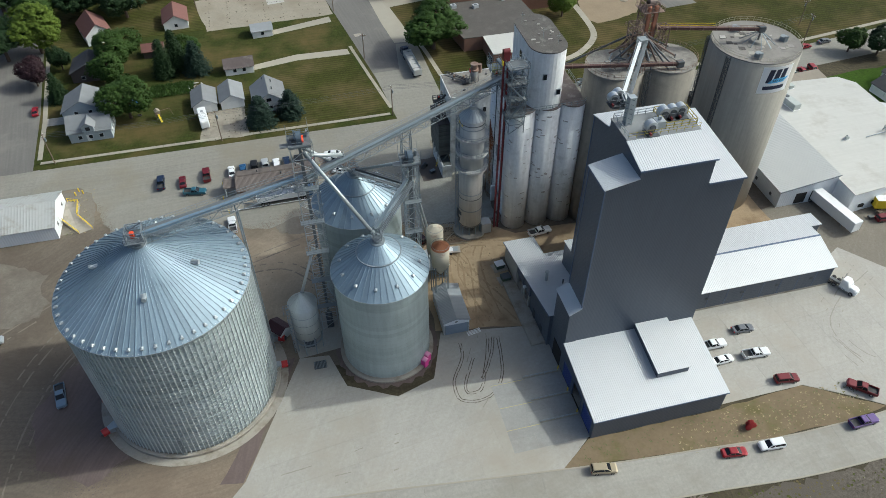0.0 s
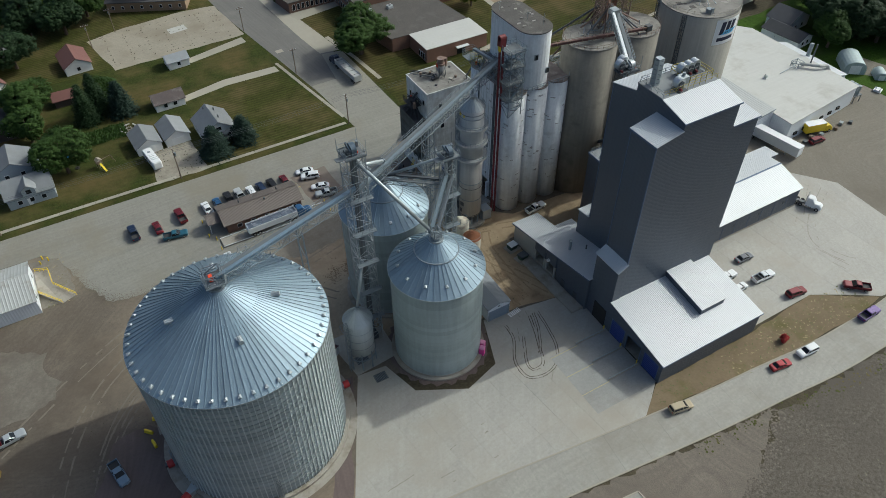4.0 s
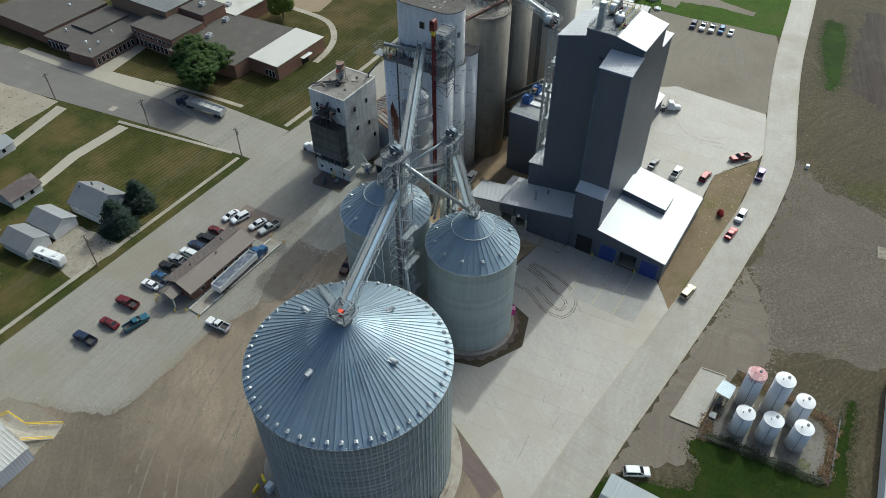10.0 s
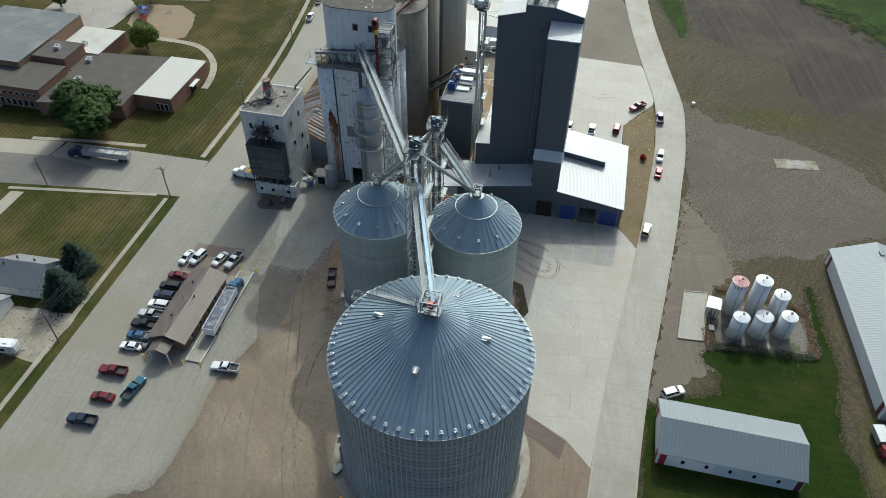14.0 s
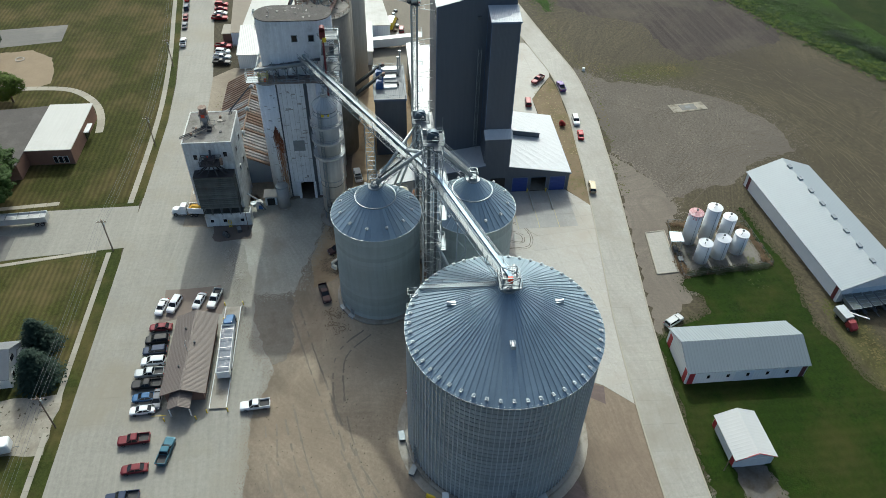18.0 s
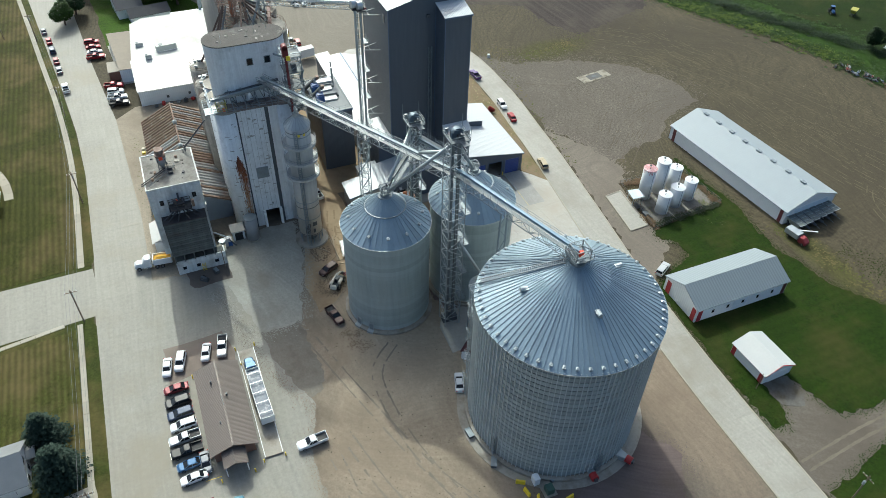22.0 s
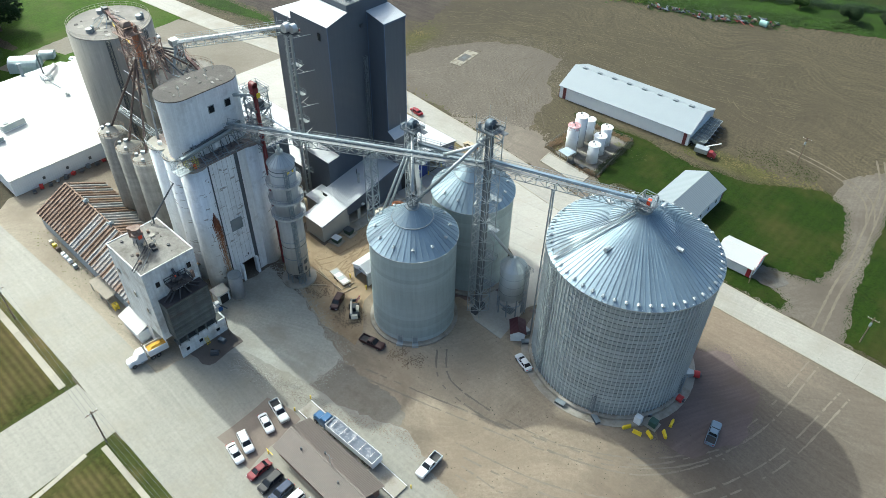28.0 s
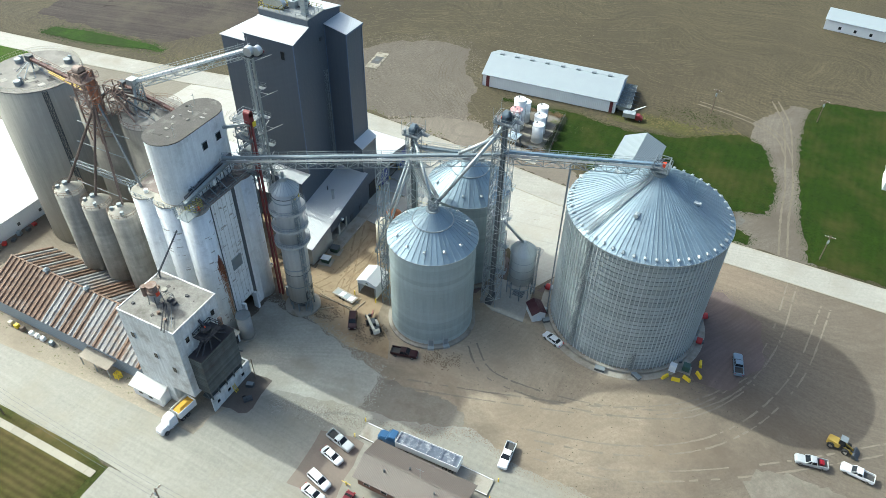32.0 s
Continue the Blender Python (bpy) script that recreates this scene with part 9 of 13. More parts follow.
# ---- houses ----
def house(label, x, y, w, d, eave, ridge, along, wall, roof, z=0.06, yaw=0.0, windows=2, doors=0, name="house", category="house", big_door=0, dormer=False):
    """A gabled house: w along its own x, d along y. Windows on all sides, a door, a garage door."""
    th = thing(name, label, category, x, y, z, yaw)
    W, D = w / 2, d / 2
    part("wall", Geo().gable(-W, -D, W, D, 0, eave, ridge, along), wall, th, world=False)
    o = 0.4
    if along == "x":
        k = (ridge - eave) / D
        for s in (-1, 1):
            top = [(-W - o, 0, ridge + 0.1), (W + o, 0, ridge + 0.1), (W + o, s * (D + o), eave - o * k + 0.1), (-W - o, s * (D + o), eave - o * k + 0.1)]
            part("roof_slope", Geo().slab(top if s > 0 else top[::-1], 0.12), roof, th, world=False)
    else:
        k = (ridge - eave) / W
        for s in (-1, 1):
            top = [(0, -D - o, ridge + 0.1), (0, D + o, ridge + 0.1), (s * (W + o), D + o, eave - o * k + 0.1), (s * (W + o), -D - o, eave - o * k + 0.1)]
            part("roof_slope", Geo().slab(top if s < 0 else top[::-1], 0.12), roof, th, world=False)
    rows = [1.0] if eave < 4.2 else [1.0, 3.6]
    for zz in rows:
        for i in range(windows):
            u = (i + 1) / (windows + 1) * 2 - 1
            for s in (-1, 1):
                for ax in "xy":
                    cx, cy = (u * W, s * D) if ax == "x" else (s * W, u * D)
                    a, b = (0.5, 0.05) if ax == "x" else (0.05, 0.5)
                    f = part("window", Geo().box(cx - a - 0.08, cy - b - 0.03, zz - 0.08, cx + a + 0.08, cy + b + 0.03, zz + 1.18), TRIM_WHITE, th, world=False)
                    part("pane", Geo().box(cx - a, cy - b - 0.06, zz, cx + a, cy + b + 0.06, zz + 1.1), GLASS, f, world=False)
    if doors:
        part("door", Geo().box(-W * 0.2, -D - 0.06, 0, -W * 0.2 + 0.95, -D + 0.02, 2.05), TRIM_WHITE, th, world=False)
    if big_door:
        part("garage_door", Geo().box(-big_door / 2, -D - 0.07, 0, big_door / 2, -D + 0.02, 2.2), WHITE, th, world=False)
    if dormer:
        part("dormer", Geo().gable(-1.6, -D - 0.5, 1.6, 0, eave - 0.2, ridge - 1.4, ridge - 0.2, "y"), wall, th, world=False)
        for s in (-1, 1):
            top = [(0, -D - 0.9, ridge), (0, 0.2, ridge), (s * 2.1, 0.2, ridge - 1.55), (s * 2.1, -D - 0.9, ridge - 1.55)]
            part("dormer_roof", Geo().slab(top if s < 0 else top[::-1], 0.1), roof, th, world=False)
        part("dormer_window", Geo().box(-0.6, -D - 0.56, eave + 0.4, 0.6, -D - 0.48, eave + 1.5), GLASS, th, world=False)
    return th


GREY_SIDING = mat("blue_grey_siding_board", (0.36, 0.41, 0.45), 0.6, spread=0.1, ribs=("z", 0.2), rib_depth=0.02)
DARK_SIDING = mat("dark_brown_siding", (0.10, 0.08, 0.075), 0.7, spread=0.15, ribs=("z", 0.2), rib_depth=0.02)
h1 = house("two-storey grey house with a front dormer", -57.0, 191.2, 11.4, 8.6, 3.4, 6.4, "x", GREY_SIDING, SHINGLE, windows=3, doors=1, dormer=True)
house("rear wing of a grey house", -59.0, 200.3, 11.6, 9.4, 4.8, 8.0, "y", GREY_SIDING, SHINGLE, windows=2)
house("white house with a red-brown shingle roof", -61.5, 250.5, 8.4, 12.0, 3.6, 7.0, "y", WHITE_SIDING, SHINGLE_RED, yaw=20, windows=2, doors=1)
house("dark brown house under trees", -60.5, 225.0, 10.5, 9.5, 3.4, 6.0, "y", DARK_SIDING, SHINGLE_DARK, windows=2)
house("white garage with grey shingles", -25.6, 197.8, 6.8, 8.6, 2.7, 4.6, "y", WHITE_SIDING, SHINGLE, yaw=3, windows=0, big_door=3.4, name="garage", category="garage")
house("white garage with grey shingles", -17.6, 198.4, 6.8, 9.0, 2.7, 4.6, "y", WHITE_SIDING, SHINGLE, yaw=3, windows=0, big_door=3.4, name="garage", category="garage")
wh = house("white house with grey shingles and a small porch", -6.6, 194.4, 9.4, 10.4, 3.2, 6.4, "y", WHITE_SIDING, SHINGLE, yaw=3, windows=3, doors=1)
part("porch", Geo().box(1.0, -6.7, 0, 3.6, -5.25, 0.4), CONC, wh, world=False)
for s_ in (-1, 1):
    q = [(2.3, -6.9, 3.4), (2.3, -4.8, 3.4), (2.3 + s_ * 1.5, -4.8, 2.6), (2.3 + s_ * 1.5, -6.9, 2.6)]
    part("porch_roof", Geo().slab(q if s_ < 0 else q[::-1], 0.1), SHINGLE, wh, world=False)
    part("porch_post", Geo().box(2.3 + s_ * 1.2 - 0.06, -6.7, 0.4, 2.3 + s_ * 1.2 + 0.06, -6.58, 2.7), TRIM_WHITE, wh, world=False)
part("gable_window", Geo().box(-0.9, -5.28, 3.6, 0.5, -5.18, 4.6), GLASS, wh, world=False)
for x_, y_ in ((1.2, -2.0), (1.4, 2.4), (-1.0, 4.2)):
    part("roof_vent", Geo().box(x_ - 0.15, y_ - 0.15, 5.2, x_ + 0.15, y_ + 0.15, 6.5), STEEL_DARK, wh, world=False)
house("white garage with weathered brown shingles", -14.6, 216.0, 8.8, 6.0, 2.6, 4.4, "x", WHITE_SIDING, mat("weathered_brown_shingles", (0.105, 0.085, 0.082), 0.9, 0, 0.35, 0.6, 7.0, 0.03, dirt=(0.17, 0.15, 0.14), dirt_amount=0.4, dirt_scale=0.5), yaw=2, windows=2, name="garden_shed", category="shed")
house("small white shed with a pale roof", -6.0, 238.2, 6.8, 5.4, 2.6, 4.0, "x", WHITE_SIDING, mat("pale_grey_shingles", (0.27, 0.285, 0.30), 0.9, 0, 0.2, 0.5, 7.0, 0.03), yaw=4, windows=1, name="garden_shed", category="shed")
house("white garage with a red-brown roof", -35.0, 254.0, 8.2, 11.0, 2.8, 5.2, "y", WHITE_SIDING, SHINGLE_RED, yaw=4, windows=1, name="garage", category="garage")
house("grey garage at the alley", -55.0, 272.0, 8.0, 6.0, 2.7, 4.4, "x", GREY_SIDING, SHINGLE, windows=0, name="garage", category="garage")
house("low brown garage among the trees", -41.5, 233.0, 6.5, 5.0, 2.5, 4.0, "x", DARK_SIDING, SHINGLE_RED, windows=0, name="garage", category="garage")
house("white house with a dark roof behind the plant", 186.5, 156.0, 12.0, 9.0, 3.6, 6.4, "y", WHITE_SIDING, SHINGLE_DARK, yaw=8, windows=2, doors=1)
house("low white wing with a dark roof", 178.5, 149.2, 8.0, 14.0, 2.8, 4.6, "y", WHITE_SIDING, SHINGLE_DARK, yaw=8, windows=2, name="garage", category="garage")
def arched_shed(label, x, y, w, L, h, yaw):
    th = thing("arched_shed", label, "shed", x, y, 0.05, yaw)
    n, prof = 10, []
    for i in range(n + 1):
        q = math.pi * i / n
        prof.append((w / 2 * math.cos(q), h * 0.45 + h * 0.55 * math.sin(q)))
    prof = [(w / 2, 0.0)] + prof + [(-w / 2, 0.0)]
    m = len(prof)
    part("shell", Geo().add([(u, -L / 2, v) for u, v in prof] + [(u, L / 2, v) for u, v in prof], [tuple(range(m)), tuple(reversed(range(m, 2 * m)))] + [(i, m + i, m + i + 1, i + 1) for i in range(m - 1)]), GALV_GREY, th, world=False)
    part("end_door", Geo().box(-w * 0.25, -L / 2 - 0.06, 0, w * 0.25, -L / 2, h * 0.7), TRIM_WHITE, th, world=False)


arched_shed("pale grey arched metal shed behind the plant", 181.8, 125.6, 6.6, 9.0, 4.2, -38)
arched_shed("small grey arched shed on a concrete pad", 184.6, 117.0, 3.6, 4.6, 2.4, -38)
th = thing("picnic_table", "pale wooden picnic table on the grass", "table", 177.0, 111.8, 0.06, 20)
part("tabletop", Geo().box(-1.2, -0.5, 0.68, 1.2, 0.5, 0.75), TRIM_WHITE, th, world=False)
for s_ in (-1, 1):
    part("bench", Geo().box(-1.2, s_ * 0.95 - 0.2, 0.4, 1.2, s_ * 0.95 + 0.2, 0.47), TRIM_WHITE, th, world=False)
    part("trestle", Geo().box(s_ * 0.9 - 0.06, -1.0, 0.0, s_ * 0.9 + 0.06, 1.0, 0.68), TRIM_WHITE, th, world=False)
sheet("back_lane", ragged([(188.7, 133), (192.6, 120.5), (196.4, 94.2), (193.4, 80.0), (190.0, 80.0), (190.6, 92.6), (187.6, 106.4), (182.0, 106.4), (181.9, 112.3), (187.3, 113.5), (180.4, 121.2), (183.5, 131)], 2, 0.3, 45), 0.085, LOT, "grey gravel lane behind the plant", "lane")
sheet("garden_bed", ragged([(218.9, 128.1), (197.6, 123.9), (198.2, 121.3), (216.0, 123.1)], 2, 0.3, 46), 0.09, DIRT, "dark bare garden bed", "garden")
house("pale metal farm shed far off", -66.0, -93.0, 22.0, 12.0, 4.0, 6.0, "x", WHITE_WALL, SHED_ROOF, yaw=-4, windows=3, name="farm_shed", category="shed")
house("small white house beyond the lane", -84.0, 10.0, 9.0, 8.0, 3.2, 5.6, "y", WHITE_SIDING, ROOF_Y, yaw=0, windows=2)
TRIM_WHITE_CONC = mat("fresh_concrete", (0.42, 0.41, 0.38), 0.9)
ch = thing("church", "tan brick church with a steep dark roof and a square tower", "church", -3.4, 285.0, 0.0, -25)
TAN_BRICK = mat("tan_brick", (0.27, 0.19, 0.125), 0.9, 0, 0.25, 0.6, 8.0, 0.02)
part("wing_wall", Geo().box(-14.0, -4.2, 0, 14.0, 4.6, 3.8), TAN_BRICK, ch, world=False)
part("wing_roof", Geo().slab([(-14.5, -4.8, 3.9), (14.5, -4.8, 3.9), (14.5, 5.0, 5.4), (-14.5, 5.0, 5.4)], 0.25), SHINGLE_DARK, ch, world=False)
part("nave", Geo().gable(-11.0, -2.5, 2.5, 26.0, 3.8, 5.0, 13.5, "y"), TAN_BRICK, ch, world=False)
for s_ in (-1, 1):
    q = [(-4.25, -3.0, 13.8), (-4.25, 26.4, 13.8), (-4.25 + s_ * 7.6, 26.4, 4.6), (-4.25 + s_ * 7.6, -3.0, 4.6)]
    part("nave_roof", Geo().slab(q if s_ < 0 else q[::-1], 0.2), SHINGLE_DARK, ch, "dark steep shingle roof", world=False)
part("tower", Geo().box(1.6, -1.6, 0, 5.8, 2.8, 15.0), TAN_BRICK, ch, world=False)
for k in range(2):
    part("tower_louvre", Geo().box(2.2 + 1.7 * k, -1.68, 8.6, 3.4 + 1.7 * k, -1.56, 13.6), WHITE, ch, "tall white louvre", world=False)
for k in range(8):
    w = part("window", Geo().box(-12.4 + 3.4 * k, -4.28, 1.2, -11.4 + 3.4 * k, -4.16, 2.4), TRIM_WHITE, ch, world=False)
    part("pane", Geo().box(-12.3 + 3.4 * k, -4.33, 1.3, -11.5 + 3.4 * k, -4.26, 2.3), GLASS, w, world=False)
part("cross", Geo().box(-4.5, -2.62, 7.6, -4.1, -2.5, 10.4).box(-5.2, -2.62, 9.2, -3.4, -2.5, 9.6), WOOD_POLE, ch, "dark wooden cross", world=False)
for x0, x1, y0, y1, lab in ((-71.6, -63, 197.5, 201.5, "short concrete driveway"),):
    sheet("driveway", [(x0, y0), (x1, y0), (x1, y1), (x0, y1)], 0.09, SLAB, lab, "driveway")
sheet("driveway", ragged([(-27.3, 178.6), (-26.6, 186), (-24.6, 193.4), (-14.2, 194.0), (-13.9, 186), (-13.4, 178.6)], 2, 0.25, 77), 0.09, mat("cracked_pale_drive", (0.30, 0.272, 0.222), 0.92, 0, 0.26, 0.15, 3.0, 0.02, dirt=(0.21, 0.185, 0.145), dirt_amount=0.5, dirt_scale=0.25, grit=0.35, grit_scale=1.6), "cracked pale gravel yard before the garages", "driveway")
sheet("church_lot", ragged([(-29, 268.8), (-24.5, 244.5), (-0.5, 245.5), (19.6, 246.5), (16.9, 273.0), (6.2, 274.8), (-19.2, 272.0)], 4, 0.25, 44), 0.092, TAN_LOT, "broad cracked concrete lot before the church", "parking lot")
sheet("lot_patch", [(-2.6, 259.6), (3.6, 260.4), (3.2, 264.4), (-3.0, 263.6)], 0.096, TRIM_WHITE_CONC, "fresh pale concrete patch", "pavement")
sheet("driveway", [(-11, 217.5), (-10.6, 214.4), (4, 217.2), (21.4, 217.0), (21.0, 220.6), (4, 221.0)], 0.085, WALKWAY, "pale concrete lane across the lawn", "driveway")
sheet("driveway", [(-3, 239.6), (-2.6, 236.4), (18.4, 241), (18.0, 245)], 0.088, WALKWAY, "pale concrete lane across the lawn", "driveway")
sheet("school_walk", [(37.1, 220.7), (44.1, 219.9), (40.4, 247), (39.0, 253), (37.4, 265), (36.2, 284), (32.1, 284), (33.5, 261), (35.3, 236)], 0.082, WALKWAY, "broad pale concrete strip along the street", "pavement")
sheet("school_drive", [(39.6, 246.6), (57.0, 249.7), (57.0, 254.0), (37.8, 254.0)], 0.09, WALKWAY, "pale concrete school drive", "driveway")

# sidewalks of single slabs are laid at the end of the file
WALKS = [([(-70, 179.3), (-22.5, 179.3)], 1.1), ([(-15.5, 179.3), (27.6, 179.5)], 1.1), ([(28.6, 182.6), (25.2, 203), (22.2, 222)], 1.0), ([(46.5, 178.5), (74, 178.6), (97, 179.5), (125, 182.2), (153, 186.0), (185, 190.3), (230, 196.6)], 1.45),
         ([(47.6, 196.5), (46.2, 212), (43.6, 230)], 1.4), ([(80, 194.6), (87, 195.6), (95.5, 199), (103, 206), (106, 214), (106.5, 232)], 2.2), ([(-70.4, 181), (-71.6, 200), (-75.8, 240)], 1.3)]

# ---- trees ----
def leaf_mat(name, c):
    m = mat(name, c, 0.75, 0, 0.45, 0.5, 3.0, spec=0.2)
    b = m.node_tree.nodes["Principled BSDF"]
    b.inputs["Subsurface Weight"].default_value = 0.0
    return m


LEAF = [leaf_mat("leaf_green", (0.034, 0.066, 0.012)), leaf_mat("leaf_yellow_green", (0.085, 0.125, 0.016)), leaf_mat("leaf_dark_green", (0.017, 0.036, 0.012)), leaf_mat("leaf_purple", (0.035, 0.018, 0.022)), leaf_mat("needle_blue_green", (0.020, 0.038, 0.027))]


def crown_mesh(seed, kind):
    """Leaves in clumps on an uneven crown of unit height."""
    rnd = np.random.default_rng(seed)
    pts, nor = [], []
    if kind == "broad":
        for k in range(760):
            v = rnd.normal(size=3)
            v /= np.linalg.norm(v)
            lump = 0.72 + 0.28 * math.sin(3.1 * v[0] + seed) * math.cos(2.7 * v[1] - seed) + rnd.uniform(-0.12, 0.10)
            c = np.array([v[0] * 0.46, v[1] * 0.46, 0.58 + v[2] * 0.42]) * 1.0
            c[:2] *= lump
            c[2] = 0.58 + v[2] * 0.42 * lump
            r = rnd.uniform(0.022, 0.062)
            q = rnd.normal(size=(36, 3))
            q /= np.linalg.norm(q, axis=1)[:, None]
            pts.append(c + q * r * rnd.uniform(0.4, 1.0, size=(36, 1)))
            nor.append(q * 0.7 + v * 0.6 + np.array([0, 0, 0.35]))
        size = 0.0115
    else:
        for k in range(26):
            zf = k / 26
            r = 0.30 * (1 - zf) ** 0.62 + 0.015
            n = max(6, int(17 * (1 - zf)) + 4)
            for j in range(n):
                a = 2 * math.pi * (j + rnd.uniform(-0.3, 0.3)) / n + k * 0.7
                rr = r * rnd.uniform(0.72, 1.12)
                t = rnd.uniform(0.2, 1.0, size=(26, 1))
                way = np.array([math.cos(a), math.sin(a), 0])
                p = way * rr * t + np.array([0, 0, 0.06 + zf * 0.92]) + np.array([0, 0, -0.06]) * t * (1 - zf) + rnd.normal(size=(26, 3)) * 0.016
                pts.append(p)
                nor.append(np.tile(way * 0.5 + np.array([0, 0, 0.9]), (26, 1)) + rnd.normal(size=(26, 3)) * 0.45)
        size = 0.014
    P, Nn = np.concatenate(pts), np.concatenate(nor)
    Nn /= np.linalg.norm(Nn, axis=1)[:, None]
    T = np.cross(Nn, rnd.normal(size=Nn.shape))
    T /= np.linalg.norm(T, axis=1)[:, None]
    B = np.cross(Nn, T)
    s = size * rnd.uniform(0.6, 1.3, size=(len(P), 1))
    V = np.stack([P - T * s - B * s * 0.6, P + T * s - B * s * 0.6, P + T * s * 0.8 + B * s * 0.7, P - T * s * 0.8 + B * s * 0.7], 1).reshape(-1, 3)
    m = bpy.data.meshes.new("crown")
    m.from_pydata(V.tolist(), [], np.arange(len(V)).reshape(-1, 4).tolist())
    m.update()
    return m


CROWN = {"broad": [crown_mesh(s, "broad") for s in (1, 2, 3, 4)], "spruce": [crown_mesh(s, "spruce") for s in (5, 6)]}


def trunk_mesh(kind, seed):
    g, rnd = Geo(), random.Random(seed)
    if kind == "spruce":
        return g.tube((0, 0, 0), (0, 0, 0.95), 0.022, 8, 0.004).mesh("trunk")
    g.tube((0, 0, 0), (0.01, 0, 0.32), 0.030, 10, 0.022)
    for k in range(7):
        a = 2 * math.pi * k / 7 + rnd.uniform(-0.3, 0.3)
        z = rnd.uniform(0.22, 0.34)
        e = (0.27 * math.cos(a), 0.27 * math.sin(a), rnd.uniform(0.5, 0.8))
        g.tube((0.008, 0, z), e, 0.014, 6, 0.004)
    g.tube((0.01, 0, 0.3), (0.0, 0.02, 0.85), 0.018, 8, 0.004)
    return g.mesh("trunk")


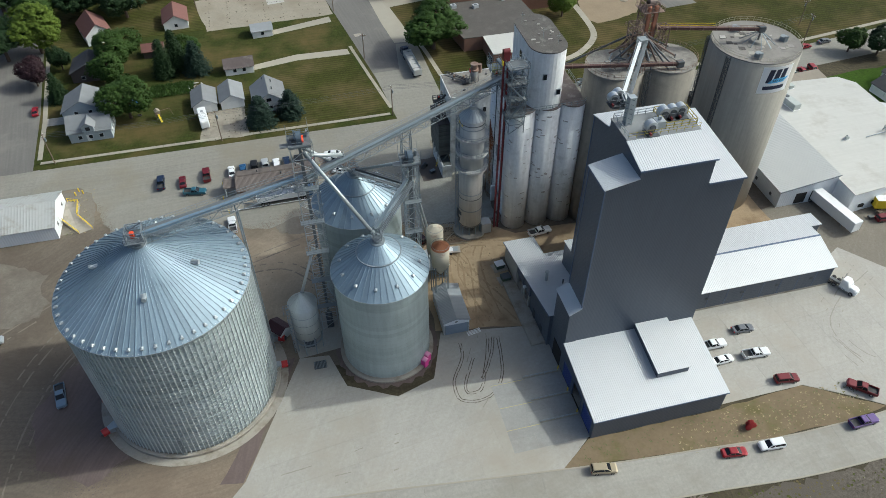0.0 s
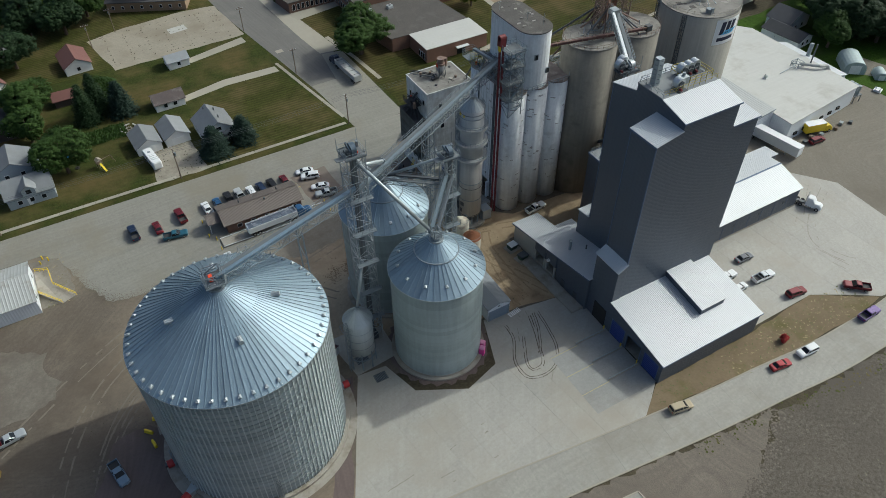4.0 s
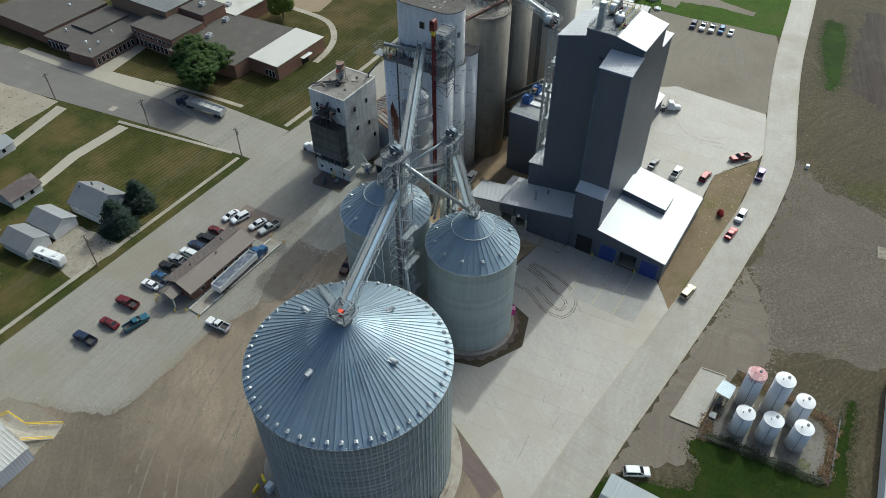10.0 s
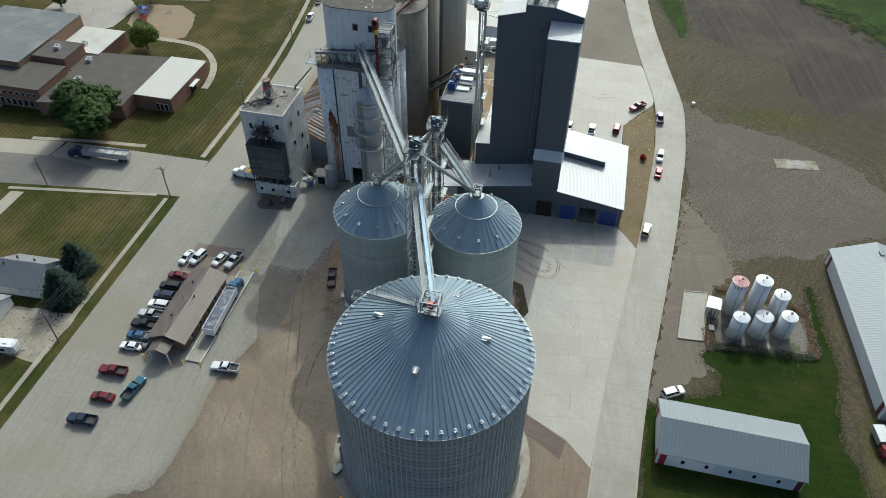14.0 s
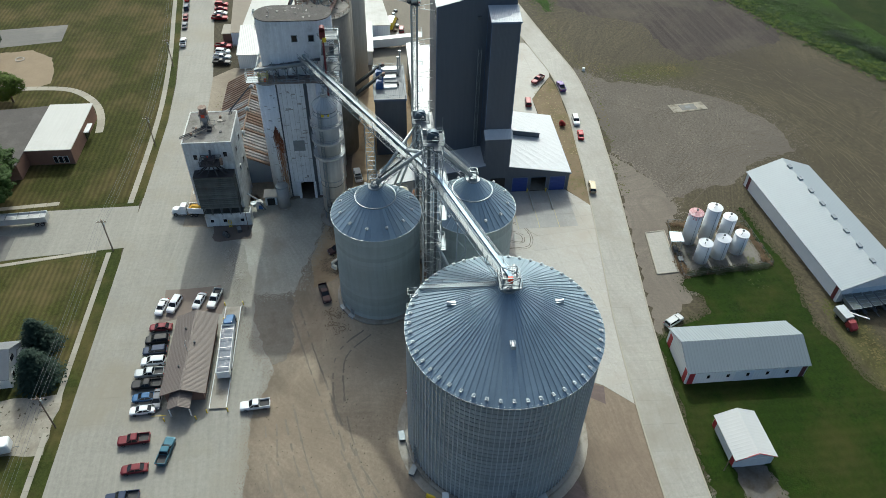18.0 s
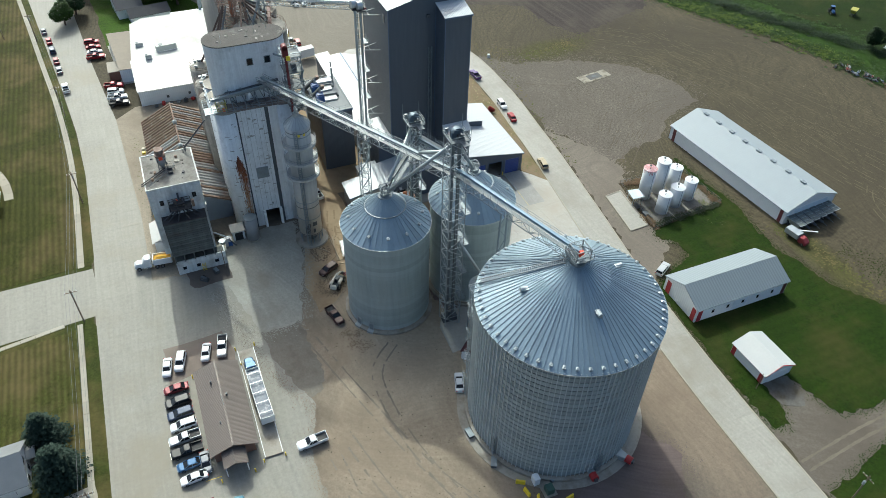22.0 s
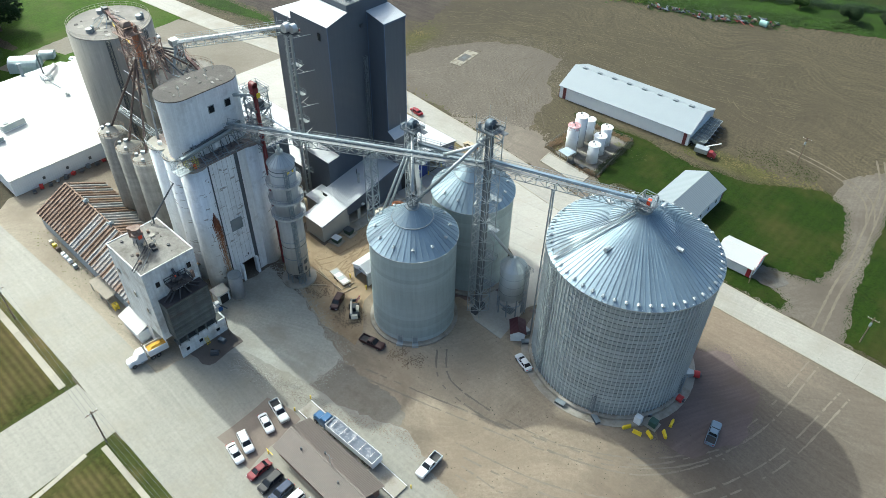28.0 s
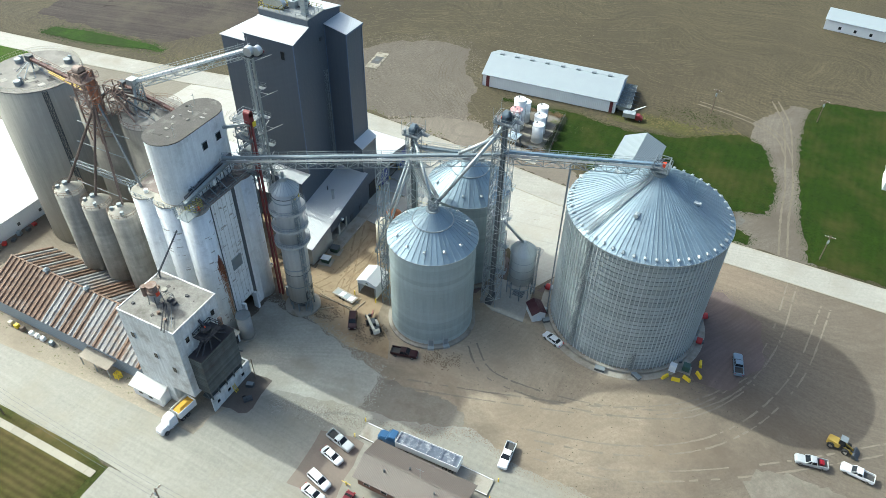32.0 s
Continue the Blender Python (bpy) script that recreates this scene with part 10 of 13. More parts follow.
TRUNK = {"broad": [trunk_mesh("broad", s) for s in (1, 2)], "spruce": [trunk_mesh("spruce", 3)]}
TREES = [  # kind, x, y, height, width factor, leaf, label
    ("broad", 49.2, 213.6, 14.5, 1.42, 0, "broad green shade tree before the school"), ("broad", 98.8, 224.6, 9.5, 1.0, 1, "bright yellow-green tree beside the school"), ("broad", 131.5, 242.0, 9.0, 1.0, 2, "dark tree at the play court"), ("broad", 120.0, 272.0, 9.5, 0.95, 0, "bright yellow-green tree beside the school"),
    ("broad", -78.0, 243.0, 16.0, 1.1, 1, "tall yellow-green tree at the street"), ("broad", -76.4, 221.5, 9.0, 1.0, 3, "dark purple-leaved tree at the street"),
    ("spruce", -68.6, 211.0, 9.0, 1.0, 2, "dark conifer beside a house"), ("broad", -70.0, 230.0, 7.5, 1.0, 2, "dark green tree beside a house"),
    ("broad", -51.5, 226.0, 13.0, 1.15, 0, "broad green tree between houses"), ("broad", -47.0, 196.0, 13.0, 1.05, 0, "green tree beside the grey house"),
    ("broad", -53.5, 216.0, 11.0, 1.0, 0, "green tree between houses"), ("spruce", -37.5, 218.0, 12.0, 0.9, 2, "dark green conifer in the lawn"), ("spruce", -33.6, 221.0, 13.0, 0.9, 2, "dark green conifer in the lawn"),
    ("spruce", -27.6, 217.5, 10.5, 1.15, 4, "blue-green spruce in the lawn"), ("broad", -30.0, 226.0, 9.0, 0.9, 0, "green tree behind the conifers"),
    ("spruce", -9.6, 183.9, 8.6, 1.5, 4, "blue-green spruce beside a small house"), ("spruce", -0.8, 186.2, 8.0, 1.45, 4, "blue-green spruce beside a small house"),
    ("broad", -88.0, 240.0, 14.0, 1.2, 2, "dark green tree at the street"), ("broad", -66.0, 266.0, 14.0, 1.3, 2, "dark green tree behind the houses"), ("broad", -80.0, 262.0, 13.0, 1.2, 0, "green tree behind the houses"),
    ("broad", -45.0, 282.0, 14.0, 1.2, 2, "dark green tree behind the houses"), ("broad", -25.0, 288.0, 12.0, 1.2, 0, "green tree behind the houses"), ("broad", -95.0, 275.0, 15.0, 1.3, 2, "dark green tree at the street"), ("broad", -104.0, 215.0, 14.0, 1.2, 2, "dark green tree across the street"),
    ("broad", -58.0, 284.0, 14.0, 1.3, 0, "green tree behind the houses"), ("broad", 195.0, 146.0, 15.0, 1.25, 2, "large dark tree behind the plant"), ("broad", 203.0, 132.0, 14.0, 1.25, 2, "large dark tree behind the plant"), ("broad", 186.0, 138.0, 12.0, 1.15, 0, "green tree behind the plant"),
    ("broad", 208.0, 152.0, 15.0, 1.2, 2, "large dark tree behind the plant"), ("broad", 216.0, 120.0, 14.0, 1.2, 2, "large dark tree behind the plant"), ("broad", 204.0, 160.0, 13.0, 1.2, 0, "green tree behind a house"), ("broad", 182.0, 178.0, 8.0, 1.1, 0, "green tree at the street corner"),
    ("broad", 190.0, 174.0, 9.0, 1.2, 2, "dark green tree at the street corner"), ("broad", 224.0, 140.0, 14.0, 1.3, 2, "large dark tree behind the plant"), ("broad", 214.0, 172.0, 12.0, 1.3, 2, "dark green tree far down the street"),
    ("broad", 196.0, 138.0, 15.0, 1.3, 2, "large dark tree behind the plant"), ("broad", 206.0, 142.0, 16.0, 1.35, 2, "large dark tree behind the plant"), ("broad", 212.0, 134.0, 14.0, 1.3, 2, "large dark tree behind the plant"), ("broad", 222.0, 128.0, 15.0, 1.3, 2, "large dark tree behind the plant"), ("broad", 232.0, 134.0, 16.0, 1.3, 2, "large dark tree behind the plant"), ("broad", 200.0, 150.0, 15.0, 1.3, 2, "large dark tree behind the plant"), ("broad", 218.0, 150.0, 16.0, 1.3, 2, "large dark tree behind the plant"), ("broad", 236.0, 118.0, 15.0, 1.3, 2, "large dark tree behind the plant"),
    ("broad", -34.0, 278.0, 13.0, 1.25, 2, "large dark tree beside the church"), ("broad", -40.0, 290.0, 14.0, 1.3, 1, "bright green tree behind the church"), ("broad", -52.0, 262.0, 13.0, 1.2, 2, "dark green tree behind the houses"), ("broad", -86.0, 286.0, 15.0, 1.3, 2, "dark green tree at the street"), ("broad", -72.0, 296.0, 15.0, 1.3, 2, "dark green tree behind the houses"),
    ("broad", 64.6, -90.0, 7.5, 0.85, 2, "dark bush in the ditch"),
    ("broad", -4.0, -112.0, 6.0, 1.3, 2, "dark bush in the ditch"), ("broad", -16.0, -118.0, 5.0, 1.4, 2, "dark bush in the ditch"), ("broad", 15.0, -110.0, 5.0, 1.4, 0, "green bush in the ditch"),
]
for k, (kind, x, y, h, wide, leaf, label) in enumerate(TREES):
    th = thing("tree", label, "tree", x, y, 0.05, (k * 67) % 360)
    th.scale = (h * wide * 1.25, h * wide * 1.25, h * 1.08)
    part("trunk", TRUNK[kind][k % len(TRUNK[kind])], BARK, th, world=False)
    part("crown", CROWN[kind][k % len(CROWN[kind])], LEAF[leaf], th, world=False)


def brush(label, line, width, height, count, material, seed):
    """A tangled band of low bushes: leaves in many clumps of uneven height."""
    rnd = np.random.default_rng(seed)
    pts = np.array(line, float)
    leg = np.linalg.norm(np.diff(pts, axis=0), axis=1)
    at = rnd.choice(len(leg), size=count, p=leg / leg.sum())
    t = rnd.uniform(size=(count, 1))
    c = pts[at] * (1 - t) + pts[at + 1] * t + rnd.normal(size=(count, 2)) * width
    tall = height * rnd.uniform(0.25, 1.0, size=count) * (0.6 + 0.4 * np.sin(c[:, 0] * 0.5 + seed))
    n = 34
    P = np.repeat(np.column_stack([c, tall * 0.5 + 0.1]), n, axis=0) + rnd.normal(size=(count * n, 3)) * np.repeat(np.column_stack([tall * 0.36 + 0.25, tall * 0.36 + 0.25, tall * 0.28]), n, axis=0)
    P[:, 2] = np.maximum(P[:, 2], 0.1)
    a, s = rnd.uniform(0, 2 * math.pi, size=(len(P), 1)), rnd.uniform(0.10, 0.24, size=(len(P), 1))
    T = np.hstack([np.cos(a), np.sin(a), rnd.uniform(-0.5, 0.5, size=a.shape)]) * s
    B = np.hstack([-np.sin(a), np.cos(a), rnd.uniform(-0.5, 0.5, size=a.shape)]) * s * 0.7
    V = np.stack([P - T, P + B, P + T, P - B], 1).reshape(-1, 3)
    m = bpy.data.meshes.new("brush")
    m.from_pydata(V.tolist(), [], np.arange(len(V)).reshape(-1, 4).tolist())
    tagged(part("brush", m, material), label, "bushes", kind="stuff")


brush("dark tangled brush along the ditch", [(130, -54), (106, -66), (84, -78), (69, -85), (50, -96), (36, -104.5), (26, -109.5), (0, -124), (-30, -140)], 1.8, 2.6, 1700, LEAF[2], 21)
brush("bright weeds on the ditch's bank", [(200, 0), (160, -31), (126, -46), (96, -61), (77, -68), (56, -76), (40, -82), (20, -92), (-10, -108)], 3.2, 1.0, 1500, LEAF[0], 22)
brush("yellow-green weeds on the ditch's far bank", [(170, -40), (130, -58), (92, -80), (70, -92), (48, -104), (26, -116)], 4.0, 0.9, 1000, LEAF[0], 23)
brush("weeds round the scrap row", [(60, -69), (49.3, -71.9), (34.4, -76), (25.1, -83.2), (13.9, -86.3)], 2.0, 0.7, 260, LEAF[0], 24)
brush("bright tall weeds on the ditch's bank", [(200, 2), (160, -30), (126, -44), (96, -60), (77, -67), (58, -75)], 2.6, 1.0, 900, LEAF[1], 25)


# ---- tanks and their pad ----
WORN_WHITE = mat("worn_white_tank", (0.68, 0.70, 0.72), 0.55, 0, 0.1, 0.4, 3.0, dirt=(0.40, 0.36, 0.33), dirt_amount=0.12, dirt_scale=0.6)
PINK_TOP = mat("faded_red_top", (0.48, 0.25, 0.26), 0.7, spread=0.4, scale=0.8, fine=5.0, dirt=(0.70, 0.68, 0.68), dirt_amount=0.4, dirt_scale=0.8)
WEEDY_SOIL = mat("brown_weedy_soil", (0.080, 0.060, 0.036), 0.95, 0, 0.4, 0.3, 3.0, 0.06, dirt=(0.050, 0.048, 0.022), dirt_amount=0.5, dirt_scale=0.3, grit=0.7, spec=0.1)
PAD_GREY = mat("stained_pad_concrete", (0.165, 0.155, 0.138), 0.92, 0, 0.26, 0.2, 2.4, 0.02, dirt=(0.085, 0.078, 0.062), dirt_amount=0.5, dirt_scale=0.16, grit=0.35, spec=0.2)
sheet("pad_border", ragged([(28.6, 40.9), (28.4, 31.5), (25.8, 22.4), (24.2, 20.7), (11.5, 19.9), (10.0, 34.0), (8.8, 43.0), (16.3, 42.4)], 1.0, 0.3, 20), 0.085, WEEDY_SOIL, "strip of brown weeds round the tank pad", "soil")
sheet("tank_pad", ragged([(24.9, 41.2), (25.2, 24.0), (22.8, 21.9), (12.3, 21.2), (11.3, 33.6), (10.4, 41.8)], 3, 0.1, 21), 0.13, PAD_GREY, "raised grey concrete tank pad with dark stains", "concrete pad", 0.12)
for k, (x, y, r, h, label) in enumerate(((21.65, 37.7, 1.75, 9.3, "tall white tank with a faded red top"), (22.4, 32.9, 1.8, 10.0, "tall white upright tank"), (22.3, 28.2, 1.7, 6.8, "smaller white upright tank"), (14.6, 37.0, 1.7, 5.8, "short white upright tank"), (15.8, 32.2, 1.8, 5.9, "short white upright tank"), (17.0, 27.0, 1.7, 5.9, "short white upright tank"))):
    th = thing("liquid_tank", label, "tank", x, y, 0.1, group="white tanks on a pad")
    part("shell", Geo().cyl(x, y, r, 0.2, h, 36), WORN_WHITE, th, smooth=True)
    part("lid", Geo().cyl(x, y, r, h, h + 0.3, 36, 0.3), PINK_TOP if k == 0 else WORN_WHITE, th)
    part("rim", Geo().ring(x, y, r - 0.04, r + 0.06, h - 0.12, h + 0.04, 36), PINK_TOP if k == 0 else WORN_WHITE, th)
    part("seam", Geo().ring(x, y, r - 0.04, r + 0.035, h * 0.52, h * 0.52 + 0.07, 36), WORN_WHITE, th)
    if k == 0:                                        # old red paint that has run down
        rnd = random.Random(5)
        for i in range(26):
            q, drop = i * 2 * math.pi / 26 + rnd.uniform(-0.08, 0.08), rnd.uniform(0.25, 1.3)
            w = rnd.uniform(0.04, 0.11)
            c = [(x + (r + 0.012) * math.cos(q + w * e), y + (r + 0.012) * math.sin(q + w * e)) for e in (-1, 1)]
            part("paint_run", Geo().add([(*c[0], h - 0.1), (*c[1], h - 0.1), (*c[1], h - 0.1 - drop * 0.8), (*c[0], h - 0.1 - drop)], [(0, 3, 2, 1)]), PINK_TOP, th)
    part("hatch", Geo().cyl(x + 0.6, y - 0.4, 0.28, h + 0.1, h + 0.5, 12).tube((x - 0.5, y + 0.5, h), (x - 0.5, y + 0.5, h + 0.7), 0.08), STEEL_DARK, th)
    part("plinth", Geo().cyl(x, y, r + 0.2, 0.1, 0.2, 36), CONC, th)
    part("fill_pipe", Geo().tube((x - r - 0.1, y, 0.2), (x - r - 0.1, y, h), 0.06, 6), STEEL, th)
for x0, x1, y in ((10.8, 19.8, 35.2), (11.8, 20.2, 30.0)):
    sheet("pad_strip", [(x0, y - 0.3), (x1, y - 0.3), (x1, y + 0.3), (x0, y + 0.3)], 0.145, WALKWAY, "narrow pale concrete strip", "pavement")
sheet("load_pad", [(25.2, 47.4), (25.8, 42.4), (11.0, 43.6), (10.6, 49.0)], 0.12, SLAB, "pale concrete loading pad with a curb", "pavement")
g = Geo()
for a, b in (((25.2, 47.4), (25.8, 42.4)), ((25.8, 42.4), (11.0, 43.6)), ((11.0, 43.6), (10.6, 49.0)), ((10.6, 49.0), (25.2, 47.4))):
    g.beam((*a, 0.16), (*b, 0.16), 0.25, 0.2)
solid("pad_curb", g, WALKWAY, "low concrete curb round the loading pad", "curb", "structure")
th = thing("pump_shelter", "small pump shelter with a grey metal roof", "shelter", 18.4, 42.2, 0.1)
part("roof", Geo().slab([(22.6, 42.7, 2.7), (21.6, 40.1, 3.2), (18.1, 40.4, 3.2), (18.9, 43.4, 2.7)], 0.1), mat("shelter_roof_steel", (0.34, 0.41, 0.47), 0.45, 0.4, ribs=("x", 0.4), rib_depth=0.03), th, "ribbed blue-grey roof")
for x, y in ((21.5, 40.4), (18.4, 40.7), (22.2, 42.5), (19.1, 43.1)):
    part("post", Geo().beam((x, y, 0), (x, y, 2.75), 0.12), STEEL, th)
part("ladder", Geo().beam((18.0, 41.4, 0.1), (18.2, 41.4, 3.2), 0.08).beam((18.0, 42.2, 0.1), (18.2, 42.2, 3.2), 0.08), STEEL_DARK, th, "dark ladder")
for k in range(8):
    part("rung", Geo().beam((18.0 + 0.02 * k, 41.4, 0.4 + 0.36 * k), (18.0 + 0.02 * k, 42.2, 0.4 + 0.36 * k), 0.07), STEEL_DARK, th)
part("pump", Geo().box(17.6, 41.6, 0.1, 19.4, 42.4, 1.0).tube((17.4, 42, 0.6), (12.6, 41.2, 0.6), 0.12), STEEL_DARK, th)
part("steps", Geo().box(13.4, 41.4, 0.1, 15.4, 42.6, 0.5).box(13.9, 41.4, 0.5, 15.4, 42.6, 0.9), STEEL_DARK, th)
th = thing("pad_fence", "thin sagging wire fence round the tank pad", "fence", 18, 31)
line = [(16.3, 42.5), (28.6, 40.7), (28.6, 31.0), (27.0, 20.8), (11.8, 19.8), (10.2, 34.0), (8.9, 43.0), (16.3, 42.5)]
for (xa, ya), (xb, yb) in zip(line, line[1:]):
    n = round(math.hypot(xb - xa, yb - ya) / 3.2)
    for k in range(n):
        p, q = (xa + (xb - xa) * k / n, ya + (yb - ya) * k / n), (xa + (xb - xa) * (k + 1) / n, ya + (yb - ya) * (k + 1) / n)
        part("post", Geo().beam((*p, 0), (*p, 1.25), 0.10), WOOD_POLE, th)
        for z in (0.6, 1.15):
            part("wire", Geo().beam((*p, z), (*q, z), 0.045), STEEL_DARK, th)
DRY_LEAF, WEED_SHADE_LEAF = mat("dry_brown_leaf", (0.125, 0.080, 0.042), 0.9, spread=0.5), mat("weed_and_shade_leaf", (0.030, 0.040, 0.014), 0.9, spread=0.5)
brush("dry brown weeds along the tank pad", [(27.4, 40.0), (27.0, 31.0), (25.8, 23.0), (23.6, 20.9), (12.0, 20.4)], 0.45, 0.8, 110, DRY_LEAF, 51)
brush("dry brown weeds beside the loading pad", [(16.0, 42.3), (9.6, 42.4)], 0.4, 0.8, 40, DRY_LEAF, 52)
# dark leaves serve as weeds and as the pad edge's shadow band
brush("dark weeds and painted edge shade along the tank pad's low side", [(11.4, 21.0), (10.6, 33.0), (9.8, 41.4)], 0.35, 0.7, 90, WEED_SHADE_LEAF, 53)

# ---- details of the sheds ----
for k in range(8):
    x = -18.5 + 5.2 * k
    part("ridge_vent", Geo().box(x, -0.45, 7.3, x + 1.4, 0.45, 8.0), mat("ridge_vent_grey", (0.22, 0.25, 0.27), 0.6), shed_long, world=False)
PANEL_MAROON_PANEL = mat("maroon_panel", (0.12, 0.03, 0.035), 0.5)
part("corner_panel", Geo().box(22.2, 7.6, 0, 22.32, 9.06, 4.1), PANEL_MAROON_PANEL, shed_long, "maroon corner panel", world=False)
part("corner_panel", Geo().box(19.8, 9.0, 0, 20.9, 9.1, 4.1), PANEL_MAROON_PANEL, shed_long, "maroon corner panel", world=False)
part("corner_panel", Geo().box(-21.4, 9.0, 0, -20.4, 9.1, 4.1), PANEL_MAROON_PANEL, shed_long, "maroon corner panel", world=False)
part("end_door", Geo().box(-22.34, -6.0, 0, -22.24, 6.0, 4.0), mat("pale_blue_door", (0.55, 0.63, 0.70), 0.5, ribs=("z", 0.6), rib_depth=0.02), shed_long, "wide pale blue end door", world=False)
REDP = mat("red_panel", (0.33, 0.03, 0.04), 0.5)
part("corner_panel", Geo().box(12.75, -5.0, 0, 12.86, -3.6, 3.6), REDP, shed_mid, "red corner door panel", world=False)
part("corner_panel", Geo().box(12.75, 4.2, 0, 12.86, 5.4, 3.6), REDP, shed_mid, "red corner door panel", world=False)
part("corner_panel", Geo().box(11.2, 5.76, 0, 12.4, 5.86, 3.7), REDP, shed_mid, "red corner door panel", world=False)
part("corner_panel", Geo().box(-12.6, 5.76, 0, -11.6, 5.86, 3.7), mat("maroon_panel_dark", (0.10, 0.03, 0.04), 0.5), shed_mid, world=False)
for k in range(5):
    w = part("window", Geo().box(-9.0 + 4.2 * k, 5.74, 1.5, -8.2 + 4.2 * k, 5.84, 2.7), TRIM_WHITE, shed_mid, world=False)
    part("pane", Geo().box(-8.9 + 4.2 * k, 5.84, 1.6, -8.3 + 4.2 * k, 5.88, 2.6), GLASS, w, world=False)
part("roll_door", Geo().box(-1.4, 5.76, 0, 2.6, 5.83, 3.2), mat("pale_roll_door", (0.60, 0.66, 0.72), 0.5, ribs=("z", 0.4), rib_depth=0.02), shed_mid, world=False)
part("corner_panel", Geo().box(-4.4, 3.76, 0, -3.4, 3.86, 2.6), REDP, shed_small, "red corner panel", world=False)
part("corner_panel", Geo().box(3.6, 3.76, 0, 4.6, 3.86, 2.6), REDP, shed_small, "red corner panel", world=False)
part("roll_door", Geo().box(-4.8, -2.6, 0, -4.66, 2.4, 2.6), WHITE, shed_small, "white overhead door", world=False)
part("edge_trim", Geo().beam((-5.0, -4.1, 2.75), (-5.0, 0, 4.6), 0.14).beam((-5.0, 0, 4.6), (-5.0, 4.1, 2.75), 0.14), REDP, shed_small, "red gable trim", world=False)
part("side_door", Geo().box(10.9, -2.0, 0, 11.08, 2.0, 3.2), WHITE, shed_west, world=False)
part("side_vent", Geo().box(10.96, 3.2, 2.0, 11.06, 4.0, 2.8).box(10.96, -4.2, 2.0, 11.06, -3.4, 2.8), STEEL_DARK, shed_west, world=False)

# farm wagons at the shed's open end
WAGON_TARP = mat("dull_wagon_cover", (0.115, 0.135, 0.13), 0.8, spread=0.4, scale=0.8, fine=3.0)
for k in range(6):
    th = thing("farm_wagon", "silver hopper farm wagon in a row", "wagon", -3.6 + 0.35 * k, 8.6 - 2.6 * k, 0.05, 184, "wagons beside the shed")
    part("hopper", Geo().hexa([(-1.2, -0.7, 0.9), (1.2, -0.7, 0.9), (1.2, 0.7, 0.9), (-1.2, 0.7, 0.9)], [(-2.3, -1.1, 2.4), (2.3, -1.1, 2.4), (2.3, 1.1, 2.4), (-2.3, 1.1, 2.4)]), GALV, th, world=False)
    part("frame", Geo().box(-2.4, -0.4, 0.6, 2.6, 0.4, 0.8).beam((2.5, 0, 0.6), (4.0, 0, 0.5), 0.12), STEEL_DARK, th, world=False)
    part("tarp", Geo().box(-2.15, -0.95, 2.38, 2.15, 0.95, 2.44), WAGON_TARP, th, "dull grey-green cover", world=False)
    for x in (-1.1, 0.0, 1.1):
        part("bow", Geo().beam((x, -1.1, 2.47), (x, 1.1, 2.47), 0.09), STEEL, th, world=False)
    part("rim_rail", Geo().beam((-2.3, -1.1, 2.42), (2.3, -1.1, 2.42), 0.1).beam((-2.3, 1.1, 2.42), (2.3, 1.1, 2.42), 0.1).beam((-2.3, -1.1, 2.42), (-2.3, 1.1, 2.42), 0.1), STEEL, th, world=False)
    for a in (-1.4, 1.4):
        for s in (-1, 1):
            big_wheel(th, a, s * 0.8, 0.42, 0.25)
th = thing("grain_truck", "old red farm truck with a silver box", "truck", -7.2, 11.6, 0.05, 190)
part("box", Geo().box(-2.8, -1.1, 1.0, 1.0, 1.1, 2.4), GALV, th, world=False)
part("cab", stack(Geo(), [(0.5, 1.1, 3.4, 0.95, 0.2), (1.2, 1.1, 3.4, 0.95, 0.25), (2.0, 1.15, 2.3, 0.85, 0.2)]), mat("deep_red_cab", (0.24, 0.028, 0.032), 0.5), th, world=False)
part("auger", Geo().tube((-2.0, 1.4, 1.0), (3.6, 2.0, 4.2), 0.16), WHITE, th, world=False)
for a in (-1.6, 2.6):
    for s in (-1, 1):
        big_wheel(th, a, s * 0.9, 0.45, 0.3)
th = thing("dark_trailer", "dark flatbed trailer behind the long shed", "trailer", 30.5, -6.6, 0.05, 5)
part("bed", Geo().box(-4, -1.1, 0.8, 4, 1.1, 1.8), STEEL_DARK, th, world=False)
for s in (-1, 1):
    big_wheel(th, -1.0, s * 1.0)

# ---- office ----
for k in range(5):
    x = -14.5 + 3.6 * k
    for y, s in ((150.38, -1), (157.82, 1)):
        w = part("window", Geo().box(x, y - 0.05, 1.0, x + 1.2, y + 0.05, 2.1), TRIM_WHITE, off)
        part("pane", Geo().box(x + 0.08, y - 0.08, 1.08, x + 1.12, y + 0.08, 2.02), GLASS, w)
part("porch_roof", Geo().slab([(-21.0, 152.2, 3.0), (-17.2, 152.2, 3.0), (-17.2, 154.4, 4.0), (-21.0, 154.4, 4.0)], 0.12).slab([(-21.0, 154.4, 4.0), (-17.2, 154.4, 4.0), (-17.2, 156.6, 3.0), (-21.0, 156.6, 3.0)], 0.12), BROWN_ROOF, off, "gabled brown porch roof")
for y in (152.5, 156.3):
    part("porch_post", Geo().beam((-20.6, y, 0), (-20.6, y, 2.9), 0.2), WHITE, off)
part("entry_door", Geo().box(-17.1, 153.6, 0, -16.96, 155.0, 2.2), mat("maroon_door", (0.15, 0.03, 0.03), 0.5), off)
part("roof_vent", Geo().cyl(-6.0, 153.2, 0.2, 4.5, 5.1, 10).cyl(-2.0, 155.6, 0.16, 4.2, 5.0, 10).cyl(-12.0, 155.4, 0.16, 4.2, 5.0, 10), STEEL_DARK, off)
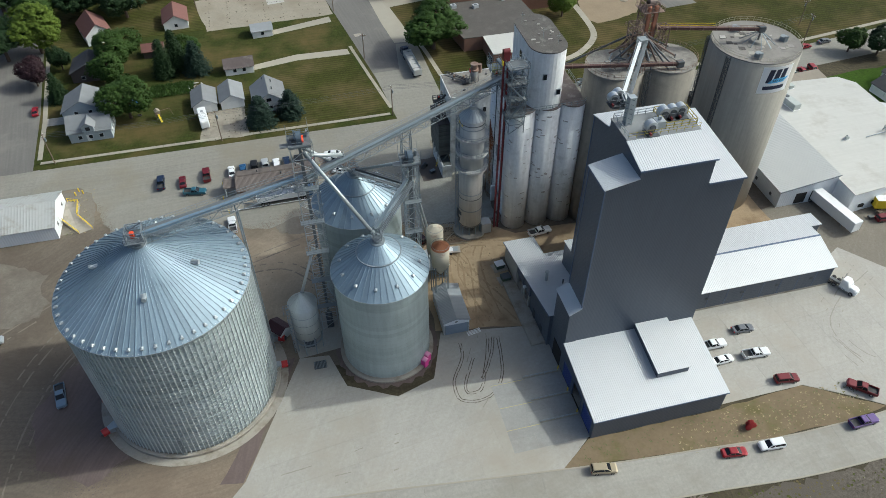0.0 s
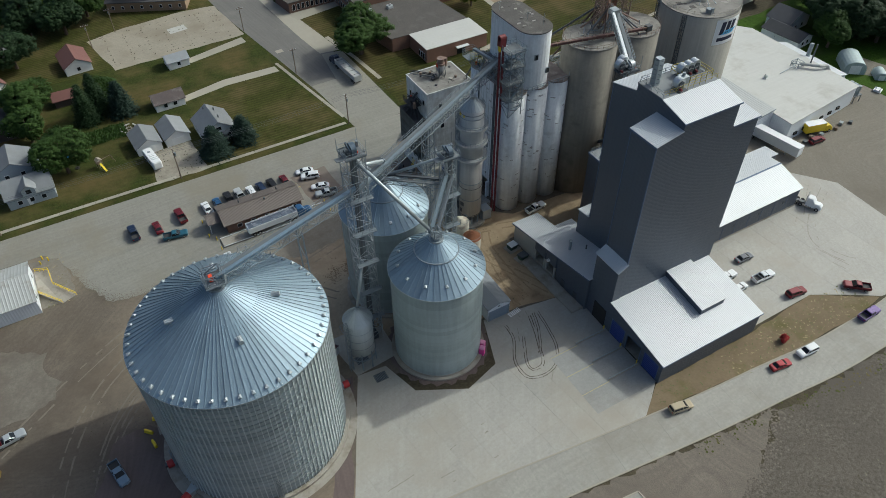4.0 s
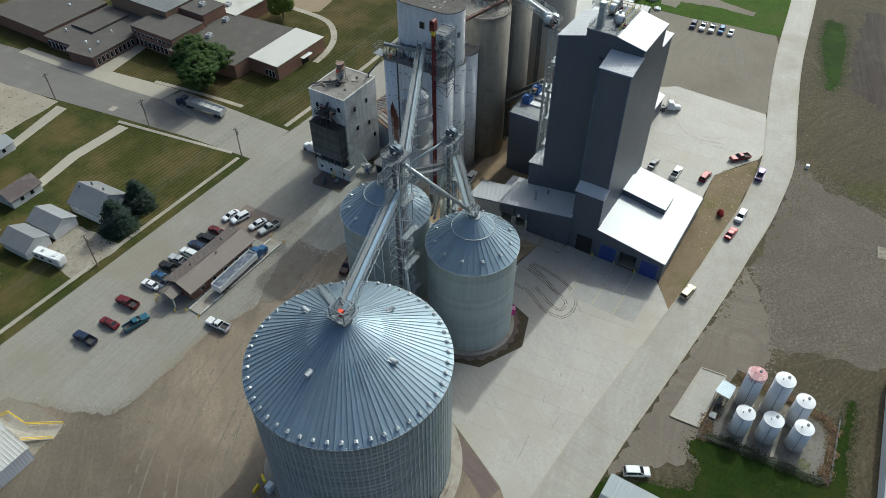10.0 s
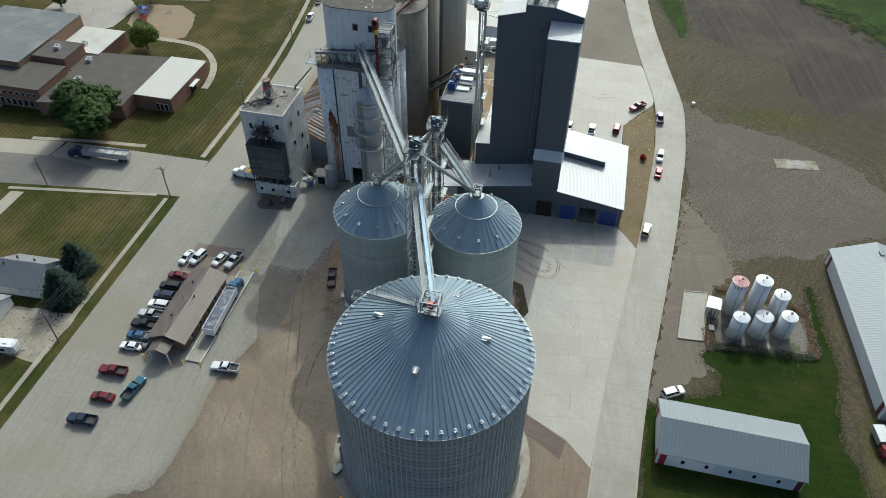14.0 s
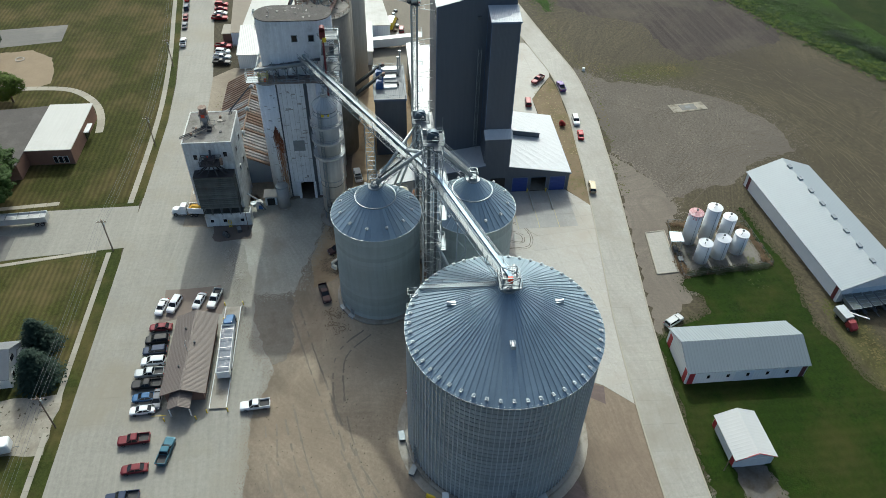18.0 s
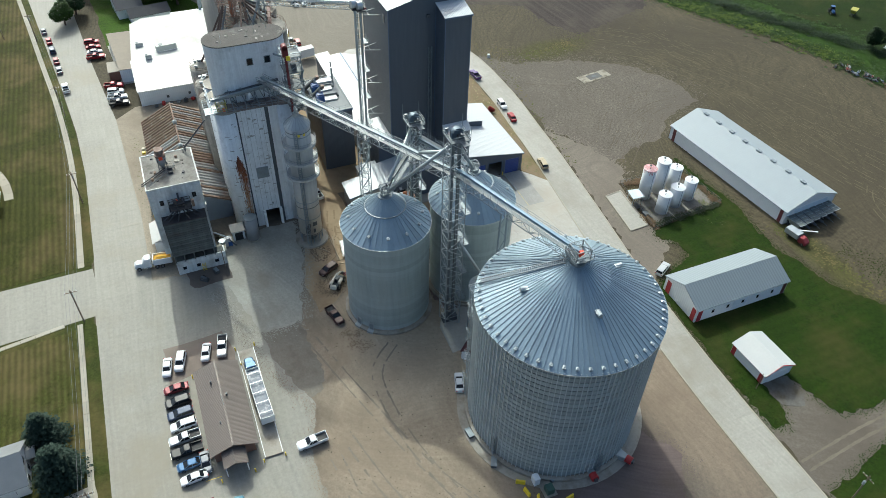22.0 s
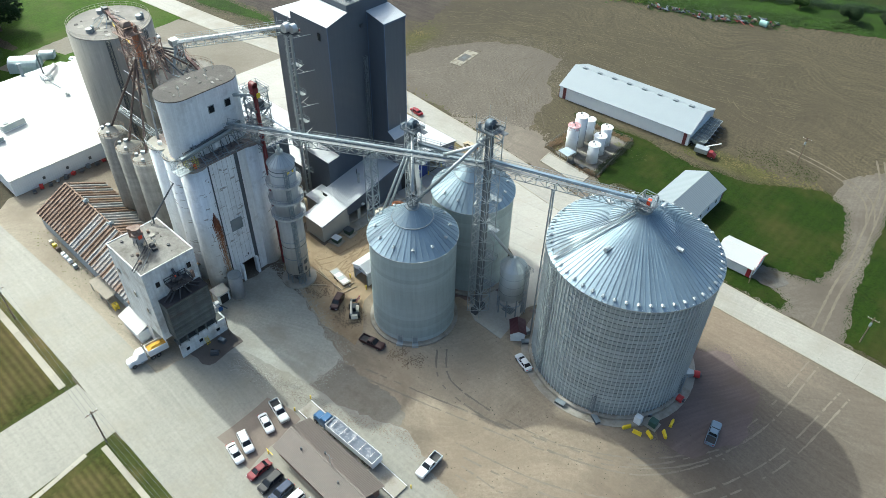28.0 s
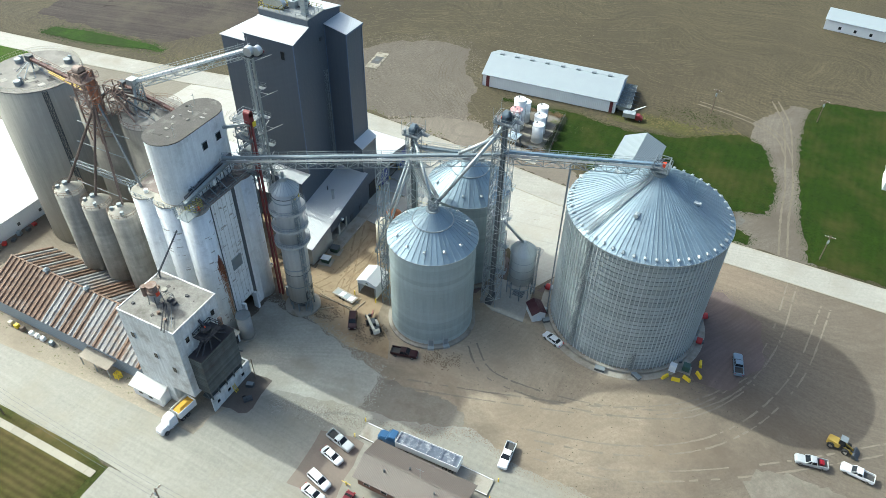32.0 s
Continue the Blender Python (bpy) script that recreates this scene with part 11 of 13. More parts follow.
part("antenna", Geo().tube((-8.5, 154.1, 4.8), (-8.5, 154.1, 8.2), 0.04).tube((-9.3, 154.1, 7.6), (-7.7, 154.1, 7.6), 0.03), STEEL, off)
part("ridge_cap", Geo().beam((-17.8, 154.1, 4.9), (3.0, 154.1, 4.9), 0.35, 0.08), BROWN_ROOF, off)
sc = thing("truck_scale", "long raised concrete truck scale deck with side rails", "scale", -7, 147.6, kind="")
part("deck", Geo().box(-19.5, 145.9, 0.0, 7.5, 149.3, 0.36), CONC, sc)
part("side_rail", Geo().beam((-19.5, 145.95, 0.5), (7.5, 145.95, 0.5), 0.14), WHITE, sc, "white side rail")
part("side_rail", Geo().beam((-19.5, 149.25, 0.5), (7.5, 149.25, 0.5), 0.14), WHITE, sc, "white side rail")
for x, y in ((-20.2, 149.6), (-20.2, 145.6), (8.2, 149.6), (8.2, 145.6), (-21.5, 151.5), (-21.5, 157.5), (3.6, 149.2), (4.2, 159.0)):
    tagged(part("bollard", Geo().cyl(x, y, 0.12, 0, 1.1, 12), YELLOW), "yellow steel bollard beside the office", "bollard", "yellow bollards")
for x0, y0, x1, y1 in ((-17.6, 159.2, -14.9, 159.3), (-20.2, 157.4, -20.1, 160.2), (3.4, 158.6, 5.4, 158.7)):
    sheet("parking_line", [(x0, y0), (x1, y0), (x1, y1), (x0, y1)], 0.085, YELLOW, "worn yellow parking line", "marking")

# ---- round the large bin ----
for x, y, yaw in ((-46.0, 94.6, 0), (-45.4, 86.6, 30), (-10.6, 94.4, 180), (-10.6, 101.4, 160)):
    th = thing("aeration_fan", "red aeration fan on the large bin", "fan", x, y, 0.05, yaw, "red aeration fans")
    part("duct", Geo().hexa([(0.6, -0.5, 0.1), (2.4, -0.9, 0.1), (2.4, 0.9, 0.1), (0.6, 0.5, 0.1)], [(0.6, -0.5, 1.3), (2.4, -0.9, 1.3), (2.4, 0.9, 1.3), (0.6, 0.5, 1.3)]), GALV, th, world=False)
    part("housing", Geo().tube((-0.5, 0, 0.8), (0.7, 0, 0.8), 0.75, 20), RED, th, "red round housing", world=False)
    part("motor", Geo().box(-0.9, -0.3, 0.5, -0.5, 0.3, 1.1), STEEL_DARK, th, world=False)
for k, (x, y, yaw) in enumerate(((-41.6, 107.4, 60), (-43.8, 107.2, 10), (-45.8, 105.9, -25), (-47.9, 103.8, -45), (-47.6, 100.6, -80))):
    th = tagged(part("barrier", stack(Geo(), [(0.0, -0.9, 0.9, 0.3, 0.05), (0.5, -0.85, 0.85, 0.2, 0.05), (0.75, -0.85, 0.85, 0.18, 0.05)]), YELLOW, at=pose(x, y, 0.03, 0, 0, yaw)), "yellow concrete barrier block", "barrier", "yellow barriers")
th = thing("transformer", "green transformer box on a concrete pad", "transformer", -45.0, 103.4, 0.05)
part("pad", Geo().box(-46.2, 102.2, 0.0, -43.8, 104.6, 0.2), CONC, th)
part("box", Geo().box(-45.8, 102.7, 0.2, -44.3, 104.1, 1.6), mat("green_box", (0.05, 0.10, 0.08), 0.5), th)
th = thing("switch_box", "white electrical cabinet beside the large bin", "cabinet", -42.4, 104.8, 0.05)
part("cabinet", Geo().box(-43.2, 104.3, 0.0, -41.8, 105.4, 2.0), WHITE, th)
part("cabinet_door", Geo().box(-42.9, 105.4, 0.2, -42.1, 105.44, 1.8), TRIM_WHITE, th)
for k, (x, y, yaw) in enumerate(((-28.8, 111.9, 5), (-36.2, 110.2, -28), (-43.0, 101.4, -60), (-14.0, 104.0, 45))):
    th = thing("unload_box", "dark unloading hatch at the large bin's footing", "hatch", x, y, 0.02, yaw)
    part("box", Geo().box(-1.0, -0.5, 0, 1.0, 0.5, 0.7), STEEL_DARK, th, world=False)
    part("lid", Geo().box(-1.05, -0.55, 0.7, 1.05, 0.55, 0.78), STEEL, th, world=False)
sheet("bin_pad", [(-28.5 + 18.4 * math.cos(2 * math.pi * k / 48), 94.4 + 18.4 * math.sin(2 * math.pi * k / 48)) for k in range(48)], 0.09, CONC, "pale concrete ring pad round the large bin", "pavement")
th = thing("control_shed", "small control shed with a maroon metal roof", "shed", -11.0, 103.4, 0.05, -49)
part("wall", Geo().gable(-2.0, -1.5, 2.0, 1.5, 0, 2.4, 3.2, "x"), WHITE_SIDING, th, world=False)
for s in (-1, 1):
    top = [(-2.2, 0, 3.3), (2.2, 0, 3.3), (2.2, s * 1.8, 2.3), (-2.2, s * 1.8, 2.3)]
    part("roof_slope", Geo().slab(top if s > 0 else top[::-1], 0.1), MAROON, th, world=False)
part("door", Geo().box(-2.06, -0.5, 0, -1.98, 0.4, 2.0), TRIM_WHITE, th, world=False)
sheet("dump_pit_pad", [(-9.3, 107.0), (-1.6, 106.8), (2.4, 104.8), (2.4, 96.5), (-7.6, 95.6)], 0.075, APRON_SLAB, "stained concrete pad round the dump pit", "pavement")
for x, y in ((-5.0, 99.0), (-3.6, 93.0)):
    th = thing("dump_grate", "dark steel grate over a dump pit", "grate", x, y, 0.08)
    part("frame", Geo().box(x - 1.3, y - 1.0, 0.0, x + 1.3, y + 1.0, 0.09), STEEL_DARK, th)
    for k in range(9):
        part("bar", Geo().box(x - 1.2 + 0.29 * k, y - 0.9, 0.09, x - 1.12 + 0.29 * k, y + 0.9, 0.14), STEEL, th)
for x, y in ((17.4, 87.6), (18.2, 88.8)):
    th = thing("portable_toilet", "pink portable toilet beside a grey bin", "portable toilet", x, y, 0.05, 40)
    part("cabin", Geo().box(-0.55, -0.55, 0.1, 0.55, 0.55, 2.1), mat("pink_plastic", (0.62, 0.05, 0.28), 0.5), th, world=False)
    part("roof", stack(Geo(), [(2.1, -0.6, 0.6, 0.6, 0.1), (2.3, -0.4, 0.4, 0.4, 0.15)]), mat("pale_pink_plastic", (0.65, 0.25, 0.42), 0.5), th, world=False)
    part("door", Geo().box(0.55, -0.4, 0.2, 0.58, 0.4, 1.95), mat("deep_pink_plastic", (0.45, 0.04, 0.2), 0.5), th, world=False)
# metal hut and small tanks behind the bins
def bin_hut(label, x0, y0, x1, y1, eave, ridge, wall, roof, door):
    """A narrow gabled drive-through shed with its ridge along y."""
    th = thing("bin_hut", label, "shed", (x0 + x1) / 2, (y0 + y1) / 2, 0.05)
    m = (x0 + x1) / 2
    for s in (-1, 1):
        e = x0 if s < 0 else x1
        part("side_wall", Geo().box(e - 0.08, y0, 0, e + 0.08, y1, eave), wall, th)
        o = e + s * 0.3
        top = [(m, y0 - 0.25, ridge), (m, y1 + 0.25, ridge), (o, y1 + 0.25, eave), (o, y0 - 0.25, eave)]
        part("roof_slope", Geo().slab(top if s < 0 else top[::-1], 0.1), roof, th)
    for y in (y0, y1):
        part("gable", Geo().add([(x0, y - 0.06, eave - 0.9), (x1, y - 0.06, eave - 0.9), (x1, y - 0.06, eave), (m, y - 0.06, ridge - 0.08), (x0, y - 0.06, eave), (x0, y + 0.06, eave - 0.9), (x1, y + 0.06, eave - 0.9), (x1, y + 0.06, eave), (m, y + 0.06, ridge - 0.08), (x0, y + 0.06, eave)],
                               [(0, 1, 2, 3, 4), (9, 8, 7, 6, 5), (0, 5, 6, 1), (1, 6, 7, 2), (2, 7, 8, 3), (3, 8, 9, 4), (4, 9, 5, 0)]), WHITE_WALL, th, "white gable panel")
        for x in (x0 + 0.2, x1 - 0.2):
            part("door_post", Geo().box(x - 0.16, y - 0.1, 0, x + 0.16, y + 0.1, eave - 0.9), STEEL, th)
        if door:
            part("roll_door", Geo().box(x0 + 0.36, y - 0.04, 0, x1 - 0.36, y + 0.04, eave - 0.9), mat("blue_grey_door", (0.22, 0.27, 0.33), 0.5, ribs=("z", 0.4), rib_depth=0.02), th, "blue-grey roll door")
        part("gable_lamp", Geo().box(m - 0.4, y - 0.12 if y == y0 else y + 0.06, eave - 0.3, m + 0.2, y - 0.06 if y == y0 else y + 0.12, eave), STEEL_DARK, th)
    return th


bin_hut("narrow metal shed with a grey ribbed roof beside a grey bin", 23.2, 94.3, 28.6, 104.6, 4.0, 4.9, WHITE_WALL, mat("grey_ribbed_roof", (0.26, 0.28, 0.30), 0.5, 0.2, 0.1, ribs=("y", 0.4), rib_depth=0.03), True)
bin_hut("white metal drive-through shed with an open front", 23.4, 110.8, 28.2, 116.0, 4.2, 5.2, WHITE_WALL, ROOF_Y, False)
for x in (23.0, 28.6):
    th = thing("bollard", "yellow steel bollard before the drive-through shed", "bollard", x, 117.0, 0.05)
    part("post", Geo().cyl(x, 117.0, 0.14, 0.0, 1.2, 12), YELLOW, th)
th = thing("flat_trailer", "flat trailer with scrap tin lying on it", "trailer", 30.1, 118.8, 0.05, 172)
part("bed", Geo().box(-3.0, -1.1, 0.55, 3.0, 1.1, 0.7), mat("worn_plank_bed", (0.34, 0.31, 0.27), 0.8, vary=0.2), th, world=False)
for k in range(4):
    part("tin_sheet", Geo().slab([(-2.6 + 1.3 * k, -0.9, 0.76), (-1.2 + 1.3 * k, -0.7, 0.78), (-1.3 + 1.3 * k, 0.8, 0.74), (-2.5 + 1.3 * k, 0.6, 0.80)], 0.03), (GALV, WHITE, GALV, WHITE)[k], th, world=False)
for a in (-0.6, 0.4):
    for s in (-1, 1):
        part("wheel", Geo().tube((a, s * 0.95, 0.35), (a, s * 1.15, 0.35), 0.35, 14), RUBBER, th, world=False)
part("drawbar", Geo().beam((3.0, 0, 0.55), (4.4, 0, 0.45), 0.14), STEEL_DARK, th, world=False)
CREAM = mat("cream_tank", (0.58, 0.53, 0.42), 0.6, spread=0.15, dirt=(0.28, 0.10, 0.06), dirt_amount=0.2, dirt_scale=0.5)
for x, y, h, r in ((24.8, 109.0, 17.4, 1.8), (24.9, 104.5, 16.6, 1.9)):
    th = thing("load_out_tank", "cream steel load-out tank with a rusty dome on tall legs", "tank", x, y)
    part("shell", Geo().cyl(x, y, r, 11.4, h, 28), CREAM, th, smooth=True)
    part("dome", Geo().cyl(x, y, r + 0.05, h, h + 1.1, 28, 0.4), CREAM if y > 106 else RUSTS[1], th, "" if y > 106 else "rust-brown dome")
    part("cone", Geo().cyl(x, y, 0.4, 8.8, 11.4, 24, r), CREAM, th)
    for k in range(4):
        q = math.pi * (k + 0.5) / 2
        part("leg", Geo().beam((x + r * math.cos(q), y + r * math.sin(q), 0), (x + r * math.cos(q), y + r * math.sin(q), 11.8), 0.2), STEEL, th)
        q2 = q + math.pi / 2
        for z in (5.6, 9.0):
            part("brace", Geo().beam((x + r * math.cos(q), y + r * math.sin(q), z), (x + r * math.cos(q2), y + r * math.sin(q2), z + (2.2 if z < 6 else 0)), 0.1), STEEL, th)
    part("cap_rail", Geo().ring(x, y, r - 0.05, r, h + 0.6, h + 0.66, 24), STEEL, th)
for x, y, lab in ((40.6, 110.8, "green dumpster beside the annex"), (40.8, 106.6, "green dumpster beside the annex")):
    th = thing("dumpster", lab, "dumpster", x, y, 0.045, 8)
    part("bin", Geo().hexa([(-0.9, -0.7, 0.1), (0.9, -0.7, 0.1), (0.9, 0.7, 0.1), (-0.9, 0.7, 0.1)], [(-1.1, -0.9, 1.4), (1.1, -0.9, 1.4), (1.1, 0.9, 1.4), (-1.1, 0.9, 1.4)]), mat("dark_green_steel", (0.03, 0.06, 0.045), 0.6), th, world=False)
    part("lid", Geo().box(-1.1, -0.9, 1.4, 0.0, 0.9, 1.5).box(0.02, -0.9, 1.38, 1.1, 0.9, 1.46), WHITE if y > 108 else STEEL_DARK, th, world=False)
    part("pad", Geo().box(-1.7, -1.4, 0.0, 1.7, 1.4, 0.12), CONC, th, world=False)
th = thing("warning_board", "small red and white board on two posts beside the dirt", "sign", 21.4, 121.0, 0.05, 108)
part("panel", Geo().box(-0.9, -0.04, 0.5, 0.9, 0.04, 1.3), mat("faded_red_board", (0.42, 0.10, 0.10), 0.6, spread=0.3), th, world=False)
part("stripe", Geo().box(-0.85, -0.05, 0.82, 0.85, 0.05, 0.98), WHITE, th, world=False)
for x in (-0.7, 0.7):
    part("post", Geo().beam((x, 0, 0), (x, 0, 1.3), 0.08), WOOD_POLE, th, world=False)
PALE_BEAM = mat("pale_scaffold_plank", (0.36, 0.30, 0.21), 0.8, spread=0.35, vary=0.2)
for a, b in (((36.1, 126.9), (35.8, 121.2)), ((36.6, 121.2), (26.8, 121.1)), ((35.8, 120.5), (27.0, 121.6)), ((25.9, 121.7), (25.3, 118.0)), ((27.0, 120.7), (26.6, 117.6)), ((33.8, 125.4), (30.6, 122.6))):
    th = thing("loose_beam", "long pale beam lying on the churned dirt", "beam", (a[0] + b[0]) / 2, (a[1] + b[1]) / 2, 0.05, group="beams on the dirt")
    part("length", Geo().beam((*a, 0.14), (*b, 0.14), 0.2, 0.18), PALE_BEAM, th)
MUCK = mat("wet_dark_dirt", (0.125, 0.093, 0.062), 0.9, 0, 0.4, 0.4, 3.0, 0.05, dirt=(0.16, 0.12, 0.08), dirt_amount=0.4, dirt_scale=0.5, grit=0.6, spec=0.2)
for seed, line in ((91, [(34.0, 125.6), (31.0, 126.6), (28.6, 125.2), (29.6, 123.2), (32.8, 123.4)]), (92, [(5.2, 126.8), (3.4, 126.6), (2.6, 124.0), (4.0, 123.4)]), (93, [(1.4, 126.6), (-0.8, 125.2), (-1.6, 122.8), (0.6, 123.2)]), (94, [(21.4, 127.8), (17.6, 127.4), (16.6, 124.6), (18.6, 122.6), (21.8, 124.0)])):
    fringe("dirt_stain", "dark damp crumbs on the dirt", line, MUCK, 9.0 if seed != 92 and seed != 93 else 5.0, 0.6, 0.062, seed, 0.55, "dirt")
# white pallets near the hut at the apron
th = thing("gate_panel", "white gate panel lying on the apron", "gate", 29.6, 93.6, 0.06, 10)
for k in range(4):
    part("rail", Geo().box(-1.5, -0.5 + 0.32 * k, 0.0, 1.5, -0.4 + 0.32 * k, 0.1), WHITE, th, world=False)
part("brace", Geo().box(-1.5, -0.5, 0.1, -1.4, 0.6, 0.16).box(1.4, -0.5, 0.1, 1.5, 0.6, 0.16), WHITE, th, world=False)

# ---- rusty shed details, pallets along its wall ----
for k in range(3):
    part("ridge_vent", Geo().box(62 + 12 * k, 149.4, 9.2, 63.2 + 12 * k, 150.4, 10.0).cyl(62.6 + 12 * k, 149.9, 0.7, 10.0, 10.4, 12, 0.2), STEEL, rs)
part("canopy", Geo().slab([(60.0, 158.3, 3.2), (68.2, 158.3, 3.2), (68.2, 161.0, 2.8), (60.0, 161.0, 2.8)], 0.1), mat("rusty_canopy", (0.27, 0.235, 0.19), 0.8, spread=0.4), rs, "rusty flat canopy")
for x in (60.3, 64, 67.9):
    part("canopy_post", Geo().beam((x, 160.8, 0), (x, 160.8, 2.8), 0.14), STEEL, rs)
tagged(part("step_stand", lattice(Geo(), (58.8, 160.0, 0.1), (58.8, 160.0, 1.6), 1.0, 0.5, 0.09), YELLOW), "yellow steel step stand", "steps")
for k, (x, w_, m_) in enumerate(((90.5, 1.2, CREAM), (88.6, 1.2, YELLOW), (86.8, 1.3, WOOD_POLE), (84.0, 1.1, WHITE), (82.4, 1.1, WHITE), (80.6, 1.2, WHITE), (78.0, 1.2, STEEL))):
    th = thing("pallet_load", "wrapped pallet load against the shed wall", "pallet", x, 160.0, 0.05, 2, "pallet loads")
    part("pallet", Geo().box(-0.6, -0.5, 0, 0.6, 0.5, 0.14), WOOD_POLE, th, world=False)
    part("load", stack(Geo(), [(0.14, -0.55, 0.55, 0.48, 0.08), (0.9, -0.5, 0.5, 0.45, 0.1), (1.0, -0.4, 0.4, 0.35, 0.1)]), m_, th, world=False)
# clutter beside the loading bay
th = thing("machine_crate", "dark machine parts beside the loading bay", "machine", 33.6, 149.2, 0.05, 20)
part("crate", Geo().box(-0.8, -0.5, 0, 0.8, 0.5, 0.8), STEEL_DARK, th, world=False)
part("panel", Geo().box(-0.7, -0.45, 0.8, 0.7, 0.45, 0.9), STEEL, th, world=False)
th = thing("machine_crate", "dark rusty machine on the gravel", "machine", 31.8, 152.2, 0.05, 50)
part("crate", Geo().box(-0.9, -0.5, 0, 0.9, 0.5, 0.7).tube((-0.8, 0, 0.9), (0.8, 0, 0.9), 0.3), STEEL_DARK, th, world=False)
part("wheel", wheel_geo(0.4, 0.2), RUBBER, th, at=pose(0.6, -0.7, 0.4), world=False)
sheet("stained_patch", ragged([(29.8, 155.0), (35.6, 156.0), (35.6, 146.4), (30.2, 146.0)], 2, 0.3, 22), 0.085, mat("oil_stained_gravel", (0.12, 0.10, 0.085), 0.9, spread=0.4, scale=0.3, fine=3), "dark stained gravel beside the bay", "gravel")

# ---- plant roof and wings ----
sheet("plant_wing_pad", [(131, 157.8), (160, 156.4), (160, 165.2), (131, 162.5)], 0.07, SLAB, "concrete strip beside the plant", "pavement")
th = thing("flat_annex", "low annex with a brown gravel roof", "building", 146, 160)
part("wall", Geo().prism([(132, 158.2), (159.4, 156.4), (159.8, 164.4), (132.3, 162.2)], 0, 4.4), WHITE_WALL, th)
part("roof", Geo().prism([(131.9, 158.2), (159.5, 156.4), (159.9, 164.5), (132.2, 162.3)], 4.4, 4.55), mat("brown_gravel_roof", (0.27, 0.235, 0.19), 0.95, 0, 0.2), th)
th = thing("entry_hut", "small brick entry with white door and windows", "building", 138.0, 163.6)
part("wall", Geo().box(134.6, 161.8, 0, 141.2, 165.6, 3.0), BRICK, th)
part("roof", Geo().box(134.3, 161.5, 3.0, 141.5, 165.9, 3.2), mat("tan_roof", (0.34, 0.31, 0.26), 0.9), th)
part("window", Geo().box(135.2, 165.6, 1.0, 136.2, 165.68, 2.0).box(139.2, 165.6, 1.0, 140.2, 165.68, 2.0), GLASS, th)
part("door", Geo().box(137.2, 165.6, 0, 138.2, 165.68, 2.1), mat("faded_red_door", (0.40, 0.12, 0.10), 0.6), th)
for x, y, sx, sy, h in ((137.6, 146.6, 2.2, 6.4, 1.9), (142.8, 154.6, 1.4, 2.2, 1.2), (143.0, 128.0, 0.8, 0.8, 1.0), (131.0, 152.6, 1.2, 1.8, 1.2)):
    th = thing("roof_unit", "pale grey rooftop air unit on the plant", "air unit", x, y, 6.5 if x > 131.5 else 7.6, 6, "rooftop units")
    part("case", Geo().box(-sx / 2, -sy / 2, 0.2, sx / 2, sy / 2, h), mat("unit_grey", (0.42, 0.45, 0.43), 0.6), th, world=False)
    part("curb", Geo().box(-sx / 2 - 0.15, -sy / 2 - 0.15, 0, sx / 2 + 0.15, sy / 2 + 0.15, 0.2), WHITE, th, world=False)
    part("fan", Geo().cyl(0, sy / 4, min(sx, sy) * 0.3, h, h + 0.12, 14), STEEL_DARK, th, world=False)
th = thing("roof_stack", "tall dark roof stack with a bent pale duct", "exhaust stack", 161.6, 127.0, 6.5)
part("flue", Geo().tube((161.6, 127.0, 6.5), (161.6, 127.0, 13.0), 0.22, 10), STEEL_DARK, th)
part("duct", Geo().tube((157.0, 127.6, 7.6), (160.8, 123.6, 7.6), 0.5, 10).tube((160.8, 123.6, 7.6), (163.4, 122.6, 7.4), 0.5, 10).tube((163.4, 122.6, 7.4), (164.2, 121.6, 5.6), 0.5, 10), MEMBRANE, th)
part("frame", lattice(Geo(), (156.6, 128.0, 6.5), (156.6, 128.0, 8.2), 2.6, 0.9, 0.10), STEEL, th)
part("pipe", Geo().tube((148.6, 127.4, 6.7), (156.0, 128.2, 6.9), 0.14, 8), STEEL, th)
th = thing("roof_stack", "pale square roof vent on the plant", "exhaust stack", 166.4, 131.6, 5.4)
part("flue", Geo().box(166.0, 131.2, 5.2, 166.9, 132.1, 9.8), STEEL, th)
th = thing("cooling_unit", "tall steel cooling units beside the plant", "machine", 165.4, 112.8, 0.04)
part("deck", Geo().box(163.8, 110.8, 2.4, 167.2, 115.2, 2.6), STEEL_DARK, th)
for x_ in (164.0, 167.0):
    for y_ in (111.0, 115.0):
        part("leg", Geo().beam((x_, y_, 0), (x_, y_, 2.4), 0.18), STEEL_DARK, th)
for k in range(3):
    part("drum", Geo().cyl(165.5, 111.7 + 1.35 * k, 0.62, 2.6, 5.6, 18), STEEL, th)
for k in range(6):
    y = 117 + 6.5 * k
    part("wall_vent", Geo().box(115.06, y, 1.6, 115.2, y + 0.7, 2.4), STEEL_DARK, pl2)
part("dock_door", Geo().box(120.0, 113.9, 0.4, 123.0, 114.02, 3.6).box(124.4, 113.9, 0.4, 127.4, 114.02, 3.6), DARKNESS, pl2, "dark dock doors")
part("roof_edge", Geo().beam((114.8, 113.7, 5.1), (131.2, 113.7, 7.6), 0.12, 0.3), STEEL, pl2)
for k in range(6):
    part("window", Geo().box(134 + 4.2 * k, 107.6 + 0.48 * k, 1.4, 135.4 + 4.2 * k, 107.95 + 0.48 * k, 2.4), GLASS, pl)
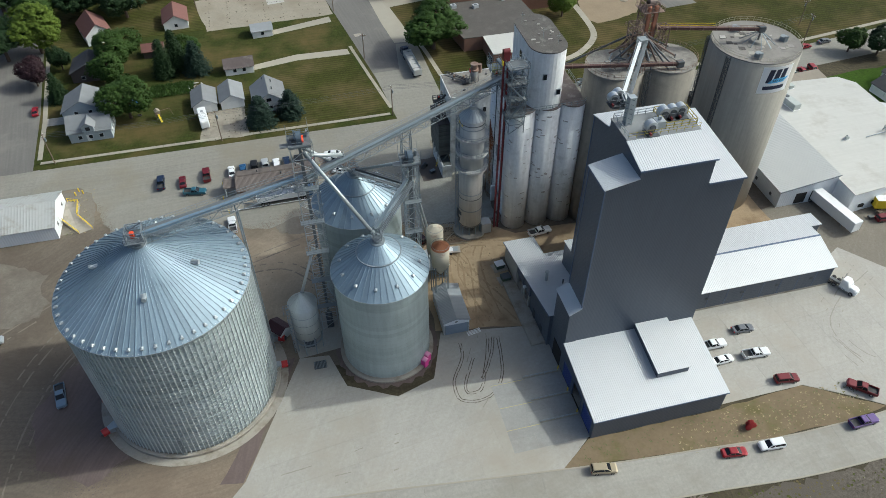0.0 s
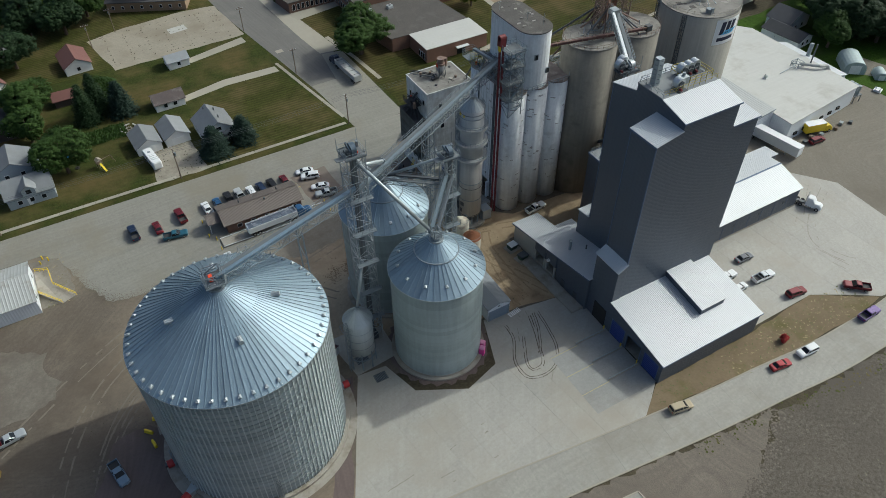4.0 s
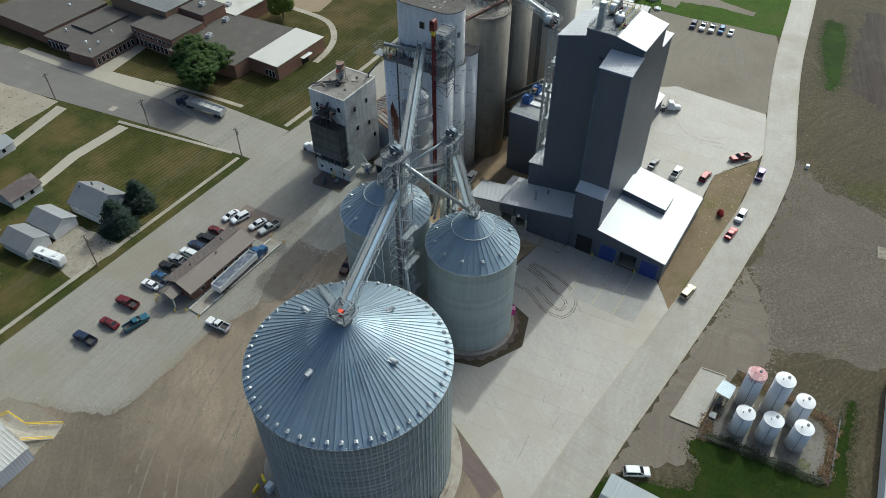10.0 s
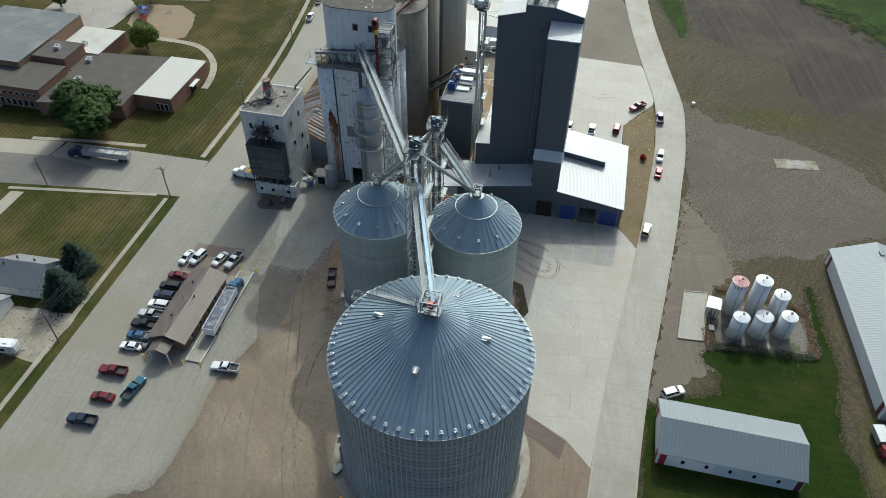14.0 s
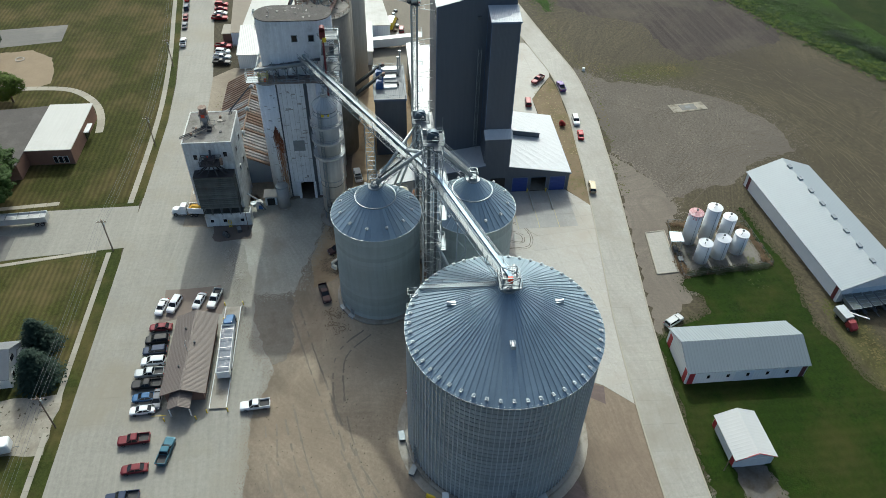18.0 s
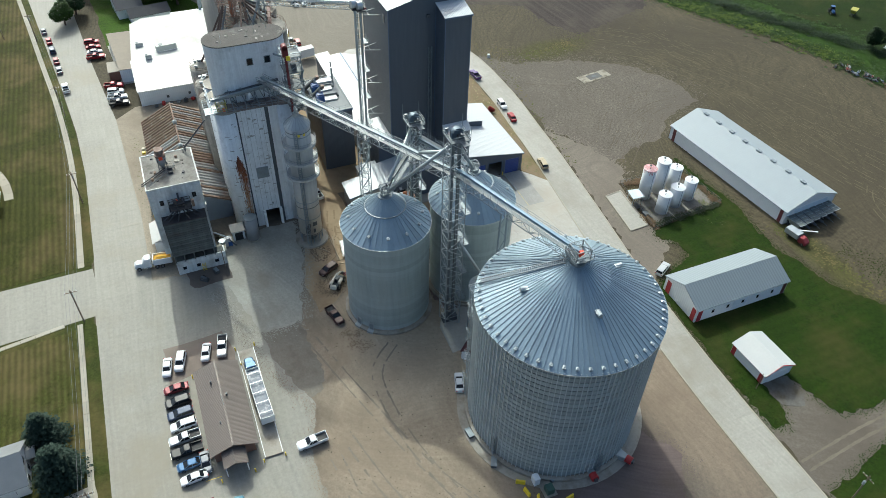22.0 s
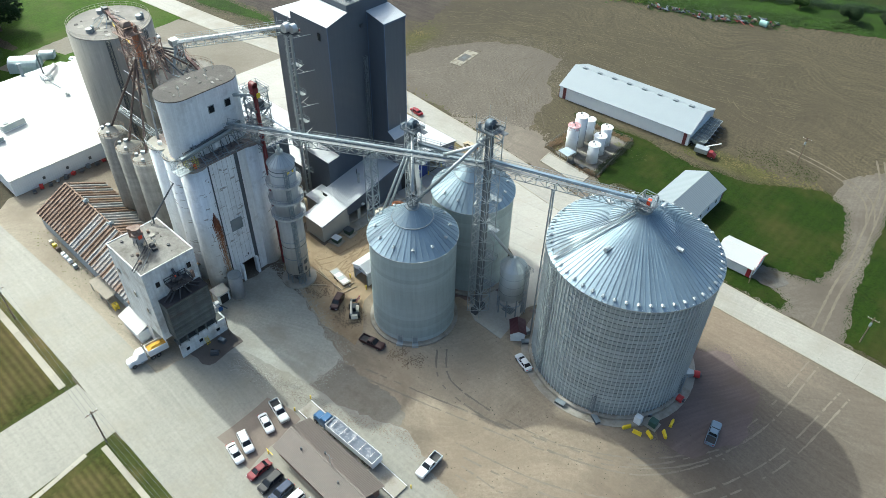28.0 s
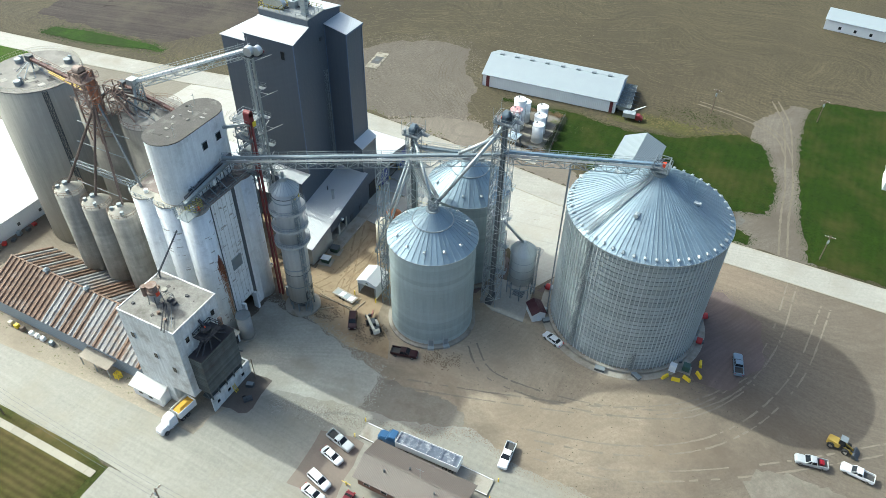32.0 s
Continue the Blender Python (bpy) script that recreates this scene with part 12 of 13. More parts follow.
for k in range(7):
    x, y = 136 + 3.2 * k, 104.6 + (k % 2) * 0.9
    th = thing("pallet_load", "stacked pallets and bins outside the plant", "pallet", x, y, 0.05, 4 * k, "pallets outside the plant")
    part("pallet", Geo().box(-0.7, -0.6, 0, 0.7, 0.6, 0.16), WOOD_POLE, th, world=False)
    part("load", Geo().box(-0.6, -0.5, 0.16, 0.6, 0.5, 0.7 + 0.15 * (k % 3)), (STEEL_DARK, WOOD_POLE, STEEL)[k % 3], th, world=False)
for k in range(10):
    th = thing("pallet_load", "clutter of bins along the plant wall", "pallet", 113.8 - (k % 2) * 0.5, 134 + 2.2 * k, 0.05, 9 * k, "bins along the plant wall")
    part("pallet", Geo().box(-0.5, -0.6, 0, 0.5, 0.6, 0.14), WOOD_POLE, th, world=False)
    part("load", Geo().box(-0.45, -0.5, 0.14, 0.45, 0.5, 0.6 + 0.3 * (k % 3)), (RED, STEEL_DARK, STEEL, STEEL_DARK)[k % 4], th, world=False)
# ---- school windows ----
for k in range(3):
    w = part("window", Geo().box(64.9, 198.4 + 1.4 * k, 0.6, 65.02, 199.5 + 1.4 * k, 2.8), TRIM_WHITE, sch)
    part("pane", Geo().box(64.84, 198.5 + 1.4 * k, 0.7, 64.92, 199.4 + 1.4 * k, 2.7), GLASS, w)
part("entry_door", Geo().box(76.4, 196.92, 0, 79.6, 197.02, 2.8), GLASS, sch)
part("canopy", Geo().box(75.8, 195.6, 2.9, 80.4, 197.0, 3.1), WHITE, sch)
for k in range(9):
    y = 236.2 + 2.0 * k
    for z, h, w0 in ((0.8, 2.2, 0.8), (4.4, 1.2, 0.7)):
        w = part("window", Geo().box(56.9, y, z, 57.02, y + w0 * 1.5, z + h), TRIM_WHITE, sch)
        part("pane", Geo().box(56.84, y + 0.1, z + 0.1, 56.92, y + w0 * 1.5 - 0.1, z + h - 0.1), GLASS, w)
for k in range(9):
    x = 40.2 + 1.8 * k
    w = part("window", Geo().box(x, 252.75 + 0.045 * (x - 39), 0.8, x + 1.1, 252.88 + 0.045 * (x - 39), 3.0), TRIM_WHITE, sch)
    part("pane", Geo().box(x + 0.1, 252.68 + 0.045 * (x - 39), 0.9, x + 1.0, 252.8 + 0.045 * (x - 39), 2.9), GLASS, w)
for k in range(6):
    y = 266.4 + 1.9 * k
    w = part("window", Geo().box(40.36 - 0.045 * (y - 265), y, 0.8, 40.6 - 0.045 * (y - 265), y + 1.3, 3.0), TRIM_WHITE, sch)
    part("pane", Geo().box(40.3 - 0.045 * (y - 265), y + 0.1, 0.9, 40.4 - 0.045 * (y - 265), y + 1.2, 2.9), GLASS, w)
for x, y, z in ((44.0, 262.0, 4.2), (46.0, 258.4, 4.2), (41.2, 256.4, 4.2), (53.6, 261.0, 4.2), (46.2, 275.0, 4.2), (58, 288, 5.05), (62, 292, 5.05)):
    tagged(part("roof_vent", Geo().cyl(x, y, 0.3, z, z + 0.7, 12).cyl(x, y, 0.42, z + 0.7, z + 0.95, 12, 0.2), TRIM_WHITE), "small white roof vent on the school", "vent", "school roof vents")
for x, y, z in ((79.4, 232.8, 4.9), (68, 229.4, 4.9), (60.4, 231, 4.9), (78.4, 242, 8.6), (60, 298, 5.05), (62.6, 300, 5.05), (88, 240, 5.2)):
    th = thing("roof_unit", "grey rooftop air unit on the school", "air unit", x, y, z, 10, "school rooftop units")
    part("case", Geo().box(-1.0, -0.8, 0, 1.0, 0.8, 1.1), mat("school_unit_grey", (0.40, 0.42, 0.44), 0.6), th, world=False)
    part("fan", Geo().cyl(0, 0, 0.5, 1.1, 1.2, 14), STEEL_DARK, th, world=False)

# ---- poles, wires, junk, ground marks ----
def utility_pole(x, y, h, yaw, arm=2.4):
    th = thing("utility_pole", "wooden utility pole with a crossarm", "utility pole", x, y, 0, yaw, "utility poles")
    part("pole", Geo().tube((0, 0, 0), (0, 0, h), 0.16, 10, 0.11), WOOD_POLE, th, world=False)
    part("crossarm", Geo().box(-0.08, -arm / 2, h - 0.8, 0.08, arm / 2, h - 0.65), WOOD_POLE, th, world=False)
    for s in (-1, -0.4, 0.4, 1):
        part("insulator", Geo().cyl(0, s * arm / 2 * 0.92, 0.06, h - 0.65, h - 0.45, 8), WHITE, th, world=False)
    part("transformer_can", Geo().cyl(0.35, 0, 0.25, h - 2.4, h - 1.5, 12), STEEL, th, world=False)


POLES = [(-66.0, 178.2), (-21.2, 177.9), (28.4, 178.6), (72.0, 177.0), (118.0, 180.0), (172.0, 187.6)]
for x, y in POLES:
    utility_pole(x, y, 10.0, 4 if x > 40 else 0)
for x, y, h in ((25.6, 213.0, 9.0), (-28.1, 262.9, 9.0), (-19.0, 270.9, 9.0), (20.2, 248.8, 9.0), (-56.0, 270.0, 9.0), (-28.8, -3.8, 9.0), (-66.9, 53.0, 8.0), (-59.6, -15.0, 8.0), (177.0, 198.0, 9.5)):
    utility_pole(x, y, h, 90)
for x, y, h in ((34.0, 147.0, 6.0), (-40.8, 52.6, 5.0)):
    tagged(part("lamp_pole", Geo().tube((x, y, 0), (x, y, h), 0.09, 8), WOOD_POLE), "short bare wooden lamp pole", "pole")
g = Geo()
for (xa, ya), (xb, yb) in zip(POLES, POLES[1:]):
    for s in (-1.1, -0.45, 0.45, 1.1):
        last = None
        for k in range(13):
            t = k / 12
            p = (xa + (xb - xa) * t, ya + (yb - ya) * t + s, 9.6 - 4 * 0.8 * t * (1 - t))
            if last:
                g.beam(last, p, 0.03)
            last = p
solid("power_line", g, STEEL_DARK, "thin overhead power lines along the street", "power line", "stuff")

rnd = random.Random(8)
JUNK = [mat("old_rust", (0.13, 0.075, 0.055), 0.8, spread=0.4), STEEL_DARK, mat("dull_red_paint", (0.20, 0.035, 0.035), 0.7, spread=0.4), mat("dull_grey_steel", (0.20, 0.21, 0.22), 0.7, spread=0.4), STEEL_DARK, mat("old_green_paint", (0.05, 0.10, 0.06), 0.6), mat("dull_blue_paint", (0.06, 0.09, 0.15), 0.7), STEEL]
ROW = dense([(59, -68.4), (49.3, -70.4), (43.5, -73.3), (34.4, -75.4), (25.1, -82.4), (14.5, -86.3)], 1.0)
for k in range(46):
    x, y = ROW[int(k * len(ROW) / 46)]
    x, y = x + rnd.uniform(-1.0, 1.0), y + rnd.uniform(-4.0, 2.0)
    th = thing("scrap_machine", "rusting old farm machine among weeds", "farm machine", x, y, 0.05, rnd.uniform(-70, 20), "scrap machines along the ditch")
    L, W = rnd.uniform(0.7, 2.0), rnd.uniform(0.5, 1.0)
    part("frame", Geo().box(-L, -W / 2, 0.35, L, -W / 2 + 0.12, 0.5).box(-L, W / 2 - 0.12, 0.35, L, W / 2, 0.5).box(-L, -W / 2, 0.36, -L + 0.12, W / 2, 0.49).box(L * 0.4, -W / 2, 0.36, L * 0.4 + 0.12, W / 2, 0.49).beam((L, 0, 0.45), (L + 1.3, 0, 0.3), 0.1), JUNK[k % len(JUNK)], th, world=False)
    part("body", stack(Geo(), [(0.5, -L * 0.8, L * rnd.uniform(0.0, 0.4), W * 0.45, 0.1), (0.5 + rnd.uniform(0.2, 0.7), -L * 0.6, L * rnd.uniform(-0.2, 0.2), W * 0.32, 0.1)]), JUNK[(k * 3 + 1) % len(JUNK)], th, world=False)
    for s_ in (-1, 1):
        part("wheel", wheel_geo(0.35, 0.16).mesh("wheel"), RUBBER, th, at=pose(-L * 0.5, s_ * W * 0.75, 0.35), world=False)
for k in range(9):
    x, y, q = rnd.uniform(19, 32), rnd.uniform(-84, -77.5), rnd.uniform(-0.8, -0.5)
    L = rnd.uniform(2.0, 4.5)
    tagged(part("scrap_beam", Geo().beam((x, y, 0.2 + 0.1 * k), (x + L * math.cos(q), y + L * math.sin(q), 0.2 + 0.1 * k), 0.3, 0.2), JUNK[(0, 2, 1)[k % 3]]), "rusty steel beam lying in the scrap row", "beam", "scrap beams")
for x, y, q, L in ((63.5, -98.0, 20, 5.5), (58.5, -97.0, 60, 4.0), (50.0, -101.0, 110, 4.5), (57.0, -113.0, 30, 5.0), (52.5, -120.3, 80, 4.2), (43.2, -131.4, 10, 6.0), (40.0, -128.0, 70, 5.0)):
    L *= 0.62
    th = thing("old_boat", "pale hull or sheet lying on the far grass", "boat", x, y, 0.06, q)
    part("hull", Geo().hexa([(-L / 2, -0.5, 0), (L / 2 - 0.6, -0.5, 0), (L / 2 - 0.6, 0.5, 0), (-L / 2, 0.5, 0)], [(-L / 2, -0.95, 0.8), (L / 2, -0.2, 0.9), (L / 2, 0.2, 0.9), (-L / 2, 0.95, 0.8)]), STEEL, th, world=False)
    part("deck", Geo().box(-L / 2 + 0.3, -0.6, 0.8, L / 4, 0.6, 0.95), STEEL, th, world=False)
th = thing("farm_tractor", "small blue farm tractor parked on the meadow", "tractor", 92.9, -98.6, 0.06, 150)
TRACTOR_BLUE = mat("tractor_blue", (0.03, 0.09, 0.26), 0.5)
part("hood", stack(Geo(), [(0.9, 0.2, 2.3, 0.42, 0.1), (1.6, 0.2, 2.2, 0.38, 0.15)]), TRACTOR_BLUE, th, world=False)
part("cab", stack(Geo(), [(0.9, -1.3, 0.2, 0.75, 0.1), (2.5, -1.2, 0.0, 0.65, 0.1)]), GLASS, th, world=False)
part("cab_roof", Geo().box(-1.3, -0.75, 2.5, 0.15, 0.75, 2.65), TRACTOR_BLUE, th, world=False)
for sy in (-1, 1):
    big_wheel(th, -0.7, sy * 0.95, 0.8, 0.45)
    big_wheel(th, 1.8, sy * 0.75, 0.5, 0.3)
th = thing("gravity_wagon", "yellow-green gravity wagon behind the tractor", "wagon", 88.4, -105.0, 0.06, 120)
part("box", Geo().hexa([(-0.9, -0.6, 1.0), (0.9, -0.6, 1.0), (0.9, 0.6, 1.0), (-0.9, 0.6, 1.0)], [(-1.9, -1.2, 2.6), (1.9, -1.2, 2.6), (1.9, 1.2, 2.6), (-1.9, 1.2, 2.6)]), mat("faded_wagon_paint", (0.34, 0.33, 0.06), 0.6, spread=0.3), th, "faded yellow-green box", world=False)
part("frame", Geo().box(-1.6, -0.5, 0.7, 1.6, 0.5, 0.95), STEEL_DARK, th, world=False)
part("drawbar", Geo().beam((1.6, 0, 0.7), (3.2, 0, 0.5), 0.14), STEEL_DARK, th, world=False)
for sx in (-1.2, 1.2):
    for sy in (-1, 1):
        big_wheel(th, sx, sy * 0.8, 0.42, 0.28)
th = thing("ramp_trailer", "flat trailer with a pale steel deck at the ditch", "trailer", 62.8, -96.0, 0.06, 115)
part("deck", Geo().box(-2.2, -1.0, 0.5, 2.2, 1.0, 0.62), mat("pale_deck_steel", (0.36, 0.38, 0.40), 0.6, spread=0.2), th, world=False)
part("head_hoop", Geo().beam((-2.2, -0.9, 0.6), (-2.2, -0.9, 1.9), 0.12).beam((-2.2, 0.9, 0.6), (-2.2, 0.9, 1.9), 0.12).beam((-2.2, -0.9, 1.9), (-2.2, 0.9, 1.9), 0.12), STEEL_DARK, th, world=False)
for sy in (-1, 1):
    big_wheel(th, 0.3, sy * 1.1, 0.38, 0.24)
for x, y, q in ((59.4, -96.9, 110), (51.0, -100.0, 40)):
    th = thing("steel_sheet", "pale steel sheet lying in the grass", "sheet", x, y, 0.08, q)
    part("sheet", Geo().box(-1.7, -0.45, 0, 1.7, 0.45, 0.06).box(-1.7, -0.45, 0.06, 1.7, -0.38, 0.14), GALV, th, world=False)
th = thing("deer_stand", "dark box stand on short legs in the meadow", "stand", 65.2, -111.5, 0.05, 20)
part("box", Geo().box(-0.9, -0.7, 0.9, 0.9, 0.7, 2.6), STEEL_DARK, th, world=False)
part("roof", Geo().slab([(-1.1, -0.9, 2.75), (1.1, -0.9, 2.6), (1.1, 0.9, 2.6), (-1.1, 0.9, 2.75)], 0.1), STEEL, th, world=False)
for sx in (-0.8, 0.8):
    for sy in (-0.6, 0.6):
        part("leg", Geo().beam((sx, sy, 0), (sx, sy, 0.9), 0.12), STEEL_DARK, th, world=False)
th = thing("poly_tank", "pale green plastic tank in the scrap row", "tank", 18.2, -83.2, 0.05)
part("shell", Geo().tube((16.8, -83.2, 1.2), (19.6, -83.2, 1.2), 1.1, 18), mat("pale_green_plastic", (0.40, 0.62, 0.55), 0.5), th)
part("cradle", Geo().box(17, -84, 0, 17.3, -82.4, 0.6).box(19.1, -84, 0, 19.4, -82.4, 0.6), STEEL_DARK, th)
BASIN = mat("silted_concrete", (0.29, 0.265, 0.215), 0.9, 0, 0.3, 0.5, 3.0, 0.02, dirt=(0.12, 0.105, 0.075), dirt_amount=0.6, dirt_scale=0.5)
th = thing("manhole_pad", "concrete catch basin in the field with its pit's shade painted dark", "drain", 82.4, 16.2, 0.0, 8)
for x0, y0, x1, y1 in ((-2.2, 2.6, 2.2, 5.8), (-2.2, -5.8, 2.2, -2.6), (-2.2, -2.6, -1.5, 2.6), (1.5, -2.6, 2.2, 2.6)):
    part("slab", Geo().box(x0, y0, 0.0, x1, y1, 0.12), BASIN, th, world=False)
# flush sheet, dark in colour for the shaded depth of the pit
part("pit", Geo().prism([(-1.5, -2.6), (1.5, -2.6), (1.5, 2.6), (-1.5, 2.6)], 0.0, 0.13), mat("pit_shade", (0.045, 0.045, 0.04), 0.4, spread=0.6, scale=0.6), th, world=False)
part("grate", Geo().box(-0.6, -0.9, 0.13, 0.6, 0.9, 0.2), STEEL_DARK, th, world=False)
tagged(part("scrub_bush", CROWN["broad"][0], leaf_mat("red_foliage", (0.30, 0.03, 0.03)), at=Matrix.Translation((74.6, 58.2, -0.3)) @ Matrix.Diagonal((3.0, 2.4, 2.2, 1))), "small red-leaved bush beside the road", "bush")
tagged(part("traffic_drum", Geo().cyl(107.0, 43.8, 0.5, 0, 1.1, 14), WHITE), "pale drum beside the road", "drum")
# garden things among the houses
th = thing("play_slide", "yellow garden slide beside a tree", "slide", -38.8, 193.4, 0.06, 20)
part("chute", Geo().beam((0, 0, 1.6), (0, -2.6, 0.3), 0.5, 0.1), YELLOW, th, world=False)
part("frame", Geo().beam((0.3, 0.1, 0), (0.2, 0, 1.8), 0.08).beam((-0.3, 0.1, 0), (-0.2, 0, 1.8), 0.08), STEEL, th, world=False)
part("deck", Geo().box(-0.7, 0.0, 1.5, 0.7, 1.3, 1.6), WOOD_POLE, th, world=False)
for x in (-0.65, 0.65):
    for y in (0.05, 1.25):
        part("post", Geo().beam((x, y, 0), (x, y, 2.6), 0.1), WOOD_POLE, th, world=False)
part("canopy", Geo().gable(-0.8, -0.1, 0.8, 1.4, 2.5, 2.55, 3.1, "y"), mat("faded_canvas", (0.30, 0.27, 0.22), 0.8), th, world=False)
part("swing_beam", Geo().beam((0.65, 0.6, 2.2), (3.6, 0.6, 2.2), 0.1).beam((3.6, 0.6, 2.2), (4.1, 1.3, 0), 0.08).beam((3.6, 0.6, 2.2), (4.1, -0.1, 0), 0.08), WOOD_POLE, th, world=False)
th = thing("paddling_pool", "round blue garden pool under a pale cover", "pool", -47.2, 204.2, 0.06)
part("rim", Geo().ring(-47.2, 204.2, 1.5, 1.65, 0, 0.7, 28), mat("pool_blue", (0.03, 0.22, 0.55), 0.4), th)
part("cover", Geo().cyl(-47.2, 204.2, 1.5, 0, 0.62, 28), mat("pool_cover", (0.16, 0.30, 0.42), 0.5, spread=0.5, scale=1.2), th)
tagged(part("tarp", Geo().prism([(-48.6, 201.2), (-46.4, 201.0), (-46.2, 202.0), (-48.4, 202.3)], 0.06, 0.14), mat("tarp_blue", (0.02, 0.14, 0.50), 0.5)), "bright blue tarp on the grass", "tarp")
tagged(part("tractor_tyre", Geo().ring(-44.6, 196.8, 0.3, 0.6, 0.06, 0.3, 20), RUBBER), "old tyre lying on the lawn", "tyre")
th = thing("fire_pit", "ring of pale stones with benches on a patio", "fire pit", -28.2, 208.6, 0.06)
part("patio", Geo().cyl(-28.2, 208.6, 1.6, 0, 0.05, 20), mat("patio_gravel", (0.16, 0.13, 0.10), 0.95, spread=0.4), th)
for k in range(9):
    q = 2 * math.pi * k / 9
    part("stone", Geo().cyl(-28.2 + 0.8 * math.cos(q), 208.6 + 0.8 * math.sin(q), 0.22, 0.05, 0.4, 7), CONC, th)
for q, L in ((0.4, 2.2), (1.7, 2.0), (3.1, 2.4), (4.4, 1.8)):
    x, y = -28.2 + 2.1 * math.cos(q), 208.6 + 2.1 * math.sin(q)
    part("bench", Geo().beam((x - L / 2 * math.sin(q), y + L / 2 * math.cos(q), 0.4), (x + L / 2 * math.sin(q), y - L / 2 * math.cos(q), 0.4), 0.4, 0.12), TRIM_WHITE_CONC, th)
    part("bench_foot", Geo().box(x - 0.2, y - 0.2, 0, x + 0.2, y + 0.2, 0.36), CONC, th)
g = Geo()
rn = np.random.default_rng(3)
for k in range(900):
    x, y = -42 + rn.random() * 13, 205 + rn.random() * 7
    s = 0.25 + 0.3 * rn.random()
    a2 = rn.random() * 6.28
    g.add([(x - s * math.cos(a2), y - s * math.sin(a2), 0.1 + rn.random() * 0.5), (x + s * math.cos(a2), y + s * math.sin(a2), 0.3 + rn.random() * 0.4), (x, y + s, 0.5 + rn.random() * 0.6), (x - s, y, 0.3)], [(0, 1, 2, 3)])
solid("vegetable_patch", g, LEAF[0], "leafy vegetable patch in a garden", "vegetables", "stuff")


# ---- old mill: boom, flue and roof scrap ----
th = thing("boom", "long black steel boom on the old mill's roof", "boom", 50.4, 149.0, 23.5)
part("mast", Geo().tube((50.4, 149.0, 23.5), (50.4, 149.0, 25.2), 0.16, 10), STEEL_DARK, th)
part("arm", Geo().tube((50.4, 149.0, 24.6), (49.0, 143.4, 31.4), 0.2, 10, 0.15), STEEL_DARK, th)
part("stay", Geo().beam((50.9, 149.6, 23.5), (50.3, 148.6, 25.4), 0.08).beam((49.8, 149.6, 23.5), (50.2, 148.6, 25.4), 0.08), STEEL_DARK, th)
rnd = random.Random(8)
for k in range(9):
    x, y, w = rnd.uniform(39.4, 50.4), rnd.uniform(149, 158), rnd.uniform(0.15, 0.45)
    part("roof_patch", Geo().prism([(x - w, y - w * 0.6), (x + w * 0.7, y - w), (x + w, y + w * 0.5), (x - w * 0.4, y + w)], 23.5, 23.5 + rnd.uniform(0.02, 0.12)), rnd.choice((TAR, RUBBLE, SLAT, TAR)), old)
for x, y in ((41.5, 157.2), (43.8, 156.4), (48.6, 151.4)):
    part("roof_drum", Geo().cyl(x, y, 0.3, 23.5, 24.1, 12), rnd.choice((STEEL_DARK, RUSTED_RAIL)), old)
part("roof_pipe", Geo().tube((39.0, 158.2, 23.9), (44.8, 152.0, 24.1), 0.1, 8), STEEL_DARK, old, "thin black pipe across the roof")

# ---- tyre marks ----
MUD = mat("dried_mud_marks", (0.125, 0.105, 0.082), 0.95, 0, 0.5, 0.8, 4.0, spec=0.1)
RUTS = mat("soil_ruts", (0.074, 0.063, 0.043), 0.95, 0, 0.4, 0.3, 3.0, spec=0.1)
PALE_RUTS = mat("pale_ruts", (0.112, 0.101, 0.067), 0.95, 0, 0.4, 0.3, 3.0, spec=0.1)


def marks(name, label, lines, gauge, width, z, material, seed, gaps=0.25):
    """Broken pairs of tyre marks along rounded lines."""
    g, rnd = Geo(), random.Random(seed)
    for number, line in enumerate(lines):
        mid = dense(line, 0.8)
        for side in (-gauge / 2, gauge / 2):
            lift = z + 0.0011 * number + (0.0005 if side > 0 else 0.0)
            pts = [(x + rnd.uniform(-0.05, 0.05), y + rnd.uniform(-0.05, 0.05)) for x, y in offset(mid, side)]
            half = [width * rnd.uniform(0.25, 0.6) for p in pts]
            rims, on = [offset(pts, 1.0), pts], True
            for i in range(len(pts) - 1):
                on = rnd.random() > gaps * (0.5 if on else 1.6)
                if on:
                    q = []
                    for k, s in ((i, -1), (i + 1, -1), (i + 1, 1), (i, 1)):
                        nx, ny = rims[0][k][0] - pts[k][0], rims[0][k][1] - pts[k][1]
                        q.append((pts[k][0] + nx * s * half[k], pts[k][1] + ny * s * half[k], lift))
                    g.add(q, [(0, 1, 2, 3)])
    solid(name, g, material, label, "tyre marks", "structure")


marks("tyre_marks", "dark muddy tyre loop on the concrete apron", [[(34.2, 91.2), (33.4, 86.0), (32.1, 81.3), (29.5, 77.8), (25.9, 76.6), (22.6, 77.6), (22.0, 80.2), (22.6, 83.0), (25.4, 87.6), (25.9, 91.4)], [(32.0, 91.2), (30.6, 87.0), (28.9, 83.0), (27.9, 80.4), (26.6, 78.8), (24.3, 78.9), (24.2, 80.6), (25.2, 82.8), (27.6, 87.0)], [(33.2, 91.4), (31.8, 87.6), (29.8, 84.0), (28.0, 81.6)]], 0.5, 0.17, 0.0625, MUD, 3, 0.12)
marks("tyre_marks", "faint tyre marks across the apron", [[(31.0, 92.8), (29.8, 84.0), (26.0, 76.0), (14.0, 68.0), (-4.0, 66.5)], [(27.0, 90.0), (18.0, 76.0), (2.0, 71.0), (-14.0, 69.0)]], 1.8, 0.2, 0.063, mat("faint_marks", (0.27, 0.25, 0.21), 0.95, 0, 0.4, 0.8, 4.0), 4, 0.6)
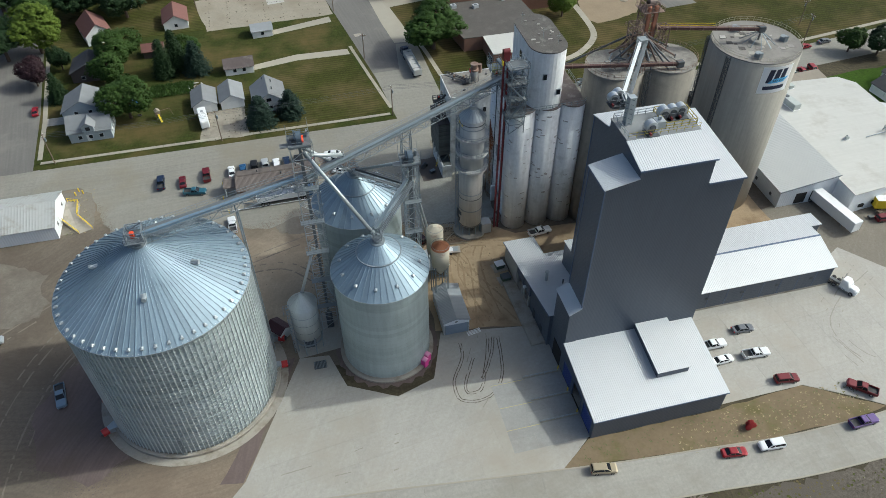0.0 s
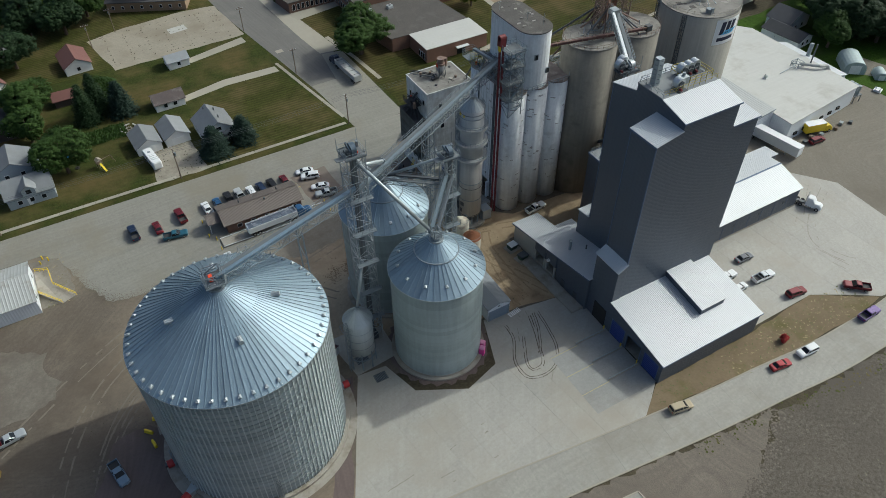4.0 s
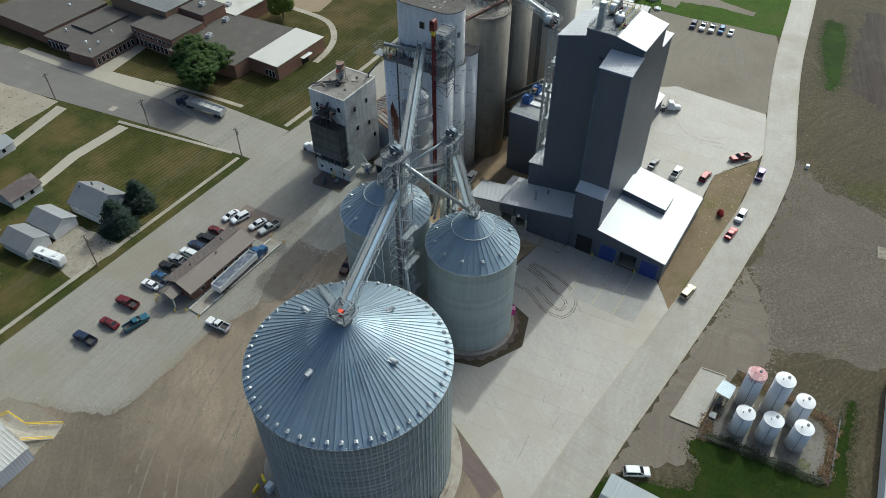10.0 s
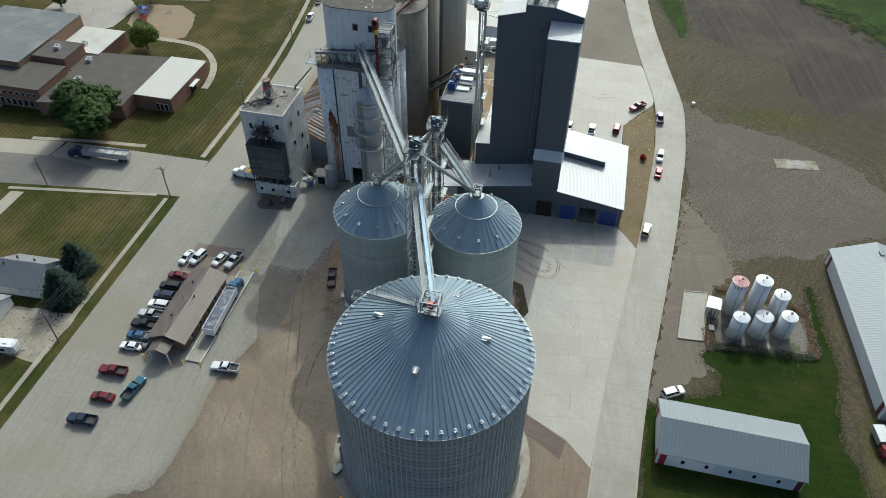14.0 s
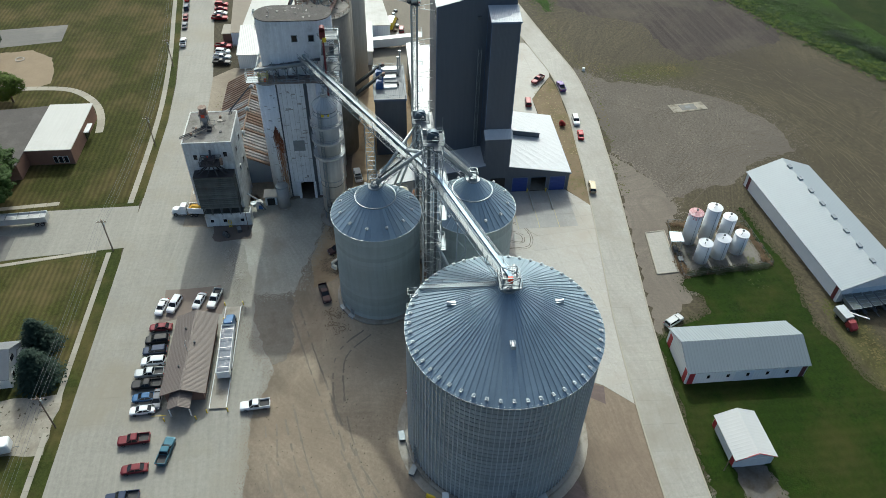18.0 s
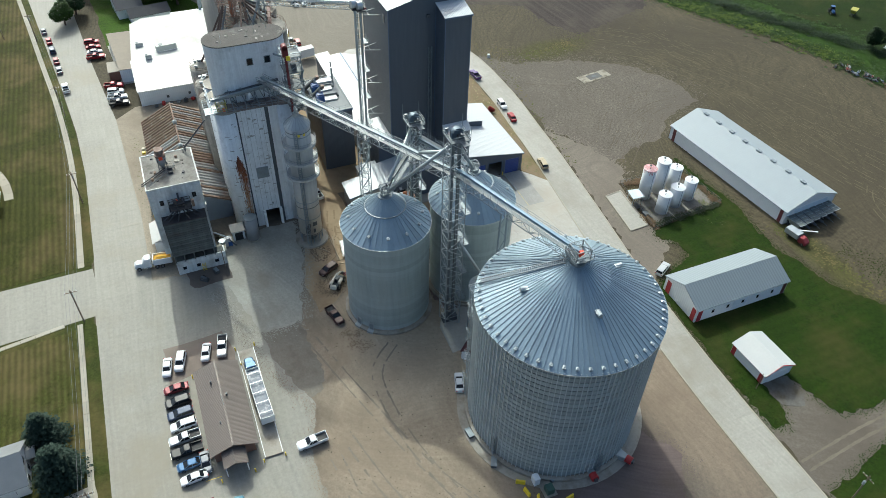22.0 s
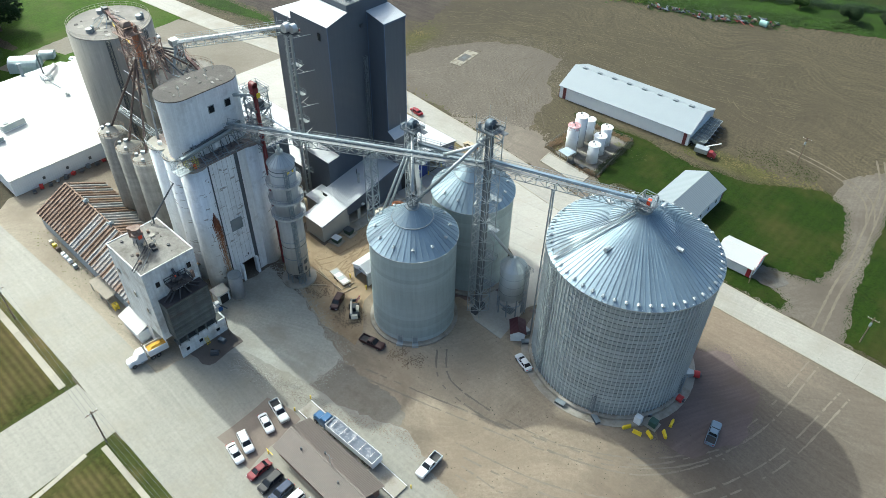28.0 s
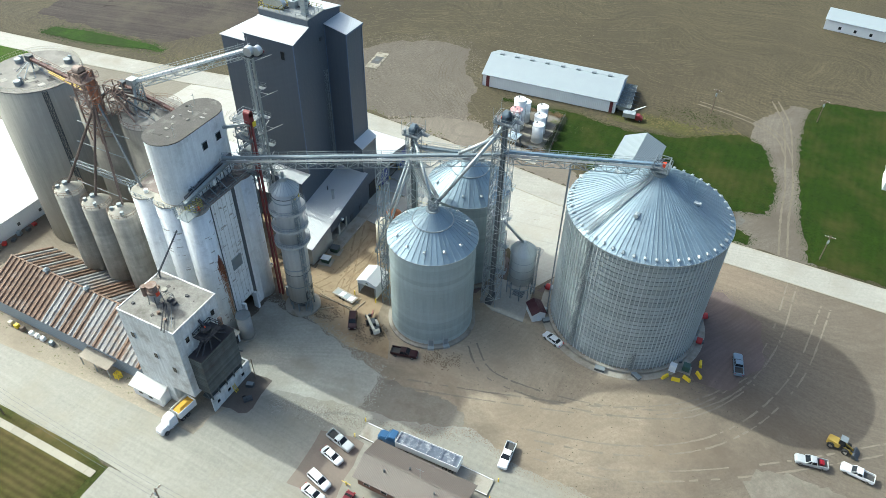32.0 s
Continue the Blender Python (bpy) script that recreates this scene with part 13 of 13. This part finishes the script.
marks("tyre_marks", "faint curved tyre marks on the parking slab", [[(124.0, 88.0), (113.0, 82.5), (106.0, 76.0), (107.0, 68.0), (114.0, 62.0)], [(121.0, 92.0), (110.0, 84.0), (103.0, 77.0), (105.0, 66.0)]], 1.8, 0.25, 0.067, mat("faint_slab_marks", (0.29, 0.27, 0.235), 0.95, 0, 0.4, 0.8, 4.0), 5, 0.5)
def beside(line, steps):
    return [offset(dense(line, 6.0), d) for d in steps]


SWEEPS = [[(101.8, -13.5), (65.2, -20.4), (36.0, -22.0), (9.2, -25.5), (-17.7, -33.4)], [(103.7, 4.0), (92, -10.0), (80.2, -19.3), (55.9, -30.7), (26.5, -41.4), (-4.1, -58.3)], [(105.1, -40.5), (76.8, -53.2), (46.4, -57.1), (21.0, -60.6)]]
marks("soil_tracks", "wheel ruts sweeping over the bare soil", beside(SWEEPS[0], (-2.5, 5.5)) + beside(SWEEPS[1], (-3.0, 5.0)) + beside(SWEEPS[2], (0.0, 7.0)) + [[(110.5, -12.6), (108.1, -19.5), (99.1, -20.9), (92.3, -12.4), (84, -4)], [(-2.1, -55.1), (-5.8, -40.8), (-6.1, -22.6), (-5.9, -15.4)]], 2.2, 0.30, 0.0125, RUTS, 6, 0.45)
marks("soil_tracks", "pale wheel tracks over the bare soil", beside(SWEEPS[0], (-7, -4.4, 0.4, 3, 8, 11)) + beside(SWEEPS[1], (-9, -6, 1.0, 3, 7.6, 10.0, 13)) + beside(SWEEPS[2], (-4, 3.0, 10)) + [[(-28.7, -17.6), (-17.0, -15.4), (-3.6, -18.8), (4, -26)]], 1.5, 0.26, 0.030, PALE_RUTS, 7, 0.5)
ARCS = [[(38.4, 36.0), (52.5, 20.7), (58.7, 6.3), (57.9, -5.3)], [(52.0, 30.0), (62.9, 19.7), (65.1, 5.7), (60.8, -3.3)]]
marks("gravel_tracks", "curved wheel tracks in the grey gravel", beside(ARCS[0], (-4.4, -2.2, 0.0, 2.2)) + beside(ARCS[1], (0.0, 2.4)) + [[(92, 44), (84, 36), (80, 26), (86, 14)]], 1.1, 0.26, 0.0125, mat("gravel_ruts", (0.100, 0.085, 0.067), 0.95, 0, 0.4, 0.3, 3.0, spec=0.1), 11, 0.5)
marks("furrow", "long furrows in the tilled soil", beside([(200, 26), (177.2, 17.4), (150, 11.5), (123.7, 7.7)], (-16, -11.5, -8, -4.5, -2, 1.5, 6)) + beside([(190, -8), (150, -16), (124, -20)], (-7, -3, 2.5, 7)), 1.3, 0.5, 0.014, mat("deep_furrow", (0.028, 0.022, 0.020), 0.95, 0, 0.4, 0.3, 3.0, spec=0.1), 12, 0.8)
marks("lane_tracks", "two pale wheel tracks along the farm lane", [[(-58.6, 56), (-57.0, 40), (-56.4, 27), (-54.8, 14), (-53.2, 2), (-51, -10), (-46, -22)], [(-54.2, 10), (-50, 0), (-40, -6), (-24, -9)]], 2.0, 0.6, 0.036, mat("lane_ruts", (0.150, 0.130, 0.100), 0.95, 0, 0.4, 0.3, 3.0, spec=0.1), 8, 0.0)
marks("yard_tracks", "curved wheel tracks in the packed yard", [[(-62, 66), (-60, 90), (-52, 108), (-36, 120), (-14, 128), (6, 134)], [(-70, 70), (-66, 96), (-56, 116), (-40, 128), (-20, 134)], [(-90, 100), (-64, 120), (-40, 134), (-24, 137)], [(-58, 100), (-48, 114), (-30, 122), (-10, 124), (-2, 118)]], 2.1, 0.40, 0.032, mat("yard_ruts", (0.202, 0.175, 0.142), 0.95, 0, 0.4, 0.3, 3.0, spec=0.1), 9, 0.35)
marks("dirt_tracks", "deep wheel ruts in the churned dirt", [[(30, 96), (32, 106), (33, 116), (28, 124)], [(36, 96), (35.4, 106), (36.0, 114), (38, 119)], [(40.5, 95), (38, 101), (34, 110), (30.5, 120)], [(33, 95), (31, 104), (30, 112), (34, 120), (46, 118)]], 1.8, 0.46, 0.05, mat("dark_ruts", (0.255, 0.190, 0.120), 0.95, 0, 0.4, 0.5, 3.0, spec=0.1), 10, 0.2)

# ---- weeds and stones on the bare strips ----
def scatter(name, label, category, material, spots, size, seed):
    g, rnd = Geo(), random.Random(seed)
    for (x0, y0, x1, y1, z, n) in spots:
        for k in range(n):
            x, y, s = rnd.uniform(x0, x1), rnd.uniform(y0, y1), size * rnd.uniform(0.4, 1.3)
            for i in range(3):
                q = rnd.uniform(0, 2 * math.pi)
                c, e, t = math.cos(q), math.sin(q), rnd.uniform(0.8, 1.4)
                g.add([(x - e * s * 0.4, y + c * s * 0.4, z), (x + e * s * 0.4, y - c * s * 0.4, z), (x + c * s * t, y + e * s * t, z + s * rnd.uniform(0.2, 0.5))], [(0, 1, 2)])
    solid(name, g, material, label, category, "stuff")


WEED = mat("weed_green", (0.13, 0.135, 0.055), 0.85, spread=0.5)
scatter("weeds", "small green weeds on the bare dirt", "weeds", WEED, [(60, 55.6, 100, 63.0, 0.07, 260), (40, 57.0, 60, 63.0, 0.07, 70), (-67, 147, -54, 164, 0.065, 110), (2, 22, 36, 28, 0.0, 160), (112, 44, 170, 56, 0.0, 160), (53, 158.6, 98, 163, 0.02, 120)], 0.26, 3)
scatter("dry_weeds", "tufts of dry straw-coloured weeds", "weeds", mat("straw", (0.33, 0.27, 0.15), 0.9, spread=0.4), [(60, 55.6, 100, 63.0, 0.07, 260), (-67, 147, -54, 164, 0.065, 100)], 0.26, 4)


# ---- ramp with yellow rails before the shed, plant yard ----
th = thing("ramp", "concrete ramp with yellow pipe rails at the shed", "ramp", -57.6, 152.6, 0.06)
part("deck", Geo().hexa([(-60.8, 152.0, 0), (-56.6, 147.0, 0), (-53.4, 148.2, 0), (-57.4, 153.6, 0), (-57.6, 158.6, 0), (-60.8, 159.6, 0)], [(-60.8, 152.0, 0.9), (-56.6, 147.0, 0.1), (-53.4, 148.2, 0.1), (-57.4, 153.6, 0.6), (-57.6, 158.6, 0.9), (-60.8, 159.6, 0.9)]), CONC, th)
for line in ([(-60.6, 151.7, 0.9), (-56.5, 146.9, 0.1)], [(-60.4, 159.5, 0.9), (-57.6, 158.4, 0.9), (-57.4, 153.4, 0.6), (-53.4, 148.0, 0.1)]):
    for p, q in zip(line, line[1:]):
        for h in (0.5, 1.0):
            part("rail", Geo().beam((p[0], p[1], p[2] + h), (q[0], q[1], q[2] + h), 0.10), YELLOW, th)
        for t in (0.0, 0.33, 0.66, 1.0):
            x, y, z = [p[i] + (q[i] - p[i]) * t for i in range(3)]
            part("post", Geo().beam((x, y, z), (x, y, z + 1.05), 0.09), YELLOW, th)
for x, y in ((-58.4, 164.2), (-57.2, 163.0), (-59.0, 162.6)):
    th = thing("bollard", "short yellow bollard on the gravel island", "bollard", x, y, 0.065)
    part("post", Geo().cyl(x, y, 0.16, 0, 1.1, 12), YELLOW, th)
marks("lot_cracks", "tar-dark cracks across the church lot", [[(-25, 248 + 5.2 * k), (-8, 249 + 5.0 * k), (17, 250 + 4.6 * k)] for k in range(5)], 0.4, 0.3, 0.0975, MUD, 14, 0.86)

# ---- playground behind the school ----
th = thing("play_set", "blue and red playground set on the sand", "play set", 121.0, 238.4, 0.1, 25)
part("deck", Geo().box(-1.6, -1.4, 1.3, 1.6, 1.4, 1.45), BLUE, th, world=False)
part("roof", Geo().cyl(0, 0, 2.1, 3.2, 4.2, 4, 0.1), BLUE, th, "blue peaked roof", world=False)
for x in (-1.4, 1.4):
    for y in (-1.2, 1.2):
        part("post", Geo().beam((x, y, 0), (x, y, 3.3), 0.14), RED, th, "red post", world=False)
part("slide", Geo().beam((1.6, 0, 1.4), (4.4, 0.2, 0.2), 0.8, 0.12), BLUE, th, world=False)
part("climber", lattice(Geo(), (-3.6, 0, 0.0), (-3.6, 0, 2.0), 1.8, 0.7, 0.08), RED, th, "red climbing frame", world=False)
th = thing("sand_ring", "low round planter ring on the playground", "planter", 125.7, 231.2, 0.094)
part("ring", Geo().ring(125.7, 231.2, 1.1, 1.5, 0, 0.3, 20), CONC, th)

CRACK = mat("weedy_crack", (0.085, 0.075, 0.045), 0.95, spread=0.5)
scatter("crack_weeds", "dark weeds and crumbs in the joints of the lot", "weeds", CRACK, [(-24, 247.6 + 4.4 * k, 15, 248.3 + 4.4 * k, 0.095, 20) for k in range(6)] + [(-24 + 6.5 * k, 247, -23.5 + 6.5 * k, 271, 0.095, 20) for k in range(7)] + [(-26, 179, -14.5, 193, 0.092, 60), (103, 252, 127, 275, 0.094, 120)], 0.34, 31)
scatter("lot_crumbs", "dark crumbs and clods strewn over the yard", "clods", CRACK, [(-60, 100, -20, 140, 0.024, 260), (-30, 100, 10, 130, 0.052, 120), (30, 96, 42, 122, 0.05, 120)], 0.16, 32)
scatter("pad_weeds", "weeds growing on the tank pad", "weeds", WEED, [(12, 22, 24.5, 40, 0.13, 60), (12.2, 23.5, 14.6, 25.5, 0.13, 60), (25, 24, 28, 40, 0.085, 120)], 0.32, 41)
fringe("grass_fringe", "rough weeds round the tank pad", [(24.9, 41.2), (25.2, 24.0), (22.8, 21.9), (12.3, 21.2), (11.3, 33.6), (10.4, 41.8)], WEEDY_SOIL, 8.0, 0.5, 0.133, 42, 0.5)
scatter("field_clods", "clods and stones strewn over the soil", "clods", RUTS, [(20, -60, 110, -8, 0.01, 700), (60, -8, 110, 30, 0.01, 300), (-20, -40, 20, -8, 0.01, 250)], 0.24, 43)
scatter("field_stones", "pale stones and straw strewn over the soil", "stones", mat("pale_field_stone", (0.20, 0.18, 0.13), 0.95, spread=0.4), [(20, -60, 110, -8, 0.01, 420), (45, 0, 100, 44, 0.012, 420)], 0.18, 44)


# ---- pieces of pavements, laid last ----
n = len(ROAD_LINE)
for i in range(n - 1):
    for k in (0, 1):
        a, b, c, d = ROAD_SIDE[k][i], ROAD_SIDE[k][i + 1], ROAD_SIDE[k + 1][i + 1], ROAD_SIDE[k + 1][i]
        cx, cy = (a[0] + c[0]) / 2, (a[1] + c[1]) / 2
        q = [(cx + (p[0] - cx) * 0.9975, cy + (p[1] - cy) * 0.9975) for p in (a, b, c, d)]
        area = sum(q[j][0] * q[(j + 1) % 4][1] - q[(j + 1) % 4][0] * q[j][1] for j in range(4))
        part("slab", Geo().prism(q if area > 0 else q[::-1], 0.0, 0.10), SLAB, road)
doors = thing("door_apron", "row of pale concrete slabs before the truck doors", "pavement", 37, 72, kind="structure")
BAY_SLAB = mat("bay_concrete", (0.310, 0.306, 0.290), 0.85, 0, 0.14, 0.10, 2.8, 0.01, dirt=(0.24, 0.225, 0.20), dirt_amount=0.4, dirt_scale=0.12, vary=0.05, grit=0.2, grit_scale=1.5)
for y0, y1 in ((63.8, 66.45), (66.48, 69.1), (69.13, 71.65), (71.68, 74.2), (74.23, 76.8), (76.83, 79.6)):
    for x0, x1 in ((29.2, 34.1), (34.13, 39.1), (39.13, 44.15)):
        part("slab", Geo().box(x0, y0, 0.0, x1, y1, 0.075), BAY_SLAB, doors)
LANE_YELLOW = mat("worn_lane_paint", (0.46, 0.40, 0.20), 0.8, 0, 0.4, 1.0, 5.0)
for y in (69.1, 74.2, 79.7):
    part("lane_line", Geo().box(29.2, y - 0.5, 0.0, 36.0, y - 0.38, 0.081), LANE_YELLOW, doors, "worn yellow lane line")
    th = thing("bay_rail", "low galvanised wheel rail on a concrete curb before the truck doors", "guard rail", 40.0, y, 0.07, group="wheel rails before the doors")
    part("curb", Geo().box(36.0, y - 0.25, 0.07, 43.9, y + 0.05, 0.22), WALKWAY, th)
    for z in (0.45, 0.75):
        part("rail", Geo().tube((36.0, y - 0.1, z), (43.8, y - 0.1, z), 0.06, 8), BRIGHT_STEEL, th)
    for k in range(6):
        part("post", Geo().beam((36.1 + 1.52 * k, y - 0.1, 0.2), (36.1 + 1.52 * k, y - 0.1, 0.78), 0.09), BRIGHT_STEEL, th)
    part("bollard", Geo().cyl(43.7, y + 0.3, 0.13, 0.07, 1.2, 12), YELLOW, th, "yellow bollard")
for pts, w in WALKS:
    many = len(pts) > 3
    pts = dense(pts, 3.0) if many else pts
    walkway = thing("sidewalk", "narrow pale concrete sidewalk of single slabs", "sidewalk", *pts[0], kind="structure")
    for (xa, ya), (xb, yb) in zip(pts, pts[1:]):
        L = math.hypot(xb - xa, yb - ya)
        m = max(1, round(L / 3.0))
        ux, uy = (xb - xa) / L, (yb - ya) / L
        for k in range(m):
            s0, s1 = L * k / m + 0.03, L * (k + 1) / m - 0.03 + (0.25 if k == m - 1 and not many else 0.0)
            q = [(xa + ux * s0 + uy * w / 2, ya + uy * s0 - ux * w / 2), (xa + ux * s1 + uy * w / 2, ya + uy * s1 - ux * w / 2), (xa + ux * s1 - uy * w / 2, ya + uy * s1 + ux * w / 2), (xa + ux * s0 - uy * w / 2, ya + uy * s0 + ux * w / 2)]
            part("slab", Geo().prism(q, 0.0, 0.095), WALKWAY, walkway)


def cut(poly, keep):
    """The part of an outline on one side of a line: keep(x, y) >= 0."""
    out = []
    for (xa, ya), (xb, yb) in zip(poly, poly[1:] + poly[:1]):
        a, b = keep(xa, ya), keep(xb, yb)
        if a >= 0:
            out.append((xa, ya))
        if (a >= 0) != (b >= 0):
            t = a / (a - b)
            out.append((xa + (xb - xa) * t, ya + (yb - ya) * t))
    return out


def paving(owner, poly, cell, turn, top, material, gap=0.05):
    """Cast slabs with open joints that fill an outline."""
    c, s = math.cos(radians(turn)), math.sin(radians(turn))
    local = [(x * c + y * s, -x * s + y * c) for x, y in poly]
    u0, u1, v0, v1 = min(p[0] for p in local), max(p[0] for p in local), min(p[1] for p in local), max(p[1] for p in local)
    for i in range(math.ceil((u1 - u0) / cell)):
        for j in range(math.ceil((v1 - v0) / cell)):
            a, b = u0 + i * cell, v0 + j * cell
            q = cut(local, lambda x, y: x - a - gap / 2)
            q = cut(q, lambda x, y: a + cell - gap / 2 - x) if q else q
            q = cut(q, lambda x, y: y - b - gap / 2) if q else q
            q = cut(q, lambda x, y: b + cell - gap / 2 - y) if q else q
            area = sum(q[k][0] * q[(k + 1) % len(q)][1] - q[(k + 1) % len(q)][0] * q[k][1] for k in range(len(q))) / 2 if len(q) > 2 else 0
            if abs(area) > 0.4:
                q = q if area > 0 else q[::-1]
                part("slab", Geo().prism([(x * c - y * s, x * s + y * c) for x, y in q], 0.0, top), material, owner)


paving(apron, APRON, 5.2, 7, 0.058, APRON_SLAB, 0.025)
paving(parking, PARKING, 6.4, 4, 0.062, APRON_SLAB, 0.025)
paving(main_street, [(-70, 165.5), (15, 165.5), (34, 163.5), (60, 163.5), (110, 166), (130, 168.5), (130, 179.8), (107, 177.0), (85, 175.7), (46, 175.5), (36, 175.8), (29, 176.2), (-70, 176.0)], 6.1, 0, 0.062, STREET, 0.025)
